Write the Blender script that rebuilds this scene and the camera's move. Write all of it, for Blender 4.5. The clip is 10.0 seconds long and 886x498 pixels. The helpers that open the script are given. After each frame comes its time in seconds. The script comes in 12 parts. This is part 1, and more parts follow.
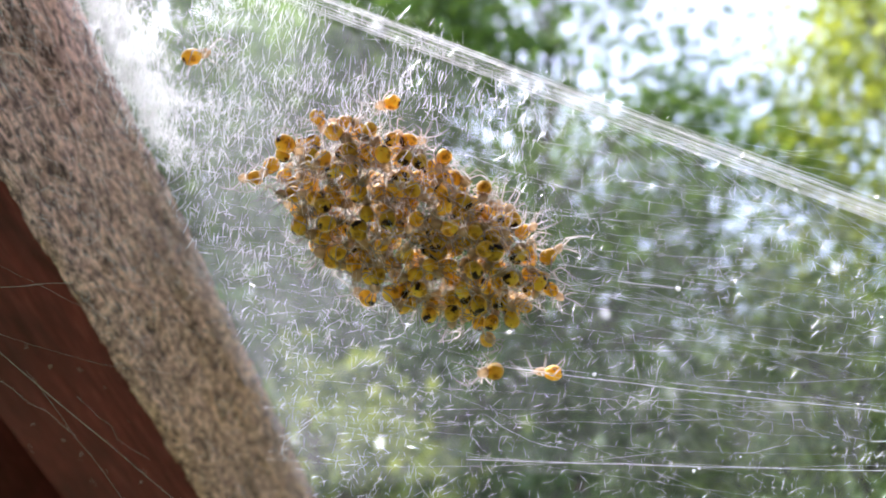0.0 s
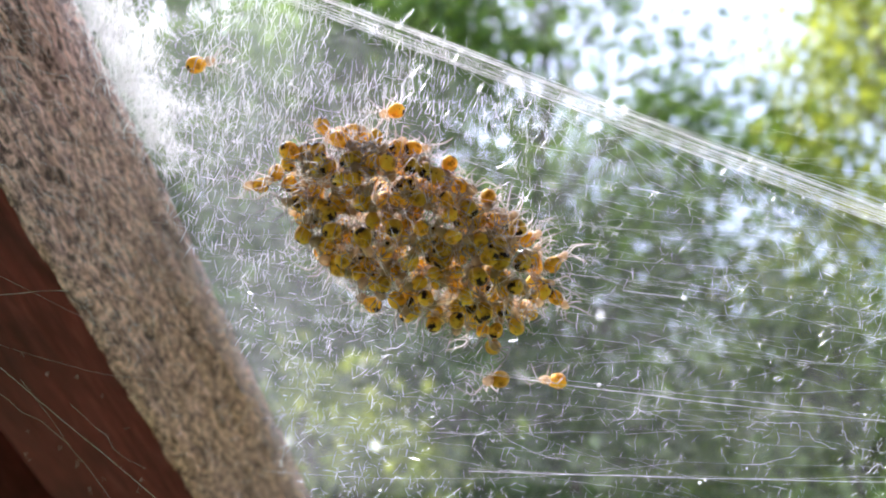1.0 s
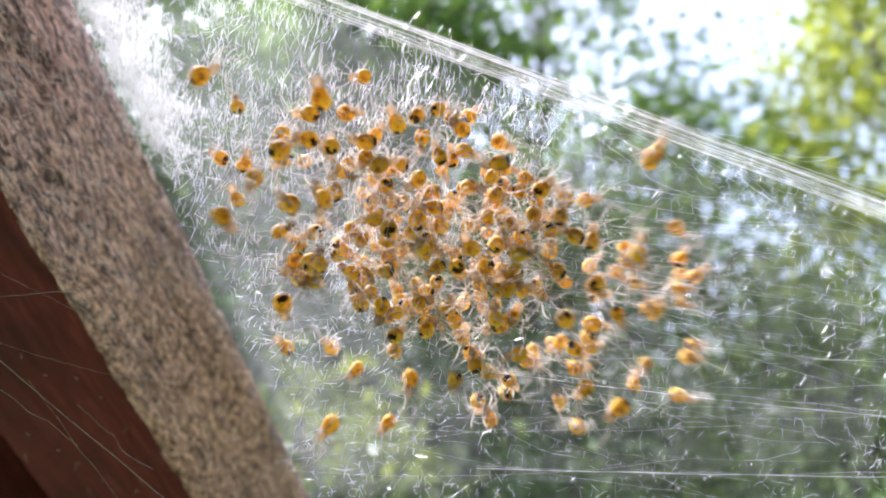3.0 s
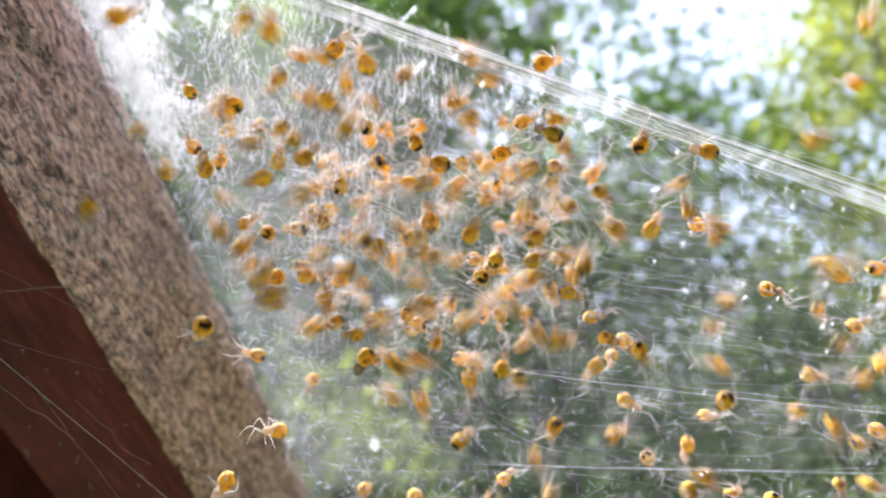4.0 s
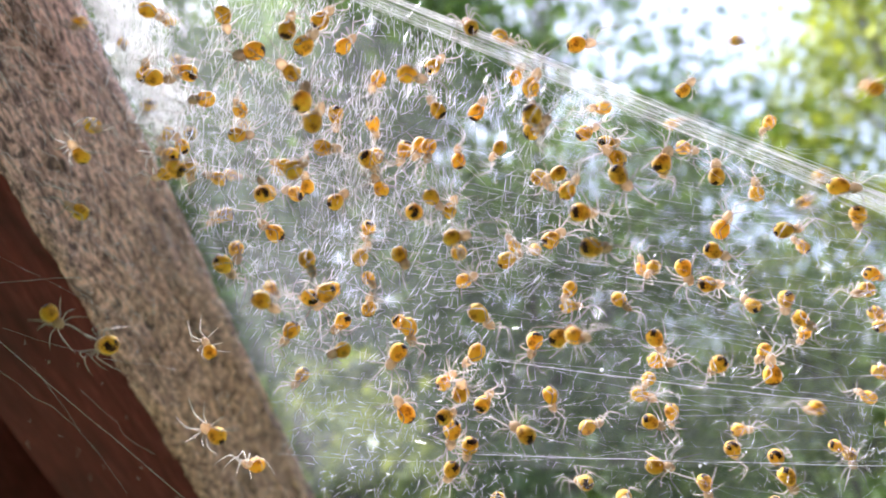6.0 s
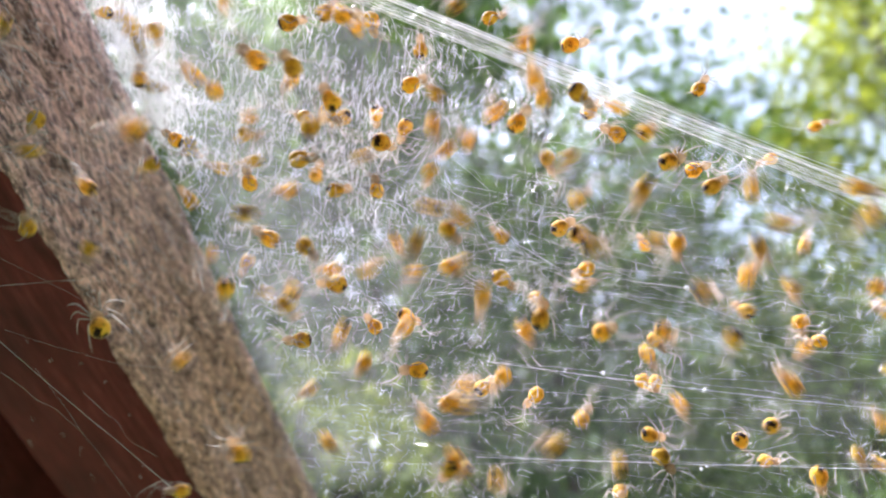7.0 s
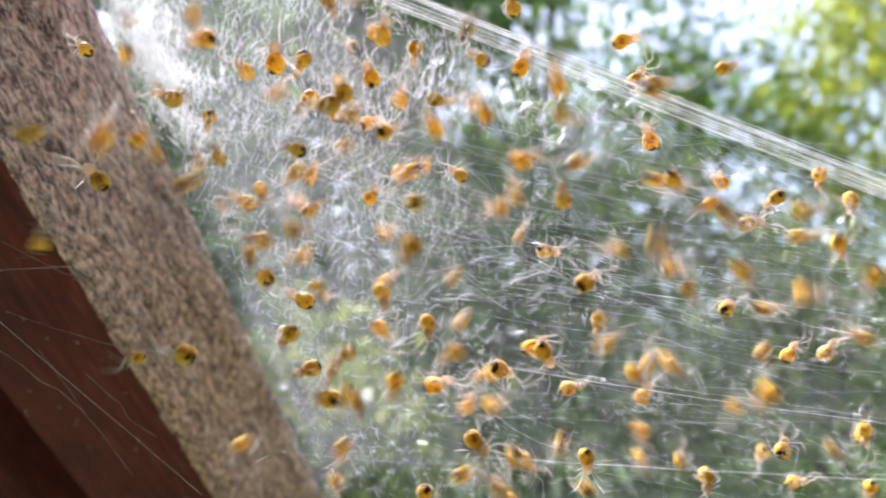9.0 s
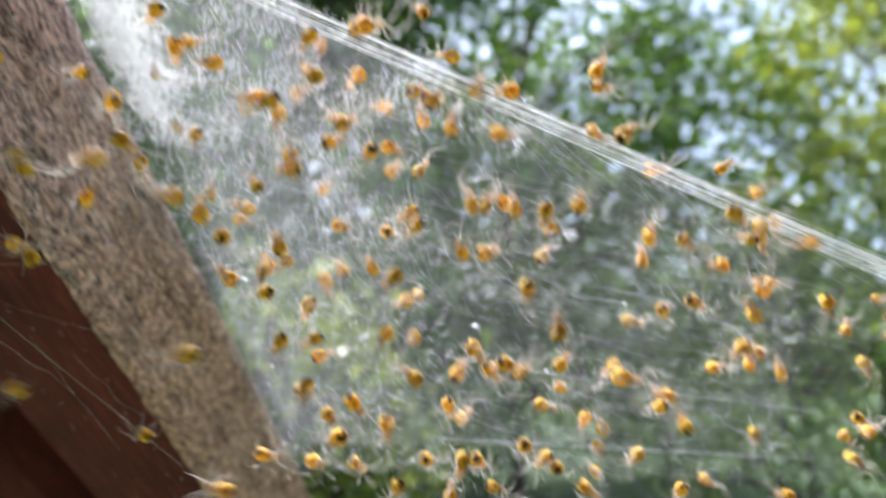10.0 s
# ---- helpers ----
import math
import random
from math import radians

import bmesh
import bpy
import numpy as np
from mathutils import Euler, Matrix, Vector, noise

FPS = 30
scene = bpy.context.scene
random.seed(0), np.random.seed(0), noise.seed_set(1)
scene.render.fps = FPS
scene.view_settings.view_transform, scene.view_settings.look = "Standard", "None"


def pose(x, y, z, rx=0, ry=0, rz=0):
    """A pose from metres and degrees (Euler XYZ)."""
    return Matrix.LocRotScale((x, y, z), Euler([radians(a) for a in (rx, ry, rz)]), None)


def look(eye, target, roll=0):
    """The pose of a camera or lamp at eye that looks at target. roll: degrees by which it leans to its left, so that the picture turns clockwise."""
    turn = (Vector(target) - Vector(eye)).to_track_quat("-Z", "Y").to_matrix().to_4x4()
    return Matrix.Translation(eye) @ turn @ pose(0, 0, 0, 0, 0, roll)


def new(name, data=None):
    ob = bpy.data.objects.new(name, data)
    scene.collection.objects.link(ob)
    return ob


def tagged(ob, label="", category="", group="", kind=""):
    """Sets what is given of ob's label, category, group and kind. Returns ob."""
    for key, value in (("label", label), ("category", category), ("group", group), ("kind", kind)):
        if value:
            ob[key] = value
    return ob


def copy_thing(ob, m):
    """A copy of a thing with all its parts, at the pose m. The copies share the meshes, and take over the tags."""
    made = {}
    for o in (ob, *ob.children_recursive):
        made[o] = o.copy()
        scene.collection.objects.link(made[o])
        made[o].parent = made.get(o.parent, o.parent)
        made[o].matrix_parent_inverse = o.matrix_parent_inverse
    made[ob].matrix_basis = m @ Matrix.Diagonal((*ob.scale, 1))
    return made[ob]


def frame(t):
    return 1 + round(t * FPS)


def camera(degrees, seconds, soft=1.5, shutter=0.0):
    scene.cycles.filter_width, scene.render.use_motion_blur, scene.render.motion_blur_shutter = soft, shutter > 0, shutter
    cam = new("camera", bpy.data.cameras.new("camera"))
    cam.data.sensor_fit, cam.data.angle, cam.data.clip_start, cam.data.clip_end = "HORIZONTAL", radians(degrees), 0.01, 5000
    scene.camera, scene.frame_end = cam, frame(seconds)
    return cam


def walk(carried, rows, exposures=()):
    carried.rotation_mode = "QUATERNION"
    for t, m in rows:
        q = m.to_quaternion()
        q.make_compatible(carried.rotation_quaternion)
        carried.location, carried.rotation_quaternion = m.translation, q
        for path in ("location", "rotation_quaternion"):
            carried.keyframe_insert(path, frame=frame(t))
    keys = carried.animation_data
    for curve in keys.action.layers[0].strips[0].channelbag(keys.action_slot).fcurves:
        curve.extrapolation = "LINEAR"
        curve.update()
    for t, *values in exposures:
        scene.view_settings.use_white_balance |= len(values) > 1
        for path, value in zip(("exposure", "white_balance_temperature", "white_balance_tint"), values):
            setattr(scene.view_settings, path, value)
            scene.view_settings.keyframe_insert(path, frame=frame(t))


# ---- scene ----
cam = camera(65.0, 10.0, soft=1.8, shutter=0.9)
cam.data.dof.use_dof, cam.data.dof.focus_distance, cam.data.dof.aperture_fstop = True, 0.0435, 38
PATH = [
    (0, (0.00043, -0.04076, -0.01093), (-0.0020, 1.8905, 0.5090), -0.16),
    (0.5, (0.00006, -0.04043, -0.01044), (0.0010, 1.8909, 0.5091), -0.10),
    (1, (-0.00022, -0.04024, -0.01030), (0.0095, 1.8898, 0.5138), -0.16),
    (1.5, (-0.00037, -0.04050, -0.01015), (0.0186, 1.8885, 0.5177), -0.21),
    (2, (-0.00052, -0.04043, -0.01004), (0.0207, 1.8882, 0.5190), -0.09),
    (2.5, (-0.00024, -0.04061, -0.01052), (0.0179, 1.8862, 0.5254), -0.47),
    (4, (-0.00016, -0.04043, -0.01075), (0.0141, 1.8904, 0.5106), -0.40),
    (4.5, (-0.00029, -0.04058, -0.01071), (0.0178, 1.8912, 0.5070), -0.23),
    (5, (0.00004, -0.04109, -0.01135), (0.0164, 1.8899, 0.5091), -0.37),
    (5.5, (-0.00016, -0.04087, -0.01110), (0.0183, 1.8912, 0.5053), -0.15),
    (7, (-0.00011, -0.04092, -0.01138), (0.0107, 1.8907, 0.5070), -0.04),
    (7.5, (-0.00005, -0.04063, -0.01136), (0.0049, 1.8912, 0.5064), -0.06),
    (8, (-0.00011, -0.04040, -0.01119), (0.0021, 1.8926, 0.5021), 0.06),
    (8.5, (0.00009, -0.04065, -0.01086), (0.0019, 1.8946, 0.4938), 0.36),
    (9, (-0.00020, -0.04160, -0.00791), (0.0199, 1.9189, 0.3869), 1.81),
    (9.5, (0.00147, -0.04624, -0.00535), (0.0411, 1.9326, 0.2824), 2.05),
    (9.95, (0.00019, -0.04683, -0.00379), (0.0937, 1.9319, 0.2719), 2.14),
    (10, (0.00059, -0.04683, -0.00429), (0.0943, 1.9319, 0.2713), 2.14),
    (10.1, (0.00139, -0.04683, -0.00529), (0.0955, 1.9319, 0.2701), 2.14),
]
walk(cam, [(t, look(eye, target, roll)) for t, eye, target, roll in PATH],
     exposures=[(0, 1.66, 5500, 21), (8.5, 1.66, 5500, 21), (9.2, 1.6, 5500, 20), (10, 1.5, 5420, 15)])

# ---- world, sun, exposure ----
SUN = Vector((-0.36, 0.50, 0.79)).normalized()
world = bpy.data.worlds.new("world")
scene.world = world
world.use_nodes = True
wn = world.node_tree
sky = wn.nodes.new("ShaderNodeTexSky")
sky.sky_type, sky.sun_disc = "NISHITA", False
sky.sun_elevation, sky.sun_rotation = math.asin(SUN.z), math.atan2(SUN.x, SUN.y)
sky.air_density, sky.dust_density = 1.0, 4.5
haze = wn.nodes.new("ShaderNodeHueSaturation")  # a white, hazy summer sky
haze.inputs["Saturation"].default_value, haze.inputs["Value"].default_value = 0.6, 1.0
wn.links.new(sky.outputs["Color"], haze.inputs["Color"])
wn.links.new(haze.outputs["Color"], wn.nodes["Background"].inputs["Color"])
wn.nodes["Background"].inputs["Strength"].default_value = 0.15
sun = new("sun", bpy.data.lights.new("sun", "SUN"))
sun.data.energy, sun.data.angle, sun.data.color = 5.0, radians(0.5), (1.0, 0.95, 0.86)
sun.matrix_world = look(SUN * 20, (0, 0, 0))


# ---- materials ----
def material(name):
    m = bpy.data.materials.new(name)
    m.use_nodes = True
    return m, m.node_tree, m.node_tree.nodes["Principled BSDF"]


def noise_at(t, scale, detail=3.0, stretch=(1, 1, 1), rough=0.6):
    co = t.nodes.new("ShaderNodeTexCoord")
    mp = t.nodes.new("ShaderNodeMapping")
    mp.inputs["Scale"].default_value = stretch
    t.links.new(co.outputs["Object"], mp.inputs["Vector"])
    n = t.nodes.new("ShaderNodeTexNoise")
    n.inputs["Scale"].default_value, n.inputs["Detail"].default_value, n.inputs["Roughness"].default_value = scale, detail, rough
    t.links.new(mp.outputs["Vector"], n.inputs["Vector"])
    return n.outputs["Fac"]


def ramp(t, value, stops):
    r = t.nodes.new("ShaderNodeValToRGB")
    e = r.color_ramp.elements
    while len(e) < len(stops):
        e.new(0.5)
    for k, (p, c) in zip(e, stops):
        k.position, k.color = p, (*c, 1)
    t.links.new(value, r.inputs["Fac"])
    return r.outputs["Color"]


def blend(t, fac, a, b, mode="MIX"):
    m = t.nodes.new("ShaderNodeMix")
    m.data_type, m.blend_type = "RGBA", mode
    for sock, v in ((m.inputs["Factor"], fac), (m.inputs["A"], a), (m.inputs["B"], b)):
        if isinstance(v, (int, float)):
            sock.default_value = v
        elif isinstance(v, tuple):
            sock.default_value = (*v, 1)
        else:
            t.links.new(v, sock)
    return m.outputs["Result"]


def bump(t, bsdf, height, strength, distance):
    b = t.nodes.new("ShaderNodeBump")
    b.inputs["Strength"].default_value, b.inputs["Distance"].default_value = strength, distance
    t.links.new(height, b.inputs["Height"])
    t.links.new(b.outputs["Normal"], bsdf.inputs["Normal"])


def sawn_wood():
    m, t, p = material("rough_sawn_wood")
    fib = noise_at(t, 1600, 6, (1, 1, 0.42), 0.78)
    pits = noise_at(t, 2300, 4, (1, 1, 0.4), 0.65)
    big = noise_at(t, 130, 3, (1, 1, 0.5))
    streak = noise_at(t, 520, 4, (1, 1, 0.25), 0.7)
    c = ramp(t, fib, [(0.37, (0.07, 0.038, 0.024)), (0.45, (0.33, 0.2, 0.14)), (0.55, (0.6, 0.41, 0.3)), (0.67, (0.88, 0.69, 0.54))])
    c = blend(t, ramp(t, pits, [(0.425, (1, 1, 1)), (0.475, (0, 0, 0))]), c, (0.085, 0.05, 0.034))
    c = blend(t, ramp(t, big, [(0.35, (0, 0, 0)), (0.7, (1, 1, 1))]), c, blend(t, 0.3, c, (0.42, 0.32, 0.33)))
    c = blend(t, 0.75, c, ramp(t, streak, [(0.36, (0.45, 0.42, 0.43)), (0.51, (1.34, 1.29, 1.3))]), "MULTIPLY")
    xyz, co, mr = t.nodes.new("ShaderNodeSeparateXYZ"), t.nodes.new("ShaderNodeTexCoord"), t.nodes.new("ShaderNodeMapRange")
    t.links.new(co.outputs["Object"], xyz.inputs[0])
    t.links.new(xyz.outputs["Z"], mr.inputs["Value"])
    mr.inputs["From Min"].default_value, mr.inputs["From Max"].default_value = -0.022, 0.02  # bluish grey at one end, turning tan along it
    c = blend(t, 1.0, c, blend(t, mr.outputs["Result"], (1.22, 1.2, 1.34), (1.2, 1.06, 0.86)), "MULTIPLY")
    t.links.new(c, p.inputs["Base Color"])
    p.inputs["Roughness"].default_value = 0.9
    bump(t, p, fib, 0.65, 0.0004)
    return m


def red_paint():
    m, t, p = material("red_brown_stain")
    g = noise_at(t, 800, 5, (1, 1, 0.2), 0.7)
    big = noise_at(t, 90, 3)
    c = ramp(t, g, [(0.3, (0.09, 0.019, 0.017)), (0.55, (0.18, 0.035, 0.035)), (0.75, (0.28, 0.066, 0.062))])
    c = blend(t, ramp(t, big, [(0.35, (0, 0, 0)), (0.75, (0.7, 0.7, 0.7))]), c, (0.045, 0.013, 0.014))
    t.links.new(c, p.inputs["Base Color"])
    p.inputs["Roughness"].default_value = 0.85
    p.inputs["Specular IOR Level"].default_value = 0.15
    bump(t, p, g, 0.5, 0.0002)
    return m


def silk(name, fill, gloss):
    m, t, p = material(name)
    t.nodes.remove(p)
    tr, di, gl = (t.nodes.new("ShaderNodeBsdf" + k) for k in ("Translucent", "Diffuse", "Glossy"))
    for n in (tr, di):
        n.inputs["Color"].default_value = (0.92, 0.91, 0.88, 1)
    gl.inputs["Color"].default_value, gl.inputs["Roughness"].default_value = (0.98, 0.98, 0.96, 1), 0.34
    a, b = t.nodes.new("ShaderNodeMixShader"), t.nodes.new("ShaderNodeMixShader")
    a.inputs[0].default_value, b.inputs[0].default_value = 0.15, gloss
    t.links.new(tr.outputs[0], a.inputs[1]), t.links.new(di.outputs[0], a.inputs[2])
    t.links.new(a.outputs[0], b.inputs[1]), t.links.new(gl.outputs[0], b.inputs[2])
    out = b.outputs[0]
    if fill < 1:
        tp, mx = t.nodes.new("ShaderNodeBsdfTransparent"), t.nodes.new("ShaderNodeMixShader")
        n1 = noise_at(t, 420, 4, (1, 1, 1), 0.7)
        n2 = noise_at(t, 2600, 3, (0.35, 1, 1), 0.7)
        mul = t.nodes.new("ShaderNodeMath")
        mul.operation = "MULTIPLY"
        t.links.new(n1, mul.inputs[0]), t.links.new(n2, mul.inputs[1])
        rm = t.nodes.new("ShaderNodeMapRange")
        rm.inputs["From Min"].default_value, rm.inputs["From Max"].default_value = 0.14, 0.42
        rm.inputs["To Min"].default_value, rm.inputs["To Max"].default_value = fill * 0.2, fill * 1.8
        t.links.new(mul.outputs[0], rm.inputs["Value"])
        t.links.new(rm.outputs["Result"], mx.inputs[0])
        t.links.new(tp.outputs[0], mx.inputs[1]), t.links.new(out, mx.inputs[2])
        out = mx.outputs[0]
    t.links.new(out, t.nodes["Material Output"].inputs["Surface"])
    return m


def body_skin(name, stops, translucent, clear=0.0):
    m, t, p = material(name)
    n = noise_at(t, 1500, 3)
    c = ramp(t, n, stops)
    oi = t.nodes.new("ShaderNodeObjectInfo")
    hue = t.nodes.new("ShaderNodeHueSaturation")
    mr = t.nodes.new("ShaderNodeMapRange")
    mr.inputs["To Min"].default_value, mr.inputs["To Max"].default_value = 0.75, 1.15
    t.links.new(oi.outputs["Random"], mr.inputs["Value"])
    t.links.new(mr.outputs["Result"], hue.inputs["Value"])
    t.links.new(c, hue.inputs["Color"])
    t.links.new(hue.outputs["Color"], p.inputs["Base Color"])
    p.inputs["Roughness"].default_value = 0.65
    p.inputs["Specular IOR Level"].default_value = 0.2
    p.inputs["Sheen Weight"].default_value, p.inputs["Sheen Roughness"].default_value = 0.5, 0.4
    bump(t, p, n, 0.5, 0.00006)
    tr, mx = t.nodes.new("ShaderNodeBsdfTranslucent"), t.nodes.new("ShaderNodeMixShader")
    t.links.new(hue.outputs["Color"], tr.inputs["Color"])
    mx.inputs[0].default_value = translucent
    t.links.new(p.outputs[0], mx.inputs[1]), t.links.new(tr.outputs[0], mx.inputs[2])
    out = mx.outputs[0]
    if clear:
        tp, m2 = t.nodes.new("ShaderNodeBsdfTransparent"), t.nodes.new("ShaderNodeMixShader")
        m2.inputs[0].default_value = clear
        t.links.new(out, m2.inputs[1]), t.links.new(tp.outputs[0], m2.inputs[2])
        out = m2.outputs[0]
    t.links.new(out, t.nodes["Material Output"].inputs["Surface"])
    return m


def abdomen_skin():
    """Orange skin that turns to a ragged dark patch behind, with a paler pair of bands."""
    m = body_skin("orange_abdomen", [(0.35, (0.33, 0.14, 0.02)), (0.47, (0.92, 0.55, 0.028)), (0.67, (1.0, 0.72, 0.06))], 0.32)
    t = m.node_tree
    p, tr = t.nodes["Principled BSDF"], next(n for n in t.nodes if n.type == "BSDF_TRANSLUCENT")
    c = p.inputs["Base Color"].links[0].from_socket
    xyz, co = t.nodes.new("ShaderNodeSeparateXYZ"), t.nodes.new("ShaderNodeTexCoord")
    t.links.new(co.outputs["Object"], xyz.inputs[0])
    rag = t.nodes.new("ShaderNodeMath")
    rag.operation, rag.inputs[1].default_value, rag.inputs[2].default_value = "MULTIPLY_ADD", 0.0009, -0.00045
    t.links.new(noise_at(t, 3200, 2), rag.inputs[0])
    add = t.nodes.new("ShaderNodeMath")
    tilt = t.nodes.new("ShaderNodeMath")
    tilt.operation, tilt.inputs[1].default_value = "MULTIPLY_ADD", -0.45
    t.links.new(xyz.outputs["Z"], tilt.inputs[0]), t.links.new(xyz.outputs["Y"], tilt.inputs[2])
    t.links.new(tilt.outputs[0], add.inputs[0]), t.links.new(rag.outputs[0], add.inputs[1])
    mr = t.nodes.new("ShaderNodeMapRange")
    mr.inputs["From Min"].default_value, mr.inputs["From Max"].default_value = -0.0009, -0.00097
    t.links.new(add.outputs[0], mr.inputs["Value"])
    out = blend(t, mr.outputs["Result"], c, (0.035, 0.018, 0.01))
    t.links.new(out, p.inputs["Base Color"]), t.links.new(out, tr.inputs["Color"])
    return m


def leaf_skin(name, dark, light):
    m, t, p = material(name)
    geo = t.nodes.new("ShaderNodeNewGeometry")
    c = ramp(t, geo.outputs["Random Per Island"], [(0.0, dark), (0.6, light), (1.0, tuple(min(1, v * 1.5) for v in light))])
    c = blend(t, ramp(t, noise_at(t, 0.9, 2), [(0.4, (0, 0, 0)), (0.65, (1, 1, 1))]), c, blend(t, 0.5, c, dark))
    t.links.new(c, p.inputs["Base Color"])
    p.inputs["Roughness"].default_value = 0.3
    tr, mx = t.nodes.new("ShaderNodeBsdfTranslucent"), t.nodes.new("ShaderNodeMixShader")
    warm = blend(t, 1.0, c, (1.25, 1.12, 0.75), "MULTIPLY")
    t.links.new(warm, tr.inputs["Color"])
    mx.inputs[0].default_value = 0.45
    t.links.new(p.outputs[0], mx.inputs[1]), t.links.new(tr.outputs[0], mx.inputs[2])
    t.links.new(mx.outputs[0], t.nodes["Material Output"].inputs["Surface"])
    return m


def plain(name, a, b, scale, rough=0.85):
    m, t, p = material(name)
    t.links.new(ramp(t, noise_at(t, scale, 5), [(0.3, a), (0.7, b)]), p.inputs["Base Color"])
    p.inputs["Roughness"].default_value = rough
    return m


WOOD, RED = sawn_wood(), red_paint()
THREAD, VEIL = silk("silk_thread", 1, 0.4), silk("silk_veil", 0.0145, 0.1)
FLEECE = silk("silk_fleece", 1, 0.08)
BAND_VEIL = silk("silk_band", 0.09, 0.1)
ABDOMEN = abdomen_skin()
THORAX = body_skin("amber_thorax", [(0.3, (0.45, 0.3, 0.16)), (0.7, (0.8, 0.6, 0.36))], 0.5, 0.25)
LEG = body_skin("pale_leg", [(0.3, (0.62, 0.54, 0.46)), (0.7, (0.88, 0.81, 0.72))], 0.42, 0.46)
BARK = plain("bark", (0.05, 0.035, 0.025), (0.14, 0.1, 0.075), 14)
GRASS = plain("grass", (0.035, 0.06, 0.015), (0.08, 0.12, 0.03), 3)
# near-black, so the shade inside the gap is put into the colour
GAP_SHADE = plain("gap_shade", (0.010, 0.004, 0.003), (0.024, 0.009, 0.007), 150)
UNSEEN_TIMBER = plain("unseen_timber", (0.1, 0.07, 0.055), (0.18, 0.13, 0.1), 20)
LEAF_MID = leaf_skin("leaf_green", (0.05, 0.1, 0.02), (0.14, 0.24, 0.04))
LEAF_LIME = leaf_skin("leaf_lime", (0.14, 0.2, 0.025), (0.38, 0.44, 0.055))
# brightened green: sunlight on the shrub is partly put into its leaf colour
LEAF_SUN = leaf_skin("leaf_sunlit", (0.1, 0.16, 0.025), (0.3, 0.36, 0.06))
LEAF_BUSH = leaf_skin("leaf_bush", (0.09, 0.15, 0.03), (0.22, 0.31, 0.055))
LEAF_FAR = leaf_skin("leaf_far", (0.045, 0.085, 0.02), (0.12, 0.19, 0.04))


# ---- mesh helpers ----
def mesh_ob(name, verts, faces, mat, parent=None, smooth=False):
    me = bpy.data.meshes.new(name)
    me.from_pydata([tuple(v) for v in verts], [], [tuple(f) for f in faces])
    me.materials.append(mat)
    if smooth:
        me.polygons.foreach_set("use_smooth", [True] * len(me.polygons))
    me.update()
    ob = new(name, me)
    ob.parent = parent
    return ob


def part(name, bm, mat, parent, label="", smooth=True):
    me = bpy.data.meshes.new(name)
    bm.to_mesh(me)
    bm.free()
    for k in mat if isinstance(mat, (list, tuple)) else (mat,):
        me.materials.append(k)
    if smooth:
        me.polygons.foreach_set("use_smooth", [True] * len(me.polygons))
    ob = new(name, me)
    ob.parent = parent
    return tagged(ob, label) if label else ob


def tubes(lines, sides=3):
    """Verts and faces of thin tubes; a line is (points, radius at its ends, radius at its middle)."""
    verts, faces = [], []
    ring = [(math.cos(2 * math.pi * k / sides), math.sin(2 * math.pi * k / sides)) for k in range(sides)]
    for pts, r0, r1 in lines:
        n = len(pts)
        d = (pts[-1] - pts[0]).normalized()
        a = d.orthogonal().normalized()
        b = d.cross(a)
        base = len(verts)
        for i, p in enumerate(pts):
            r = r0 + (r1 - r0) * math.sin(math.pi * i / (n - 1))
            verts.extend(p + a * (c * r) + b * (s * r) for c, s in ring)
        for i in range(n - 1):
            for k in range(sides):
                q = base + i * sides
                faces.append((q + k, q + (k + 1) % sides, q + sides + (k + 1) % sides, q + sides + k))
    return verts, faces


# ---- ground ----
bm = bmesh.new()
bmesh.ops.create_circle(bm, cap_ends=True, segments=64, radius=2500)
ground = part("ground", bm, GRASS, None, smooth=False)
ground.location = (0, 0, -1.5)
tagged(ground, "rough green grass under the trees", "ground", kind="structure")

# ---- the leaning board ----
BO, BD = Vector((-0.03216, 0.01886, 0.00155)), Vector((0.1976, 0.7346, -0.6491)).normalized()
BW, BV = Vector((0.2685, 0.5963, 0.7565)).normalized(), Vector((-0.9428, 0.3238, 0.0794)).normalized()
BT, BH = 0.0158, 0.0222  # thickness of the sawn edge, width of the stained face


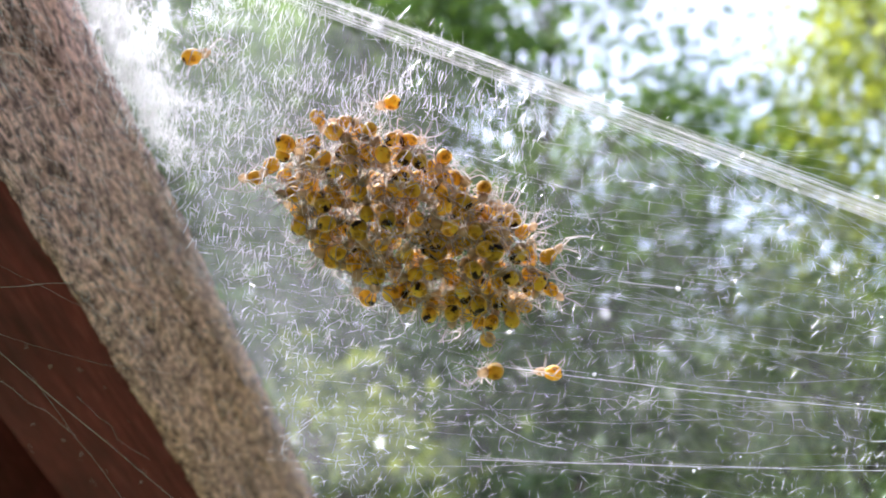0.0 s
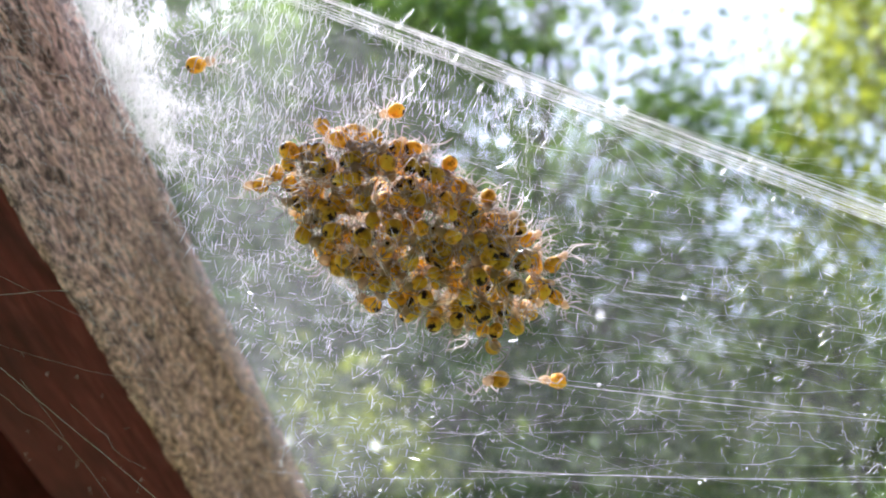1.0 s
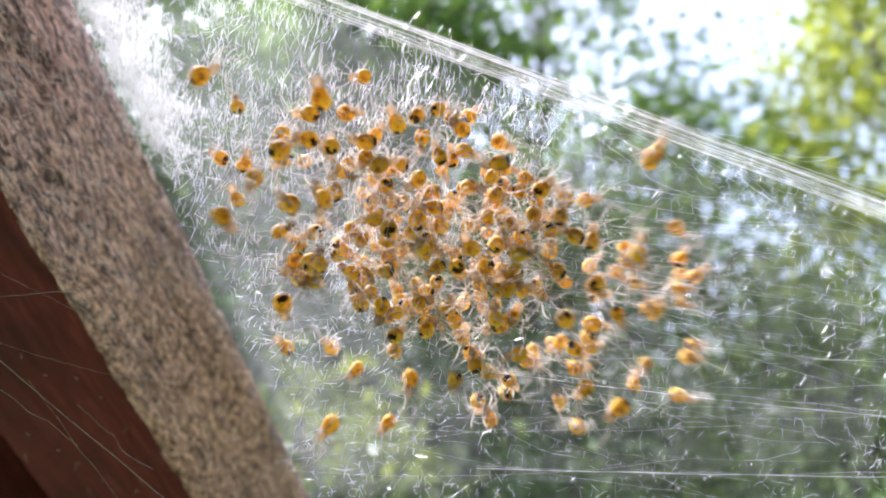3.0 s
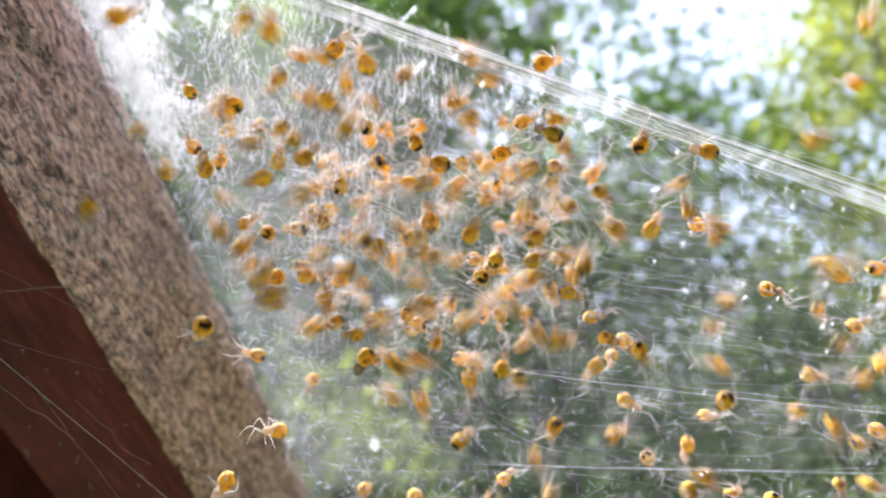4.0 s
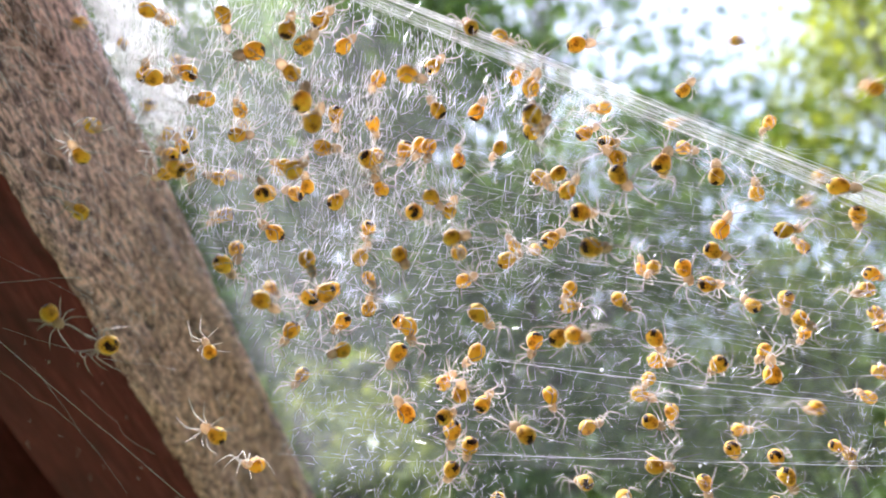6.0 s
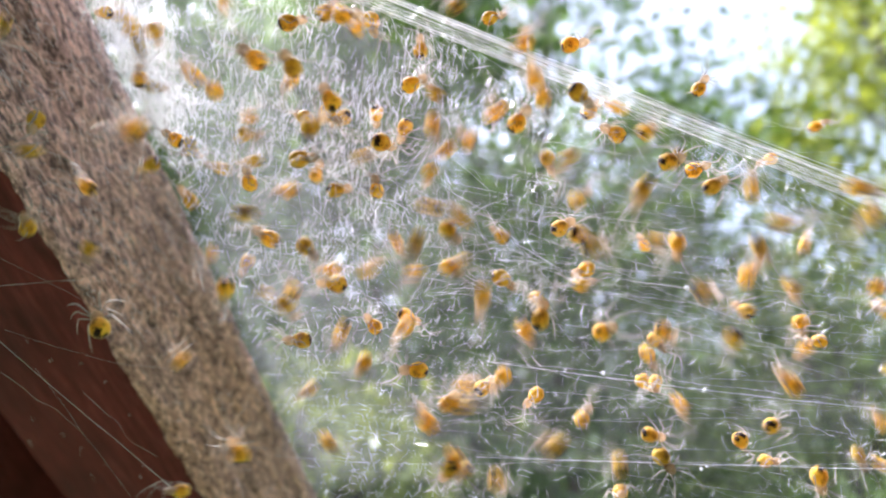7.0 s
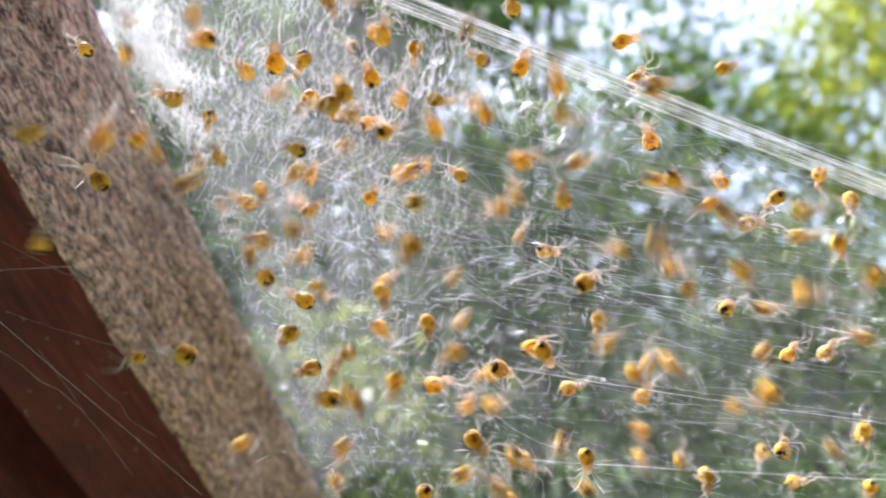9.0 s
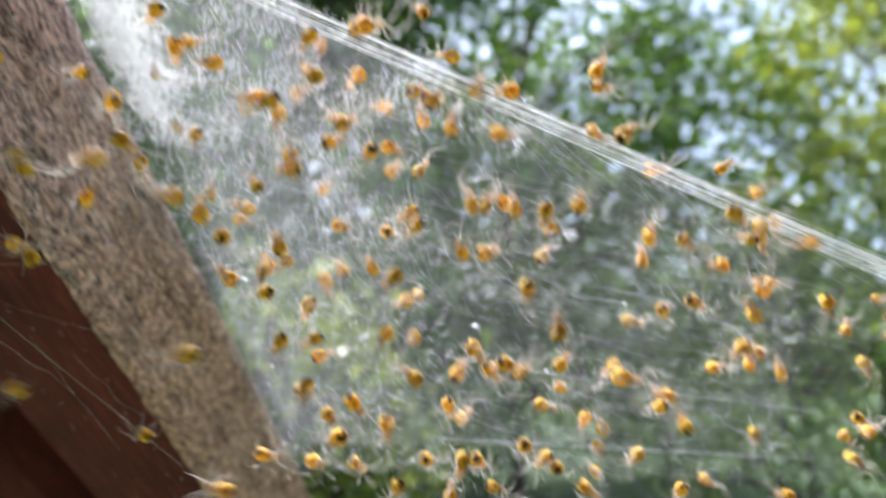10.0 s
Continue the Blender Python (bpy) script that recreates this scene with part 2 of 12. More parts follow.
def board():
    """A board whose local z runs along it, x across its sawn edge, y into its stained face."""
    root = new("board")
    root.matrix_world = Matrix((BW, BV, BD)).transposed().to_4x4()
    root.matrix_world.translation = BO
    near = list(np.linspace(-0.06, 0.11, 420))
    zs = [-1.6, -0.6, -0.2, -0.1] + near + [0.16, 0.3, 0.8, 2.28]

    def skin(name, us, put, mat, label):
        verts, faces = [], []
        for z in zs:
            for q in us:
                verts.append(put(q, z))
        n = len(us)
        for i in range(len(zs) - 1):
            for k in range(n - 1):
                faces.append((i * n + k, i * n + k + 1, (i + 1) * n + k + 1, (i + 1) * n + k))
        return tagged(mesh_ob(name, verts, faces, mat, root, True), label)

    def sawn(q, z):
        x = q * BT
        h = noise.noise(Vector((x * 2500, 3, z * 520))) * 0.00016 + noise.noise(Vector((x * 900, 9, z * 160))) * 0.00022
        edge = min(q, 1 - q)
        h -= 0.0004 * max(0, 1 - edge / 0.05) ** 2 * (0.7 + 0.6 * noise.noise(Vector((z * 900, q, 1))))
        wob = 0.00035 * noise.noise(Vector((z * 260, q * 2, 5))) + 0.0002 * noise.noise(Vector((z * 1100, q * 2, 8)))
        return (x + wob * (1 if q < 0.5 else 0.7), -h, z)

    def flat(q, z):
        y = q * BH
        h = noise.noise(Vector((y * 700, 2, z * 90))) * 0.00012
        wob = 0.00035 * noise.noise(Vector((z * 260, 0, 5))) + 0.0002 * noise.noise(Vector((z * 1100, 0, 8)))
        y0 = 0.0004 * (0.7 + 0.6 * noise.noise(Vector((z * 900, 0, 1))))
        return (-h * min(1, q * 8) + wob * max(0, 1 - q * 12), y0 + y, z)

    skin("sawn_edge", list(np.linspace(0, 1, 49)), sawn, WOOD, "rough-sawn bare tan edge")
    skin("stained_face", list(np.linspace(0, 1, 33)), flat, RED, "dark red-brown stained face")
    verts = [(x, y, z) for z in (zs[0], zs[-1]) for x, y in ((BT, 0.001), (BT, BH), (0, BH + 0.0004))]
    mesh_ob("back", verts, [(0, 1, 4, 3), (1, 2, 5, 4)], RED, root)
    rr = random.Random(5)
    fibres, silks, specks = [], [], []
    for k in range(520):
        x, z = rr.uniform(0.02, 0.98) * BT, rr.uniform(-0.045, 0.09)
        ln, a = rr.uniform(0.0006, 0.0026), rr.gauss(0.15, 0.3)
        d = Vector((math.sin(a), 0, math.cos(a))) * ln
        p = Vector((x, -0.0001, z))
        fibres.append(([p - d / 2, p + Vector((0, -rr.uniform(0.0001, 0.0004), 0)), p + d / 2], 0.000012, rr.uniform(0.00003, 0.00007)))
    for k in range(900):
        x, z = rr.uniform(0, 1) * BT, -0.05 + 0.06 * rr.random() ** 1.5 if rr.random() < 0.85 else rr.uniform(0.01, 0.08)
        ln, a = rr.uniform(0.0006, 0.0035), rr.gauss(0.55, 0.5)
        d = Vector((math.sin(a), 0, math.cos(a))) * ln
        p = Vector((x, -0.0005, z))
        silks.append(([p - d / 2, p + Vector((rr.gauss(0, 0.0002), -rr.uniform(0.0002, 0.0008), 0)), p + d / 2], 0.000008, rr.uniform(0.00001, 0.00002)))
    for k in range(60):
        p = Vector((-0.0002, rr.uniform(0.001, BH), rr.uniform(-0.02, 0.08)))
        d = Vector((0, rr.gauss(0, 1), rr.gauss(0, 1))).normalized() * rr.uniform(0.00006, 0.00022)
        specks.append(([p - d, p + Vector((-0.00008, 0, 0)), p + d], 0.00001, rr.uniform(0.00003, 0.00008)))
    for name, lines, mat, label in (("wood_fibres", fibres, WOOD, "torn wood fibres"), ("stuck_silk", silks, THREAD, "silk stuck to the wood"), ("specks", specks, THREAD, "pale specks of silk and dust")):
        v, f = tubes(lines, 4)
        tagged(mesh_ob(name, v, f, mat, root, True), label, kind="stuff")
    return tagged(root, "leaning red-brown board with a rough-sawn bare edge", "board", kind="structure")


board()

# the board next to it, and a near-black strip that paints the gap's shade
def plank(name, size, x, y, mat, label):
    bm = bmesh.new()
    bmesh.ops.create_cube(bm, size=1)
    bmesh.ops.scale(bm, vec=size, verts=bm.verts)
    bmesh.ops.bevel(bm, geom=bm.edges[:], offset=0.0012, segments=2, affect="EDGES")
    ob = part(name, bm, mat, None)
    ob.matrix_world = Matrix((BW, BV, BD)).transposed().to_4x4()
    ob.matrix_world.translation = BO + BW * x + BV * y + BD * 0.34
    return tagged(ob, label, "board", kind="structure")


plank("neighbour_board", (0.018, 0.1, 3.8), 0.009, 0.0835, RED, "red-brown stained board across a dark gap")
plank("gap_strip", (0.008, 0.0098, 3.8), 0.0115, 0.028, GAP_SHADE, "near-black strip that stands for the shade between the stained boards")


# ---- unseen wall and ceiling, added behind the camera to dim the fill light ----
def slab(name, size, at, mat, label):
    bm = bmesh.new()
    bmesh.ops.create_cube(bm, size=1)
    bmesh.ops.scale(bm, vec=size, verts=bm.verts)
    bmesh.ops.bevel(bm, geom=bm.edges[:], offset=0.004, segments=1, affect="EDGES")
    ob = part(name, bm, mat, None, smooth=False)
    ob.location = at
    return tagged(ob, label, name.split("_")[0], kind="structure")


slab("wall_south", (5.0, 0.1, 3.6), (0, -1.3, 0.3), UNSEEN_TIMBER, "brown timber wall added out of view to dim light from behind")
slab("ceiling", (5.0, 1.6, 0.08), (0, -0.5, 1.16), UNSEEN_TIMBER, "brown timber ceiling added out of view to block light from above")


# ---- trees ----
def leaves(name, centres, spread, count, size, mat, parent, rng):
    """A crown of folded leaves round the given clump centres."""
    c = np.array(centres)[rng.integers(0, len(centres), count)]
    p = c + rng.normal(0, 1, (count, 3)) * np.array(spread)
    a = rng.normal(0, 1, (count, 3))
    a /= np.linalg.norm(a, axis=1)[:, None]
    b = np.cross(a, rng.normal(0, 1, (count, 3)))
    b /= np.linalg.norm(b, axis=1)[:, None]
    up = np.cross(a, b)
    s = (size * rng.uniform(0.6, 1.3, count))[:, None]
    v = np.empty((count, 6, 3))
    v[:, 0], v[:, 3] = p, p + a * s
    v[:, 1], v[:, 2] = p + (a * 0.3 + b * 0.26 + up * 0.1) * s, p + (a * 0.7 + b * 0.22 + up * 0.08) * s
    v[:, 5], v[:, 4] = p + (a * 0.3 - b * 0.26 + up * 0.1) * s, p + (a * 0.7 - b * 0.22 + up * 0.08) * s
    i = np.arange(count)[:, None] * 6
    f = np.concatenate([i + np.array([[0, 1, 2, 3]]), i + np.array([[0, 3, 4, 5]])])
    me = bpy.data.meshes.new(name)
    me.from_pydata(v.reshape(-1, 3).tolist(), [], f.tolist())
    me.materials.append(mat)
    ob = new(name, me)
    ob.parent = parent
    return ob


def tree(name, at, height, crown_low, radius, count, size, mat, seed, label, clumps=60, spread=0.28):
    rng = np.random.default_rng(seed)
    root = new(name)
    root.location = at
    lines = []
    trunk = [Vector((0.12 * math.sin(k * 0.9 + seed), 0.1 * math.cos(k * 0.7), height * 0.8 * k / 7)) for k in range(8)]
    centres = []
    for k in range(clumps):
        z = crown_low + (height - crown_low) * rng.uniform() ** 0.9
        w = radius * math.sqrt(max(0.08, 1 - ((z - crown_low) / (height - crown_low) * 1.75 - 0.75) ** 2))
        ang, d = rng.uniform(0, 2 * math.pi), w * rng.uniform() ** 0.45
        centres.append((d * math.cos(ang), d * math.sin(ang), z))
    verts, faces = [], []
    for i, p in enumerate(trunk):
        r = height * 0.009 * (1 - 0.8 * i / 7)
        for k in range(10):
            an = 2 * math.pi * k / 10
            verts.append((p.x + r * math.cos(an) * (1 + 0.12 * math.sin(3 * an + i)), p.y + r * math.sin(an), p.z))
    for i in range(7):
        for k in range(10):
            faces.append((i * 10 + k, i * 10 + (k + 1) % 10, i * 10 + 10 + (k + 1) % 10, i * 10 + 10 + k))
    mesh_ob("trunk", verts, faces, BARK, root, True)
    limb = []
    for c in centres[: clumps // 2]:
        c = Vector(c)
        j = min(6, max(1, int(7 * (c.z - 0.3 * radius) / (height * 0.8))))
        a = trunk[j]
        mid = (a + c) * 0.5 + Vector((0, 0, 0.12 * (c - a).length))
        limb.append(([a, mid, c], 0.012, 0.02))
    v, f = tubes(limb, 5)
    mesh_ob("limb", v, f, BARK, root, True)
    leaves("crown", centres, (spread, spread, spread * 0.8), count, size, mat, root, rng)
    return tagged(root, label, "tree", "trees behind the web")


tree("tree", (-3.6, 6.4, -1.5), 6.9, 0.6, 2.6, 17000, 0.13, LEAF_MID, 1, "broad green leafy tree in backlight", 120)
tree("tree", (-0.6, 6.6, -1.5), 6.6, 0.6, 2.2, 12500, 0.13, LEAF_MID, 6, "dense green tree in backlight", 110)
tree("tree", (-2.0, 9.0, -1.5), 7.6, 0.6, 2.6, 11000, 0.16, LEAF_MID, 7, "tall green tree behind the others", 110)
tree("tree", (1.15, 7.4, -1.5), 8.2, 0.7, 2.0, 9800, 0.125, LEAF_MID, 2, "loose green tree with bright sky between its leaves", 120, 0.33)
tree("tree", (1.7, 9.4, -1.5), 5.6, 0.6, 1.9, 5200, 0.14, LEAF_MID, 8, "low dense green tree in backlight", 100, 0.33)
tree("tree", (-2.7, 7.7, -1.5), 6.2, 0.6, 1.9, 9000, 0.14, LEAF_MID, 10, "leafy green tree between two broad ones", 80)
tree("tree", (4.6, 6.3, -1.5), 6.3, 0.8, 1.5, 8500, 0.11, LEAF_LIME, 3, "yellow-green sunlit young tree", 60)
tree("tree", (3.3, 8.3, -1.5), 5.9, 0.5, 1.9, 7600, 0.13, LEAF_MID, 4, "green tree beside a bright sky gap", 100, 0.34)
tree("tree", (-1.25, 8.3, -1.5), 6.3, 0.6, 1.6, 6500, 0.14, LEAF_MID, 12, "slim green tree in the gap between two others", 90, 0.3)
tree("shrub", (3.3, 5.7, -1.5), 2.5, 0.2, 1.3, 4200, 0.1, LEAF_BUSH, 13, "broad green bush under the trees", 60, 0.24)
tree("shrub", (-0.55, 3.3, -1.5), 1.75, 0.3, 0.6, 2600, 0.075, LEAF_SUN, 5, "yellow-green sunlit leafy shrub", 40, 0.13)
rng = np.random.default_rng(9)
hedge = leaves("hedge", [(rng.uniform(-13, 14), 12 + rng.uniform(-1, 1.5), -1.4 + 4.6 * rng.uniform() ** 1.6) for k in range(420)], (0.45, 0.4, 0.4), 12500, 0.24, LEAF_FAR, None, rng)
tagged(hedge, "dense dark green woodland edge in the distance", "hedge", kind="stuff")


# ---- the web: local x across, z up the sheet, y away through it, in metres ----
MM = 0.001
web = new("spider_web")
web.matrix_world = pose(0, 0, 0, 15)
tagged(web, "dense white tangle web of fine sunlit silk threads", "spider web")
rnd = random.Random(11)


def band_z(x):
    return 13.5 - 0.375 * (x + 1.0)


def beam_x(z):
    return -13.5 - 0.47 * (z + 3)


def threads(name, lines, label="", mat=THREAD):
    v, f = tubes([([Vector(p) * MM for p in pts], a * MM, b * MM) for pts, a, b in lines])
    ob = mesh_ob(name, v, f, mat, web, True)
    ob["kind"] = "stuff"
    return tagged(ob, label) if label else ob


def strand(a, b, sag, n, r, wob=0.05):
    a, b = Vector(a), Vector(b)
    pts = []
    for i in range(n + 1):
        k = i / n
        p = a.lerp(b, k)
        p.z -= sag * 4 * k * (1 - k)
        p += Vector((rnd.gauss(0, wob), rnd.gauss(0, wob), rnd.gauss(0, wob))) * (0 < i < n)
        pts.append(p)
    return pts, r, r


# the guy band along the web's upper edge
lines = []
for k in range(34):
    o = rnd.choice((0.62, 0.5, 0.56, -0.5)) + rnd.gauss(0, 0.05) if k % 2 else rnd.uniform(-0.62, 0.6)
    y = 1.0 + rnd.gauss(0, 0.3)
    x0, x1 = -14 - rnd.uniform(0, 6), 34 + rnd.uniform(0, 6)
    w = rnd.uniform(-0.012, 0.012)
    lines.append(strand((x0, y, band_z(x0) + o - w * 20), (x1, y + rnd.gauss(0, 0.3), band_z(x1) + o + w * 20), 0.1, 10, rnd.uniform(0.005, 0.012) if o < 0.4 else rnd.uniform(0.009, 0.016), 0.025))
for k in range(40):
    x = rnd.uniform(-10, 30)
    lines.append(strand((x, rnd.gauss(1, 1), band_z(x) + 0.4), (x + rnd.uniform(3, 12), rnd.gauss(1, 1), band_z(x + 8) - rnd.uniform(0, 3)), 0.1, 6, 0.005))
guy_band = threads("guy_band", lines, "bundle of parallel silk strands")

# long threads that fan out from the board
lines = []
for k in range(48):
    z0 = rnd.uniform(-14, 15)
    x0 = beam_x(z0) - rnd.uniform(0, 2)
    x1 = rnd.uniform(8, 36)
    z1 = min(band_z(x1) - rnd.uniform(0, 1), z0 * 0.5 - rnd.gauss(2 + 0.1 * x1, 4))
    y0, y1 = rnd.gauss(4, 4), rnd.gauss(1, 3.5)
    lines.append(strand((x0, y0, z0), (x1, y1, z1), rnd.uniform(0, 0.8), 9, rnd.uniform(0.0025, 0.006), 0.08))
for k in range(40):
    x0, z0 = rnd.uniform(4, 26), rnd.uniform(-15, 9)
    z0 = min(z0, band_z(x0) - 0.5)
    ln = rnd.uniform(4, 16)
    sl = -0.14 + rnd.gauss(0, 0.12)
    y = rnd.gauss(1, 3)
    lines.append(strand((x0, y, z0), (x0 + ln, y + rnd.gauss(0, 1), z0 + sl * ln), rnd.uniform(-0.2, 0.5), 7, rnd.uniform(0.003, 0.007), 0.04))
threads("long_threads", lines, "long fine threads")

# single strong strands
threads("support_thread", [strand((2.2, 0.2, -7.3), (30, 1.5, -10.8), 0.15, 12, 0.016, 0.015), strand((2.0, 0.2, -7.2), (30, 1.7, -10.6), -0.05, 12, 0.007, 0.04),
                           strand((1.5, 0, -13.1), (30, 1.5, -14.4), 0.05, 12, 0.016, 0.015), strand((1.5, 0.2, -13.0), (30, 1.9, -14.1), 0.3, 12, 0.007, 0.05)])
threads("support_thread", [strand((10.2, -2, -2.2), (13.6, -2, -2.65), 0.02, 4, 0.022, 0.01)])
threads("support_thread", [strand((-32, 4, -4.9), (-18, 8, -19.5), 0, 8, 0.016, 0.03), strand((-30, 8, -9), (-24, 10, -19), 0, 6, 0.008, 0.04), strand((-33, 4, -3.4), (-24.5, 4, -2.5), -0.2, 5, 0.012, 0.02), strand((-31, 6, -6), (-20, 9, -9.5), 0.4, 7, 0.006, 0.06), strand((-33, 6, -8), (-27, 9, -14), -0.3, 7, 0.011, 0.12), strand((-27, 9, -11), (-22, 10, -16), 0.5, 7, 0.008, 0.15), strand((-30, 4, -1), (-21, 7, -6.5), 0.1, 6, 0.004, 0.04)])
threads("torn_thread", [strand((20.6, -0.5, -10.1), (23.2, -0.5, -11.7), 0.1, 9, 0.014, 0.09), strand((23.6, -0.4, -10.6), (24.4, -0.4, -12.0), -0.1, 7, 0.018, 0.1), strand((17.5, -0.5, -12.6), (20.8, -0.6, -12.0), 0.15, 8, 0.009, 0.06),
                        strand((19.8, -1, -3.6), (24.5, -1, -4.5), 0.1, 8, 0.01, 0.05), strand((11.2, -0.8, -9.1), (15.5, -0.8, -10.4), 0.2, 8, 0.008, 0.07), strand((2.6, -0.6, -10.2), (7.5, -0.4, -12.4), 0.4, 9, 0.009, 0.08)], "torn curled ends of silk")
for x, z, r in ((15.2, -13.75, 0.1), (15.5, -13.6, 0.07), (9.2, -7.9, 0.12), (18.0, -12.9, 0.06), (21.4, 3.2, 0.1), (6.4, 10.3, 0.08)):
    bm = bmesh.new()
    bmesh.ops.create_icosphere(bm, subdivisions=1, radius=r * MM)
    for v in bm.verts:
        v.co = v.co * rnd.uniform(0.6, 1.4) + Vector((x, -0.3, z)) * MM
    part("silk_crumb", bm, THREAD, web)
bm = bmesh.new()
bmesh.ops.create_icosphere(bm, subdivisions=1, radius=0.00016)
bmesh.ops.translate(bm, verts=bm.verts, vec=Vector((13.7, -2, -2.66)) * MM)
part("silk_knot", bm, THREAD, web)

# short glinting threads of the tangle
lines = []
while len(lines) < 7400:
    x, z = rnd.uniform(-23, 28), rnd.uniform(-16, 17)
    if x < beam_x(z) - 0.4 or z > band_z(x) - 0.3:
        continue
    left = max(0, min(1, (6 - x) / 20))
    if rnd.random() > max(0.5, min(1, (x - beam_x(z)) / 3)) * (0.32 + 0.68 * left) * (1 + 0.9 * max(0, min(1, (z - 4) / 8))) * (0.55 + 1.3 * noise.noise(Vector((x * 0.28, z * 0.28, 7)))):
        continue
    top = max(0, min(1, (z + 6) / 9)) * max(0, min(1, (15 - x) / 10))
    ang = rnd.gauss(1.42, 0.3) if rnd.random() < 0.2 + 0.62 * top else rnd.gauss(0.9, 0.9)
    ln = (0.1 + 0.75 * rnd.random() ** 1.7) * (1 + 0.5 * top)
    d = Vector((math.cos(ang), rnd.gauss(0, 0.5), math.sin(ang))) * ln
    p = Vector((x, max(-5, rnd.gauss(0.9, 1.6)), z))
    bow = Vector((rnd.gauss(0, 0.02), rnd.gauss(0, 0.02), rnd.gauss(0, 0.02))) * ln
    r = (0.0145 + 0.013 * rnd.random() ** 2) * (0.55 + 0.45 * left ** 0.5)
    r = min(r, 0.007 + 0.03 * ln)
    lines.append(([p - d / 2, p + bow, p + d / 2], r * 0.4, r))
threads("tangle", lines, "countless short glinting threads")

# loose wisps laid over the resting place of the brood
lines = []
for k in range(150):
    a, q = rnd.uniform(0, 6.283), rnd.random() ** 0.5
    p = Vector((-1.8 + q * (7.4 * math.cos(a) - 1.3 * math.sin(a)), rnd.gauss(-2.6, 0.7), 1.6 - q * (3.4 * math.cos(a) + 3.6 * math.sin(a))))
    d = Vector((math.cos(a * 3), rnd.gauss(0, 0.25), math.sin(a * 3))) * rnd.uniform(0.5, 1.9)
    lines.append(([p - d, p + Vector((0, -0.1, rnd.gauss(0, 0.12))), p + d], 0.005, rnd.uniform(0.006, 0.012)))
threads("stray_silk", lines, "loose wisps of silk")


def sheet(name, mat, us, ws, put):
    verts = [Vector(put(a, b)) * MM for b in ws for a in us]
    n = len(us)
    faces = [(i * n + k, i * n + k + 1, i * n + n + k + 1, i * n + n + k) for i in range(len(ws) - 1) for k in range(n - 1)]
    return mesh_ob(name, verts, faces, mat, web, True)


def wavy(x, z):
    return 1.2 * noise.noise(Vector((x * 0.14, z * 0.14, 2))) + 0.3 * noise.noise(Vector((x * 0.7, z * 0.7, 4)))


def veil(a, b):
    z = -17 + 34 * b
    x0 = beam_x(z) - 2.4
    x1 = max(x0 + 2, min(34, -1 + (13.3 - z) / 0.375))
    x = x0 + (x1 - x0) * a
    return x, 3 + wavy(x, z), z


def veil_back(a, b):
    x, y, z = veil(a, b)
    return x * 0.9 - 1, 6 + wavy(z, x), z * 0.95 + 0.3


def band_veil(a, b):
    x = -12 + 46 * a
    return x, 1 + wavy(x, 3), band_z(x) + (b - 0.5) * 1.25


grid = list(np.linspace(0, 1, 40))
sheet("silk_veil", VEIL, grid, grid, veil)
sheet("silk_veil", VEIL, grid, grid, veil_back)
for k, reach in enumerate((-10, -8, -5, -2, 1)):
    sheet("silk_veil", VEIL, grid, grid, lambda a, b: (lambda p, w: (w, 4.5 + 0.8 * k + wavy(w + 9 * k, p[2]), p[2]))(veil(a, b), veil(0, b)[0] + a * max(1.5, min(veil(1, b)[0], reach + 3 * noise.noise(Vector((b * 6, k, 0)))) - veil(0, b)[0])))
guy_veil = sheet("band_veil", BAND_VEIL, grid, grid[::6], band_veil)

# the thick white fleece of silk against the board
lines = []
while len(lines) < 2700:
    z = rnd.uniform(6, 25)
    if rnd.random() > (z - 6) / 6:
        continue
    a = abs(rnd.gauss(0, 0.55))
    x = -21.2 - 0.482 * z + a * 5.5 * (0.8 + 0.7 * noise.noise(Vector((z * 0.45, 3, 1))))
    ang, ln = rnd.gauss(1.9, 0.8), rnd.uniform(0.4, 1.8)
    d = Vector((math.cos(ang), rnd.gauss(0, 0.5), math.sin(ang))) * ln
    p = Vector((x + 0.8, rnd.gauss(17, 1.5), z))
    lines.append(([p - d / 2, p + Vector((rnd.gauss(0, 0.1), 0, rnd.gauss(0, 0.1))), p + d / 2], 0.012, rnd.uniform(0.015, 0.035)))
threads("silk_fleece", lines, "thick white fleece of silk", FLEECE)


# ---- spiderlings: local y ahead, z the back, in metres ----
def ball(segments, rings, shape):
    """A round body: shape(along, side, up) puts the points of a unit ball."""
    bm = bmesh.new()
    bmesh.ops.create_uvsphere(bm, u_segments=segments, v_segments=rings, radius=1)
    for v in bm.verts:
        v.co = Vector(shape(v.co.z, v.co.x, v.co.y)) * MM
    return bm


def limb(pts, radii, out):
    """A jointed leg of five-sided segments, thick at each knee."""
    e1 = Vector((0, 0, 1))
    e2 = out.cross(e1)
    verts, faces = [], []
    for p, r in zip(pts, radii):
        verts.extend((p + (e1 * math.cos(q) + e2 * math.sin(q)) * r) * MM for q in (0.3, 1.56, 2.81, 4.07, 5.33))
    for i in range(len(pts) - 1):
        faces.extend((i * 5 + q, i * 5 + (q + 1) % 5, i * 5 + 5 + (q + 1) % 5, i * 5 + 5 + q) for q in range(5))
    return verts, faces


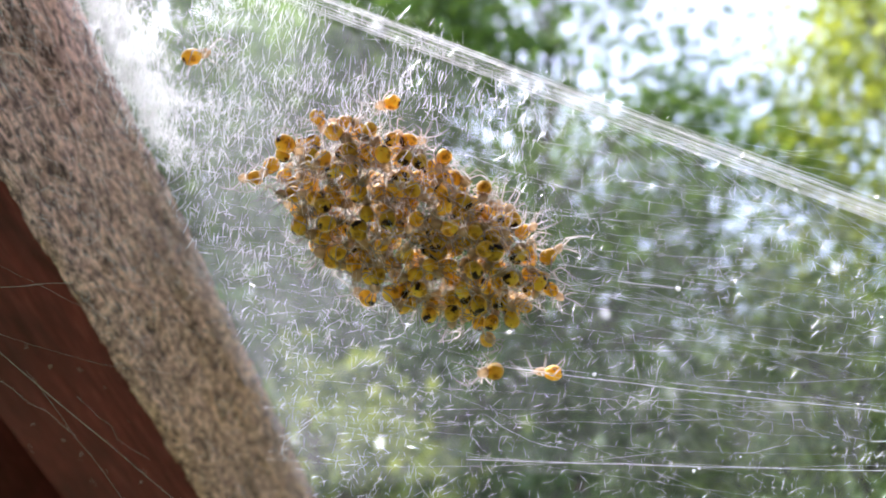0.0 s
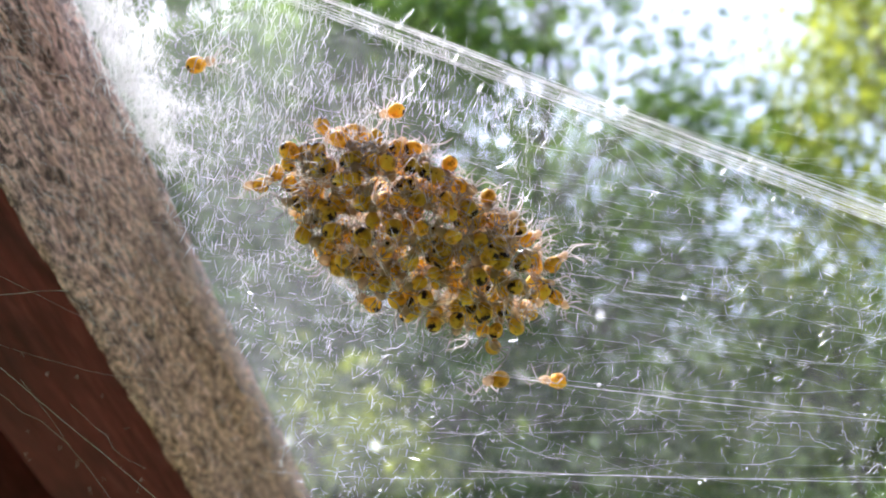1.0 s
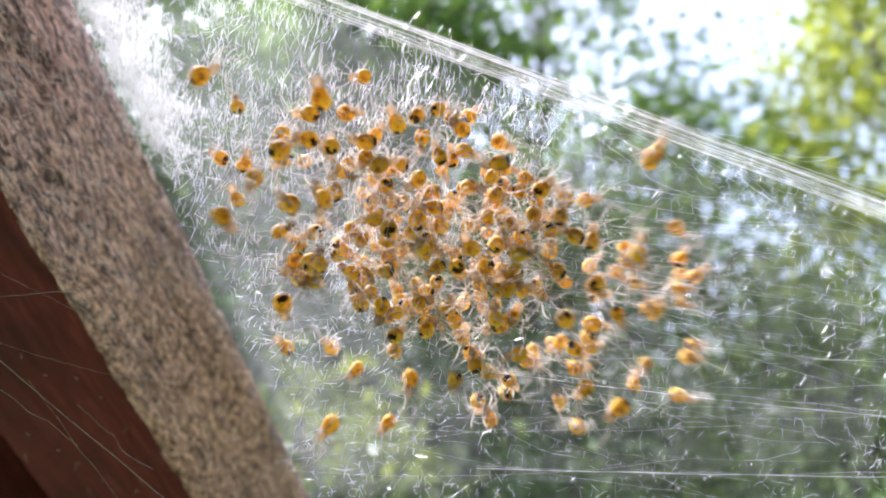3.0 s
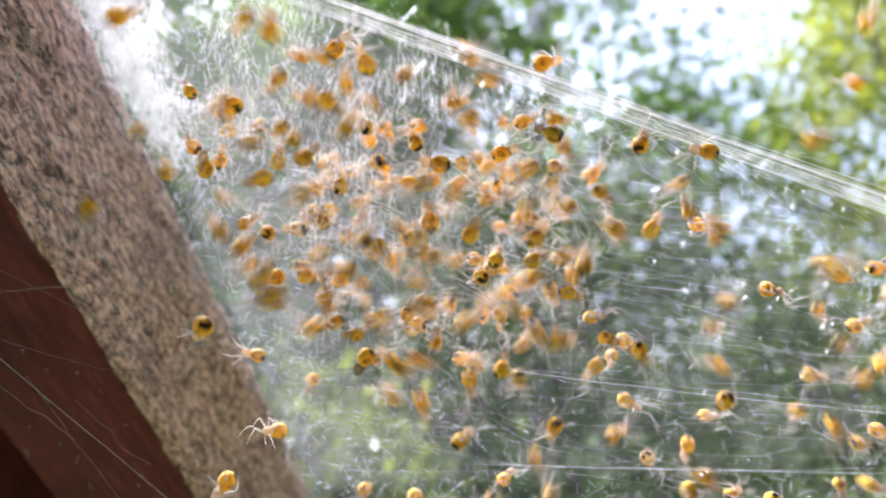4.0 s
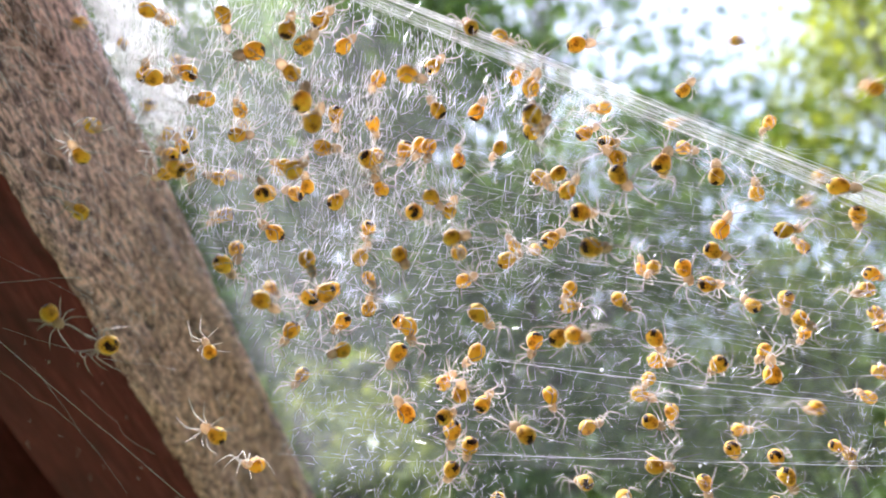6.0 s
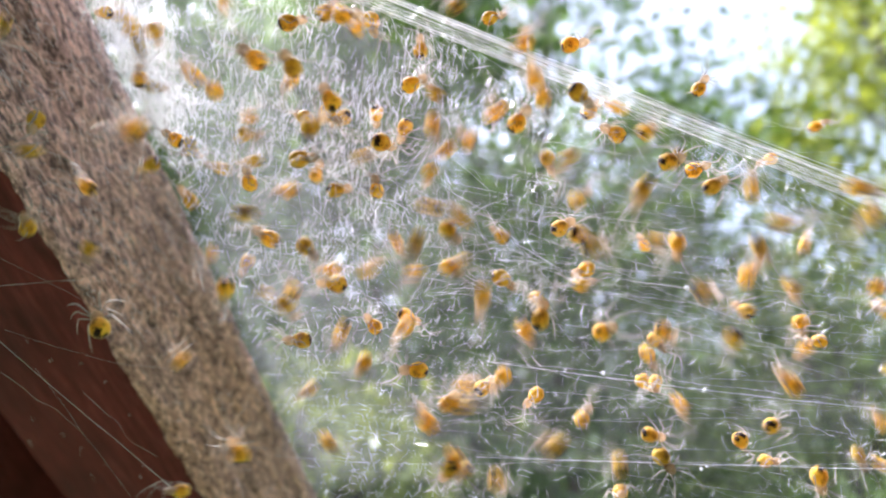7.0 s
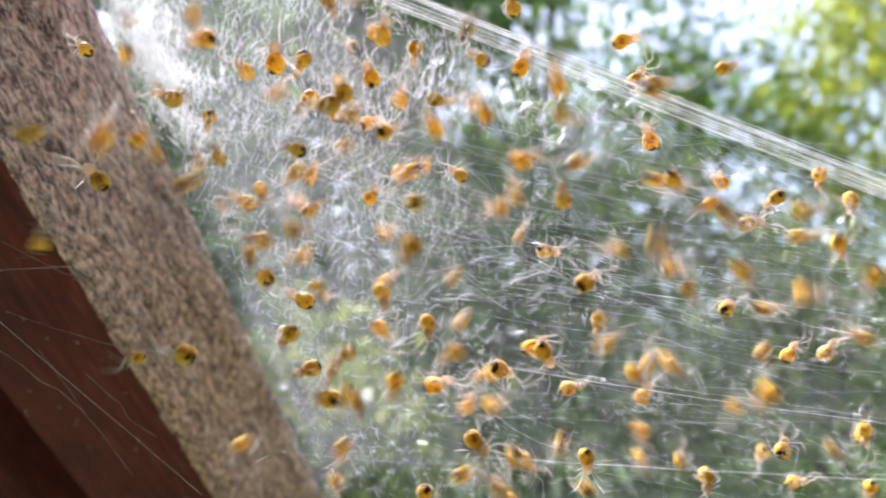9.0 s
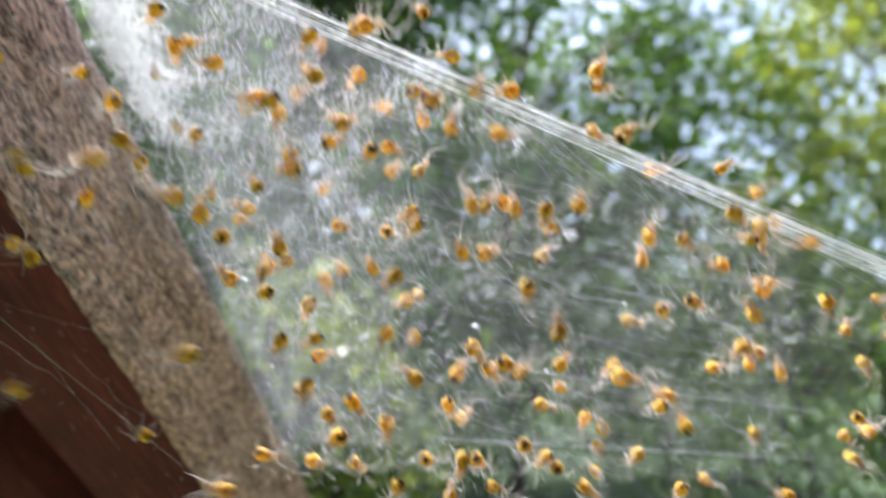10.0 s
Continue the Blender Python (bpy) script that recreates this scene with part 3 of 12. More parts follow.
def spider_template():
    root = new("spiderling")
    part("abdomen", ball(16, 11, lambda a, x, z: (x * 0.47 * (1 - 0.1 * a), -0.44 + a * 0.55, 0.06 + z * 0.45 * (1 - 0.12 * a))), ABDOMEN, root, "orange abdomen with a black rear patch")
    part("cephalothorax", ball(12, 8, lambda a, x, z: (x * 0.31 * (1 - 0.22 * a), 0.3 + a * 0.36, -0.02 + z * 0.25 * (1 - 0.2 * a))), THORAX, root, "amber head and thorax")
    for side in (-1, 1):
        for k, ang in enumerate((66, 26, -16, -54)):
            a = radians(ang)
            out = Vector((side * math.cos(a), math.sin(a), 0))
            ln = (1.36, 1.14, 0.92, 1.2)[k]
            bend = Vector((0, (0.22, 0.1, -0.06, -0.22)[k], 0))
            up = Vector((0, 0, 1))
            pts = [Vector((0, 0, 0)), out * ln * 0.2 + up * 0.2, out * ln * 0.42 + up * 0.42 + bend * 0.3, out * ln * 0.52 + up * 0.4 + bend * 0.5,
                   out * ln * 0.76 + up * 0.1 + bend, out * ln * 0.9 - up * 0.16 + bend * 1.4, out * ln - up * 0.42 + bend * 1.7]
            verts, faces = limb(pts, (0.04, 0.044, 0.035, 0.04, 0.028, 0.02, 0.01), out)
            leg = mesh_ob("leg", verts, faces, LEG, root, True)
            leg.location = Vector((side * 0.2, 0.3 + 0.2 * math.sin(a), -0.05)) * MM
    return tagged(root, "tiny orange spiderling with a dark rear spot and pale legs", "spiderling", "brood of spiderlings")


COUNT = 266
first = spider_template()
brood = [first] + [copy_thing(first, Matrix.Identity(4)) for k in range(COUNT - 1)]
for k, ob in enumerate(brood):
    ob.scale = [rnd.uniform(0.92, 1.17)] * 3


def spin(x, y, z, h, lean, tip):
    """Pose of a spiderling in millimetres: heading h in the web's sheet, leaning and tipping out of it."""
    return pose(x * MM, y * MM, z * MM, 105) @ pose(0, 0, 0, lean, tip, h)


def crawl(n, lean, tip, rows):
    """The spiderling n goes along rows of seconds, millimetres and heading; its legs swing while it runs."""
    ob = brood[n]
    path = []
    for i, (t, x, y, z, h) in enumerate(rows):
        a, s = n * 2.4 + i * 1.7, (1.7 if t < 3 else 2.8) * (0.17 + 0.16 * math.sin(n * 1.1 + i * 2.9))
        u, w = (0.05, -0.42) if t == 9.5 else (s * math.cos(a), s * math.sin(a))
        if 1.9 < t < 9.9:  # a quick tremble of the web as the brood runs
            path.append((t - 1 / 30, spin(x - u, y, z - w, h - 4, lean, tip)))
            path.append((t, spin(x, y, z, h, lean, tip)))
            path.append((t + 1 / 30, spin(x + u, y, z + w, h + 4, lean, tip)))
        else:
            path.append((t, spin(x, y, z, h, lean, tip)))
    walk(ob, path)
    for k, leg in enumerate(o for o in ob.children if o.name.startswith("leg")):
        home, side = leg.location.copy(), -1 if leg.location.x < 0 else 1
        swing = []
        for i, (t, *_) in enumerate(rows):
            a = (16 if t > 1.6 else 4) * math.sin(i * 2.3 + k * 1.9 + n * 1.3)
            tuck = max(0, min(1, (2.6 - t) / 1.1)) * (42 + 22 * math.sin(n * 2.1 + k))
            swing.append((t, Matrix.Translation(home) @ pose(0, 0, 0, 0, side * tuck + 0.5 * a, a)))
        walk(leg, swing)


# ---- what moves ----
def motions():
    crawl(0, 97, -90, [(0, -7.1, 1.1, 0.6, 292), (0.5, -7.2, 0.9, 0.7, 292), (1, -7.1, 1, 0.7, 292), (1.5, -6.9, 0.9, 0.7, 292), (2, -6.7, 0.7, 0.6, 270), (2.5, -6.2, 0.4, 0.7, 195), (4, -11.9, 1.4, 2.5, 210), (4.5, -16.5, 2.2, 8, 220), (5, -18.7, 2.4, 15.2, 224), (5.5, -19.5, 2, 23.5, 265), (7, -14.2, 3.2, 51.8, 312), (7.5, -13.7, 3.2, 52.8, 286), (8, -13.1, 3.2, 53.4, 294), (8.5, -12.6, 3.3, 54.2, 322), (9, -12, 3.5, 55.3, 282), (9.5, -11, 3.7, 56.1, 285), (10, -10.2, 3.4, 57, 246)])
    crawl(1, -11, -14, [(0, 4.6, 2.4, 1.9, 342), (0.5, 4.4, 2, 1.9, 342), (1, 4.5, 2, 1.9, 342), (1.5, 4.7, 2, 1.9, 342), (2, 5, 0.9, 1.7, 330), (2.5, 3.7, -0.1, 1.3, 281), (4, 5.7, -1.9, 0.6, 326), (4.5, 6.6, -2.7, 0.8, 292), (5, 6.7, -3.1, 0.7, 233), (5.5, 5.9, 0.7, 1.5, 307), (7, 7.9, 1.1, 1.5, 304), (7.5, 6.1, 4.3, 0.4, 286), (8, 6.7, 4.6, 2, 326), (8.5, 7.5, 4.3, 2.2, 297), (9, 7.8, 5.8, 1.7, 269), (9.5, 8.5, 6.3, 1.6, 219), (10, 6.1, 0.5, 2.3, 294)])
    crawl(2, -8, 76, [(0, -6.1, -1.1, 7.9, 72), (0.5, -6.2, -1.1, 7.9, 72), (1, -6, -1.1, 7.8, 72), (1.5, -5.9, -1.1, 7.9, 72), (2, -5.8, -3.3, 6.5, 77), (2.5, -4.6, -3.5, 5.5, 62), (4, -7, -5.4, 10, 73), (4.5, -7.6, -5.2, 9.9, 43), (5, -7.5, -5.8, 13, -32), (5.5, -8.1, -5.3, 11.8, -57), (7, -6.4, -5.5, 12.7, -59), (7.5, -6.8, -5.3, 12.8, -32), (8, -6.7, -5.3, 12.3, -107), (8.5, -6.6, -5.4, 12.6, -164), (9, -6.6, -5.5, 13.2, -168), (9.5, -5.8, -5.7, 13.9, -207), (10, -6.4, -5.7, 13.9, -225)])
    crawl(3, -14, 10, [(0, -8.6, -1.9, 5.9, 241), (0.5, -8.7, -1.9, 6, 241), (1, -8.6, -1.9, 5.9, 241), (1.5, -8.4, -1.9, 6, 241), (2, -7.9, -4.3, 5.2, 302), (2.5, -6.8, -5, 4.2, 276), (4, -12.1, -4.2, 7.6, 351), (4.5, -12.8, -3, 9.3, 364), (5, -13.6, -2.4, 10.6, 387), (5.5, -15.7, -1.8, 10.6, 435), (7, -15.8, -1.6, 10.7, 402), (7.5, -15, -2.3, 10.6, 388), (8, -14.6, -2.9, 11.3, 372), (8.5, -14.9, -2.8, 11.7, 421), (9, -14.8, -3, 12.1, 454), (9.5, -14.9, -2.4, 13.4, 500), (10, -15.3, -2.6, 14, 529)])
    crawl(4, 82, -116, [(0, -14.7, -2.2, 12, 221), (0.5, -14.8, -2.2, 12, 221), (1, -14.6, -2.1, 11.9, 221), (1.5, -14.4, -2.2, 12, 221), (2, -13.2, -5.8, 9.6, 218), (2.5, -11.1, -6.7, 8.8, 233), (4, -17.1, -7.1, 11.6, 223), (4.5, -17, -5.9, 10.5, 233), (5, -15.7, -5.1, 9.5, 201), (5.5, -15.7, -3.9, 9.4, 197), (7, -19.7, -0.6, 14.2, 177), (7.5, -21.1, -0.1, 15.9, 161), (8, -21.1, -0.1, 17.2, 163), (8.5, -22.8, 0, 18.7, 204), (9, -23.3, 0.4, 18.6, 236), (9.5, -21, 0.6, 19.4, 282), (10, -21.9, 1.1, 21, 287)])
    crawl(5, -63, -64, [(0, -9.5, -1.4, 6, 90), (0.5, -9.6, -1.5, 6, 90), (1, -9.4, -1.4, 5.9, 90), (1.5, -9.3, -1.5, 6, 90), (2, -8.9, -2.6, 5.6, 84), (2.5, -11.2, -2.6, 6.3, 69), (4, -15.7, -1.1, 10.4, 101), (4.5, -14.4, -4.5, 10.1, 176), (5, -14.3, -6.3, 10.1, 251), (5.5, -15.2, -7.6, 10.8, 326), (7, -16.4, -5.4, 10.7, 251), (7.5, -15.7, -5.4, 10.5, 242), (8, -15.2, -5.3, 11.7, 217), (8.5, -15.2, -4.5, 12.2, 222), (9, -14.8, -4, 12.8, 259), (9.5, -13.9, -4.1, 13.5, 334), (10, -13.6, -4.2, 14.2, 346)])
    crawl(6, 1, 28, [(0, 0, 1.1, 3.7, 185), (0.5, -0.2, 0.2, 3.5, 185), (1, -0.1, 0.2, 3.5, 185), (1.5, 0.1, 0.2, 3.5, 185), (2, 0.2, 0.3, 3.6, 187), (2.5, -0.6, 0.2, 3.9, 112), (4, -0.5, -3.3, 4.4, 76), (4.5, -1.4, -1.1, 6, 151), (5, -1.7, 0.2, 6.1, 226), (5.5, -2, 2.1, 7.1, 151), (7, -2.6, 2.5, 8.3, 157), (7.5, -1.9, 3.6, 7.4, 82), (8, -2.1, 1.7, 5.8, 108), (8.5, -1.5, 0.6, 5.3, 111), (9, -2.3, 0, 5, 122), (9.5, -2.2, -0.4, 4.8, 197), (10, 0.2, 0.8, 4.5, 122)])
    crawl(7, -44, 75, [(0, -7.5, -0.7, 6.2, 145), (0.5, -7.3, -2.2, 5.6, 145), (1, -7.2, -2.2, 5.5, 145), (1.5, -7, -2.2, 5.6, 145), (2, -7.1, -1.5, 5.9, 155), (2.5, -6.5, -0.8, 5.8, 166), (4, -9.5, -4.4, 8.8, 91), (4.5, -10.2, -6.1, 9, 16), (5, -9.1, -7.1, 9.4, -29), (5.5, -9.5, -7.4, 10, -47), (7, -8.1, -6.7, 11, -122), (7.5, -8.7, -6.5, 10.9, -162), (8, -8.9, -5.8, 11.7, -188), (8.5, -7.9, -5.3, 9.7, -242), (9, -8.3, -4.7, 9.8, -254), (9.5, -8.5, -4.8, 9.7, -275), (10, -8.1, -8.3, 9, -292)])
    crawl(8, 80, -43, [(0, -7, -2.5, 4.7, 71), (0.5, -7.1, -2.5, 4.8, 71), (1, -7, -2.5, 4.7, 71), (1.5, -6.8, -2.5, 4.8, 71), (2, -8.1, -3.9, 5.6, 80), (2.5, -9.1, -3.7, 5.3, 82), (4, -13.5, -2.7, 8.2, 68), (4.5, -14.4, -2.4, 8.1, 58), (5, -14.1, -2.3, 8.7, 84), (5.5, -14.2, -2.8, 7.7, 54), (7, -14, -3, 9, -21), (7.5, -13.4, -2.5, 9, 18), (8, -13.1, -2.4, 10, 35), (8.5, -12.9, -2.3, 10.3, -15), (9, -12.5, -1.9, 11.1, -27), (9.5, -11.5, -5.1, 11.9, -3), (10, -12, -6.7, 11.9, 28)])
    crawl(9, -28, -56, [(0, -6.7, 0.6, 1.3, 4), (0.5, -6.8, 0.3, 1.3, 4), (1, -6.7, 0.3, 1.2, 4), (1.5, -6.5, 0.3, 1.3, 4), (2, -6.1, -1.2, 0.7, 22), (2.5, -5.5, -2.8, 0.7, 38), (4, -9.9, -2, -1.6, 3), (4.5, -6, -1.2, -9.2, 24), (5, -6.7, -1, -20.4, -15), (5.5, -6.4, -0.6, -21, -43), (7, -6.2, 0, -23.2, -27), (7.5, -6.5, 0.2, -24.3, -3), (8, -6.5, 0.2, -25, 4), (8.5, -6.6, 0, -25.7, -11), (9, -6, -0.1, -26.2, -44), (9.5, -5.7, 0, -27, -82), (10, -5.5, 0.4, -27.6, -67)])
    crawl(10, 31, -25, [(0, -4.2, -2.1, 6.6, 143), (0.5, -4.3, -2.1, 6.6, 143), (1, -4.2, -2.1, 6.6, 143), (1.5, -4, -2.1, 6.7, 143), (2, -4.5, -3.2, 7, 166), (2.5, -5, -3.1, 8.8, 91), (4, -8.8, -2.3, 11.9, 77), (4.5, -13.6, -0.8, 12.1, 61), (5, -18.5, -0.5, 12.3, 82), (5.5, -18.4, -0.3, 13.4, 44), (7, -22.6, 2, 17.5, 7), (7.5, -23.3, 3, 18.7, 24), (8, -23.4, 4.6, 20, 37), (8.5, -24.5, 6.8, 21, 27), (9, -24.8, 8.2, 19.8, 0), (9.5, -22.7, 9, 18.3, -19), (10, -21, 9, 17.3, -14)])
    crawl(11, 46, 60, [(0, -3.8, -2.5, 5.7, 3), (0.5, -3.9, -2.5, 5.8, 3), (1, -3.8, -2.5, 5.7, 3), (1.5, -3.6, -2.5, 5.8, 3), (2, -3.5, -3.6, 7, -8), (2.5, -3.2, -2.9, 7.1, -80), (4, -5.5, -6.1, 10.5, -5), (4.5, -6.1, -7.1, 9.8, 21), (5, -6.3, -7.7, 9.9, 34), (5.5, -6.6, -7.9, 9.3, 3), (7, -4.8, -8.4, 10.3, -55), (7.5, -5.7, -6.9, 10.8, -130), (8, -5.4, -6.5, 11.3, -130), (8.5, -5.2, -6.4, 12.6, -169), (9, -5.2, -6, 13.5, -179), (9.5, -2.2, -9, 13.9, -104), (10, -2, -10.5, 13.1, -44)])
    crawl(12, 1, -46, [(0, -3.2, -1.4, 9, 107), (0.5, -3.4, -1.4, 9, 107), (1, -3.3, -1.4, 8.9, 107), (1.5, -3.1, -1.4, 9.1, 107), (2, -2.4, -5.3, 7.2, 32), (2.5, -2.3, -6.9, 5.7, 25), (4, -3.8, -9.9, 7.3, 27), (4.5, -3.2, -10.1, 5.8, -48), (5, -3.2, -9.6, 6.1, -59), (5.5, -2.2, -9.9, 5.3, -134), (7, -1.3, -5.9, 7.7, -59), (7.5, -1.6, -3.5, 8.2, -15), (8, -2.4, -2.2, 8.9, -2), (8.5, -3.2, -1.7, 10, 1), (9, -2.6, -1.5, 9.8, -14), (9.5, -2.2, -1.5, 9.4, 15), (10, -2, 0.4, 12.2, 90)])
    crawl(13, -125, 17, [(0, -1.8, -2.2, 5.4, 183), (0.5, -1.9, -2.3, 5.5, 183), (1, -1.8, -2.2, 5.4, 183), (1.5, -1.6, -2.3, 5.5, 183), (2, -1.7, -3, 6.4, 170), (2.5, -0.9, -2.1, 6.6, 169), (4, -2.1, -1.1, 11.5, 180), (4.5, -3.2, -0.3, 24.9, 174), (5, -2.8, -0.5, 26.7, 220), (5.5, -3.3, -0.2, 27.8, 215), (7, -5, -0.1, 31.7, 182), (7.5, -5.3, -0.3, 32.8, 180), (8, -5.8, -0, 33.9, 225), (8.5, -6, -0.1, 35.1, 180), (9, -6.3, -0.4, 36.4, 140), (9.5, -6.9, -0.5, 37.1, 147), (10, -7.2, -0.2, 38.1, 117)])
    crawl(14, 25, 3, [(0, 0.3, -1.9, 4.8, 159), (0.5, 0.1, -1.9, 4.9, 159), (1, 0.2, -1.9, 4.9, 159), (1.5, 0.4, -1.9, 5, 159), (2, 0.9, -2.7, 5.3, 146), (2.5, 1, -2.5, 6.5, 71), (4, 3.1, -0.9, 11.4, -4), (4.5, 3.8, 0.5, 12.5, -47), (5, 4.1, 1.5, 12.3, -53), (5.5, 5.4, 1.9, 12.9, -57), (7, 5.1, -3.6, 12, -7), (7.5, 4.6, -6.1, 9.7, 26), (8, 4.6, -5.9, 10.1, 1), (8.5, 4.4, -5.5, 10.1, 16), (9, 4.4, -5.2, 10.5, -15), (9.5, 5.7, -7.4, 10.9, 60), (10, 5.6, -8.5, 10.4, 101)])
    crawl(15, -42, 58, [(0, -1.3, -0.8, 6.8, 234), (0.5, -1.5, -0.8, 6.8, 234), (1, -1.4, -0.8, 6.8, 234), (1.5, -1.2, -0.8, 6.9, 234), (2, -1.2, -0.9, 6.6, 251), (2.5, 1.7, -0.1, 8.9, 277), (4, 1.9, 1, 14.5, 237), (4.5, 0.4, 1.2, 22.9, 223), (5, 0.3, 2.3, 31.4, 221), (5.5, 0, 2.6, 31.9, 237), (7, 0.3, 2.5, 32.8, 217), (7.5, 0.4, 3.1, 33, 212), (8, 0, 2.9, 33.6, 260), (8.5, 0.2, 3.1, 33.7, 245), (9, 0.2, 2.5, 34.1, 199), (9.5, -0.2, 2.3, 34.1, 230), (10, -0.2, 2.5, 34.2, 277)])
    crawl(16, -3, 36, [(0, -2.1, 0.8, 2.9, 345), (0.5, -2.2, 0.1, 2.8, 345), (1, -2.1, 0.1, 2.7, 345), (1.5, -1.9, 0.1, 2.8, 345), (2, -1.8, -1.8, 2.2, 359), (2.5, -1.1, -3.6, 1.5, 357), (4, -0.7, -2.1, 1.7, 364), (4.5, 5.4, 1.5, -0.9, 361), (5, 20, 2.7, -6.7, 401), (5.5, 19.8, 0.4, -6.9, 326), (7, 19.9, -0.2, -8.2, 401), (7.5, 18.8, -1.1, -6.5, 398), (8, 19.6, -0.9, -7.1, 402), (8.5, 18.6, -0.9, -8.1, 427), (9, 18.8, -1.2, -7.9, 502), (9.5, 21.6, 2.1, -8.4, 505), (10, 19.5, 4.5, -7.2, 430)])
    crawl(17, 39, 54, [(0, -4, 1.1, 0.6, 350), (0.5, -4.2, 1, 0.7, 350), (1, -4, 1, 0.6, 350), (1.5, -3.8, 0.9, 0.7, 350), (2, -4.5, 1.4, 1.7, 380), (2.5, -4.2, 2, 2.4, 334), (4, -7.5, 0.8, 2.6, 409), (4.5, -7.3, 0.6, 1.4, 354), (5, -7.9, -2.7, -0.4, 279), (5.5, -7.7, -4.3, -2.1, 214), (7, -6.9, -5.4, -2, 254), (7.5, -6.9, -6.1, -1.8, 264), (8, -8.1, -6.5, -1.4, 245), (8.5, -7.5, -6.8, -1.3, 249), (9, -7.1, -7.1, -0.1, 307), (9.5, -7.6, -1.8, 0.4, 232), (10, -8.2, 1.2, 0.8, 157)])
    crawl(18, 33, -87, [(0, 6, 1, -1.2, 16), (0.5, 5.7, 1.3, -1, 16), (1, 5.8, 1.3, -1, 16), (1.5, 6.1, 1.3, -1, 16), (2, 5.6, 2, 0.1, -10), (2.5, 6.8, 4.1, -3.5, -85), (4, 18.9, 9.5, -9.5, -122), (4.5, 18.4, 6.2, -10.8, -170), (5, 18.4, 4.5, -11.9, -171), (5.5, 21.1, 9, -11, -118), (7, 22.8, 9, -13.1, -119), (7.5, 23, 6.8, -11.9, -139), (8, 23.8, 7, -12.5, -116), (8.5, 24.4, 7.1, -12.9, -120), (9, 24.9, 7.2, -13.3, -111), (9.5, 24.9, 7.2, -14.3, -77), (10, 24.5, 8, -14, -152)])
    crawl(19, 18, -5, [(0, -5.7, -2.2, 6.5, 239), (0.5, -5.8, -2.2, 6.6, 239), (1, -5.7, -2.2, 6.5, 239), (1.5, -5.5, -2.2, 6.6, 239), (2, -5.6, -6.1, 6.5, 314), (2.5, -4.6, -8, 5.7, 371), (4, -8.9, -8.3, 10.3, 356), (4.5, -8.8, -7, 10, 428), (5, -9.7, -6.5, 10.9, 412), (5.5, -10.7, -5.9, 10.3, 487), (7, -10.6, -6.7, 8.9, 412), (7.5, -10.3, -7.2, 8.7, 342), (8, -10.7, -6.6, 9.1, 339), (8.5, -10.4, -7.1, 8.5, 282), (9, -9.3, -6.4, 9.7, 357), (9.5, -8.1, -9.2, 8.9, 428), (10, -9.1, -7.5, 9.5, 454)])
    crawl(20, -27, -49, [(0, -7.2, -1, 7.8, 229), (0.5, -7.3, -1.1, 7.8, 229), (1, -7.2, -1, 7.7, 229), (1.5, -7, -1.1, 7.8, 229), (2, -7.3, -4, 7.1, 154), (2.5, -6.7, -5.2, 6.8, 79), (4, -11.3, -5.6, 12, 154), (4.5, -9.8, -5.5, 12.2, 79), (5, -11.9, -4.8, 13.5, 154), (5.5, -13.1, -3.9, 12.5, 222), (7, -13.4, -3.6, 14.3, 197), (7.5, -13.1, -3.7, 14.8, 211), (8, -13.2, -3.8, 15.2, 193), (8.5, -13, -3.6, 16, 224), (9, -12.3, -3.9, 16.2, 261), (9.5, -15.6, -3.9, 16, 238), (10, -16.5, -4, 15.9, 163)])
    crawl(21, -48, -27, [(0, -5.7, -2.7, 4.2, 333), (0.5, -5.8, -2.7, 4.2, 333), (1, -5.7, -2.7, 4.2, 333), (1.5, -5.5, -2.7, 4.3, 333), (2, -6.1, -5.1, 4.5, 399), (2.5, -4.6, -5.9, 3.4, 389), (4, -8.1, -5.2, 5.2, 414), (4.5, -12.2, -3.5, 8.4, 410), (5, -19.3, -2.2, 15, 434), (5.5, -27.7, -1, 19.2, 458), (7, -28.2, -1.3, 14, 502), (7.5, -19.3, -1, 14.2, 471), (8, -19.2, -0.7, 14.2, 452), (8.5, -19, -0.7, 14.2, 465), (9, -18.7, -3.8, 10.5, 520), (9.5, -19.6, -1.3, 10.9, 494), (10, -16.6, -8.2, 8.4, 520)])
    crawl(22, -15, 3, [(0, -4.8, -1.4, 7.5, 24), (0.5, -4.9, -1.4, 7.5, 24), (1, -4.8, -1.4, 7.4, 24), (1.5, -4.6, -1.4, 7.5, 24), (2, -5.1, -4.4, 6.1, 15), (2.5, -6.1, -5.7, 5.3, 77), (4, -11.7, -5.4, 7.2, 59), (4.5, -15.4, -3.6, 7.7, 101), (5, -15.9, -2, 8.7, 104), (5.5, -17.3, -0.6, 8.9, 66), (7, -14.3, -11.6, 2.3, 59), (7.5, -14.2, -11.6, 2.2, 63), (8, -14.6, -11.6, 2.4, 17), (8.5, -14.8, -11.6, 2.4, 24), (9, -15.3, -11.8, 3, 4), (9.5, -18.6, -4.5, 3.4, -20), (10, -18.8, -4.7, 4.1, -29)])
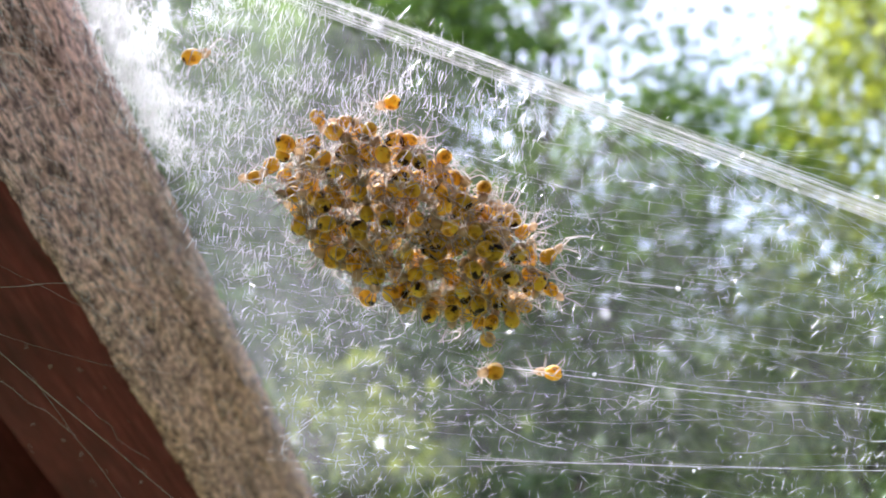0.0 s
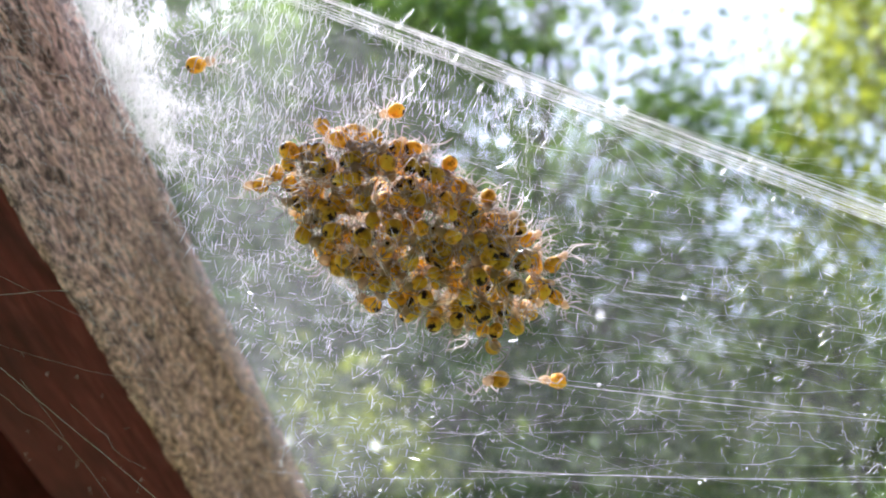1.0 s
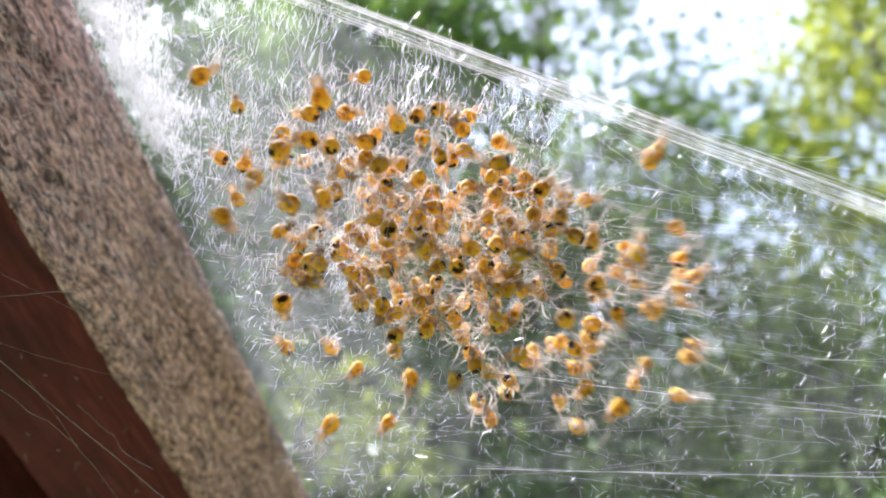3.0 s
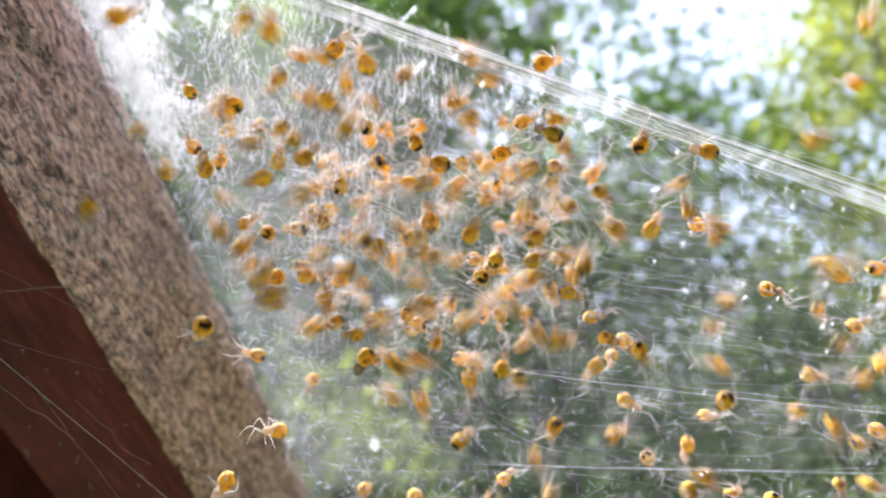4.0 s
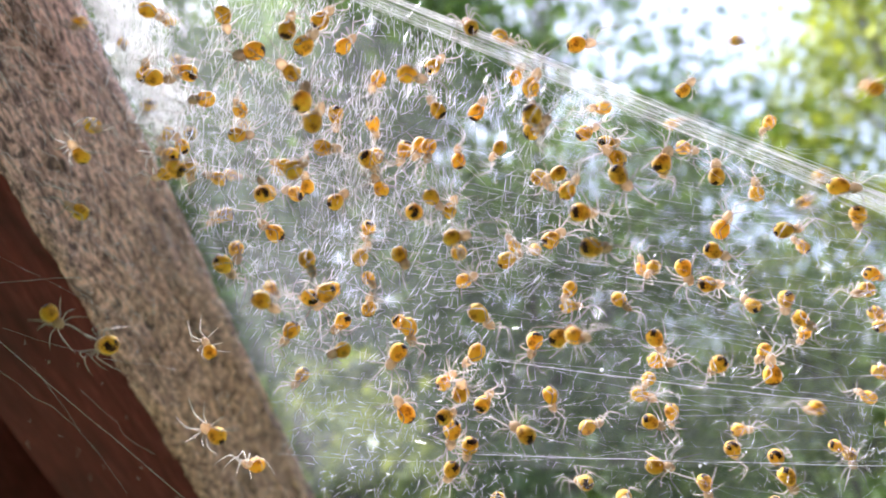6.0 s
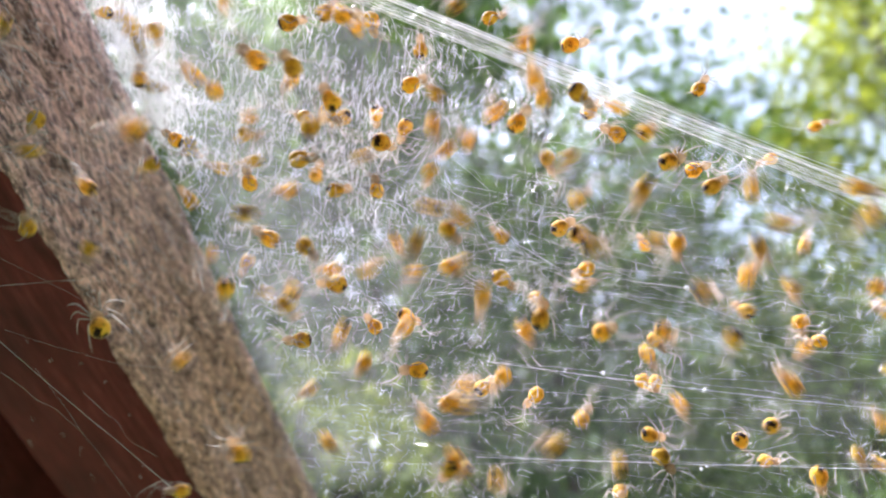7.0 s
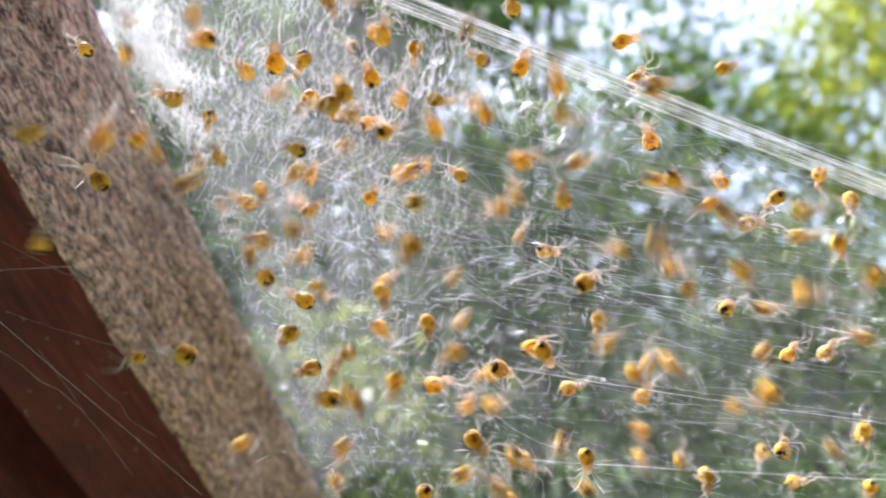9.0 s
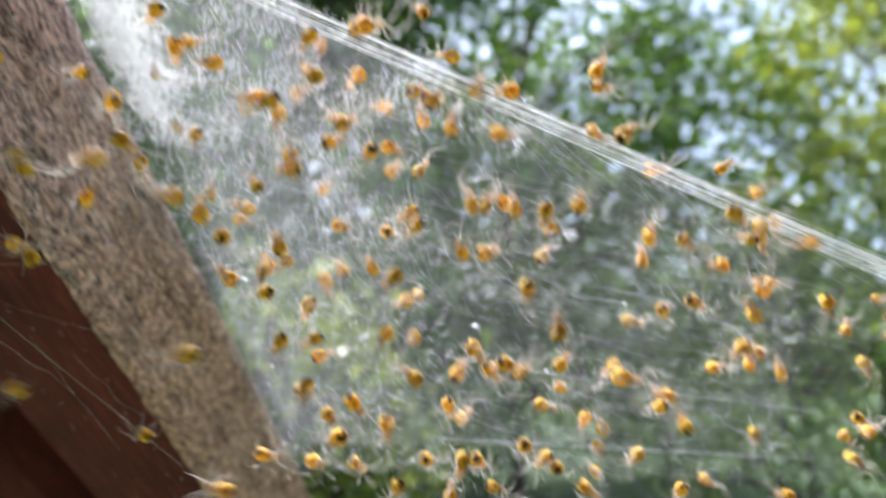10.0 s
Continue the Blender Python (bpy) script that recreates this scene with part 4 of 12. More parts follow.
    crawl(23, -94, -50, [(0, 4.5, 1.9, 2.4, 140), (0.5, 4.2, 1.3, 2.3, 140), (1, 4.3, 1.4, 2.3, 140), (1.5, 4.6, 1.3, 2.4, 140), (2, 4.2, -1.7, 1.5, 124), (2.5, 2.7, -4.5, -0.1, 86), (4, 3.1, -4, -1.2, 78), (4.5, 4, -2.2, -5.3, 107), (5, 6.9, -1.3, -10.4, 57), (5.5, 11.4, -0.9, -16.4, 59), (7, 24.7, -0.6, -38.7, 93), (7.5, 25.2, -0.2, -39.6, 83), (8, 25.1, -0.4, -40.1, 77), (8.5, 25.8, -0.3, -40.7, 93), (9, 25.6, -0.1, -41, 82), (9.5, 26.1, -0.6, -42.1, 53), (10, 26.2, -0.4, -43.1, 45)])
    crawl(24, 33, 59, [(0, -0.9, -0.1, 1.2, 351), (0.5, -1.1, -0.4, 1.3, 351), (1, -1, -0.4, 1.2, 351), (1.5, -0.8, -0.5, 1.3, 351), (2, -0.7, -1.1, 1, 297), (2.5, -0.6, -1.8, 0.8, 280), (4, -3.4, -0.7, -0.1, 247), (4.5, -9.9, -0.3, -3.1, 263), (5, -8.8, 0.5, -6.2, 260), (5.5, -8.2, -0.3, -4.6, 188), (7, -8.3, -1.7, -6.2, 113), (7.5, -8.6, -2.5, -6.9, 121), (8, -8.6, -3, -6.9, 93), (8.5, -8.3, -3.3, -6.9, 125), (9, -7.2, -2.9, -7.2, 134), (9.5, -5.9, -3, -7, 153), (10, -5.4, -3.4, -7.5, 191)])
    crawl(25, 92, -57, [(0, -4.5, 0.4, 6.9, 241), (0.5, -4.5, -1.3, 6.2, 241), (1, -4.4, -1.2, 6.1, 241), (1.5, -4.2, -1.3, 6.3, 241), (2, -4.1, -1.3, 6.3, 237), (2.5, -4.8, -1.1, 4.6, 162), (4, -7, -4.5, 7.6, 127), (4.5, -7.3, -4.3, 7.6, 134), (5, -7.4, -4.2, 8.2, 141), (5.5, -8.8, -1.2, 8.9, 86), (7, -9.8, -1, 10.2, 62), (7.5, -6.8, -4.4, 8, 124), (8, -7.4, -7.6, 6.1, 105), (8.5, -7.9, -9.5, 5.6, 60), (9, -8, -4.2, 7.8, 58), (9.5, -8.1, -4.3, 8.3, 12), (10, -7.8, -5.9, 8.8, 87)])
    crawl(26, 18, 58, [(0, -1.6, 1.1, 3.8, 4), (0.5, -1.7, 0.2, 3.6, 4), (1, -1.6, 0.2, 3.5, 4), (1.5, -1.4, 0.2, 3.6, 4), (2, -1.2, -0.9, 3, 1), (2.5, -0.9, -1.8, 2.1, 61), (4, -1.2, -5.4, 2.1, 136), (4.5, -0.9, -6.1, 2, 151), (5, -1.4, -5.9, 1.4, 199), (5.5, -1.1, -2.6, 4.4, 200), (7, 0, -1.9, 5.1, 125), (7.5, -0.3, -1.6, 5.2, 90), (8, -1.2, -1.1, 5.4, 103), (8.5, -1.8, -0.9, 6.1, 129), (9, -1.5, 1.7, 6.4, 94), (9.5, -1.8, 1.4, 6.7, 51), (10, -0.8, 1.7, 8.2, -24)])
    crawl(27, 33, -9, [(0, -11.7, -0.2, 4.6, 91), (0.5, -11.8, -0.2, 4.7, 91), (1, -11.6, -0.2, 4.6, 91), (1.5, -11.4, -0.2, 4.7, 91), (2, -12.8, 0.1, 3.6, 97), (2.5, -10, 1.1, 4.4, 22), (4, -16.5, -1.2, 5.1, -5), (4.5, -16.2, -4.1, 3.8, -18), (5, -19, -3.8, 2.6, 57), (5.5, -19, -4.4, 5, -1), (7, -26.9, 0.9, 6.6, 51), (7.5, -27.6, 0.8, 7.1, 60), (8, -26.8, 1.2, 5.4, 20), (8.5, -26.9, 0.9, 6.5, 9), (9, -23.3, -4.6, 5.6, 45), (9.5, -26, 0.6, 7.6, -30), (10, -23.3, -4.6, 5.6, 45)])
    crawl(28, 36, 137, [(0, -9.7, 1.3, 5.7, 1), (0.5, -9.5, -0.1, 5.2, 1), (1, -9.3, 0, 5.2, 1), (1.5, -9.1, -0.1, 5.3, 1), (2, -8.6, -0.2, 5, 72), (2.5, -13.9, -0.7, 5.6, 79), (4, -15.8, 0.3, 7.3, 66), (4.5, -14.3, -5.1, 5, 72), (5, -13.9, -7.7, 2.8, 82), (5.5, -13.3, -9.2, 1.4, 77), (7, -20.7, -3, 2.7, 81), (7.5, -20.5, -2.9, 2, 62), (8, -22.1, -2.5, 0.6, 109), (8.5, -22.9, -2.3, 0, 47), (9, -22.9, -2.3, -0.1, 28), (9.5, -25.5, 0.2, -0.2, -47), (10, -24.9, -0.2, 1.2, -87)])
    crawl(29, 9, 56, [(0, -7.6, -2, 2.8, 65), (0.5, -7.7, -2.1, 2.9, 65), (1, -7.5, -2, 2.9, 65), (1.5, -7.4, -2.1, 3, 65), (2, -8, -2.1, 5, 59), (2.5, -8, -1.1, 5.4, -16), (4, -13.7, 0.1, 6.4, -11), (4.5, -14.2, 1.4, 4.8, -17), (5, -14.9, 1.7, 5.3, -13), (5.5, -16.2, 2, 8, 9), (7, -17.1, -0.3, 6.9, 58), (7.5, -17.3, -3.1, 5.2, 103), (8, -18.1, -3.2, 5.6, 55), (8.5, -17.3, -3.4, 6.3, -20), (9, -17.4, -3.3, 6, -37), (9.5, -15, -12.1, 4, -25), (10, -26, 0.6, 7.6, -82)])
    crawl(30, 95, -49, [(0, -10.6, -0.3, 5.1, 57), (0.5, -10.7, -0.4, 5.2, 57), (1, -10.5, -0.3, 5.1, 57), (1.5, -10.4, -0.4, 5.2, 57), (2, -9.6, -3.7, 4.2, 8), (2.5, -7.6, -5.6, 2.9, 46), (4, -19.1, 0.3, 7.9, 121), (4.5, -18.6, 0.2, 8.5, 196), (5, -19.4, -0.1, 9.4, 171), (5.5, -21, -0.5, 11, 170), (7, -23.1, -4.6, 5.6, 95), (7.5, -24.5, -4.8, 6.4, 61), (8, -24.7, -5, 7.1, 16), (8.5, -16.1, -5.3, 7.6, 1), (9, -15.8, -4.7, 7.8, -17), (9.5, -17.3, -3.7, 7.4, -59), (10, -15.9, -12.1, 4.3, 16)])
    crawl(31, 0, -52, [(0, -4, -2.6, 1.9, 4), (0.5, -4.1, -2.7, 2, 4), (1, -4, -2.7, 2, 4), (1.5, -3.9, -2.7, 2.1, 4), (2, -3.9, -2.5, 1.4, 79), (2.5, -4.1, -1.9, 1.6, 68), (4, -7.8, -4.6, 1.8, 139), (4.5, -8.5, -5.6, 1.9, 123), (5, -8.8, -5.9, 1.3, 101), (5.5, -10, 1, 5, 63), (7, -12.5, 1.2, 5.8, 98), (7.5, -13.1, 1.2, 5.8, 107), (8, -11.9, -2.4, 4.1, 32), (8.5, -13.1, -2.1, 4.8, 50), (9, -14.1, 0.1, 6.2, 25), (9.5, -13.5, 1.5, 6, -2), (10, -13.7, 2.3, 6.2, -2)])
    crawl(32, 7, -27, [(0, -8, -1.2, 1.7, 342), (0.5, -8.1, -1.3, 1.8, 342), (1, -8, -1.3, 1.7, 342), (1.5, -7.8, -1.3, 1.8, 342), (2, -7.8, -3.3, 2, 308), (2.5, -7.3, -4.4, 0.6, 233), (4, -22.6, 1.9, 3.1, 158), (4.5, -24.8, 0.1, 0.2, 194), (5, -21.3, 0.7, -1.8, 245), (5.5, -23.8, 1.8, -6, 237), (7, -27.4, 11.5, 2.2, 162), (7.5, -15.4, 9, 2.5, 175), (8, -16, 9, 2.7, 149), (8.5, -15, 8.8, 3.1, 137), (9, -12.8, 1.6, 3.6, 62), (9.5, -11.5, -2.4, 4, 11), (10, -12.3, -4.4, 3.6, 0)])
    crawl(33, 59, -14, [(0, -7.3, -0.9, 0.7, 58), (0.5, -7.5, -1, 0.8, 58), (1, -7.3, -1, 0.8, 58), (1.5, -7.1, -1, 0.9, 58), (2, -7.5, -0.8, 0.3, 70), (2.5, -7.3, -0.5, -0.2, 102), (4, -11.1, 1.2, -1.6, 82), (4.5, -9, 2.4, -5, 83), (5, -6.9, 3.2, -9.8, 55), (5.5, -6.2, 4.4, -13, 17), (7, -11.2, 8, -23.5, 20), (7.5, -10.9, 8.1, -23.9, 45), (8, -10.5, 7.9, -24.4, 19), (8.5, -10.7, 8.3, -24.4, -12), (9, -10.5, 8.3, -24.1, -43), (9.5, -10, 8.5, -24.4, -30), (10, -9.8, 8.8, -23.9, 15)])
    crawl(34, 35, 12, [(0, -6.7, -0.3, -0.3, 86), (0.5, -6.9, -0.3, -0.2, 86), (1, -6.7, -0.3, -0.2, 86), (1.5, -6.5, -0.3, -0.2, 86), (2, -6.6, -0.5, 0, 67), (2.5, -6.4, -0.4, -0.7, 134), (4, -10.1, 0.6, -1.9, 169), (4.5, -11.5, 0.6, -0.3, 183), (5, -12.3, 1.9, 0.6, 190), (5.5, -12.8, 3.7, 0.2, 211), (7, -14, 7.5, 0.2, 171), (7.5, -13.1, 9, -0.3, 122), (8, -12.7, 9, 1.1, 155), (8.5, -11.7, 9, 3.3, 112), (9, -10.9, 9, 5.6, 67), (9.5, -9.5, 9, 12.7, 49), (10, -8.1, 9, 20.5, 73)])
    crawl(35, 23, -48, [(0, -4.8, -2.8, 3.6, 200), (0.5, -5, -2.8, 3.7, 200), (1, -4.9, -2.8, 3.6, 200), (1.5, -4.7, -2.8, 3.7, 200), (2, -5.8, -4.7, 2.7, 125), (2.5, -4.6, -5.5, 1.5, 168), (4, -9.1, -8.5, 1.4, 93), (4.5, -10.6, -4.1, 3.7, 18), (5, -10.2, -1.3, 3.6, -57), (5.5, -9.9, -3.8, 3.2, 18), (7, -10.6, -5.1, 2.4, -1), (7.5, -10.6, -5.8, 2.3, -23), (8, -11.3, -0.2, 3.8, -23), (8.5, -11.6, 3, 4.1, -98), (9, -11.3, 1.1, 3.8, -173), (9.5, -11.1, 3.8, 3.7, -146), (10, -11.5, 3.5, 4.1, -116)])
    crawl(36, 49, -4, [(0, -5.1, -2.7, 5, 181), (0.5, -5.2, -2.7, 5.1, 181), (1, -5.1, -2.7, 5, 181), (1.5, -4.9, -2.7, 5.1, 181), (2, -4.7, -3.6, 4.7, 176), (2.5, -4.5, -3.2, 4.4, 169), (4, -8.4, -1.8, 9.3, 94), (4.5, -9, -1.8, 10, 91), (5, -9.7, -2.1, 10.3, 129), (5.5, -11, -4.6, 8.8, 54), (7, -8.1, -8, 7.8, 25), (7.5, -7.6, -9.7, 6.4, 30), (8, -7.2, -7.5, 7.2, 105), (8.5, -6.4, -8.1, 6.8, 89), (9, -5.4, -8.1, 7.3, 20), (9.5, -5, -8.4, 9.5, 56), (10, -5.6, -8.7, 10.9, 52)])
    crawl(37, -9, -42, [(0, -3, -2.7, 4.6, 206), (0.5, -3.2, -2.7, 4.7, 206), (1, -3.1, -2.7, 4.6, 206), (1.5, -2.9, -2.8, 4.7, 206), (2, -2.9, -2.7, 5.5, 223), (2.5, -2.8, -1.4, 6.3, 298), (4, -5.7, -2.1, 10.5, 373), (4.5, -6.2, -2.1, 11.1, 373), (5, -6.4, -2.2, 11.8, 387), (5.5, -5.6, -2.2, 12, 312), (7, -5, -2.6, 13.6, 336), (7.5, -3.2, -2, 11.5, 347), (8, -3.5, -2.1, 11.9, 383), (8.5, -3.8, -2.4, 12.8, 342), (9, -4, -2.5, 13.6, 321), (9.5, -4.1, -2.8, 14.9, 349), (10, -3.4, -3.2, 16.6, 338)])
    crawl(38, 24, -26, [(0, 0.3, -2.4, 0.8, 63), (0.5, 0, -2.4, 0.9, 63), (1, 0.1, -2.4, 0.9, 63), (1.5, 0.3, -2.4, 1, 63), (2, -0.2, -2.2, 1.7, 23), (2.5, 0.2, -1.6, 2.2, -14), (4, -0.8, 0.6, 5.2, 28), (4.5, -1, 0.6, 5.9, 20), (5, -1.5, 0.7, 6.4, 43), (5.5, -1.8, -0.7, 5.8, 118), (7, -0.4, -1.8, 6.6, 193), (7.5, -0.4, -2.3, 6.6, 228), (8, -0.2, -2.7, 7.3, 253), (8.5, -0.1, -2.8, 7.3, 305), (9, -0.7, -2.2, 7.8, 380), (9.5, -0.8, -1.5, 8.5, 305), (10, -0.8, -1, 8.7, 241)])
    crawl(39, -36, -1, [(0, -1, -2.1, 5.2, 4), (0.5, -1.2, -2.2, 5.3, 4), (1, -1.1, -2.1, 5.2, 4), (1.5, -0.9, -2.2, 5.3, 4), (2, -0.2, -2.8, 5.4, 5), (2.5, 0.5, -2.1, 5.1, 11), (4, 1.4, 0.3, 10.1, -64), (4.5, 0.7, -1.6, 12, 0), (5, 0.6, -2, 10.5, 75), (5.5, 2.3, -2.5, 10.6, 30), (7, 0.8, -3.7, 14.2, 19), (7.5, 0.9, -4, 14.3, -17), (8, 1.2, -3.8, 13.4, 7), (8.5, 1.4, -3.9, 13.9, -13), (9, 1.2, -3.2, 13.6, 4), (9.5, 0.5, -3, 13.8, 14), (10, 0.6, -2.6, 12.4, -61)])
    crawl(40, -111, 65, [(0, 1.3, -2.2, 2.7, 276), (0.5, 1.1, -2.2, 2.9, 276), (1, 1.2, -2.2, 2.8, 276), (1.5, 1.4, -2.2, 2.9, 276), (2, 2, -4.4, 4.6, 341), (2.5, 2.3, -5.2, 3.8, 340), (4, 5.9, -4.4, 5.8, 305), (4.5, 5.9, -6.4, 6, 334), (5, 6.5, -7.1, 4.9, 364), (5.5, 5.1, -7.8, 4.9, 437), (7, 7.6, -7.4, 5.9, 473), (7.5, 8.6, -7.5, 6.6, 514), (8, 9.6, -7.5, 7.3, 516), (8.5, 10.3, -7.8, 7.5, 504), (9, 11.2, -7.9, 8.1, 526), (9.5, 12, -8, 8.6, 562), (10, 13.1, -7.9, 8.7, 553)])
    crawl(41, -23, 53, [(0, 3.5, 1.8, 2.1, 62), (0.5, 3.2, 1.3, 2.1, 62), (1, 3.3, 1.3, 2, 62), (1.5, 3.6, 1.3, 2.1, 62), (2, 3.3, -0.4, 1.8, 45), (2.5, 3.9, -1.9, 1, 45), (4, 10.1, -1.4, 1.2, 9), (4.5, 22.4, -0.9, 1.5, 37), (5, 34.2, -1.1, 1, 63), (5.5, 35.2, -0.7, 0.7, 28), (7, 38.3, -0.8, 0.8, 61), (7.5, 39.2, -0.7, 0.7, 107), (8, 40.3, -0.7, 0.6, 143), (8.5, 40.7, -0.6, 1, 173), (9, 41.7, -0.5, 0.6, 212), (9.5, 42.8, -0.3, 0.6, 179), (10, 44, 0, 0.4, 142)])
    crawl(42, -60, -111, [(0, -4, -0.4, 5.5, 321), (0.5, -4, -1.8, 5.1, 321), (1, -3.9, -1.7, 5, 321), (1.5, -3.7, -1.8, 5.1, 321), (2, -3.3, -3.3, 4.6, 334), (2.5, -2.5, -4.6, 3, 317), (4, -5, -5.1, 6.2, 392), (4.5, -5.4, -4.6, 6.9, 351), (5, -5, -7.8, 5.8, 326), (5.5, -5.8, -7.9, 4.7, 398), (7, -6.5, -7.3, 4.6, 366), (7.5, -6.9, -7.1, 5.1, 413), (8, -6.6, -7.6, 4.7, 488), (8.5, -7.2, -7.5, 5.6, 442), (9, -6.4, -8.1, 6.2, 517), (9.5, -6.6, -8, 5.2, 498), (10, -7.9, -0.4, 7.8, 423)])
    crawl(43, -46, 21, [(0, -7.8, 0.2, 5.6, 208), (0.5, -7.7, -1.2, 5.2, 208), (1, -7.5, -1.2, 5.1, 208), (1.5, -7.3, -1.2, 5.2, 208), (2, -8, -0.6, 6.3, 275), (2.5, -2.5, 1, 3.1, 239), (4, -5.8, 2.7, 6.3, 275), (4.5, -14.9, 3, 16.8, 251), (5, -25.8, 3.4, 27.6, 295), (5.5, -26.6, 3, 28.7, 255), (7, -29.5, 3.1, 30.8, 264), (7.5, -30.4, 3.2, 31.6, 282), (8, -30.7, 3.2, 32.9, 328), (8.5, -32.1, 2.9, 33.6, 358), (9, -33.6, 2.5, 34.7, 342), (9.5, -34.5, 2.8, 35.9, 334), (10, -35.5, 3.1, 37.2, 319)])
    crawl(44, 56, -41, [(0, 5.6, -0.3, 1.2, 259), (0.5, 5.3, -0.3, 1.4, 259), (1, 5.4, -0.3, 1.3, 259), (1.5, 5.6, -0.3, 1.4, 259), (2, 6.2, -0.6, 1.5, 250), (2.5, 6.8, -0.9, 3.1, 325), (4, 25.8, -1.4, 10.6, 383), (4.5, 26.1, -1.4, 11, 363), (5, 26.9, -1.5, 11, 381), (5.5, 30.1, 1.3, 9.5, 306), (7, 33.5, 1.1, 10.8, 276), (7.5, 34.5, 1.4, 11.6, 288), (8, 35.7, 1.3, 12, 305), (8.5, 36, 1.5, 12.1, 324), (9, 36.2, 1.5, 12.3, 311), (9.5, 36.6, 2, 13.3, 268), (10, 37, 1.7, 14.5, 243)])
    crawl(45, -26, 21, [(0, 4.5, -0.8, 2, 358), (0.5, 4.3, -0.9, 2.2, 358), (1, 4.3, -0.8, 2.1, 358), (1.5, 4.6, -0.9, 2.2, 358), (2, 4.7, -1.5, 1.6, 333), (2.5, 5.1, -2.2, 3.1, 277), (4, 11.9, -2.7, 6.1, 319), (4.5, 11.8, -2, 5.5, 300), (5, 10.2, -0.5, 7.2, 225), (5.5, 11.4, 0.6, 7, 239), (7, 13.6, 0.9, 8, 295), (7.5, 14, 1.6, 6.4, 220), (8, 14, 1.6, 6.4, 227), (8.5, 14.2, 1.5, 6.1, 203), (9, 14.2, 1.7, 5.8, 247), (9.5, 11.9, 0.3, 6, 322), (10, 10.5, 2.4, 4.8, 363)])
    crawl(46, 37, -52, [(0, 2.6, -1.9, 0.8, 262), (0.5, 2.3, -1.9, 0.9, 262), (1, 2.4, -1.9, 0.8, 262), (1.5, 2.6, -2, 0.9, 262), (2, 2, -3.4, 0.3, 277), (2.5, 3, -4.6, 0.4, 234), (4, 5.4, -4, -1.4, 269), (4.5, 10.3, -1.9, -4.6, 228), (5, 17.7, -1.8, -8.8, 256), (5.5, 23.6, -1.2, -12.1, 290), (7, 39.7, -0.8, -23, 302), (7.5, 40.1, -1.3, -23.2, 289), (8, 40.4, -1.5, -23.8, 263), (8.5, 40.9, -1.1, -24.3, 250), (9, 40.8, -1.2, -25.1, 267), (9.5, 41.2, -1.5, -25.7, 290), (10, 41.3, -1.3, -26.2, 303)])
    crawl(47, -48, -73, [(0, 0.1, -2.5, 1.6, 177), (0.5, -0.1, -2.5, 1.7, 177), (1, 0, -2.5, 1.7, 177), (1.5, 0.2, -2.5, 1.8, 177), (2, 1.4, -2.6, 2.7, 178), (2.5, 2, -2, 2.8, 185), (4, 5, -0.8, 4.5, 193), (4.5, 13.7, -0.1, 6, 188), (5, 22.2, 0.7, 7.8, 201), (5.5, 23, 2.8, 9.2, 209), (7, 22.8, 4.7, 7.3, 163), (7.5, 25.1, 5.6, 6.8, 238), (8, 27.2, 6.1, 6.3, 195), (8.5, 23.7, 2.1, 6.1, 270), (9, 23.7, 0, 5.6, 240), (9.5, 24.7, -1.3, 4.8, 308), (10, 25.2, 0.3, 7.4, 348)])
    crawl(48, 59, -51, [(0, -0.1, -1.5, -1.7, 177), (0.5, -0.3, -1.5, -1.5, 177), (1, -0.2, -1.5, -1.6, 177), (1.5, 0, -1.5, -1.5, 177), (2, -0.2, -1.7, -0.7, 229), (2.5, -0.4, -2.4, 0.4, 304), (4, -1.4, -0.5, -1.6, 324), (4.5, -4.2, 2, -10.1, 313), (5, -6.6, 2.4, -21.2, 313), (5.5, -6.8, 2.9, -21.7, 269), (7, -7.9, 3.3, -24, 301), (7.5, -8.5, 3.4, -24.4, 339), (8, -8.5, 3.4, -24.8, 385), (8.5, -8.6, 3.5, -25.2, 384), (9, -8.9, 3.5, -25.6, 409), (9.5, -9.1, 3.6, -26.4, 399), (10, -9.2, 3.6, -27.3, 407)])
    crawl(49, 24, -84, [(0, 7.3, 1, 0.1, 289), (0.5, 7, 1, 0.3, 289), (1, 7.1, 1, 0.2, 289), (1.5, 7.3, 0.9, 0.3, 289), (2, 7.4, -1.9, 0.4, 272), (2.5, 6.2, -4.5, 0.2, 347), (4, 21.2, -5, -2.2, 272), (4.5, 21.1, -4.8, -0.8, 334), (5, 19.6, -4.7, -0.1, 302), (5.5, 20.5, -1.6, 0.6, 255), (7, 19.4, -3.9, 0.1, 260), (7.5, 18.2, -5.3, 0.6, 335), (8, 17.9, -5.9, 0, 334), (8.5, 20.5, -1.9, -0.7, 259), (9, 22.4, -0.5, 1.9, 255), (9.5, 23, -1.9, 1.8, 189), (10, 24.8, -0.5, 3.4, 180)])
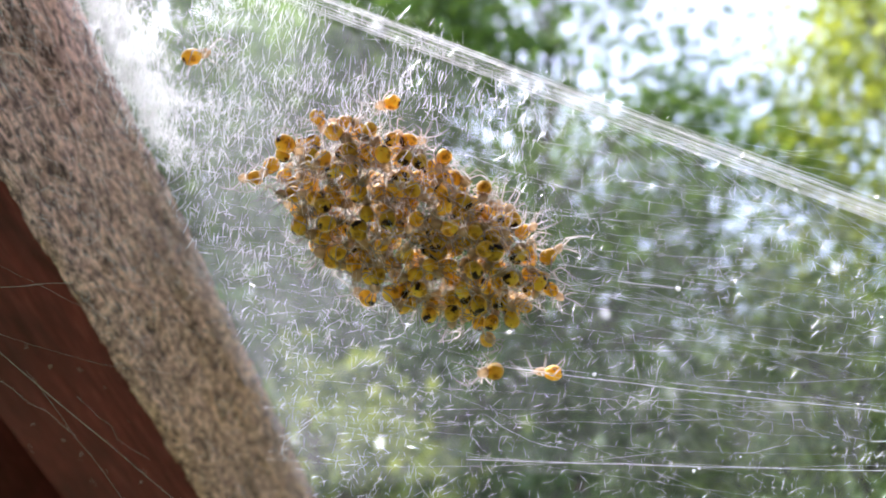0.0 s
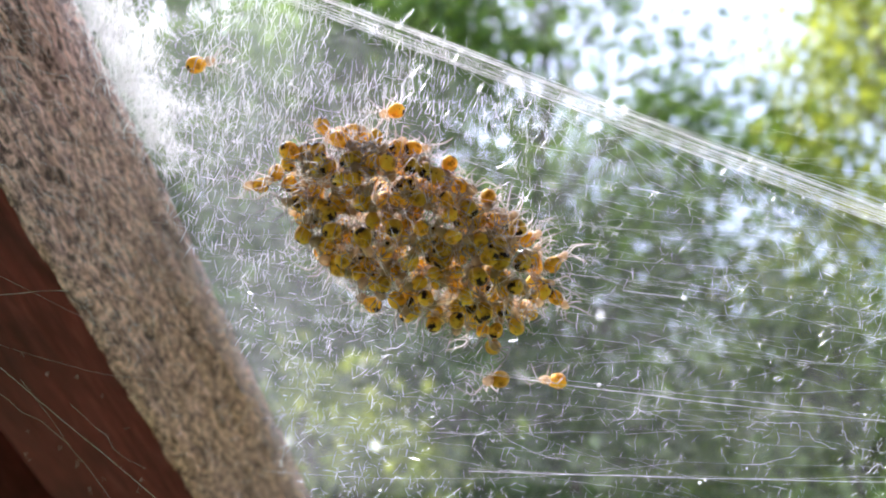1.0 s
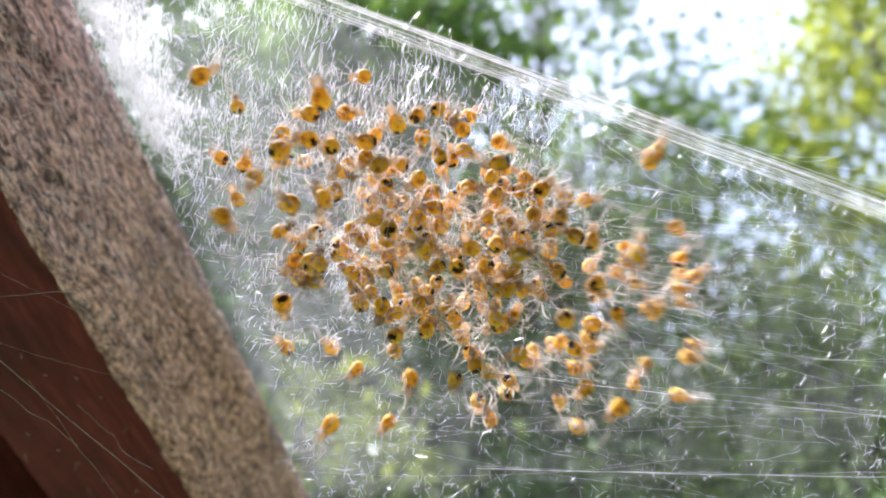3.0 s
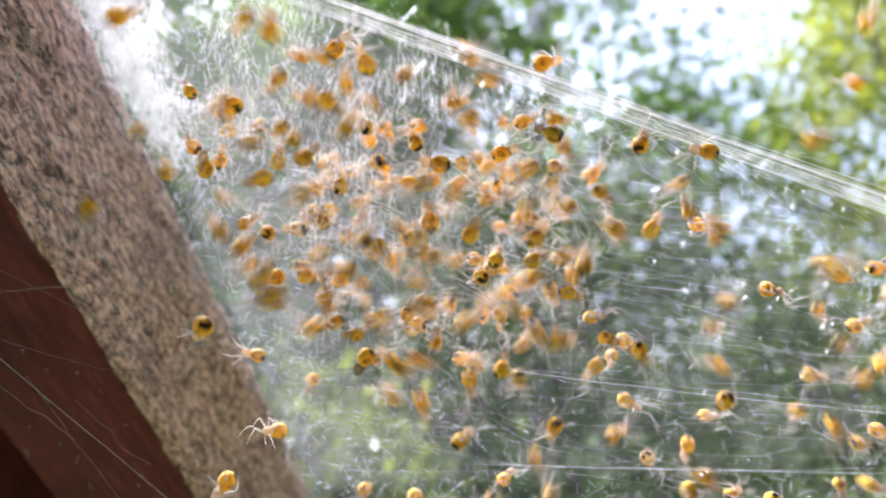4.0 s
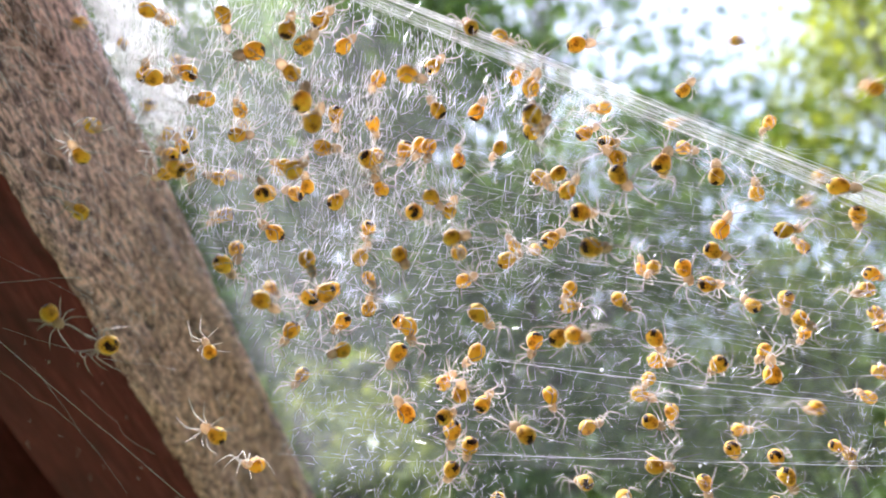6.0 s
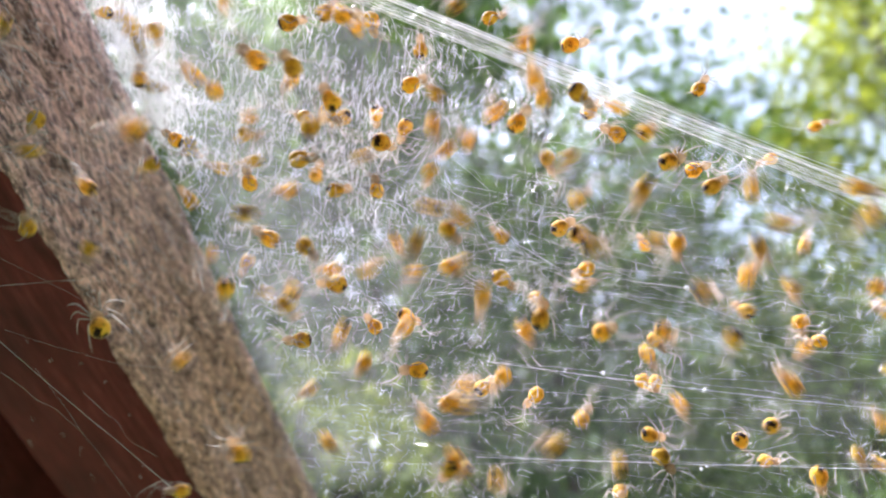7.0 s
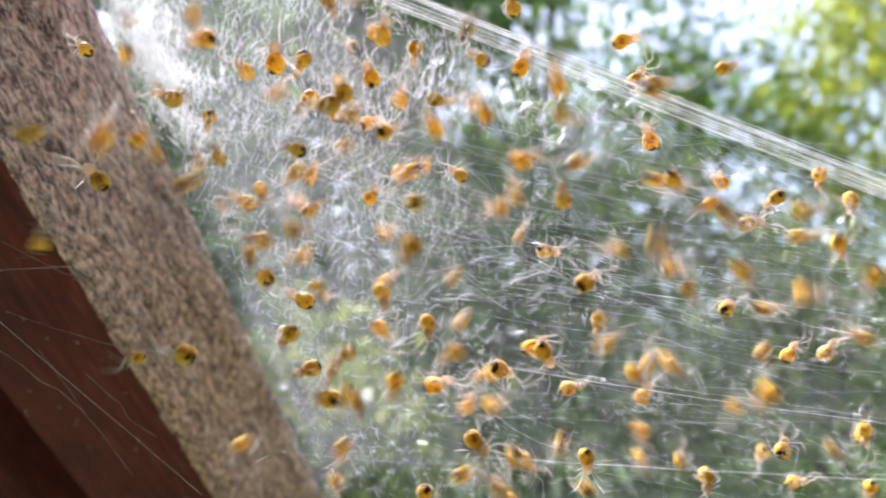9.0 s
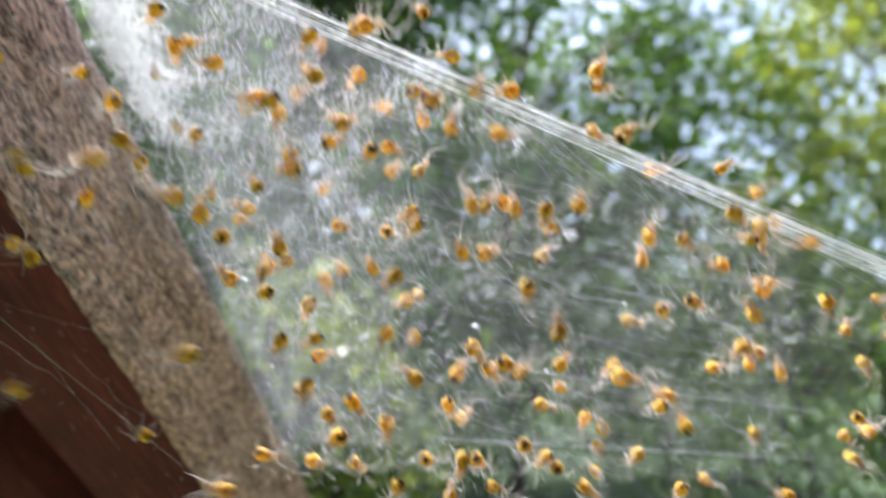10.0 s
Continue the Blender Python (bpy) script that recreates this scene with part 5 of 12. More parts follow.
    crawl(50, 3, 49, [(0, 3.7, -1.5, 0.5, 285), (0.5, 3.5, -1.5, 0.6, 285), (1, 3.6, -1.5, 0.6, 285), (1.5, 3.8, -1.5, 0.6, 285), (2, 5.3, -2.5, 1.6, 302), (2.5, 4.8, -2.8, 1, 309), (4, 15.4, 0.9, 3.2, 384), (4.5, 16.6, 1, 3.2, 362), (5, 16.9, 0.3, 1, 287), (5.5, 16.2, -2.4, -1.3, 253), (7, 18.4, -2.5, -1.3, 207), (7.5, 16.7, -2.2, 0.8, 241), (8, 17.1, -1.6, 0.2, 216), (8.5, 17.4, -1.7, 1.2, 167), (9, 17.1, -1.8, 2.7, 229), (9.5, 17.7, 2.3, 1.4, 154), (10, 19.9, 0.2, 3.4, 229)])
    crawl(51, 30, -20, [(0, 1.8, -2.1, 0.5, 79), (0.5, 1.6, -2.1, 0.6, 79), (1, 1.7, -2.1, 0.6, 79), (1.5, 1.9, -2.1, 0.7, 79), (2, 0.9, -3.3, 0.5, 82), (2.5, 1, -4.2, 0.2, 42), (4, 1.7, -6, -0.3, -33), (4.5, 1, -6, -0.3, -40), (5, 1.8, -6, -0.4, -48), (5.5, 0.6, -6.1, 0, -74), (7, 0.6, -5.8, -1.2, -149), (7.5, 2, -5.7, -1.6, -105), (8, 1.5, -6, -0.4, -30), (8.5, 2.7, -4.5, 1.4, 45), (9, 3, -3.6, 2.2, 85), (9.5, 1.1, -3.1, 0, 98), (10, 3.7, -3.5, 1.9, 23)])
    crawl(52, 38, 14, [(0, 2.8, -1.5, 3, 181), (0.5, 2.6, -1.6, 3.1, 181), (1, 2.6, -1.5, 3, 181), (1.5, 2.9, -1.6, 3.1, 181), (2, 3.2, -0.6, 3.4, 178), (2.5, 4.3, 1.2, 3.4, 253), (4, 8, 2.8, 6.5, 262), (4.5, 13.1, 3.4, 9.7, 308), (5, 17.3, 4, 13.4, 319), (5.5, 16.7, 1.5, 10.5, 315), (7, 17.8, 1.8, 11.8, 343), (7.5, 18.3, 2.2, 12.6, 318), (8, 18.3, 2.5, 13, 292), (8.5, 19, 2.6, 13.4, 321), (9, 19.7, 2.8, 14.6, 295), (9.5, 19.5, 2.6, 15.3, 251), (10, 24.7, 4.4, 10.4, 326)])
    crawl(53, -16, 5, [(0, 2.4, -1.7, -0.6, 108), (0.5, 2.2, -1.8, -0.4, 108), (1, 2.2, -1.8, -0.5, 108), (1.5, 2.4, -1.8, -0.4, 108), (2, 1.4, -1.8, 0.3, 63), (2.5, 2.4, -1.5, -0.5, 138), (4, 3.6, 0.4, -2.7, 111), (4.5, 6.7, 0.5, -8.3, 115), (5, 8.5, 1, -13.9, 156), (5.5, 15.3, 1, -19.8, 163), (7, 17.3, 1.4, -21.5, 117), (7.5, 17.8, 1.5, -22.1, 131), (8, 18.5, 1.9, -22.4, 174), (8.5, 18.9, 2.3, -22.7, 193), (9, 19.9, 2.3, -23.1, 241), (9.5, 21.1, 2.6, -24, 215), (10, 21.8, 2.8, -24.3, 195)])
    crawl(54, 114, -25, [(0, -1.7, -2, -0.5, 227), (0.5, -1.9, -2.1, -0.3, 227), (1, -1.8, -2.1, -0.4, 227), (1.5, -1.6, -2.1, -0.3, 227), (2, -1.6, -3.1, -0.4, 240), (2.5, -1, -4.3, -0.2, 236), (4, -1.2, -3, 0.3, 272), (4.5, -1.9, -0.4, 4.6, 234), (5, -5.7, 1, 13.7, 226), (5.5, -6.8, 1.4, 23, 234), (7, -7.3, 4.7, 56, 197), (7.5, -7.3, 4.6, 56.8, 155), (8, -7, 4.7, 57.8, 123), (8.5, -6.7, 4.9, 58.3, 144), (9, -6.6, 5.4, 59.1, 113), (9.5, -6.8, 5.2, 60.4, 149), (10, -7.3, 5.7, 61.1, 157)])
    crawl(55, -75, 39, [(0, -2.7, -2.6, 1.4, 271), (0.5, -2.8, -2.7, 1.5, 271), (1, -2.7, -2.6, 1.5, 271), (1.5, -2.6, -2.7, 1.6, 271), (2, -2.4, -3.6, 2, 288), (2.5, -2.2, -3.7, 1.1, 299), (4, -4.4, -1.4, 0.7, 296), (4.5, -10, 2.4, 2.2, 341), (5, -14.9, 4.4, 4.1, 297), (5.5, -17.3, 6.5, 7.1, 324), (7, -24.7, 9, 20, 345), (7.5, -27.1, 9, 25.7, 341), (8, -30.6, 9, 31.6, 322), (8.5, -31, 9, 32.2, 348), (9, -31.3, 9, 32.5, 330), (9.5, -31.2, 9, 32.8, 341), (10, -31.3, 9, 33, 391)])
    crawl(56, 40, 29, [(0, -4.8, -0.4, -1.4, 220), (0.5, -5, -0.4, -1.3, 220), (1, -4.8, -0.4, -1.3, 220), (1.5, -4.6, -0.4, -1.2, 220), (2, -4.5, 1, 0.3, 295), (2.5, -3.8, 2.5, 0.5, 295), (4, -6.6, 3.9, -0.3, 370), (4.5, -6.9, 4.3, -0.6, 345), (5, -7.7, 4.6, 0.1, 393), (5.5, -7.8, 5.8, -1.3, 468), (7, -7.9, 5.4, -0.5, 466), (7.5, -7.4, 5.6, -1.3, 451), (8, -9.2, 5.4, -0.9, 434), (8.5, -9.6, 5.2, -0.2, 467), (9, -9.7, 5, 0.6, 479), (9.5, -10, 5.4, 0.6, 476), (10, -9.5, 2.3, 1.2, 401)])
    crawl(57, -5, 56, [(0, 0.6, -2.4, 2.5, 217), (0.5, 0.4, -2.4, 2.6, 217), (1, 0.5, -2.4, 2.6, 217), (1.5, 0.7, -2.5, 2.7, 217), (2, 0.1, -4.3, 3.1, 292), (2.5, -0.2, -5.3, 3, 367), (4, -1.6, -4.2, 5.6, 378), (4.5, -3.8, -1.5, 12.6, 358), (5, -5.4, -0.6, 23.9, 396), (5.5, -5.4, -0.5, 24.7, 438), (7, -5.7, -0.2, 26.6, 403), (7.5, -5.5, -0, 27.6, 368), (8, -5.4, 0.2, 28.9, 363), (8.5, -5.7, 0.5, 29.7, 341), (9, -6, 0.8, 30.1, 306), (9.5, -6.2, 1, 31.2, 258), (10, -6.8, 1.1, 32, 234)])
    crawl(58, 99, 82, [(0, -4.3, -2.8, 3.1, 67), (0.5, -4.5, -2.8, 3.2, 67), (1, -4.4, -2.8, 3.1, 67), (1.5, -4.2, -2.8, 3.2, 67), (2, -4.8, -2.6, 3.4, 97), (2.5, -3.9, -1.6, 3.6, 118), (4, -7.1, -5, 4.4, 43), (4.5, -7.4, -6.5, 4.5, 58), (5, -6.3, -7.1, 3.8, 20), (5.5, -5.7, -2.7, 5.1, 8), (7, -6.5, -2.3, 7.2, -33), (7.5, -6.3, -0.3, 8, -15), (8, -6.6, 0.8, 8.5, 9), (8.5, -6.4, 1.3, 9, 13), (9, -7, 1.2, 10, 88), (9.5, -7, -2.7, 9.3, 105), (10, -7.2, -1, 12.6, 38)])
    crawl(59, -102, -45, [(0, -6, -1.9, 1.1, 32), (0.5, -6.2, -1.9, 1.3, 32), (1, -6, -1.9, 1.2, 32), (1.5, -5.9, -1.9, 1.3, 32), (2, -6.4, -1.9, 1.9, 5), (2.5, -6.1, -0.9, 0.3, 80), (4, -11.3, -1.2, 0.3, 67), (4.5, -11.8, -0.7, -0.2, 73), (5, -13.7, -1.9, -0.4, 53), (5.5, -12.7, -2.6, -0.8, -22), (7, -11.6, -4.5, -4.1, -97), (7.5, -11.9, -7.7, -5.5, -172), (8, -11.4, -7.6, -5.7, -146), (8.5, -12.4, -7.5, -6.2, -221), (9, -12.4, -7.4, -6.4, -180), (9.5, -11.4, -7.6, -5.9, -201), (10, -18.9, 8, -11.5, -176)])
    crawl(60, 14, -117, [(0, -5.4, -1.3, -0.2, 300), (0.5, -5.5, -1.3, -0.1, 300), (1, -5.4, -1.3, -0.1, 300), (1.5, -5.2, -1.3, -0.1, 300), (2, -5, 0.2, 0.4, 326), (2.5, -5.7, 2, -0.2, 401), (4, -10.6, 0.8, -2.8, 425), (4.5, -11.7, 0.1, -3.4, 465), (5, -14.4, 6.1, -4.5, 411), (5.5, -15.2, 6.3, -5.4, 368), (7, -17.8, 6.5, -6.1, 387), (7.5, -17.9, 6.5, -6.2, 368), (8, -17.9, 6.5, -6.2, 422), (8.5, -17.7, 6.6, -6.3, 441), (9, -20.6, 6.6, -6.5, 450), (9.5, -19.7, 7.6, -10.3, 525), (10, -23.1, -2.9, -7.9, 455)])
    crawl(61, 90, 46, [(0, -3, -2, -0.1, 29), (0.5, -3.2, -2.1, 0, 29), (1, -3.1, -2.1, 0, 29), (1.5, -2.9, -2.1, 0.1, 29), (2, -3.2, -1.5, 0.3, 6), (2.5, -2.4, -0.5, -0.6, -69), (4, -5.2, 2.1, -1.7, -140), (4.5, -6, 3.9, -1.4, -168), (5, -4.7, 4.8, -1.2, -93), (5.5, -4.6, 5.2, -0.5, -41), (7, -1.8, 1.4, -1.8, -116), (7.5, -1.1, -0.6, -3.2, -141), (8, -2.1, -2, -2.5, -216), (8.5, -1.9, -1.7, -2.7, -238), (9, -3, -0.6, -1.5, -313), (9.5, -1.8, -0.7, -2.8, -238), (10, 0.2, -1.1, -1.6, -163)])
    crawl(62, -37, -54, [(0, 1.6, -1.1, -2.3, 22), (0.5, 1.3, -1.1, -2.1, 22), (1, 1.4, -1.1, -2.1, 22), (1.5, 1.6, -1.1, -2.1, 22), (2, 1.1, -1.3, -2, 20), (2.5, 1.5, -1.6, -2.6, 48), (4, 3.6, -0.3, -6.6, 17), (4.5, 6.6, -0.4, -17.1, -10), (5, 9.8, 0.1, -26.8, 1), (5.5, 10.3, 0.3, -27.6, 17), (7, 11.4, 0.2, -29.5, -17), (7.5, 11.7, 0.2, -29.8, 9), (8, 11.6, 0.4, -30.3, 17), (8.5, 12.3, 0.7, -31, 11), (9, 12.5, 0.7, -32.3, 1), (9.5, 12.7, 0.5, -33, -47), (10, 13.3, 0.2, -34.1, -10)])
    crawl(63, 60, -16, [(0, 3.6, -1.1, -1.6, 217), (0.5, 3.3, -1.1, -1.4, 217), (1, 3.4, -1.1, -1.5, 217), (1.5, 3.6, -1.2, -1.4, 217), (2, 3.5, -0.5, -0.8, 229), (2.5, 4, 0.1, -1.1, 304), (4, 10.5, 2.4, -5.1, 229), (4.5, 11.1, 3.5, -4.8, 176), (5, 8.5, -2.4, -5.5, 251), (5.5, 7.7, -5.5, -6.5, 213), (7, 8.1, -7.4, -6.4, 288), (7.5, 8.9, -7.8, -6.5, 313), (8, 9.6, -7.8, -6.9, 289), (8.5, 10.1, -7.7, -7.1, 285), (9, 11.3, -2.6, -7, 212), (9.5, 10.5, 1, -7.1, 287), (10, 11.6, 2.8, -6.7, 362)])
    crawl(64, 17, -56, [(0, 4.5, 0.6, -3.7, 355), (0.5, 4.2, 0.5, -3.5, 355), (1, 4.3, 0.5, -3.5, 355), (1.5, 4.6, 0.5, -3.4, 355), (2, 3.2, 0.9, -3.2, 430), (2.5, 3.2, 0.6, -3.3, 424), (4, 9, 1.9, -7, 484), (4.5, 8.3, 2.9, -7.3, 474), (5, 9.1, 3.8, -8.9, 549), (5.5, 6.9, 3.9, -8.5, 558), (7, 5.7, 4.2, -9.2, 483), (7.5, 5.9, 4.3, -9.3, 502), (8, 6.4, 5.1, -12.1, 551), (8.5, 7.2, 5.2, -12.3, 533), (9, 6.3, 5.3, -12.6, 572), (9.5, 7.6, 4.3, -14.2, 624), (10, 9, 8, -16.4, 620)])
    crawl(65, -53, -23, [(0, 4.9, -0.9, -0.3, 5), (0.5, 4.6, -1, -0.1, 5), (1, 4.7, -1, -0.2, 5), (1.5, 4.9, -1, -0.1, 5), (2, 6.1, 0, 0, -70), (2.5, 6.4, 1.1, -0.5, -20), (4, 19.5, 5.8, -1.9, -1), (4.5, 20.1, 5.9, -1.8, -47), (5, 21.1, 6, -1.5, -9), (5.5, 22.4, 8.8, -2.3, 54), (7, 20.6, 6.2, -2.9, 84), (7.5, 18.4, 4.6, -2.5, 60), (8, 18.8, 3.8, -2.5, -15), (8.5, 18.7, 3.2, -2.2, -14), (9, 19.3, 4, -1.9, -24), (9.5, 19.7, 4.1, -1.5, -20), (10, 19.4, 3.6, -1.2, -94)])
    crawl(66, 4, 47, [(0, 7.4, 1.7, -2.4, 229), (0.5, 7.2, 1.6, -2.2, 229), (1, 7.2, 1.6, -2.3, 229), (1.5, 7.5, 1.6, -2.2, 229), (2, 8.1, 1.7, -3.3, 211), (2.5, 8.3, 0.8, -3.1, 199), (4, 25, 5.1, -10.6, 188), (4.5, 25.8, 5.2, -11.3, 227), (5, 26.4, 5.2, -11.8, 266), (5.5, 27.8, 9, -11.8, 235), (7, 30.6, 9, -13.3, 258), (7.5, 29.1, 9.3, -12.3, 257), (8, 30.1, 9, -12.7, 262), (8.5, 29.1, 7.2, -13.1, 251), (9, 29.1, 6.3, -13.8, 176), (9.5, 31.6, 5.9, -14.7, 153), (10, 29.1, 5.6, -14.4, 92)])
    crawl(67, -24, 45, [(0, 3.2, -1.4, -1, 131), (0.5, 3, -1.4, -0.8, 131), (1, 3.1, -1.4, -0.9, 131), (1.5, 3.3, -1.5, -0.8, 131), (2, 4.6, 0.5, 1.1, 56), (2.5, 5, 2.7, 1.2, 43), (4, 8.1, -2.4, -1, -32), (4.5, 7.8, -5.9, -0.6, -107), (5, 6.6, -7.4, -1.5, -182), (5.5, 6.4, -8.3, -2.1, -115), (7, 8.2, -5.9, -1.8, -112), (7.5, 8.8, -5.8, -2.3, -74), (8, 9.4, -5.4, -3.2, -68), (8.5, 12.2, 0.1, -0.7, 7), (9, 11.4, 3.1, 1.4, 78), (9.5, 10.3, 3.9, 2.6, 3), (10, 10.8, 5.3, 3.1, -55)])
    crawl(68, -21, -46, [(0, 6, 0.3, -2.4, 181), (0.5, 5.8, 0.3, -2.2, 181), (1, 5.8, 0.3, -2.3, 181), (1.5, 6.1, 0.3, -2.2, 181), (2, 6.7, 0.2, -2.2, 186), (2.5, 8, -0.8, -0.6, 217), (4, 24.6, 0.7, -1.6, 270), (4.5, 25.4, 0.9, -2.1, 282), (5, 26.9, 1.1, -2.3, 301), (5.5, 27.9, 1, -2.1, 265), (7, 25.9, -0.9, -3, 280), (7.5, 27.3, -0.9, -2.6, 273), (8, 28.6, -1.2, -2.2, 253), (8.5, 29.5, -1.6, -1.9, 255), (9, 30.8, -1.7, -1.7, 272), (9.5, 32, -1.7, -1.3, 308), (10, 33, -2.1, -1.3, 290)])
    crawl(69, -61, -101, [(0, -2.7, 0.8, 3.4, 207), (0.5, -2.8, 0, 3.2, 207), (1, -2.7, 0, 3.2, 207), (1.5, -2.5, 0, 3.3, 207), (2, -2, -1.4, 3, 234), (2.5, -0.8, -2.5, 1.6, 234), (4, -1.7, -0.7, 0.1, 251), (4.5, -6.3, 1.7, -5.1, 284), (5, -4.3, 2.2, -14.7, 239), (5.5, -7, 2.4, -25.3, 278), (7, -7.8, 2.7, -27, 236), (7.5, -8.3, 2.5, -27.2, 282), (8, -8.2, 2.3, -28, 252), (8.5, -8.7, 2.3, -28.7, 283), (9, -8.8, 2.5, -29.2, 312), (9.5, -9, 3, -29.6, 306), (10, -9.4, 3.1, -30, 278)])
    crawl(70, 27, 13, [(0, 3, 1.5, 2.5, 116), (0.5, 2.7, 0.9, 2.4, 116), (1, 2.8, 0.9, 2.4, 116), (1.5, 3, 0.9, 2.5, 116), (2, 2.9, 0.2, 2.3, 121), (2.5, 3.6, -0.4, 2, 196), (4, 7.8, 0.7, 2.7, 156), (4.5, 18.7, 1.1, 1.7, 140), (5, 27.2, 1.8, 0.7, 183), (5.5, 35.5, 2.3, 0.6, 203), (7, 37.6, 2.6, -0.1, 172), (7.5, 38, 2.7, -0.5, 205), (8, 38.6, 3.2, -1, 235), (8.5, 39.1, 3.4, -1.5, 213), (9, 39.4, 3, -1.2, 229), (9.5, 43.7, 3.7, -2, 216), (10, 44, 3.6, -2.2, 221)])
    crawl(71, 37, -86, [(0, -2.4, 1.3, -1.3, 355), (0.5, -2.6, 1.6, -1, 355), (1, -2.4, 1.6, -1.1, 355), (1.5, -2.2, 1.6, -1, 355), (2, -2.3, 0.8, -0.9, 334), (2.5, 8.7, -1.2, 3.4, 294), (4, 28, -1, 15.4, 299), (4.5, 28.9, -1, 16, 264), (5, 29.8, -1.4, 16.9, 308), (5.5, 30.5, -2, 17.8, 314), (7, 33.4, -1.8, 20, 358), (7.5, 34.6, -2, 20.8, 330), (8, 34.7, -2.2, 20.4, 379), (8.5, 34.8, -2.3, 20.1, 401), (9, 34.5, -1.9, 20.6, 420), (9.5, 35.9, -1.6, 21.2, 452), (10, 37.2, -1.7, 21.7, 436)])
    crawl(72, 66, 93, [(0, -0.7, 0.9, 4.1, 178), (0.5, -0.9, -0.1, 3.8, 178), (1, -0.8, -0.1, 3.8, 178), (1.5, -0.6, -0.1, 3.9, 178), (2, -0.7, 0.4, 3.6, 231), (2.5, 0.8, 0.7, 3.4, 283), (4, 1.4, 0, 4.4, 346), (4.5, 1.9, -0.1, 3.7, 376), (5, 1.2, -0.6, 5.1, 391), (5.5, 1, -0.9, 5.6, 393), (7, 1.4, -1, 6.6, 468), (7.5, 1.5, -1, 6.8, 493), (8, 1.7, -0.6, 7.6, 466), (8.5, 1.8, -3.3, 6.8, 456), (9, 2.1, -5.1, 7.6, 449), (9.5, 3.2, -6.2, 8.4, 413), (10, 2.7, -6.8, 9, 417)])
    crawl(73, 31, 78, [(0, -3.2, 0.6, 6, 198), (0.5, -3.2, -0.8, 5.4, 198), (1, -3.1, -0.8, 5.4, 198), (1.5, -2.9, -0.8, 5.5, 198), (2, -2.9, -2, 5, 243), (2.5, -1.1, -3, 3.9, 212), (4, -1.8, -2.5, 6.8, 137), (4.5, -1.4, -1.7, 8.2, 62), (5, 0.3, -1.2, 8.6, -13), (5.5, 2.2, -1.2, 8.2, -38), (7, 3, -3.7, 7.3, 37), (7.5, 2.7, 0, 9.9, -38), (8, 2.9, 0, 11.1, -21), (8.5, 3, 0.2, 12.7, 19), (9, 1.7, 2.6, 11.3, 94), (9.5, 0.9, 0.5, 11.3, 112), (10, 0.9, -0.6, 11.4, 50)])
    crawl(74, -72, -7, [(0, -0.2, 0.7, 0.5, 77), (0.5, -0.4, 0.6, 0.6, 77), (1, -0.2, 0.6, 0.6, 77), (1.5, 0, 0.5, 0.7, 77), (2, -0.2, -1, 0.5, 57), (2.5, 0.9, -2.7, 0.5, 98), (4, 2.2, -1.3, -1.8, 99), (4.5, 8.1, 0.3, -10.5, 79), (5, 12.3, 0.3, -20.2, 66), (5.5, 12.7, 0.1, -20.5, 106), (7, 13.8, 0.2, -22.4, 117), (7.5, 13.9, 0.2, -23.3, 161), (8, 14.4, 0, -24.3, 195), (8.5, 14.9, 0, -25.1, 182), (9, 16.1, 0.4, -26.1, 140), (9.5, 16.9, 0.3, -27.1, 117), (10, 17.4, 0.3, -28.1, 82)])
    crawl(75, 12, 32, [(0, -2.4, 1.6, -1.4, 61), (0.5, -2.6, 2, -1.2, 61), (1, -2.4, 2, -1.2, 61), (1.5, -2.2, 2, -1.1, 61), (2, -1.8, 2.3, -0.8, 46), (2.5, 0.4, 3, -1.2, -29), (4, -0.3, 5.2, -4.4, -5), (4.5, -4.9, 6.4, -7.1, -41), (5, -8, 7.8, -9.4, -42), (5.5, -6.4, 9, -12.9, -3), (7, -3.6, 9, -28.8, -48), (7.5, -3.4, 9, -29.2, -56), (8, -3, 9, -29.3, -71), (8.5, -2.6, 8.9, -29.6, -114), (9, -2.6, 9, -30.1, -157), (9.5, -2.1, 9, -30, -143), (10, -2.3, 9, -30.9, -117)])
    crawl(76, 6, 41, [(0, -0.7, 1.4, 0.9, 28), (0.5, -0.9, 1.2, 0.9, 28), (1, -0.8, 1.2, 0.9, 28), (1.5, -0.5, 1.2, 1, 28), (2, -0.3, 0.2, 0.4, 55), (2.5, -0.1, -0.6, -0.9, 130), (4, -1.2, 0.8, -3.1, 91), (4.5, -3.3, 1.4, -10.6, 120), (5, -5.8, 1.9, -17, 143), (5.5, -12.5, 2.6, -24.5, 183), (7, -14.2, 2.6, -25.6, 165), (7.5, -14.9, 2.5, -25.9, 175), (8, -15.7, 2.7, -26.6, 215), (8.5, -16.4, 2.4, -26.8, 231), (9, -16.7, 2.4, -27.7, 195), (9.5, -17.1, 3.1, -28.2, 234), (10, -17.4, 3.1, -28.6, 228)])
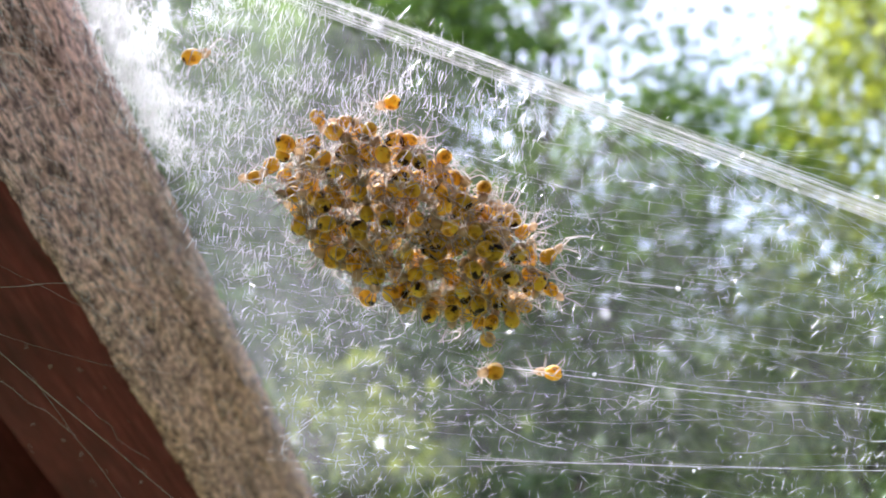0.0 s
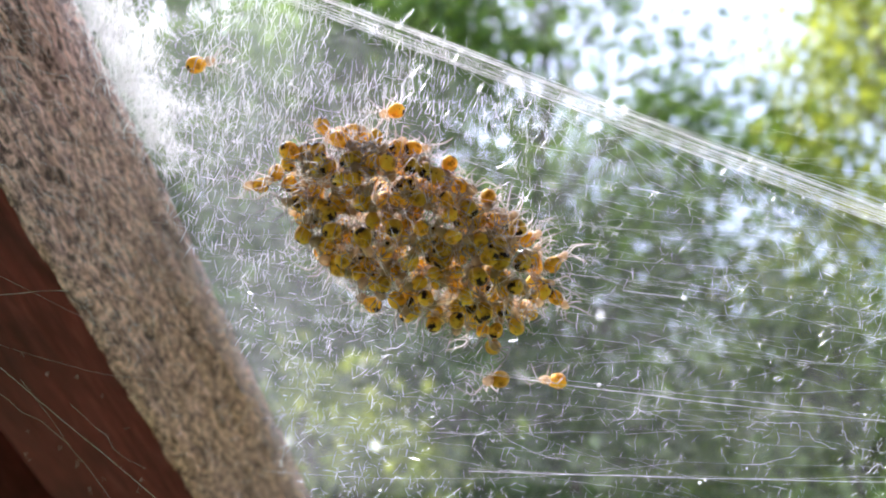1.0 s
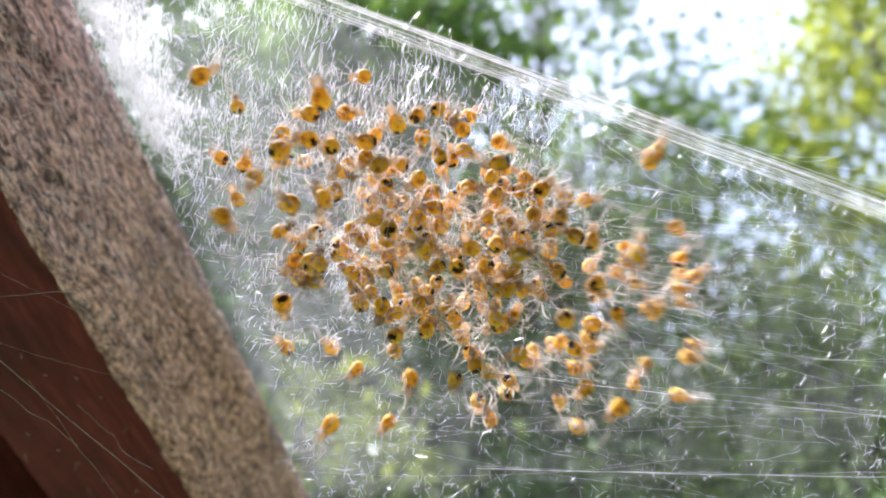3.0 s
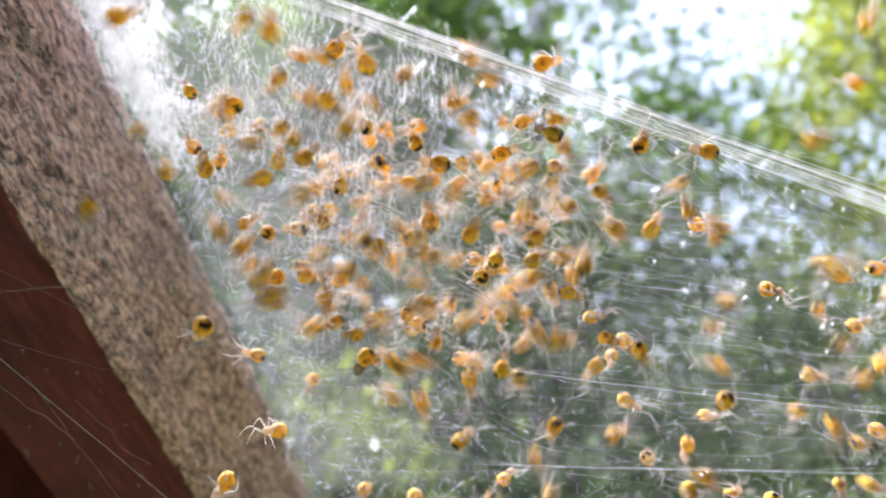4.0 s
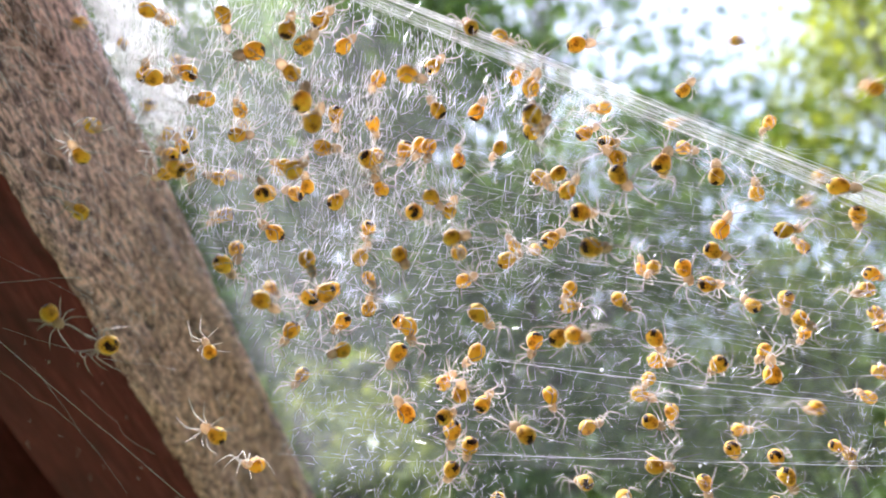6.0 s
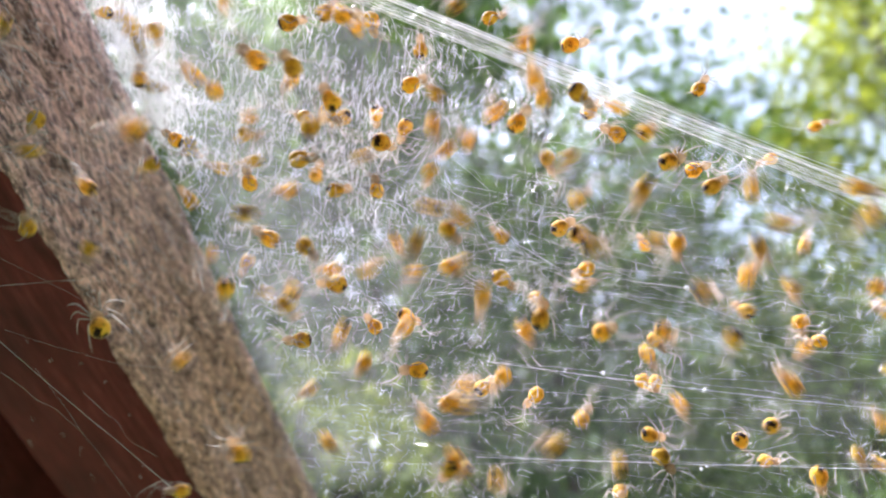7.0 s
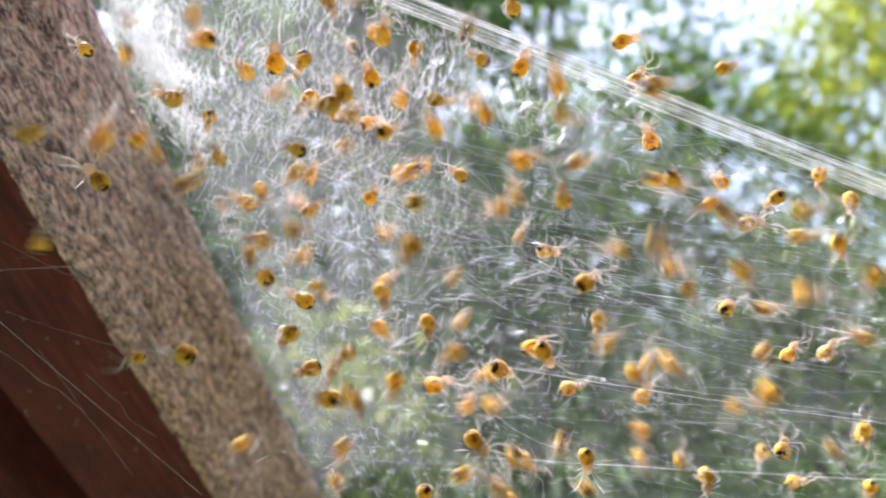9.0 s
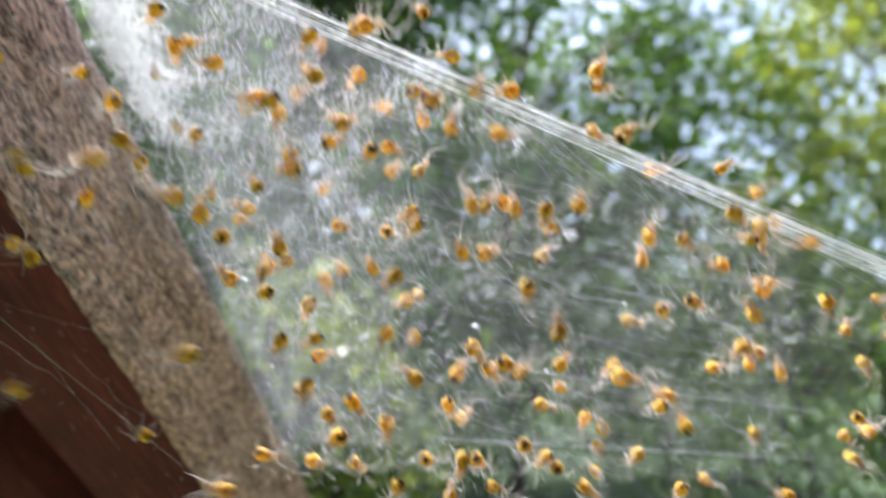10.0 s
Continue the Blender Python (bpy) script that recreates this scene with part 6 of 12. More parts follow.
    crawl(77, 16, -14, [(0, 3.6, 1.6, 0.6, 109), (0.5, 3.3, 1.5, 0.7, 109), (1, 3.4, 1.5, 0.7, 109), (1.5, 3.7, 1.5, 0.7, 109), (2, 3.7, -0.1, 0.4, 87), (2.5, 3.7, -1.4, -0.8, 81), (4, 5.1, 0.1, -1.9, 131), (4.5, 8.1, 1.5, -1.1, 111), (5, 16.6, 2.2, 2.2, 113), (5.5, 24.7, 2.6, 8.9, 69), (7, 48.8, 3, 28.6, 69), (7.5, 49.4, 2.9, 29.5, 77), (8, 50.2, 2.8, 30.3, 112), (8.5, 51.4, 2.9, 31.4, 89), (9, 52.4, 2.5, 31.8, 110), (9.5, 53.3, 2.8, 32.7, 104), (10, 54, 2.4, 33.2, 126)])
    crawl(78, 64, -21, [(0, -5.4, 0.2, 5.8, 314), (0.5, -5.4, -1.2, 5.3, 314), (1, -5.2, -1.2, 5.2, 314), (1.5, -5.1, -1.2, 5.3, 314), (2, -5.4, -0.3, 5.2, 282), (2.5, 10.3, 2.8, -2.9, 242), (4, 29.3, 8.8, -14.3, 214), (4.5, 30, 8.8, -14.2, 185), (5, 30.8, 8.7, -14.1, 151), (5.5, 31.7, 8.5, -14, 172), (7, 34.7, 8.9, -14, 219), (7.5, 35.5, 9, -14, 202), (8, 35.7, 9, -13.5, 233), (8.5, 37.1, 9, -13.4, 251), (9, 38.4, 9, -13.2, 225), (9.5, 40, 9, -13.3, 196), (10, 36, 7.2, -12.2, 190)])
    crawl(79, -52, -20, [(0, 4.6, -0.7, -1.8, 322), (0.5, 4.3, -0.7, -1.7, 322), (1, 4.4, -0.7, -1.7, 322), (1.5, 4.6, -0.7, -1.6, 322), (2, 4.5, -2.6, -2.9, 247), (2.5, 4.7, -5, -3.3, 261), (4, 14.8, -3, -9.2, 216), (4.5, 15.1, -3, -10.1, 227), (5, 15.1, 0.2, -8.6, 256), (5.5, 15.7, -1.4, -7.8, 181), (7, 16.1, -2.4, -6.4, 212), (7.5, 16.7, -2.9, -6, 224), (8, 16.5, -2.9, -7.3, 260), (8.5, 16.5, 1.3, -8.6, 238), (9, 19, 3.4, -8.6, 220), (9.5, 18.1, 1.7, -7.9, 165), (10, 17.8, 0.9, -7.9, 165)])
    crawl(80, 107, 6, [(0, 3.2, 2.4, -5.1, 137), (0.5, 3, 2.3, -4.9, 137), (1, 3.1, 2.4, -4.9, 137), (1.5, 3.3, 2.3, -4.9, 137), (2, 2.6, 2.2, -4.8, 164), (2.5, 3.3, 1.2, -5.6, 147), (4, 11.6, 5, -15.3, 221), (4.5, 9.7, 5.3, -13.4, 245), (5, 11.3, 6, -14.7, 240), (5.5, 11, 6.1, -15.1, 219), (7, 11.6, 6.3, -15, 202), (7.5, 13.3, 6.1, -13.8, 277), (8, 13, 5.8, -12.2, 352), (8.5, 13.6, 5.9, -12.4, 427), (9, 13.9, 5.9, -12.2, 352), (9.5, 15.2, 6.2, -12, 366), (10, 15.5, 6.5, -11.7, 318)])
    crawl(81, 38, -19, [(0, 3.1, 2.9, -7.1, 78), (0.5, 2.9, 2.9, -6.9, 78), (1, 3, 2.9, -6.9, 78), (1.5, 3.2, 2.9, -6.9, 78), (2, 4.1, 4.1, -5.2, 3), (2.5, 6.7, 4.3, -6.2, 76), (4, 15.8, 6.7, -14.7, 151), (4.5, 16, 6.5, -15, 194), (5, 16.9, 6.6, -15, 244), (5.5, 15.3, 6.4, -14, 277), (7, 14.1, 4.4, -13.1, 202), (7.5, 13.5, 3.9, -14.5, 158), (8, 14.2, 3.2, -13.8, 141), (8.5, 14.9, 2.7, -13.3, 112), (9, 18.4, 6.8, -13.6, 164), (9.5, 18.4, 6.1, -12.1, 180), (10, 17.9, 6, -12.1, 105)])
    crawl(82, 60, 10, [(0, -5, 3.3, 2.4, 336), (0.5, -5, 2.8, 2.4, 336), (1, -4.9, 2.8, 2.3, 336), (1.5, -4.6, 2.8, 2.4, 336), (2, -4.6, 2.4, 2.4, 321), (2.5, -2.3, 2.5, 1.2, 308), (4, -4.3, 5.1, 1.2, 270), (4.5, -6.2, 5.9, -1.6, 276), (5, -5.4, 7, -6.9, 239), (5.5, -4.9, 7.8, -16.1, 196), (7, -3.3, 9, -42.3, 220), (7.5, -3.2, 9, -43.1, 252), (8, -3.3, 8.5, -44.5, 209), (8.5, -3.5, 8.6, -45.4, 233), (9, -3.5, 8.7, -45.6, 254), (9.5, -3.3, 9, -46.4, 300), (10, -3.4, 9, -47.4, 285)])
    crawl(83, 55, 56, [(0, 3.7, -0.6, -2.5, 236), (0.5, 3.5, -0.6, -2.3, 236), (1, 3.6, -0.6, -2.4, 236), (1.5, 3.8, -0.7, -2.3, 236), (2, 2.7, -0.8, -2.5, 161), (2.5, 2, -1.9, -1.5, 86), (4, 3.8, -0.7, -3.6, 134), (4.5, 8.1, -0.7, -5.7, 136), (5, 13.2, -0.8, -7.6, 142), (5.5, 18.4, -0.6, -8.7, 149), (7, 29.1, 3.6, -12.7, 106), (7.5, 31.7, 6.2, -12.4, 88), (8, 33.8, 8.8, -14, 44), (8.5, 38.2, 9, -14.1, 94), (9, 38.3, 9, -13.9, 143), (9.5, 43, 9, -16.2, 112), (10, 47.3, 9, -16.5, 81)])
    crawl(84, -36, 7, [(0, -0.8, -0.5, -2.8, 216), (0.5, -0.9, -0.5, -2.6, 216), (1, -0.8, -0.5, -2.7, 216), (1.5, -0.7, -0.5, -2.6, 216), (2, -0.9, 1.4, -1.4, 170), (2.5, -0.3, 2.9, -1.1, 162), (4, 0.7, 5.6, -2.4, 178), (4.5, 5.4, 7.5, -3.8, 226), (5, 12.7, 9, -2.6, 243), (5.5, 21.2, 9, 1.5, 265), (7, 51.4, 9, 18.4, 266), (7.5, 52.1, 9, 19, 245), (8, 53.1, 9, 20, 227), (8.5, 53.6, 9, 20.4, 246), (9, 54.1, 8.6, 20.7, 211), (9.5, 54.9, 8.9, 21.2, 186), (10, 55.7, 9, 22, 206)])
    crawl(85, 39, -47, [(0, -1.8, 2.6, 0.3, 56), (0.5, -2, 2.6, 0.4, 56), (1, -1.8, 2.6, 0.4, 56), (1.5, -1.6, 2.6, 0.4, 56), (2, -7.6, 1.9, -4.8, 52), (2.5, -4.9, 0.1, -4.9, 108), (4, -12.4, 0.8, -13.5, 121), (4.5, -3.8, 1.1, -14.1, 151), (5, -3.5, 1, -14.7, 107), (5.5, -3.6, 1.6, -15.2, 69), (7, -3.2, 1.8, -16.7, 45), (7.5, -3.1, 1.8, -17, 64), (8, -2.4, 2, -17.5, 43), (8.5, -2.1, 1.9, -18, 88), (9, -2, 2.3, -19.2, 118), (9.5, -2, 2.3, -20.3, 85), (10, -1.8, 2.4, -20, 83)])
    crawl(86, 10, -5, [(0, -3.8, -0.2, -2.1, 206), (0.5, -4, -0.2, -1.9, 206), (1, -3.8, -0.2, -1.9, 206), (1.5, -3.7, -0.2, -1.9, 206), (2, -4.5, -0.1, -3.1, 186), (2.5, -3.6, -0.6, -2.9, 178), (4, -4.6, 0.1, -6.7, 148), (4.5, -4.1, -0.4, -6.8, 163), (5, -3.8, -0.8, -6.3, 88), (5.5, -2.8, -0.6, -7.7, 163), (7, -1.8, -0.1, -7.7, 88), (7.5, -1.9, -0.1, -6.4, 148), (8, -2, -0.2, -6.9, 170), (8.5, -2.4, -0.1, -7.4, 133), (9, -2.4, 0.1, -8, 174), (9.5, -2.5, -0.2, -8.4, 206), (10, -2.4, -0.3, -8.5, 222)])
    crawl(87, 39, -50, [(0, -1.7, -1.1, -1.9, 80), (0.5, -1.9, -1.1, -1.8, 80), (1, -1.8, -1.1, -1.8, 80), (1.5, -1.6, -1.2, -1.7, 80), (2, -2.2, -0.5, -2.5, 92), (2.5, -1.8, -0.4, -2.3, 47), (4, -3.2, 1.1, -6, 8), (4.5, -5.2, 2.3, -12.2, 40), (5, -7.6, 2.5, -17.3, 16), (5.5, -9.4, 2.4, -22.6, 45), (7, -9.8, 2.2, -23.9, 30), (7.5, -10, 2.1, -24, 32), (8, -10.6, 2.3, -24.7, -5), (8.5, -11, 2.8, -25.7, -39), (9, -11.8, 3.2, -26.3, -82), (9.5, -12.4, 2.9, -26.8, -82), (10, -13.8, 3.1, -27.5, -101)])
    crawl(88, 28, 56, [(0, -5.9, -0.3, -0.9, 271), (0.5, -6, -0.4, -0.7, 271), (1, -5.8, -0.3, -0.8, 271), (1.5, -5.7, -0.4, -0.7, 271), (2, -6.2, -0.3, -1.4, 196), (2.5, -6.4, -0.5, -1.6, 121), (4, -12, 1, -0.7, 132), (4.5, -16.2, 1.1, 8.8, 133), (5, -21, 1.2, 25, 137), (5.5, -21.5, 1.5, 26.1, 138), (7, -21.7, 1.5, 29.1, 138), (7.5, -22.1, 1.6, 29.7, 104), (8, -22.1, 1.4, 30.7, 63), (8.5, -22.2, 1.7, 31.5, 26), (9, -22.8, 0.9, 32.5, -15), (9.5, -23.8, 0.8, 33.4, 28), (10, -24.3, 1.2, 34.2, 31)])
    crawl(89, -18, -15, [(0, -4.7, 1.7, -2.4, 70), (0.5, -4.8, 1.6, -2.2, 70), (1, -4.7, 1.6, -2.2, 70), (1.5, -4.5, 1.6, -2.2, 70), (2, -5.5, 2.3, -1.9, 35), (2.5, -4.7, 2.5, -2, 9), (4, -8, 1.2, -4.2, 84), (4.5, -7.5, 2.1, -4.3, 70), (5, -6.9, 2.6, -4.3, 109), (5.5, -6.5, 3, -4.6, 133), (7, -6.5, 3.3, -5.3, 160), (7.5, -6.7, 3.9, -7.3, 188), (8, -7.2, 4, -8.2, 221), (8.5, -5.5, 2.5, -7.7, 209), (9, -5.5, 2.4, -8.7, 168), (9.5, -5.8, 2.8, -9.8, 181), (10, -9.3, 7.4, -12.9, 256)])
    crawl(90, 43, -20, [(0, 4, 2.9, -0.8, 155), (0.5, 3.8, 3.2, -0.6, 155), (1, 3.9, 3.2, -0.7, 155), (1.5, 4.2, 3.2, -0.6, 155), (2, -4.2, 4, -3.8, 122), (2.5, -4.1, 4.2, -3.7, 102), (4, -8.7, 6.7, -7.4, 145), (4.5, -4, 7.4, -15.2, 184), (5, -5.6, 7.6, -25.7, 180), (5.5, -5.7, 7.5, -26.2, 139), (7, -5.7, 7.5, -28.2, 136), (7.5, -5.5, 7.7, -29.6, 153), (8, -5.7, 8, -30.4, 160), (8.5, -5.6, 8.1, -31, 140), (9, -5.9, 8.3, -32.7, 141), (9.5, -6.1, 7.9, -33.2, 125), (10, -6.1, 7.9, -34, 149)])
    crawl(91, 32, 73, [(0, 3.7, 2.1, -0.5, 35), (0.5, 3.5, 2.3, -0.3, 35), (1, 3.6, 2.3, -0.3, 35), (1.5, 3.9, 2.2, -0.3, 35), (2, 4, 1.3, -0.6, 26), (2.5, -8.9, 0.4, -0.9, 90), (4, -11.3, 1.9, -1.6, 74), (4.5, -11.5, 3.7, -0.2, 61), (5, -11, 2, -0.5, 136), (5.5, -11, 0.7, 0.8, 73), (7, -11, 0.2, 0.6, 81), (7.5, -11.3, -0.2, 1, 61), (8, -11, -0.3, 0.9, 47), (8.5, -10.2, -0.3, 0.6, 47), (9, -11.3, -0.3, 0.6, 107), (9.5, -11.1, -0.4, 0.8, 117), (10, -11.7, -0.2, -0.1, 72)])
    crawl(92, -59, 32, [(0, -2.5, 0.7, 5, 25), (0.5, -2.6, -0.5, 4.6, 25), (1, -2.5, -0.5, 4.6, 25), (1.5, -2.3, -0.5, 4.7, 25), (2, -2.1, 0.5, 4.9, 34), (2.5, -1.7, 1.5, 4.3, 90), (4, -4.3, 0.9, 6.1, 43), (4.5, -4.5, 1, 6.8, 25), (5, -3.8, 1.1, 7.7, 59), (5.5, -3.4, -2.6, 4.3, 134), (7, -3, -5.2, 4.2, 209), (7.5, -3.6, -6.8, 4.6, 284), (8, -3.2, -6.7, 5.1, 329), (8.5, -2.8, -6.2, 6.1, 322), (9, -3.1, -3.5, 6.7, 247), (9.5, -2.4, -2.6, 7.2, 172), (10, -2.4, -2.3, 7.9, 97)])
    crawl(93, 67, -71, [(0, -7.5, 1.5, 0.9, 108), (0.5, -7.5, 1.3, 1, 108), (1, -7.4, 1.3, 0.9, 108), (1.5, -7.2, 1.3, 1, 108), (2, -7.1, -0.2, 0.6, 124), (2.5, -6.2, -1.6, -0.3, 141), (4, -10.3, -0.8, -1.5, 100), (4.5, -9.6, 1.6, -3.1, 67), (5, -8.2, 4.1, -7.3, 66), (5.5, -5.1, 6.9, -13.5, 52), (7, -7.2, 9, -31.8, 3), (7.5, -7.2, 8.9, -32.4, 44), (8, -7.6, 9, -33, 66), (8.5, -7.3, 8.8, -33.7, 24), (9, -7.5, 8.5, -33.8, -4), (9.5, -7.6, 8.3, -34.1, -21), (10, -8.1, 8.6, -34.5, -71)])
    crawl(94, -13, 21, [(0, -5.6, 0.9, 3.8, 111), (0.5, -5.6, 0, 3.6, 111), (1, -5.4, 0, 3.5, 111), (1.5, -5.2, 0, 3.6, 111), (2, -5.2, 1.2, 3.9, 112), (2.5, -4.5, 2.8, 3.1, 176), (4, -9.3, 6, 6.3, 101), (4.5, -9.5, 6.2, 6.7, 147), (5, -9.6, 3.4, 3.5, 92), (5.5, -9.9, 3.2, 3.5, 48), (7, -10.6, 3.3, 4.6, 76), (7.5, -10.5, 6.2, 6, 75), (8, -8.4, 2.9, 4.9, 8), (8.5, -8.2, 3, 5.3, -31), (9, -8.6, 3, 6.1, -27), (9.5, -8.9, 0.9, 5.6, 8), (10, -7.5, -3.3, 6.4, 83)])
    crawl(95, -46, 8, [(0, -0.4, 0.6, -3.6, 335), (0.5, -0.6, 0.5, -3.5, 335), (1, -0.5, 0.6, -3.5, 335), (1.5, -0.3, 0.5, -3.4, 335), (2, -1.6, 1.1, -3.5, 288), (2.5, -1.7, 0.7, -3.4, 314), (4, -2.1, -0.3, -7, 239), (4.5, -2, -0.2, -8.7, 186), (5, -0.1, -0.1, -9.9, 246), (5.5, 0.6, -0.1, -10.2, 243), (7, 1.3, -0.4, -9.5, 318), (7.5, 1.3, -0.3, -10, 366), (8, -1, 0.4, -11.2, 441), (8.5, -0.1, 1, -12.7, 516), (9, 2, 1.1, -12.8, 591), (9.5, 2.4, 1.1, -12.9, 576), (10, 2.5, 0.9, -11.8, 587)])
    crawl(96, -31, 44, [(0, 2.4, -0.5, -3, 340), (0.5, 2.2, -0.5, -2.8, 340), (1, 2.3, -0.5, -2.8, 340), (1.5, 2.5, -0.6, -2.8, 340), (2, 1.2, 1.6, -4.2, 415), (2.5, 1.6, 2.6, -4, 357), (4, 1.4, 2.9, -10.7, 282), (4.5, 2.3, 2.5, -11, 207), (5, 2.1, 2.5, -11.8, 167), (5.5, 1.4, 2.4, -11.8, 146), (7, 0.9, 2.2, -13.4, 105), (7.5, 1.4, 2.4, -14, 72), (8, 1.7, 2.2, -14.4, 64), (8.5, 2.1, 2.2, -14.5, 81), (9, 4, 2.3, -13.5, 6), (9.5, 3.5, 2.9, -13.8, -5), (10, 4.1, 2.9, -14.1, -30)])
    crawl(97, 6, 9, [(0, -4.9, 2.9, 5.5, 109), (0.5, -4.9, 1.6, 5.1, 109), (1, -4.7, 1.6, 5.1, 109), (1.5, -4.5, 1.6, 5.1, 109), (2, 8.7, 3.7, -8.8, 106), (2.5, 7.6, 1.9, -7.5, 106), (4, 20.7, 5.7, -15.3, 181), (4.5, 21.3, 5.9, -15.1, 206), (5, 21.9, 5.4, -14.2, 205), (5.5, 22.6, 5.6, -14.3, 212), (7, 24.4, 6, -14.4, 191), (7.5, 25, 6.1, -14.7, 195), (8, 24.9, 6.3, -15.1, 215), (8.5, 24.9, 6.6, -15.5, 212), (9, 24.6, 6.4, -15.7, 238), (9.5, 24.1, 6.5, -15.8, 229), (10, 21.7, 8.4, -16, 304)])
    crawl(98, 53, 27, [(0, 1.2, 4.5, -1.1, 21), (0.5, 1, 4.9, -0.9, 21), (1, 1.1, 4.9, -0.9, 21), (1.5, 1.4, 4.9, -0.8, 21), (2, -4.5, 4, -4.5, 67), (2.5, -2.9, 2.4, -5.3, 142), (4, -5.2, 8.4, -14.5, 191), (4.5, -5.2, 8.8, -15.3, 159), (5, -4.8, 8.7, -15.7, 113), (5.5, -4.6, 9, -16.3, 87), (7, -4.4, 9, -17.9, 131), (7.5, -4.7, 9, -17.9, 122), (8, -4.8, 9, -18.7, 110), (8.5, -4.9, 8.8, -18.8, 157), (9, -4.9, 8.8, -19.2, 140), (9.5, -4.7, 9, -19.6, 185), (10, -5, 9, -20.1, 173)])
    crawl(99, -25, -7, [(0, 0.9, 1, -4.1, 184), (0.5, 0.7, 1, -3.9, 184), (1, 0.8, 1, -3.9, 184), (1.5, 1, 1, -3.9, 184), (2, -0.5, 1, -2.9, 109), (2.5, 0, 0.8, -4.7, 184), (4, 1.3, 6.3, -15.4, 116), (4.5, 0.2, 3.1, -12.4, 144), (5, -0.4, 1.8, -13, 90), (5.5, 0.5, 1.3, -13.9, 165), (7, 0.3, 0.8, -13.5, 155), (7.5, 0.2, 0.6, -13.4, 155), (8, -0.1, 0.6, -13.8, 117), (8.5, -0.2, 0.5, -14, 160), (9, -0.4, 0.8, -14.1, 183), (9.5, 0.4, 0.6, -13.7, 173), (10, 0.4, 0.4, -13.7, 173)])
    crawl(100, -29, 35, [(0, -0.1, 0.7, 1.5, 208), (0.5, -0.2, 0.3, 1.5, 208), (1, -0.1, 0.3, 1.4, 208), (1.5, 0.1, 0.3, 1.5, 208), (2, 0.1, 0, 1.3, 230), (2.5, 0.2, -0.3, 0.7, 205), (4, -1, 1, 0, 177), (4.5, -5.8, 2.4, -0.7, 166), (5, -12.5, 3.2, 0.2, 147), (5.5, -14.6, 3.6, 2.9, 139), (7, -21.5, 3.7, 15.2, 155), (7.5, -26.6, 4.3, 23.4, 124), (8, -30.7, 4.5, 32.6, 133), (8.5, -31, 4.1, 33.3, 170), (9, -31.3, 4.5, 34.6, 191), (9.5, -31.6, 4.3, 35.5, 236), (10, -32.1, 4.9, 36.2, 230)])
    crawl(101, 69, 111, [(0, -5, 1, 2, 124), (0.5, -5, 0.5, 2, 124), (1, -4.9, 0.5, 1.9, 124), (1.5, -4.7, 0.5, 2, 124), (2, -4.5, -0.5, 1.7, 66), (2.5, -3, -1.2, 0.3, 141), (4, -6, 0, -1.2, 149), (4.5, -9.1, 0.2, -2.8, 157), (5, -7.7, 1.2, -6.9, 198), (5.5, -4.2, 3.2, -14.2, 163), (7, 7.1, 9, -38, 115), (7.5, 7.5, 9, -38.8, 148), (8, 7.9, 9, -39.1, 151), (8.5, 7.7, 9, -39.7, 111), (9, 8.1, 9, -40.2, 70), (9.5, 7.7, 9, -40.7, 84), (10, 7.7, 9, -41.7, 70)])
    crawl(102, 46, -34, [(0, -2.5, 0.5, -3, 194), (0.5, -2.7, 0.4, -2.8, 194), (1, -2.5, 0.4, -2.8, 194), (1.5, -2.3, 0.4, -2.8, 194), (2, -2.9, 1, -3.9, 161), (2.5, -1.9, 1.2, -5.7, 133), (4, -1.8, 8, -15.1, 154), (4.5, -1.6, 7.9, -16, 200), (5, -1.5, 8, -17, 234), (5.5, -1.6, 8.3, -18.3, 252), (7, -2.2, 8.3, -21, 208), (7.5, -1.9, 8.1, -20.6, 202), (8, -2.3, 8.1, -20.4, 210), (8.5, -2.4, 8.4, -20.2, 220), (9, -2.5, 8.7, -21, 208), (9.5, -1.9, 9, -21.4, 174), (10, -2.1, 9, -21.9, 211)])
    crawl(103, 43, -50, [(0, -8.5, 1, 5.2, 20), (0.5, -8.3, -0.3, 4.8, 20), (1, -8.2, -0.2, 4.7, 20), (1.5, -8, -0.3, 4.8, 20), (2, -8.2, -0.1, 4.5, 27), (2.5, -5.1, 0.1, 3.9, 15), (4, -10.1, 0.3, 6.5, -48), (4.5, -10.7, 0.3, 6.9, -51), (5, -9.4, -3.1, 4.8, -41), (5.5, -8.1, -5.2, 4.1, -79), (7, -7.2, -6.1, 3, -117), (7.5, -7.8, -6.8, 3, -192), (8, -7.6, -7, 2.5, -267), (8.5, -7.2, -7.3, 3, -258), (9, -9.4, 0.4, 4.9, -252), (9.5, -9.9, 0.7, 5.1, -280), (10, -11.2, 0.8, 4.8, -327)])
    crawl(104, -62, -50, [(0, -7.4, -1, 5.5, 245), (0.5, -7.2, -2.4, 5, 245), (1, -7.1, -2.4, 4.9, 245), (1.5, -6.9, -2.4, 5.1, 245), (2, -7.2, -1.2, 5.3, 227), (2.5, -5.4, 0.1, 4.8, 256), (4, -9.3, -3.8, 6.2, 181), (4.5, -9.5, -3.9, 6.7, 133), (5, -8.4, -5.1, 5.7, 127), (5.5, -7.8, -5.8, 5.1, 81), (7, -7.9, -5.1, 6, 123), (7.5, -8.9, -1.8, 8.2, 103), (8, -8.8, -3.9, 6.2, 113), (8.5, -8.4, -5.2, 5.9, 122), (9, -8, -6.3, 4.4, 134), (9.5, -8.2, -5.9, 4.6, 180), (10, -9.3, -4.1, 5.4, 105)])
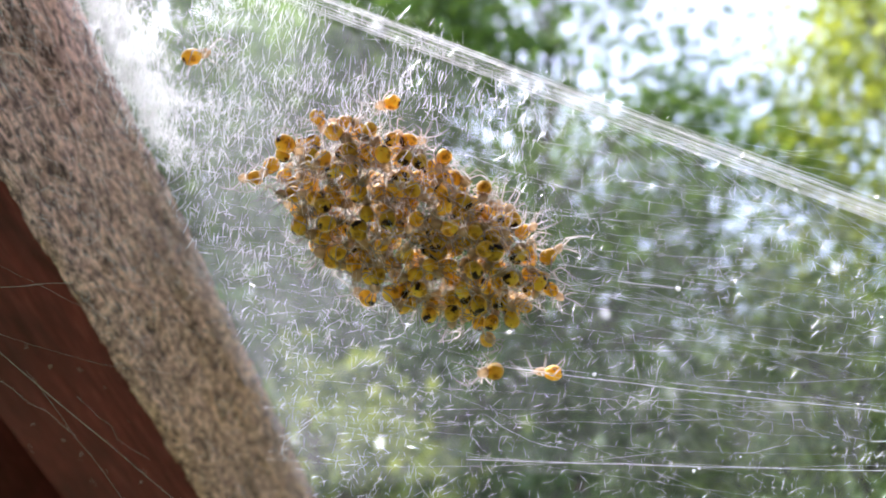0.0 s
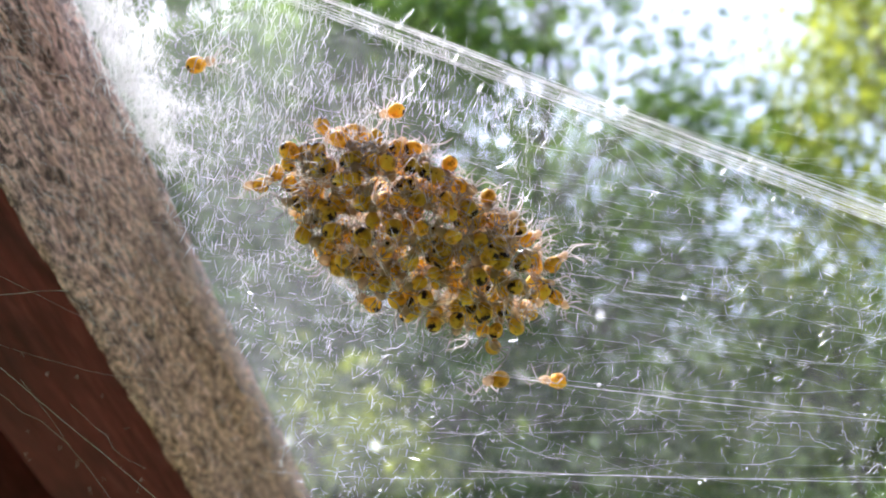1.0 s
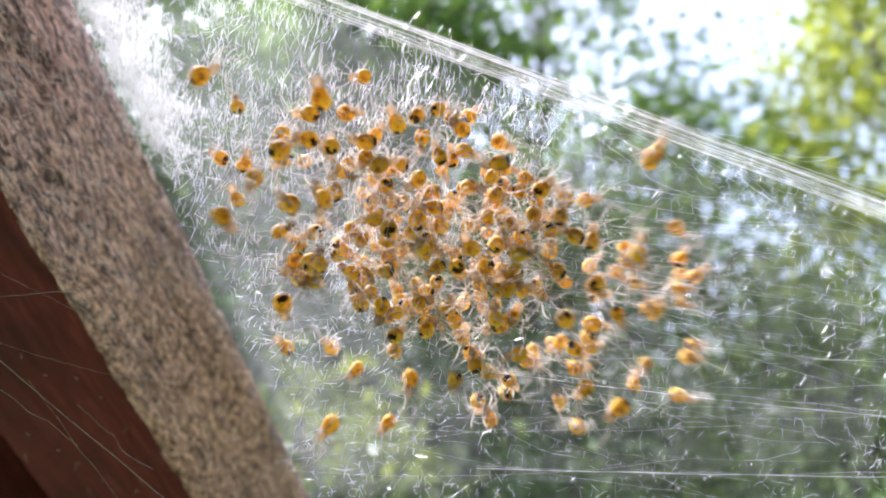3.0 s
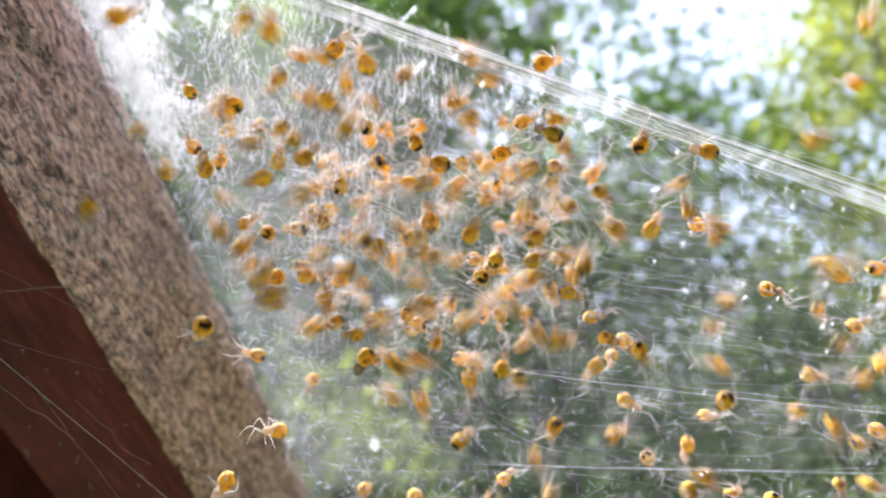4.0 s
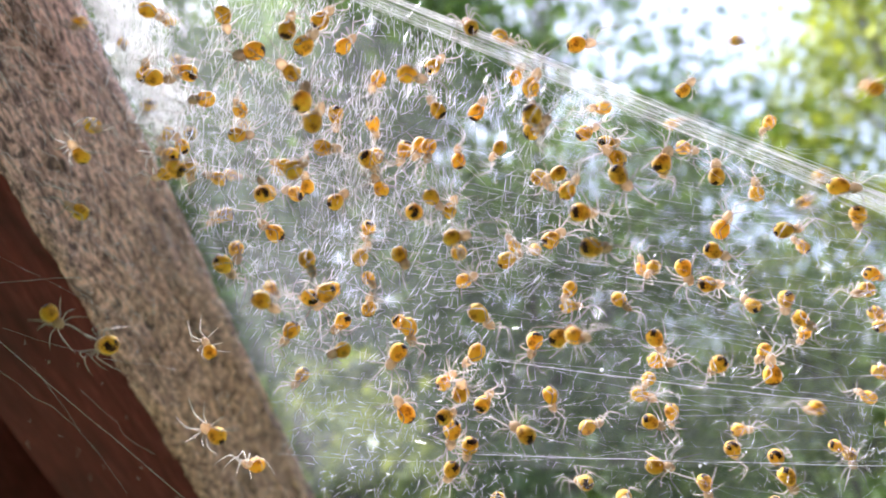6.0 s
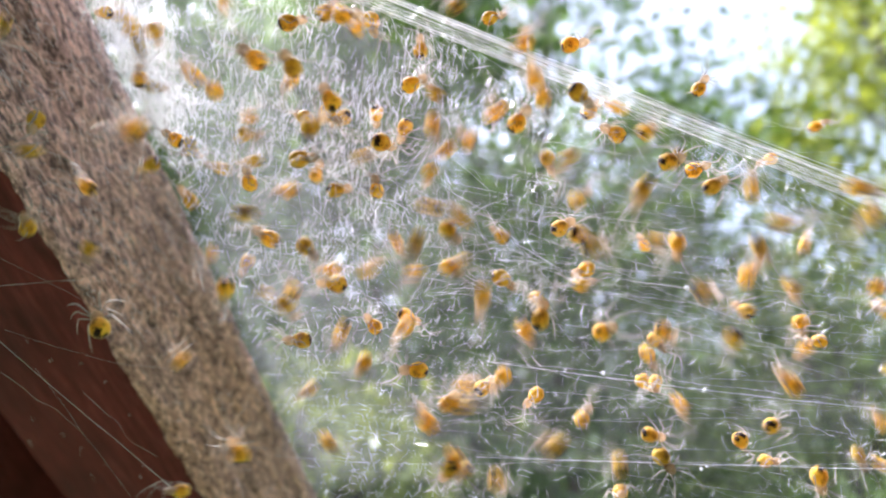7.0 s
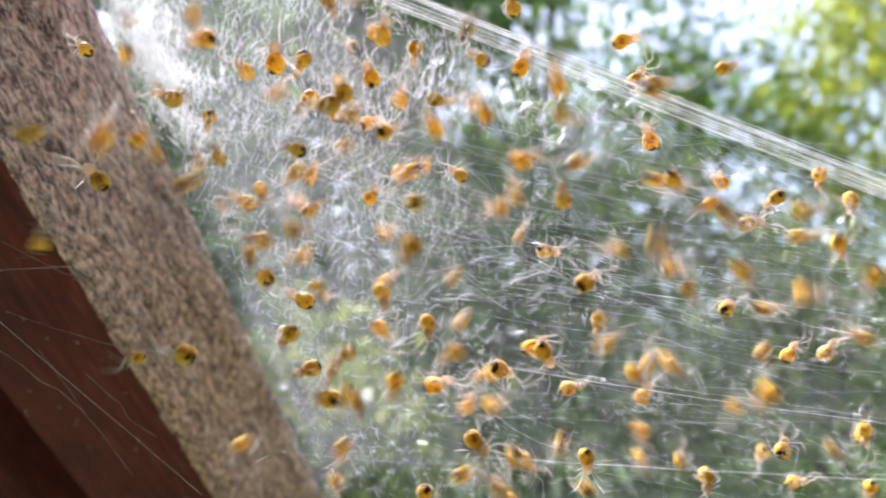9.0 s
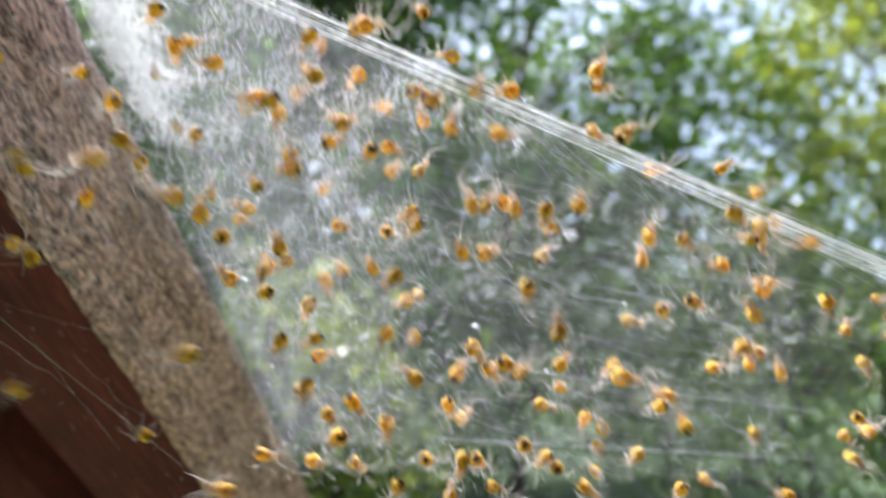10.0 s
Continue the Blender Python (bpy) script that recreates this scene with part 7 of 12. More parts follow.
    crawl(105, 24, -83, [(0, 1.6, 0.1, 3.8, 188), (0.5, 1.4, -0.9, 3.6, 188), (1, 1.5, -0.8, 3.5, 188), (1.5, 1.7, -0.9, 3.6, 188), (2, 2, -1.2, 3.5, 215), (2.5, 2.8, -1, 1.7, 214), (4, 4.9, -4.3, 1.4, 289), (4.5, 6.5, -5.8, 1.4, 282), (5, 6.2, -6.6, 1.3, 319), (5.5, 7.2, -7.1, 1.6, 308), (7, 7.5, -6.1, 0.9, 289), (7.5, 7.5, -5.9, 0.8, 259), (8, 8, -5.7, 0.3, 266), (8.5, 5.7, -6.7, 1.5, 341), (9, 6.2, -7.3, 2.2, 352), (9.5, 6.9, -7.3, 2, 344), (10, 6.8, -5.6, 4.5, 349)])
    crawl(106, 32, -1, [(0, -3.3, 0.8, -0.3, 40), (0.5, -3.4, 0.9, -0.1, 40), (1, -3.3, 0.9, -0.2, 40), (1.5, -3.1, 0.9, -0.1, 40), (2, -3.2, 1, 0, 13), (2.5, -0.6, 1.5, -1.2, -62), (4, -1.2, 3.6, -2.8, -137), (4.5, -2.6, 2.2, -1.5, -156), (5, -2.7, -0.7, -0.8, -180), (5.5, -2.4, -2, -1.2, -140), (7, -1.4, -4.6, -1.6, -185), (7.5, -2.2, -5.9, -2, -260), (8, -2.2, -6.7, -2.1, -225), (8.5, -1.8, -7.1, -2.4, -174), (9, -1.6, -7.6, -1.3, -206), (9.5, -0.5, -7.8, -0.8, -227), (10, -0.5, -7.9, -0.8, -227)])
    crawl(107, 89, 5, [(0, -1.9, 2.1, 2.7, 236), (0.5, -2.1, 1.5, 2.6, 236), (1, -1.9, 1.5, 2.5, 236), (1.5, -1.7, 1.5, 2.6, 236), (2, -1.6, 1.6, 2.4, 227), (2.5, -0.5, 2.2, 0.8, 244), (4, -0.3, -1.5, -0.7, 243), (4.5, 0.6, -3.3, -2.6, 214), (5, 0.4, -4.6, -2.2, 289), (5.5, 0.9, -5.3, -2.5, 247), (7, 1.1, -2.5, -1.8, 322), (7.5, 0.3, -1, -1.2, 397), (8, 0.3, 0.1, -1.9, 471), (8.5, 0.7, 0.6, -2, 485), (9, 0.9, 0.7, -1.2, 493), (9.5, 1.2, 0.8, -1, 455), (10, 1.2, 0.8, -1, 455)])
    crawl(108, -14, -54, [(0, 3, 2.7, -0.6, 281), (0.5, 2.8, 2.9, -0.4, 281), (1, 2.9, 2.9, -0.5, 281), (1.5, 3.1, 2.9, -0.4, 281), (2, 2.8, 0.6, -0.9, 282), (2.5, 3.8, -1.7, -1.1, 318), (4, 7.9, 0.1, -2.7, 265), (4.5, 8, 1.7, -3, 285), (5, 8.7, 2.4, -2.6, 244), (5.5, 8.8, 3, -3.1, 265), (7, 9.4, 2.9, -1.9, 308), (7.5, 10.9, 3.3, -2.9, 331), (8, 11.7, 3.6, -3.4, 256), (8.5, 9.4, -2.3, -5, 331), (9, 9.9, -1.8, -4.9, 337), (9.5, 10.4, -1.5, -4.6, 314), (10, 10.9, -1.6, -4.9, 339)])
    crawl(109, -36, 18, [(0, -2.3, 2, 5.1, 265), (0.5, -2.4, 0.8, 4.7, 265), (1, -2.3, 0.8, 4.7, 265), (1.5, -2.1, 0.8, 4.8, 265), (2, -2.1, -1.7, 3.8, 247), (2.5, -7.7, -2.7, -2.7, 172), (4, -12.8, -3.6, -5.3, 120), (4.5, -14.6, -3.3, -6.3, 120), (5, -17.2, -2.8, -8.1, 117), (5.5, -19.1, -2.7, -8.7, 98), (7, -18.5, -3.6, -5.4, 23), (7.5, -21.5, -3.3, -6.5, 98), (8, -23.1, -2.9, -7.9, 95), (8.5, -7.3, -3.2, -8.3, 79), (9, -6, -3, -8.6, 87), (9.5, -4.6, -2.8, -9.4, 120), (10, -3.5, -3, -10.2, 123)])
    crawl(110, -64, -139, [(0, -2.2, -2.8, 3, 357), (0.5, -2.4, -2.8, 3.1, 357), (1, -2.3, -2.8, 3, 357), (1.5, -2.1, -2.8, 3.1, 357), (2, -3.2, -1.7, 3.9, 350), (2.5, -3.1, 0.4, 4, 360), (4, -7.4, 2.4, 6.6, 311), (4.5, -17.4, 3.8, 9.2, 319), (5, -18.2, 4.9, 11, 314), (5.5, -20.6, 6, 13.3, 269), (7, -25.7, 9, 24.6, 276), (7.5, -23.8, 9, 29.7, 313), (8, -23.9, 9, 36.2, 278), (8.5, -23.5, 9, 36.6, 277), (9, -23.9, 8.9, 37.1, 323), (9.5, -23.8, 8.8, 37.9, 332), (10, -23.5, 8.8, 38.1, 375)])
    crawl(111, -24, -5, [(0, -7, -2, 2.3, 73), (0.5, -7.2, -2.1, 2.4, 73), (1, -7, -2.1, 2.3, 73), (1.5, -6.9, -2.1, 2.4, 73), (2, -7.1, -1.5, 4.1, -1), (2.5, -5.9, 0, 4.2, 2), (4, -11.5, -1.8, 6.4, 77), (4.5, -10.1, -4.6, 5.7, 34), (5, -10.6, -4.4, 5.4, -8), (5.5, -11.9, -2.1, 6.8, -82), (7, -11.9, -0.6, 6.8, -92), (7.5, -13.2, 0.2, 7.1, -167), (8, -13.7, 0.6, 7.2, -170), (8.5, -13.6, 0.9, 7.1, -133), (9, -15, 0.7, 8.3, -194), (9.5, -14.2, 0.6, 9.2, -141), (10, -14.7, 0.6, 9.3, -216)])
    crawl(112, -9, -17, [(0, -2, 2.7, -2.5, 342), (0.5, -2.2, 3.4, -2.2, 342), (1, -2.1, 3.4, -2.3, 342), (1.5, -1.8, 3.4, -2.2, 342), (2, -1.8, 2.3, -2.2, 342), (2.5, -1.1, 1.6, -2.9, 341), (4, -1, 1.1, -6.4, 266), (4.5, 0.4, 1, -7.3, 241), (5, -0.3, 3.5, -5.6, 265), (5.5, -0.2, 5.6, -7.4, 305), (7, 1.8, 6.6, -7.9, 329), (7.5, 2.3, 7, -7.4, 373), (8, 1.3, 7.3, -7.6, 393), (8.5, 2.8, 7.7, -8.5, 318), (9, 2.4, 8, -8.7, 347), (9.5, 3.6, 4.6, -8.6, 272), (10, 3.8, 2.8, -8.7, 197)])
    crawl(113, -40, -80, [(0, 6.7, 2.9, -7.1, 131), (0.5, 6.5, 2.9, -6.9, 131), (1, 6.5, 2.9, -6.9, 131), (1.5, 6.8, 2.9, -6.9, 131), (2, 5.7, 3.2, -3.6, 102), (2.5, 5.1, 2.6, -3.5, 135), (4, 16.1, 7.3, -11.8, 210), (4.5, 16.3, 8, -12.1, 188), (5, 16.4, 8.1, -12.2, 201), (5.5, 15.6, 6.4, -10.3, 211), (7, 16.1, 6.9, -9.7, 238), (7.5, 15.2, 7.4, -9.3, 284), (8, 15.3, 7.6, -9, 282), (8.5, 14.1, 6.8, -11, 211), (9, 14.2, 7.3, -10.6, 231), (9.5, 14.2, 7.3, -9.8, 241), (10, 14.5, 7.7, -9.8, 208)])
    crawl(114, 74, 43, [(0, -9, -1.4, 3.1, 151), (0.5, -9.1, -1.4, 3.2, 151), (1, -8.9, -1.4, 3.1, 151), (1.5, -8.7, -1.4, 3.2, 151), (2, -8.6, -3.5, 3.2, 147), (2.5, -7.5, -4.4, 2.1, 126), (4, -13.3, -3.9, 4.3, 51), (4.5, -14.9, -2.6, 5, 79), (5, -21.2, 2.5, 0.9, 106), (5.5, -23.3, 1.6, 4.1, 126), (7, -25.4, -0.2, 1.3, 51), (7.5, -24.2, 0.3, -0.4, -24), (8, -24.2, 0.4, -1.1, -99), (8.5, -26.4, 0.4, -0.9, -140), (9, -11.5, 0.2, -0.5, -92), (9.5, -10.7, 0.2, -0.3, -136), (10, -9.3, 0.4, -0.1, -126)])
    crawl(115, 20, -23, [(0, -1.4, -2.5, 0.8, 141), (0.5, -1.6, -2.5, 0.9, 141), (1, -1.5, -2.5, 0.8, 141), (1.5, -1.3, -2.5, 0.9, 141), (2, -1.6, -4.2, 0.9, 134), (2.5, -1, -5.7, 1.1, 144), (4, -2.2, -3, 3.4, 69), (4.5, -2.6, -1.4, 4, -6), (5, -2.9, -4, 0.4, 69), (5.5, -2.9, -2.1, 2.6, 29), (7, -3.9, -1.7, 3.2, 1), (7.5, -3.5, 0.3, 5.1, -74), (8, -3.7, 0.6, 5.6, -45), (8.5, -3.3, 0.1, 6.9, -68), (9, -2.4, 1.6, 5.8, -90), (9.5, -3.8, 2.7, 6.5, -41), (10, -5.7, 3.3, 6.9, -55)])
    crawl(116, -36, -10, [(0, -2.5, -1.3, 6.9, 330), (0.5, -2.7, -1.4, 7, 330), (1, -2.6, -1.3, 6.9, 330), (1.5, -2.4, -1.4, 7, 330), (2, -2.3, -2.7, 6.1, 339), (2.5, 0.2, -3, 7.5, 316), (4, 2.1, -1.9, 11.8, 282), (4.5, 9.1, -2.2, 17.8, 304), (5, 19.6, -2.2, 21.5, 333), (5.5, 33.5, -1.1, 25.8, 357), (7, 35.7, -1.1, 26.3, 333), (7.5, 36.6, -1.1, 26.2, 319), (8, 37.7, -0.9, 26.6, 281), (8.5, 38.5, -0.4, 27.1, 292), (9, 40, -0.6, 27.3, 341), (9.5, 40.8, -0.3, 27.4, 303), (10, 51.8, 2.1, 33.5, 309)])
    crawl(117, 33, 8, [(0, 0.6, 0.7, 3.1, 153), (0.5, 0.4, -0.1, 3, 153), (1, 0.6, -0.1, 2.9, 153), (1.5, 0.8, -0.1, 3, 153), (2, 0.2, 1.7, 4.5, 142), (2.5, 3.8, 4.3, 2.3, 139), (4, 7.6, 6.2, 4.9, 93), (4.5, 18.3, 6.9, 16.1, 75), (5, 31.3, 7.4, 29, 55), (5.5, 42.8, 7.4, 40.4, 85), (7, 46, 7.1, 43.7, 46), (7.5, 46.9, 7.6, 45, 11), (8, 47.8, 7.6, 46.3, -29), (8.5, 49.2, 7.6, 47.9, -44), (9, 50.5, 7.9, 49.7, -6), (9.5, 51.7, 8.5, 51.2, -5), (10, 52.6, 8.2, 52.6, -43)])
    crawl(118, 2, 34, [(0, -3.5, 3.1, 4.7, 211), (0.5, -3.6, 2, 4.4, 211), (1, -3.4, 2, 4.3, 211), (1.5, -3.2, 2, 4.4, 211), (2, -3.9, 3.4, 5.8, 204), (2.5, -3.6, 5.8, 3.3, 177), (4, -5.7, 8.9, 4.8, 173), (4.5, -7.8, 9, 6, 133), (5, -11.6, 9, 5.9, 141), (5.5, -16.1, 9, 4.5, 101), (7, -17.1, 9, 1.3, 147), (7.5, -13.1, 9, -2.4, 187), (8, -9.7, 9, -7.2, 203), (8.5, -4.1, 9, -15.9, 157), (9, -6.6, 9.5, -14.8, 183), (9.5, -4.7, 5.4, -13.7, 108), (10, -11.3, 1, -14.1, 83)])
    crawl(119, -30, -44, [(0, 2.2, 1.9, -0.1, 356), (0.5, 2, 1.9, 0.1, 356), (1, 2.1, 2, 0, 356), (1.5, 2.3, 1.9, 0.1, 356), (2, 1.9, 4, 1.5, 349), (2.5, 2.6, 7.6, -2.7, 274), (4, 1.9, 9, -5.5, 288), (4.5, -3.1, 9, -12, 252), (5, -12.2, 9, -20.6, 284), (5.5, -12.9, 8.9, -20.7, 311), (7, -15.4, 9, -22.5, 343), (7.5, -16, 9, -22.7, 334), (8, -16.5, 8.8, -23.3, 327), (8.5, -17.1, 9, -24.3, 345), (9, -17.8, 9, -24.5, 365), (9.5, -17.7, 8.9, -24.4, 374), (10, -18.1, 8.9, -24.5, 375)])
    crawl(120, -16, -8, [(0, -5.5, -1.1, 6.3, 332), (0.5, -5.5, -2.7, 5.7, 332), (1, -5.3, -2.6, 5.6, 332), (1.5, -5.2, -2.7, 5.7, 332), (2, -6.1, -0.4, 7.5, 356), (2.5, -3.6, 3.1, 4.4, 281), (4, -5.9, -1.4, 4.1, 356), (4.5, -4.7, -4, 2, 431), (5, -4.5, -1.7, 2.1, 403), (5.5, -6, -0.8, 1.1, 328), (7, -6, -1, 3.1, 282), (7.5, -6.1, -0.7, 2.7, 274), (8, -6.5, 1.7, 3.6, 349), (8.5, -7.1, 1.6, 3.2, 316), (9, -8.2, 2.3, 3.4, 317), (9.5, -8, -2.2, 2.1, 382), (10, -7.4, -4.7, 1.6, 382)])
    crawl(121, 89, 125, [(0, -6.8, 2.2, 6.3, 56), (0.5, -6.7, 0.7, 5.8, 56), (1, -6.5, 0.7, 5.7, 56), (1.5, -6.3, 0.7, 5.8, 56), (2, -7, 1.1, 6.8, 60), (2.5, -1.5, 1.8, 5.8, -15), (4, -3.3, 1.7, 8.4, -70), (4.5, -4.3, 1.7, 8.2, -78), (5, -4.1, -0.3, 7.2, -153), (5.5, -3.7, 1.5, 8.8, -78), (7, -4.3, 1.7, 9, -101), (7.5, -5.1, 2.8, 9.3, -26), (8, -4.4, -2.2, 6.9, -68), (8.5, -5, -2.5, 6.8, -53), (9, -4.5, 0.3, 8.7, 22), (9.5, -4.9, 0.4, 8.3, 12), (10, -4.4, -4, 8.3, 8)])
    crawl(122, 1, -104, [(0, 1.3, 3.3, -2.3, 276), (0.5, 1.2, 4, -2, 276), (1, 1.3, 4, -2.1, 276), (1.5, 1.5, 4, -2, 276), (2, 0.9, 4, -1.1, 282), (2.5, 2.7, 5.1, -3.9, 277), (4, 6.4, 7.4, -12.5, 215), (4.5, 7.2, 7.9, -12.9, 247), (5, 10.1, 7.5, -12.4, 184), (5.5, 9.9, 7, -10.9, 259), (7, 9.7, 6.7, -9.9, 334), (7.5, 7.8, 6.1, -7.9, 401), (8, 7.8, 6.4, -8.9, 436), (8.5, 7.9, 5.9, -8.1, 361), (9, 9.4, 5.5, -7.5, 286), (9.5, 10.2, 5.9, -8.1, 257), (10, 11.3, 5.5, -8.5, 259)])
    crawl(123, -29, 73, [(0, 0.5, 0.6, 0.3, 274), (0.5, 0.3, 0.5, 0.4, 274), (1, 0.4, 0.5, 0.4, 274), (1.5, 0.7, 0.5, 0.5, 274), (2, 0.1, 1.4, 1.5, 304), (2.5, 4.1, 2.8, 1.2, 264), (4, 8.8, 4.9, 1.1, 245), (4.5, 17.3, 6.8, -0.1, 268), (5, 27.9, 9, -3.9, 248), (5.5, 34.5, 9, -8.5, 200), (7, 51.9, 9, -12.7, 151), (7.5, 52.5, 9, -12.5, 156), (8, 52.4, 9, -12.5, 132), (8.5, 52.6, 9, -11.9, 178), (9, 52.9, 9, -11.7, 206), (9.5, 52.7, 9, -11.7, 161), (10, 52.9, 9, -11.9, 184)])
    crawl(124, -37, -25, [(0, -4, 2.7, 2.3, 253), (0.5, -4.1, 2.2, 2.2, 253), (1, -3.9, 2.2, 2.2, 253), (1.5, -3.7, 2.2, 2.2, 253), (2, -4.4, 3.5, 3.5, 220), (2.5, -0.7, 5.4, 2.3, 249), (4, -1.7, 8.1, 3.8, 242), (4.5, -2.4, 9, 9.3, 233), (5, -6.9, 9, 18.2, 276), (5.5, -13.2, 9, 28.3, 270), (7, -35.8, 9, 56.1, 270), (7.5, -35.9, 8.9, 56.6, 279), (8, -36.5, 8.9, 57, 282), (8.5, -36.8, 9, 57.3, 274), (9, -37, 9, 58, 277), (9.5, -38, 8.8, 59, 303), (10, -38.8, 8.9, 59.3, 270)])
    crawl(125, 53, 97, [(0, -7.7, 0.9, 3.5, 147), (0.5, -7.7, 0, 3.3, 147), (1, -7.5, 0.1, 3.3, 147), (1.5, -7.3, 0, 3.3, 147), (2, -8, 0.4, 4.3, 159), (2.5, -2.5, 1.5, 2.5, 136), (4, -8.4, 3.3, 5.5, 100), (4.5, -19.6, 3, 12.8, 130), (5, -17.9, 0.2, 12.4, 55), (5.5, -19.7, -1, 11.1, 31), (7, -18.8, -1.8, 10.5, 53), (7.5, -19.8, -2.2, 10.1, 93), (8, -20.3, -2.6, 9.6, 103), (8.5, -21.2, -2.8, 10.3, 59), (9, -26, 0.7, 7.5, -7), (9.5, -27.7, -1.1, 13.2, -82), (10, -27.7, -1.1, 13.2, -157)])
    crawl(126, -10, 0, [(0, 1.7, 0, 2.6, 312), (0.5, 1.4, -0.7, 2.5, 312), (1, 1.5, -0.7, 2.5, 312), (1.5, 1.7, -0.7, 2.6, 312), (2, 1.2, 0.6, 3.8, 346), (2.5, 5.7, 2.2, 3.6, 363), (4, 15.5, -2.1, 5.6, 438), (4.5, 15.4, -2.2, 5.6, 426), (5, 13.7, -3.9, 5, 351), (5.5, 13.4, -4.8, 4.3, 339), (7, 13.4, -3.8, 3.9, 287), (7.5, 14.8, -3.6, 5, 230), (8, 15, -1, 5.3, 272), (8.5, 14.8, -0.4, 5.2, 233), (9, 14.7, -0.1, 5.1, 232), (9.5, 14.4, -0.5, 5, 272), (10, 12, -0.9, 5.9, 347)])
    crawl(127, 15, 50, [(0, 0.1, 0.4, 4.7, 154), (0.5, -0.1, -0.7, 4.3, 154), (1, 0, -0.7, 4.3, 154), (1.5, 0.2, -0.8, 4.4, 154), (2, -0.4, 0.6, 5.7, 191), (2.5, 4.6, 2.3, 5, 262), (4, 8.4, 2.2, 7.4, 213), (4.5, 9, 1.9, 8, 288), (5, 8.6, 1.7, 8.2, 250), (5.5, 9, 1.7, 8.7, 292), (7, 10.3, 1.7, 10, 321), (7.5, 11.3, 1.3, 10.7, 278), (8, 11.8, 1.5, 11.6, 315), (8.5, 12.4, 1.5, 12.3, 345), (9, 13, 1.7, 13.2, 335), (9.5, 13.8, 1.9, 14.4, 286), (10, 14.5, 2.1, 15.2, 271)])
    crawl(128, 32, -127, [(0, -6.4, 0.9, 1.2, 190), (0.5, -6.5, 0.6, 1.2, 190), (1, -6.4, 0.6, 1.2, 190), (1.5, -6.2, 0.6, 1.3, 190), (2, -7, 2.4, 2.6, 191), (2.5, -5.3, 5.4, -0.1, 200), (4, -9.5, 0.1, -2.9, 178), (4.5, -9.4, -3.5, -3.9, 205), (5, -9.2, -5.4, -4.4, 204), (5.5, -9, -6.3, -5.4, 216), (7, -8.1, -3.9, -4.9, 190), (7.5, -8.5, -2.5, -4.7, 170), (8, -8.8, -1.7, -4.7, 167), (8.5, -8.6, -1.3, -4.5, 146), (9, -8.4, -2.5, -5.4, 114), (9.5, -7.3, -3.4, -4.7, 129), (10, -7.2, -3.8, -4.7, 129)])
    crawl(129, 51, 6, [(0, -3.1, -0.3, 2.3, 247), (0.5, -3.2, -0.9, 2.2, 247), (1, -3.1, -0.9, 2.1, 247), (1.5, -2.9, -0.9, 2.2, 247), (2, -3.6, 0.9, 3.7, 278), (2.5, -2.7, 3.8, 0.9, 226), (4, -7.3, 6.2, -2.2, 276), (4.5, -6.2, 6.9, -12, 315), (5, -6.5, 8.1, -26.2, 276), (5.5, -6.8, 8.5, -27.2, 255), (7, -7, 8.8, -30.7, 298), (7.5, -7.1, 8.7, -31.9, 250), (8, -6.9, 8.4, -33.5, 265), (8.5, -6.9, 8.2, -34.8, 215), (9, -7.3, 8.5, -35.6, 191), (9.5, -7.6, 8.3, -37.1, 225), (10, -7.3, 8.5, -38.5, 245)])
    crawl(130, -16, 29, [(0, 2.8, 3, -0.3, 113), (0.5, 2.6, 3.1, -0.2, 113), (1, 2.8, 3.2, -0.2, 113), (1.5, 3, 3.1, -0.1, 113), (2, 2.4, 3, 0.7, 171), (2.5, 3.5, 3.7, -1.1, 214), (4, 7.7, 6.4, -1.5, 193), (4.5, 15.8, 7.6, -1.4, 235), (5, 24.5, 7.9, 0.8, 232), (5.5, 21.8, 6.2, -2.8, 159), (7, 24.3, 6.1, -1.9, 191), (7.5, 23.8, 2.1, -3.7, 205), (8, 22.6, -0.5, -3.1, 280), (8.5, 23.8, -1.9, -2.8, 342), (9, 27.9, 4.3, -3.6, 417), (9.5, 26.5, 0.8, -4.7, 492), (10, 26.7, 5.1, -3.7, 417)])
    crawl(131, 27, 114, [(0, -8.1, 0.6, 3, 156), (0.5, -8.1, -0.2, 2.9, 156), (1, -7.9, -0.1, 2.8, 156), (1.5, -7.7, -0.2, 2.9, 156), (2, -8.8, 2, 4.5, 199), (2.5, -4.2, 4.9, 2.9, 245), (4, -9.6, 7.9, 4.3, 243), (4.5, -17.9, 8.4, 7.6, 208), (5, -17.9, 4.6, 5.2, 154), (5.5, -17.4, 2.2, 4.9, 126), (7, -18.2, -0.7, 4.6, 133), (7.5, -18.1, -0.7, 4.7, 161), (8, -18, -0.7, 4.8, 179), (8.5, -17.9, -0.7, 4.8, 130), (9, -17.7, -0.9, 5.6, 116), (9.5, -17.4, -1.1, 6.2, 172), (10, -17.3, -1.2, 6.5, 200)])
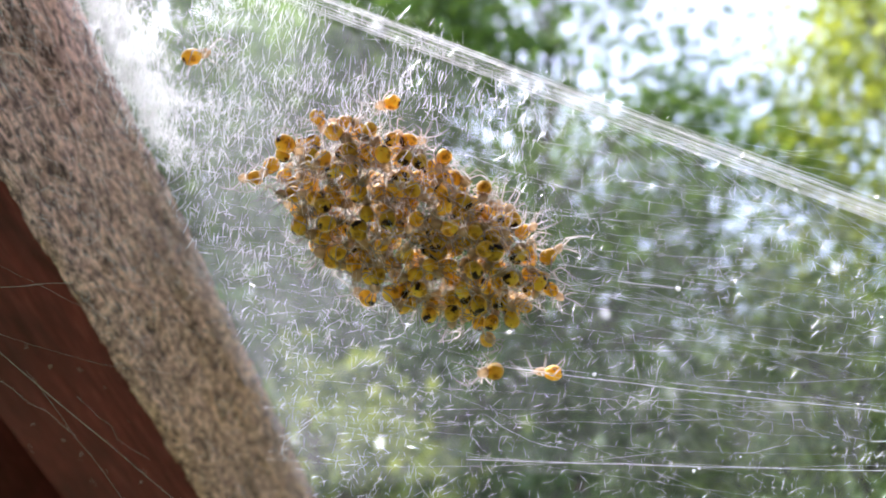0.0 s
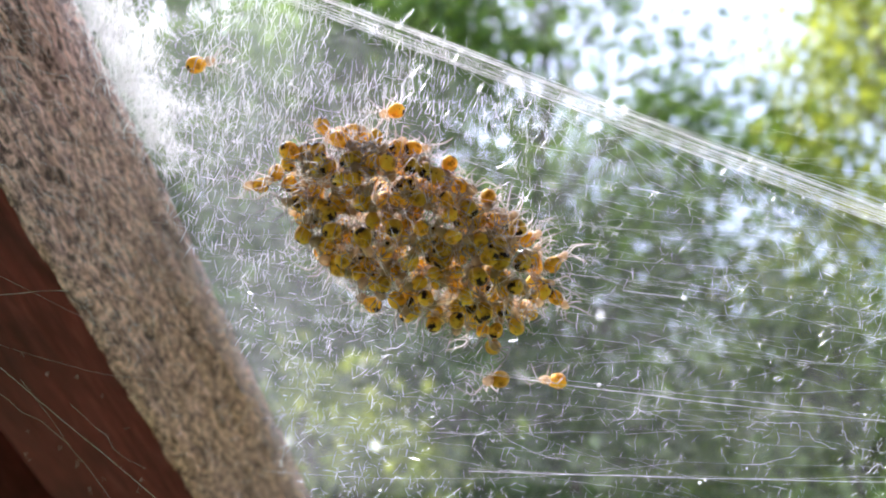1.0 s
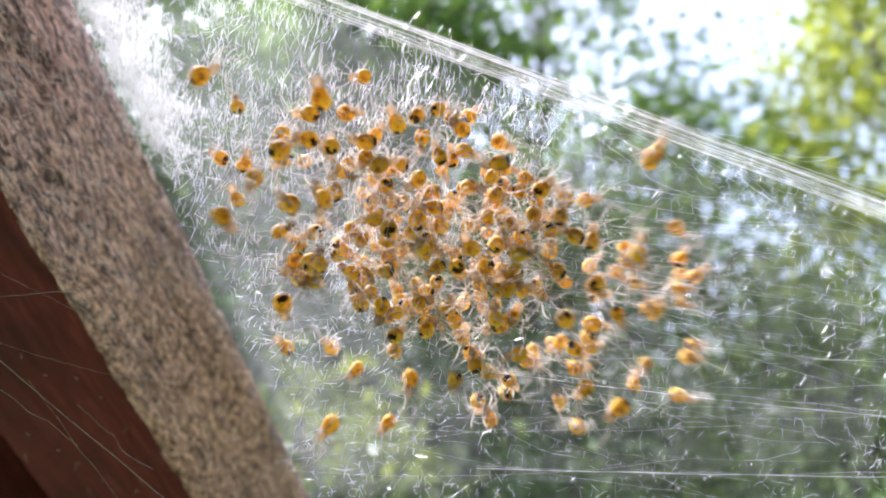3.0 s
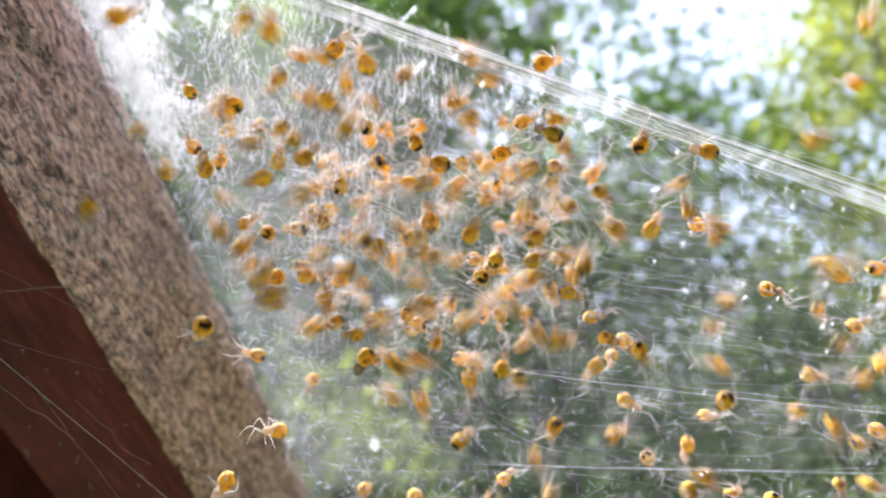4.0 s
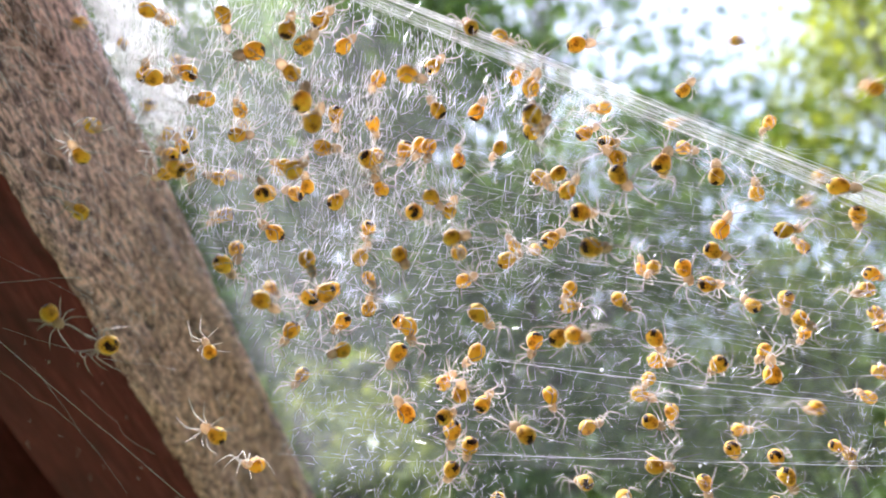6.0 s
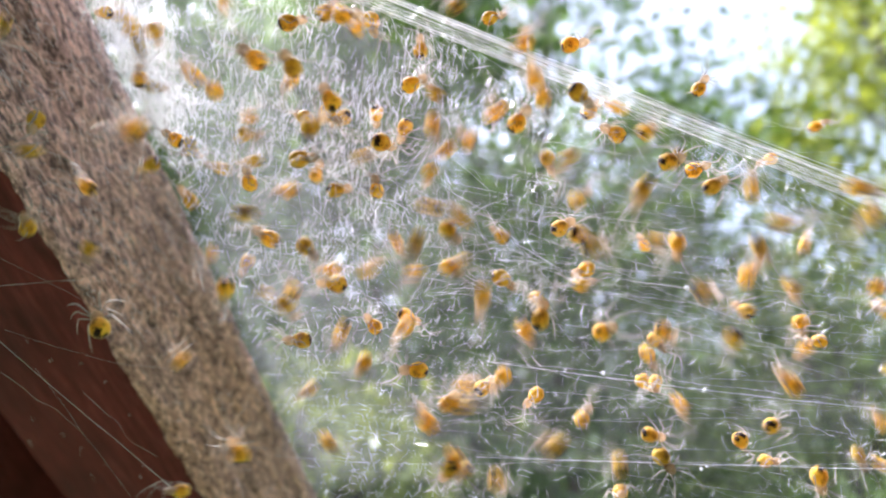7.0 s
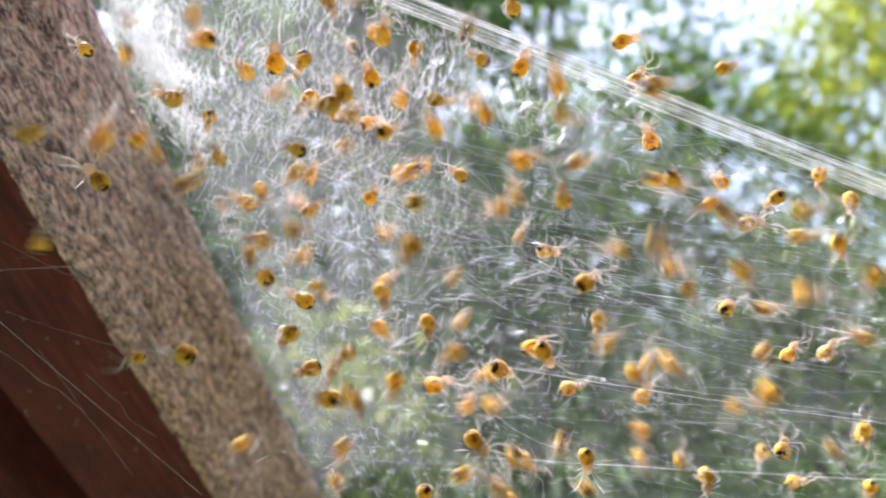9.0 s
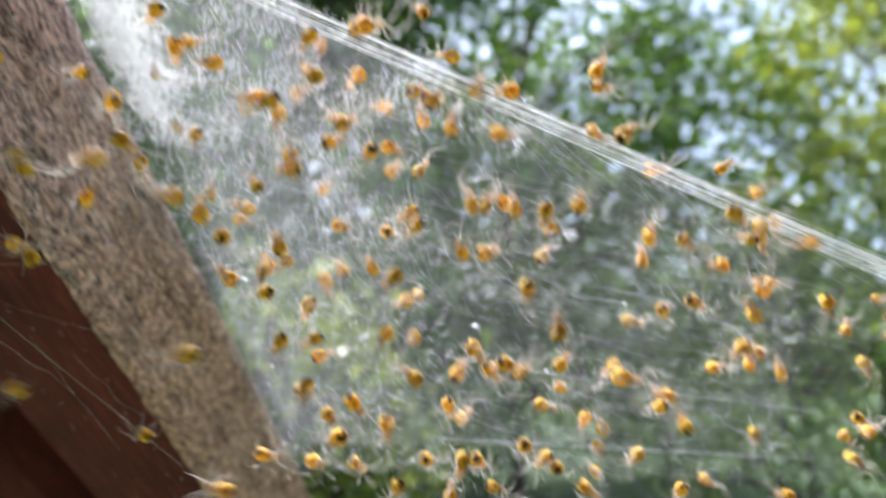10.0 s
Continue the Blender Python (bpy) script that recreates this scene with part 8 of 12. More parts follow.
    crawl(132, 15, 41, [(0, 2.6, 3.2, -3.5, 12), (0.5, 2.4, 4.2, -3.1, 12), (1, 2.5, 4.2, -3.2, 12), (1.5, 2.8, 4.2, -3.1, 12), (2, 2.2, 4.9, -2.1, 41), (2.5, 2.7, 6.4, -3.7, 41), (4, 4.6, 10.2, -13.3, -34), (4.5, 4.5, 9, -13.8, -47), (5, 4.5, 8.9, -14.6, -25), (5.5, 4.4, 9, -15.6, -59), (7, 4.5, 9, -18.1, -25), (7.5, 5.2, 10.1, -16.5, -100), (8, 5.7, 9, -16.6, -54), (8.5, 6, 9, -17.4, -32), (9, 6.1, 10.1, -15.6, -105), (9.5, 5.8, 5.7, -14, -131), (10, 7.6, 4.4, -14.2, -96)])
    crawl(133, -41, 45, [(0, 4, 1, 1.4, 137), (0.5, 3.7, 0.7, 1.4, 137), (1, 3.8, 0.7, 1.4, 137), (1.5, 4.1, 0.6, 1.4, 137), (2, 3.6, 1.5, 2.5, 99), (2.5, 5, 2.8, 2, 116), (4, 10, -2.9, 0.3, 191), (4.5, 9.1, -6.4, -0.4, 231), (5, 8, -8.4, -0.2, 238), (5.5, 7.3, -6.2, -0.1, 235), (7, 7.7, -5.1, -1.1, 211), (7.5, 8.1, -5, -1.4, 221), (8, 8.5, -5, -2.1, 263), (8.5, 7.4, -4.1, -2, 188), (9, 7.8, -6.5, -2.1, 263), (9.5, 9, -5.1, -1.4, 188), (10, 7.9, -4.3, -0.9, 144)])
    crawl(134, 13, 48, [(0, -1.9, 2.4, -1.7, 14), (0.5, -2.1, 2.9, -1.5, 14), (1, -1.9, 2.9, -1.5, 14), (1.5, -1.7, 2.9, -1.5, 14), (2, -2.3, 3.5, -0.5, -12), (2.5, 0.1, 5.1, -3, -87), (4, -1.1, 4.1, -9.1, -162), (4.5, -2.3, 2.8, -9.9, -237), (5, -3.7, 2.4, -11.2, -244), (5.5, -2.2, 1.3, -9.2, -319), (7, -1, 1.3, -10.2, -336), (7.5, -2.1, 0.8, -8.7, -411), (8, -0.8, 0.5, -7.7, -414), (8.5, 0, 0.4, -7.6, -407), (9, 0.4, 0.4, -7.5, -422), (9.5, 1, 0.5, -7.9, -454), (10, -0.4, 1.2, -10.1, -529)])
    crawl(135, 46, -74, [(0, 2, 4, -1.2, 23), (0.5, 1.8, 4.4, -0.9, 23), (1, 1.9, 4.4, -1, 23), (1.5, 2.2, 4.4, -0.9, 23), (2, 1.6, 4.4, 0, -49), (2.5, 7.1, 4.4, 0.9, -78), (4, 18.6, 3.5, 2.1, -96), (4.5, 20.8, 2.5, 3, -67), (5, 20.6, 2.2, 2.5, -30), (5.5, 20.7, 2.4, 5, -24), (7, 19.8, 0.5, 4.1, -44), (7.5, 21, 2.1, 3.4, -99), (8, 20.4, 0.2, 3.2, -119), (8.5, 20.7, -3, 2.2, -44), (9, 20.3, -5, 2.3, -117), (9.5, 24, -2.1, 3, -180), (10, 24.1, -2.6, 4.5, -105)])
    crawl(136, 24, 41, [(0, -3.4, -1.1, -1.4, 359), (0.5, -3.6, -1.1, -1.3, 359), (1, -3.4, -1.1, -1.3, 359), (1.5, -3.3, -1.1, -1.2, 359), (2, -4.1, 1.6, 0.3, 348), (2.5, -2.2, 5.2, -2.2, 308), (4, -4.3, 8.2, -5.1, 333), (4.5, -9.5, 8.9, -7.7, 377), (5, -11.1, 8.6, -7.2, 445), (5.5, -9.9, 8.6, -7.7, 520), (7, -9.5, 8.7, -8.5, 493), (7.5, -10.9, 8.9, -9.1, 476), (8, -8.2, 6.9, -9.1, 506), (8.5, -7.3, 5.4, -7.4, 522), (9, -6.8, 4.7, -7.1, 529), (9.5, -5.8, 4.4, -7.2, 585), (10, -6.4, 4.6, -7.9, 632)])
    crawl(137, 21, -72, [(0, -2.8, 0.7, -0.9, 256), (0.5, -3, 0.9, -0.7, 256), (1, -2.8, 0.9, -0.8, 256), (1.5, -2.6, 0.9, -0.7, 256), (2, -3.3, 2, 0.4, 264), (2.5, 1.3, 3.4, 0.4, 268), (4, 4.6, 5.9, 0.1, 230), (4.5, 16.1, 6.6, 2.7, 189), (5, 14.5, 3.3, 0.4, 264), (5.5, 13.6, 5.1, 0.7, 331), (7, 14.1, 5.8, 1.8, 376), (7.5, 15.4, 5.8, 2.3, 423), (8, 13.4, -1.9, 1.7, 498), (8.5, 14.4, -1.9, 2.4, 458), (9, 15.7, -1.5, 3.3, 457), (9.5, 16.8, -1.7, 4, 414), (10, 15.1, -6, 3, 339)])
    crawl(138, -34, 20, [(0, -3.5, 1.7, 4, 177), (0.5, -3.6, 0.8, 3.7, 177), (1, -3.5, 0.8, 3.7, 177), (1.5, -3.3, 0.8, 3.8, 177), (2, -3.9, 1.1, 4.7, 135), (2.5, 2.6, 2.1, 3.4, 210), (4, 4.1, 4.3, 5.5, 203), (4.5, 2, 5.7, 7.7, 166), (5, -4.8, 7.7, 10.3, 160), (5.5, -17.7, 9, 12.4, 123), (7, -40.7, 9, 13.7, 93), (7.5, -20.4, 9, 12.8, 94), (8, -18, 9, 12.6, 60), (8.5, -12.7, 9, 14.9, 13), (9, -7.6, 9, 18.4, 55), (9.5, -1.6, 9, 24.6, 103), (10, 0.5, 2.8, 20.8, 28)])
    crawl(139, 29, 7, [(0, -5.5, 0.1, 7.1, 203), (0.5, -5.4, -1.6, 6.4, 203), (1, -5.2, -1.6, 6.3, 203), (1.5, -5.1, -1.6, 6.4, 203), (2, -5.9, 0.4, 8.2, 278), (2.5, -4.4, 3.7, 4.3, 203), (4, -7.9, 3.8, 6, 128), (4.5, -8.4, 3.2, 6.6, 75), (5, -8.9, 3.3, 5.7, 83), (5.5, -8.1, 1.3, 4.5, 17), (7, -7.7, 0, 4.8, -22), (7.5, -7.2, -0.6, 4.3, 19), (8, -5.5, -0.5, 3.6, -45), (8.5, -5, -0.5, 3, -56), (9, -4.1, -0.7, 3.7, -33), (9.5, -5, -0.6, 3.8, -13), (10, -3.9, -0.6, 3.4, -88)])
    crawl(140, 39, 46, [(0, 1.6, 3.8, -2.7, 82), (0.5, 1.4, 4.6, -2.4, 82), (1, 1.5, 4.6, -2.4, 82), (1.5, 1.8, 4.6, -2.4, 82), (2, 1.2, 4.5, -1.5, 97), (2.5, 3.3, 4.6, -0.9, 22), (4, 5.8, 7.5, -4.2, 19), (4.5, 8.9, 8.3, -12.2, 66), (5, 9.3, 8.8, -19.7, 55), (5.5, 10.5, 8.8, -29.7, 50), (7, 10.4, 9, -32.6, 84), (7.5, 10.5, 8.7, -33.7, 78), (8, 10.3, 9, -34.8, 30), (8.5, 10, 9, -35.8, -10), (9, 10.2, 9, -37, 26), (9.5, 10.3, 9, -38.2, -24), (10, 10.5, 9, -39.4, -24)])
    crawl(141, -111, -85, [(0, 4.2, 1.9, 1.3, 297), (0.5, 4, 1.6, 1.3, 297), (1, 4.1, 1.6, 1.3, 297), (1.5, 4.3, 1.6, 1.4, 297), (2, 4, 3.7, 2.9, 308), (2.5, 10.5, 6.9, 0.5, 247), (4, 31.9, 8.1, -1.2, 257), (4.5, 32.5, 8.1, -1.7, 235), (5, 33.2, 8.1, -2, 278), (5.5, 31.7, 6.1, -1.7, 242), (7, 33.7, 6.1, -2.3, 282), (7.5, 34.4, 6.2, -2.6, 293), (8, 35.5, 6.5, -2.5, 339), (8.5, 36.1, 6.6, -2.4, 367), (9, 36.7, 6.2, -2.4, 402), (9.5, 37.9, 5.7, -2.3, 435), (10, 38.8, 6, -2.3, 394)])
    crawl(142, -23, 41, [(0, -4.3, -1.9, 0.2, 180), (0.5, -4.5, -2, 0.4, 180), (1, -4.4, -2, 0.3, 180), (1.5, -4.2, -2, 0.4, 180), (2, -5, -0.3, 1.7, 150), (2.5, -4.9, 1.7, 2.2, 94), (4, -9.7, 3.1, 2.4, 67), (4.5, -12.3, 3.6, -1.2, 98), (5, -7.2, 4.7, -10.2, 61), (5.5, -8.1, 7.2, -24.9, 35), (7, -8.1, 7.4, -27.7, -12), (7.5, -8.5, 7.4, -28.9, 17), (8, -8.4, 7.4, -30.1, 24), (8.5, -8.3, 7.6, -30.9, 54), (9, -8.1, 7.9, -31.6, 9), (9.5, -8.3, 8.3, -32.5, -31), (10, -8.3, 8.1, -34.2, -13)])
    crawl(143, -19, -30, [(0, 0.2, 1.8, -0.6, 234), (0.5, 0, 2, -0.4, 234), (1, 0.2, 2, -0.4, 234), (1.5, 0.4, 2, -0.4, 234), (2, -0.2, 3.4, 0.8, 260), (2.5, -1, 5.5, -0.3, 304), (4, -1.6, 9, -3.4, 279), (4.5, -2.3, 9, -12.1, 247), (5, -2, 9, -23.8, 217), (5.5, -2, 9, -25.2, 256), (7, -1.5, 9, -28.2, 275), (7.5, -0.9, 9, -29, 259), (8, -0.6, 9, -30.3, 273), (8.5, -0.5, 8.7, -31.3, 284), (9, -0.1, 8.3, -32.4, 318), (9.5, -0.1, 8.5, -32.8, 306), (10, 0.2, 9, -33.5, 307)])
    crawl(144, -8, -15, [(0, -6, 0.4, 6.3, 117), (0.5, -5.9, -1.1, 5.7, 117), (1, -5.8, -1.1, 5.6, 117), (1.5, -5.6, -1.1, 5.7, 117), (2, -5.8, -0.7, 5.8, 84), (2.5, -3.5, -0.1, 4.7, 159), (4, -5.8, -5.8, 6.7, 234), (4.5, -5.6, -8.4, 5.6, 288), (5, -5.7, -8.8, 5.8, 244), (5.5, -6.3, -9.9, 4.5, 319), (7, -5.7, -9.4, 5.1, 394), (7.5, -4.3, -8.7, 6.1, 319), (8, -4.2, -8.3, 6.4, 305), (8.5, -3.5, -8.1, 6.8, 311), (9, -4.3, -5.1, 9.5, 386), (9.5, -4.6, -2.1, 10.2, 435), (10, -4.9, -0.5, 10.9, 435)])
    crawl(145, -24, -45, [(0, 0, 1.8, 5.4, 23), (0.5, -0.2, 0.5, 5, 23), (1, 0, 0.5, 4.9, 23), (1.5, 0.2, 0.5, 5, 23), (2, -0.4, 1.4, 6.2, 37), (2.5, 0, 3.3, 3.2, 112), (4, 0.7, 0.5, 3.4, 187), (4.5, 0.4, -1, 1.7, 262), (5, 1.2, -2.3, 2.2, 337), (5.5, -0.1, -4.3, 1.8, 262), (7, -0.8, -1.4, 3.7, 187), (7.5, -0.1, 0.3, 4, 112), (8, 0.2, 1.2, 4.4, 47), (8.5, 0.7, 0.8, 5.5, 80), (9, 0.9, 0.9, 5.7, 78), (9.5, 0.5, -2.5, 3.2, 153), (10, 0.6, -4.5, 2.7, 157)])
    crawl(146, -37, -13, [(0, -2, 0.5, 4.9, 309), (0.5, -2.1, -0.7, 4.6, 309), (1, -2, -0.7, 4.5, 309), (1.5, -1.8, -0.7, 4.6, 309), (2, -2.4, 0.3, 5.8, 339), (2.5, -2.6, 2.7, 2.3, 264), (4, -6, 5.2, 2.5, 273), (4.5, -11.4, 5.6, 0.7, 266), (5, -12.5, 6.4, -1.1, 264), (5.5, -12.1, 7.9, -1.2, 237), (7, -12.5, 9, -1.5, 237), (7.5, -12.4, 9, -1.6, 262), (8, -14.3, 9, 0.1, 248), (8.5, -14.9, 9, 2.5, 256), (9, -16.2, 9, 4.9, 208), (9.5, -18, 9, 8.7, 189), (10, -18.6, 9, 12.4, 220)])
    crawl(147, -1, -33, [(0, 0.6, 2.8, -1.5, 148), (0.5, 0.4, 3.2, -1.2, 148), (1, 0.5, 3.2, -1.3, 148), (1.5, 0.8, 3.2, -1.2, 148), (2, 0.2, 4, -0.2, 142), (2.5, 1.4, 5.9, -3.2, 197), (4, 1.8, 4, -7.7, 188), (4.5, 1.6, 2.6, -9.3, 177), (5, 1.8, 1.9, -10.6, 170), (5.5, 1.4, 1.3, -10.6, 164), (7, 0.9, 1, -13.1, 193), (7.5, 1, 1.3, -13.7, 235), (8, 0.9, 1.5, -14.7, 190), (8.5, 0.3, 1.5, -15.5, 155), (9, 0.3, 1, -16.1, 119), (9.5, 0.3, 1.1, -16.6, 141), (10, 0.7, 1.3, -17.2, 122)])
    crawl(148, 41, -61, [(0, 3.9, 0.8, 2.7, 333), (0.5, 3.6, 0.1, 2.6, 333), (1, 3.7, 0.2, 2.5, 333), (1.5, 3.9, 0.1, 2.6, 333), (2, 3.4, 0.5, 3.6, 313), (2.5, 5.6, 2.1, 0, 238), (4, 12.3, 5, -5.2, 191), (4.5, 12.4, 5.3, -6.1, 206), (5, 12.3, 5.1, -5.5, 172), (5.5, 14.5, 5.1, -5.4, 247), (7, 13.9, 5.4, -6.6, 172), (7.5, 15.5, 5.6, -7.1, 247), (8, 16.1, 5.6, -7.4, 241), (8.5, 15.7, 2.9, -7.1, 228), (9, 14.6, 1.2, -6.2, 200), (9.5, 14.3, -3.8, -5.8, 233), (10, 13.6, -6.6, -5.8, 233)])
    crawl(149, 22, -40, [(0, -5.8, -0.2, 3, 235), (0.5, -5.8, -1, 2.9, 235), (1, -5.7, -1, 2.8, 235), (1.5, -5.5, -1, 2.9, 235), (2, -6.2, -0.3, 4, 238), (2.5, -0.6, 1.1, 2.4, 253), (4, -1.8, 2.6, 1.1, 208), (4.5, -7.3, 3.8, -7.1, 247), (5, -12.7, 4.3, -19.7, 207), (5.5, -13.6, 4.5, -20.8, 202), (7, -14.8, 4.9, -24.1, 246), (7.5, -14.8, 4.7, -25.8, 264), (8, -14.5, 4.7, -26.7, 282), (8.5, -14.5, 5, -27.6, 331), (9, -14.5, 4.6, -28.5, 306), (9.5, -14.5, 4.6, -29.1, 319), (10, -14.8, 4.5, -29.9, 332)])
    crawl(150, 29, -57, [(0, -5, 0.7, 0.7, 171), (0.5, -5.2, 0.5, 0.8, 171), (1, -5, 0.5, 0.7, 171), (1.5, -4.8, 0.5, 0.8, 171), (2, -5.6, 2.2, 2.1, 195), (2.5, -0.1, 4.7, 0.2, 246), (4, -0.3, 8.2, -2, 277), (4.5, -2.1, 9, -9.1, 325), (5, -3.2, 9, -16.9, 339), (5.5, -3, 9, -22.2, 360), (7, -2.9, 9, -23.3, 331), (7.5, -3.3, 9, -23.6, 293), (8, -3.6, 8.7, -23.7, 320), (8.5, -4.5, 8.4, -23.9, 304), (9, -4.1, 8.2, -23.8, 338), (9.5, -3.8, 8.7, -23.5, 345), (10, -4.2, 9, -23.8, 383)])
    crawl(151, -2, 50, [(0, -0.7, 1.4, -0.7, 32), (0.5, -0.8, 1.6, -0.5, 32), (1, -0.7, 1.6, -0.6, 32), (1.5, -0.5, 1.6, -0.5, 32), (2, -1.1, 1.8, 0.4, 10), (2.5, 3.2, 3.2, -2.8, -65), (4, 6.3, 2.4, -4.9, -140), (4.5, 5.8, 1.9, -5, -215), (5, 5.3, 1.8, -5.8, -259), (5.5, 5.4, 2, -6.3, -228), (7, 5.3, 1.6, -5.5, -169), (7.5, 5.6, 0.1, -5.9, -94), (8, 5.6, -0.8, -6.2, -60), (8.5, 6.1, -1.2, -6.7, -135), (9, 5.9, -0.9, -5.1, -60), (9.5, 6.2, -0.6, -5.8, -102), (10, 6.4, -1.2, -6, -147)])
    crawl(152, 38, -47, [(0, 0.5, 2.5, 5.3, 299), (0.5, 0.3, 1.3, 4.9, 299), (1, 0.4, 1.3, 4.8, 299), (1.5, 0.7, 1.3, 4.9, 299), (2, 0.3, -0.2, 4.1, 243), (2.5, 1.8, -1.6, 2.5, 225), (4, 3.6, 0.4, 5.8, 245), (4.5, 6.8, 2.5, 13.7, 211), (5, 6.1, -2.5, 9.6, 243), (5.5, 5.7, -5.3, 7.9, 278), (7, 5, -7, 7.7, 353), (7.5, 5.5, -7.1, 7.9, 343), (8, 8, -3.1, 9.8, 275), (8.5, 6.7, -5.6, 7.8, 313), (9, 5.9, -7.4, 8.5, 351), (9.5, 5.5, -7.3, 9.3, 385), (10, 4.7, -2.3, 13.2, 310)])
    crawl(153, -19, -87, [(0, -4.2, 3.6, 3, 103), (0.5, -4.3, 3, 2.9, 103), (1, -4.1, 3, 2.8, 103), (1.5, -3.9, 3, 2.9, 103), (2, -4.5, 2.9, 3.7, 73), (2.5, 3.1, 2.9, 4, 113), (4, 4.5, 5.7, 7.6, 70), (4.5, 5.6, 8, 18.1, 29), (5, 5.3, 8.6, 31.9, 77), (5.5, 5.7, 9, 33.3, 70), (7, 5.5, 9, 36.2, 96), (7.5, 5.8, 9, 37.6, 69), (8, 5.8, 8.9, 38.5, 108), (8.5, 5.9, 8.9, 39.4, 153), (9, 6.4, 9, 40.6, 167), (9.5, 6.4, 9, 41.6, 200), (10, 6.7, 9, 41.9, 210)])
    crawl(154, -22, -48, [(0, -6.4, 0.8, 4.4, 327), (0.5, -6.4, -0.3, 4.1, 327), (1, -6.2, -0.3, 4, 327), (1.5, -6.1, -0.3, 4.1, 327), (2, -6.7, 0.1, 5.1, 308), (2.5, -0.9, 1.3, 2.5, 247), (4, -3.6, 3.1, 6.1, 216), (4.5, -11, 5.3, 15.5, 173), (5, -16, 6.4, 24.5, 133), (5.5, -20, 8.1, 32.8, 124), (7, -20.8, 8.4, 34.2, 110), (7.5, -21.4, 8.5, 34.5, 65), (8, -21.3, 8.3, 34.7, 43), (8.5, -21.6, 8.4, 35.2, 4), (9, -22.3, 8, 35.2, 44), (9.5, -23.1, 8, 35.3, 25), (10, -24, 7.6, 35.1, 65)])
    crawl(155, -8, -16, [(0, -8, -0.6, 5.4, 102), (0.5, -7.8, -1.9, 4.9, 102), (1, -7.7, -1.9, 4.9, 102), (1.5, -7.5, -2, 5, 102), (2, -8.4, -0.2, 6.5, 159), (2.5, -6.9, 1.8, 6.3, 126), (4, -12.8, 3.9, 10, 108), (4.5, -19.6, 5.5, 12.7, 102), (5, -20.6, 7.4, 14.4, 63), (5.5, -21.2, 9, 14.1, 105), (7, -19.6, 9, 10, 150), (7.5, -18.6, 9, 8.1, 145), (8, -16.1, 9, 4.8, 119), (8.5, -13.8, 9, 0.9, 126), (9, -11, 9, -4.7, 169), (9.5, -4, 9, -13.7, 147), (10, -3.8, 9, -28.2, 125)])
    crawl(156, -7, -2, [(0, 0, 4.1, -2.3, 351), (0.5, -0.2, 4.8, -2, 351), (1, 0, 4.8, -2.1, 351), (1.5, 0.2, 4.8, -2, 351), (2, -0.4, 4.7, -1.2, 336), (2.5, 3.8, 5, -1.2, 342), (4, 7.1, -0.8, -5.4, 267), (4.5, 7, -4.6, -6.5, 225), (5, 6.4, -3.2, -7.4, 286), (5.5, 6.5, -2.7, -6.4, 271), (7, 5.6, -2.8, -4.7, 346), (7.5, 5.9, -2.9, -5.1, 322), (8, 6.6, -2.9, -5.8, 281), (8.5, 7.2, -2.7, -6.3, 260), (9, 6.2, -2.4, -6, 213), (9.5, 6.5, -2.6, -5.6, 277), (10, 7.3, -2.7, -5.4, 251)])
    crawl(157, -29, 56, [(0, -2.7, 0.4, 1.5, 269), (0.5, -2.8, 0, 1.5, 269), (1, -2.7, 0, 1.4, 269), (1.5, -2.5, 0, 1.5, 269), (2, -3.1, 0.6, 2.5, 290), (2.5, 0.4, 1.9, 0.9, 356), (4, 0.8, 4, 0.6, 403), (4.5, 5.7, 4.9, -0.2, 368), (5, 14, 6.2, 0.5, 379), (5.5, 25.2, 6.3, 1.1, 390), (7, 24.7, 4.4, 1.4, 315), (7.5, 23.4, 3.1, 2.3, 313), (8, 24, 2.7, 1.8, 255), (8.5, 23.7, -1.1, 0.9, 180), (9, 22.8, -3.2, 0.6, 180), (9.5, 23.5, -4.5, 0.4, 165), (10, 27.1, 2.4, 1.2, 240)])
    crawl(158, -155, -56, [(0, -1, -2.7, 2.6, 40), (0.5, -1.2, -2.7, 2.7, 40), (1, -1.1, -2.7, 2.6, 40), (1.5, -0.9, -2.7, 2.7, 40), (2, -1.5, -1.3, 4, 13), (2.5, 3.2, 1.2, 3.7, -48), (4, 5, -0.8, 5.2, -109), (4.5, 7.1, 0.2, 6.7, -97), (5, 6.9, -1.3, 5.7, -35), (5.5, 6.7, -1.7, 3.8, -110), (7, 7.3, -2.4, 4.2, -45), (7.5, 8.3, -2.5, 4.6, -51), (8, 7.3, -2.9, 5.1, -11), (8.5, 8.8, -2.1, 5.2, 25), (9, 8.4, -1.9, 5.7, 81), (9.5, 8.7, -4.5, 4, 6), (10, 8.5, -6.1, 3.6, -27)])
    crawl(159, 29, 28, [(0, 2.4, 1.8, -2.1, 183), (0.5, 2.2, 2.4, -1.9, 183), (1, 2.3, 2.4, -1.9, 183), (1.5, 2.6, 2.4, -1.8, 183), (2, 2.1, 3.6, -0.7, 179), (2.5, 8.4, 5, -0.2, 254), (4, 28.8, 6.7, -3.4, 310), (4.5, 29.4, 6.9, -3.7, 286), (5, 29.6, 7.6, -3.9, 331), (5.5, 30.6, 9.3, -3.2, 256), (7, 32.5, 9, -2.6, 233), (7.5, 31.5, 6.9, -3.1, 184), (8, 33, 7.2, -2.5, 180), (8.5, 33.9, 7.6, -1.8, 219), (9, 34.9, 7.7, -1, 220), (9.5, 32, 2.3, -0.1, 276), (10, 29.4, -0.5, -0.8, 201)])
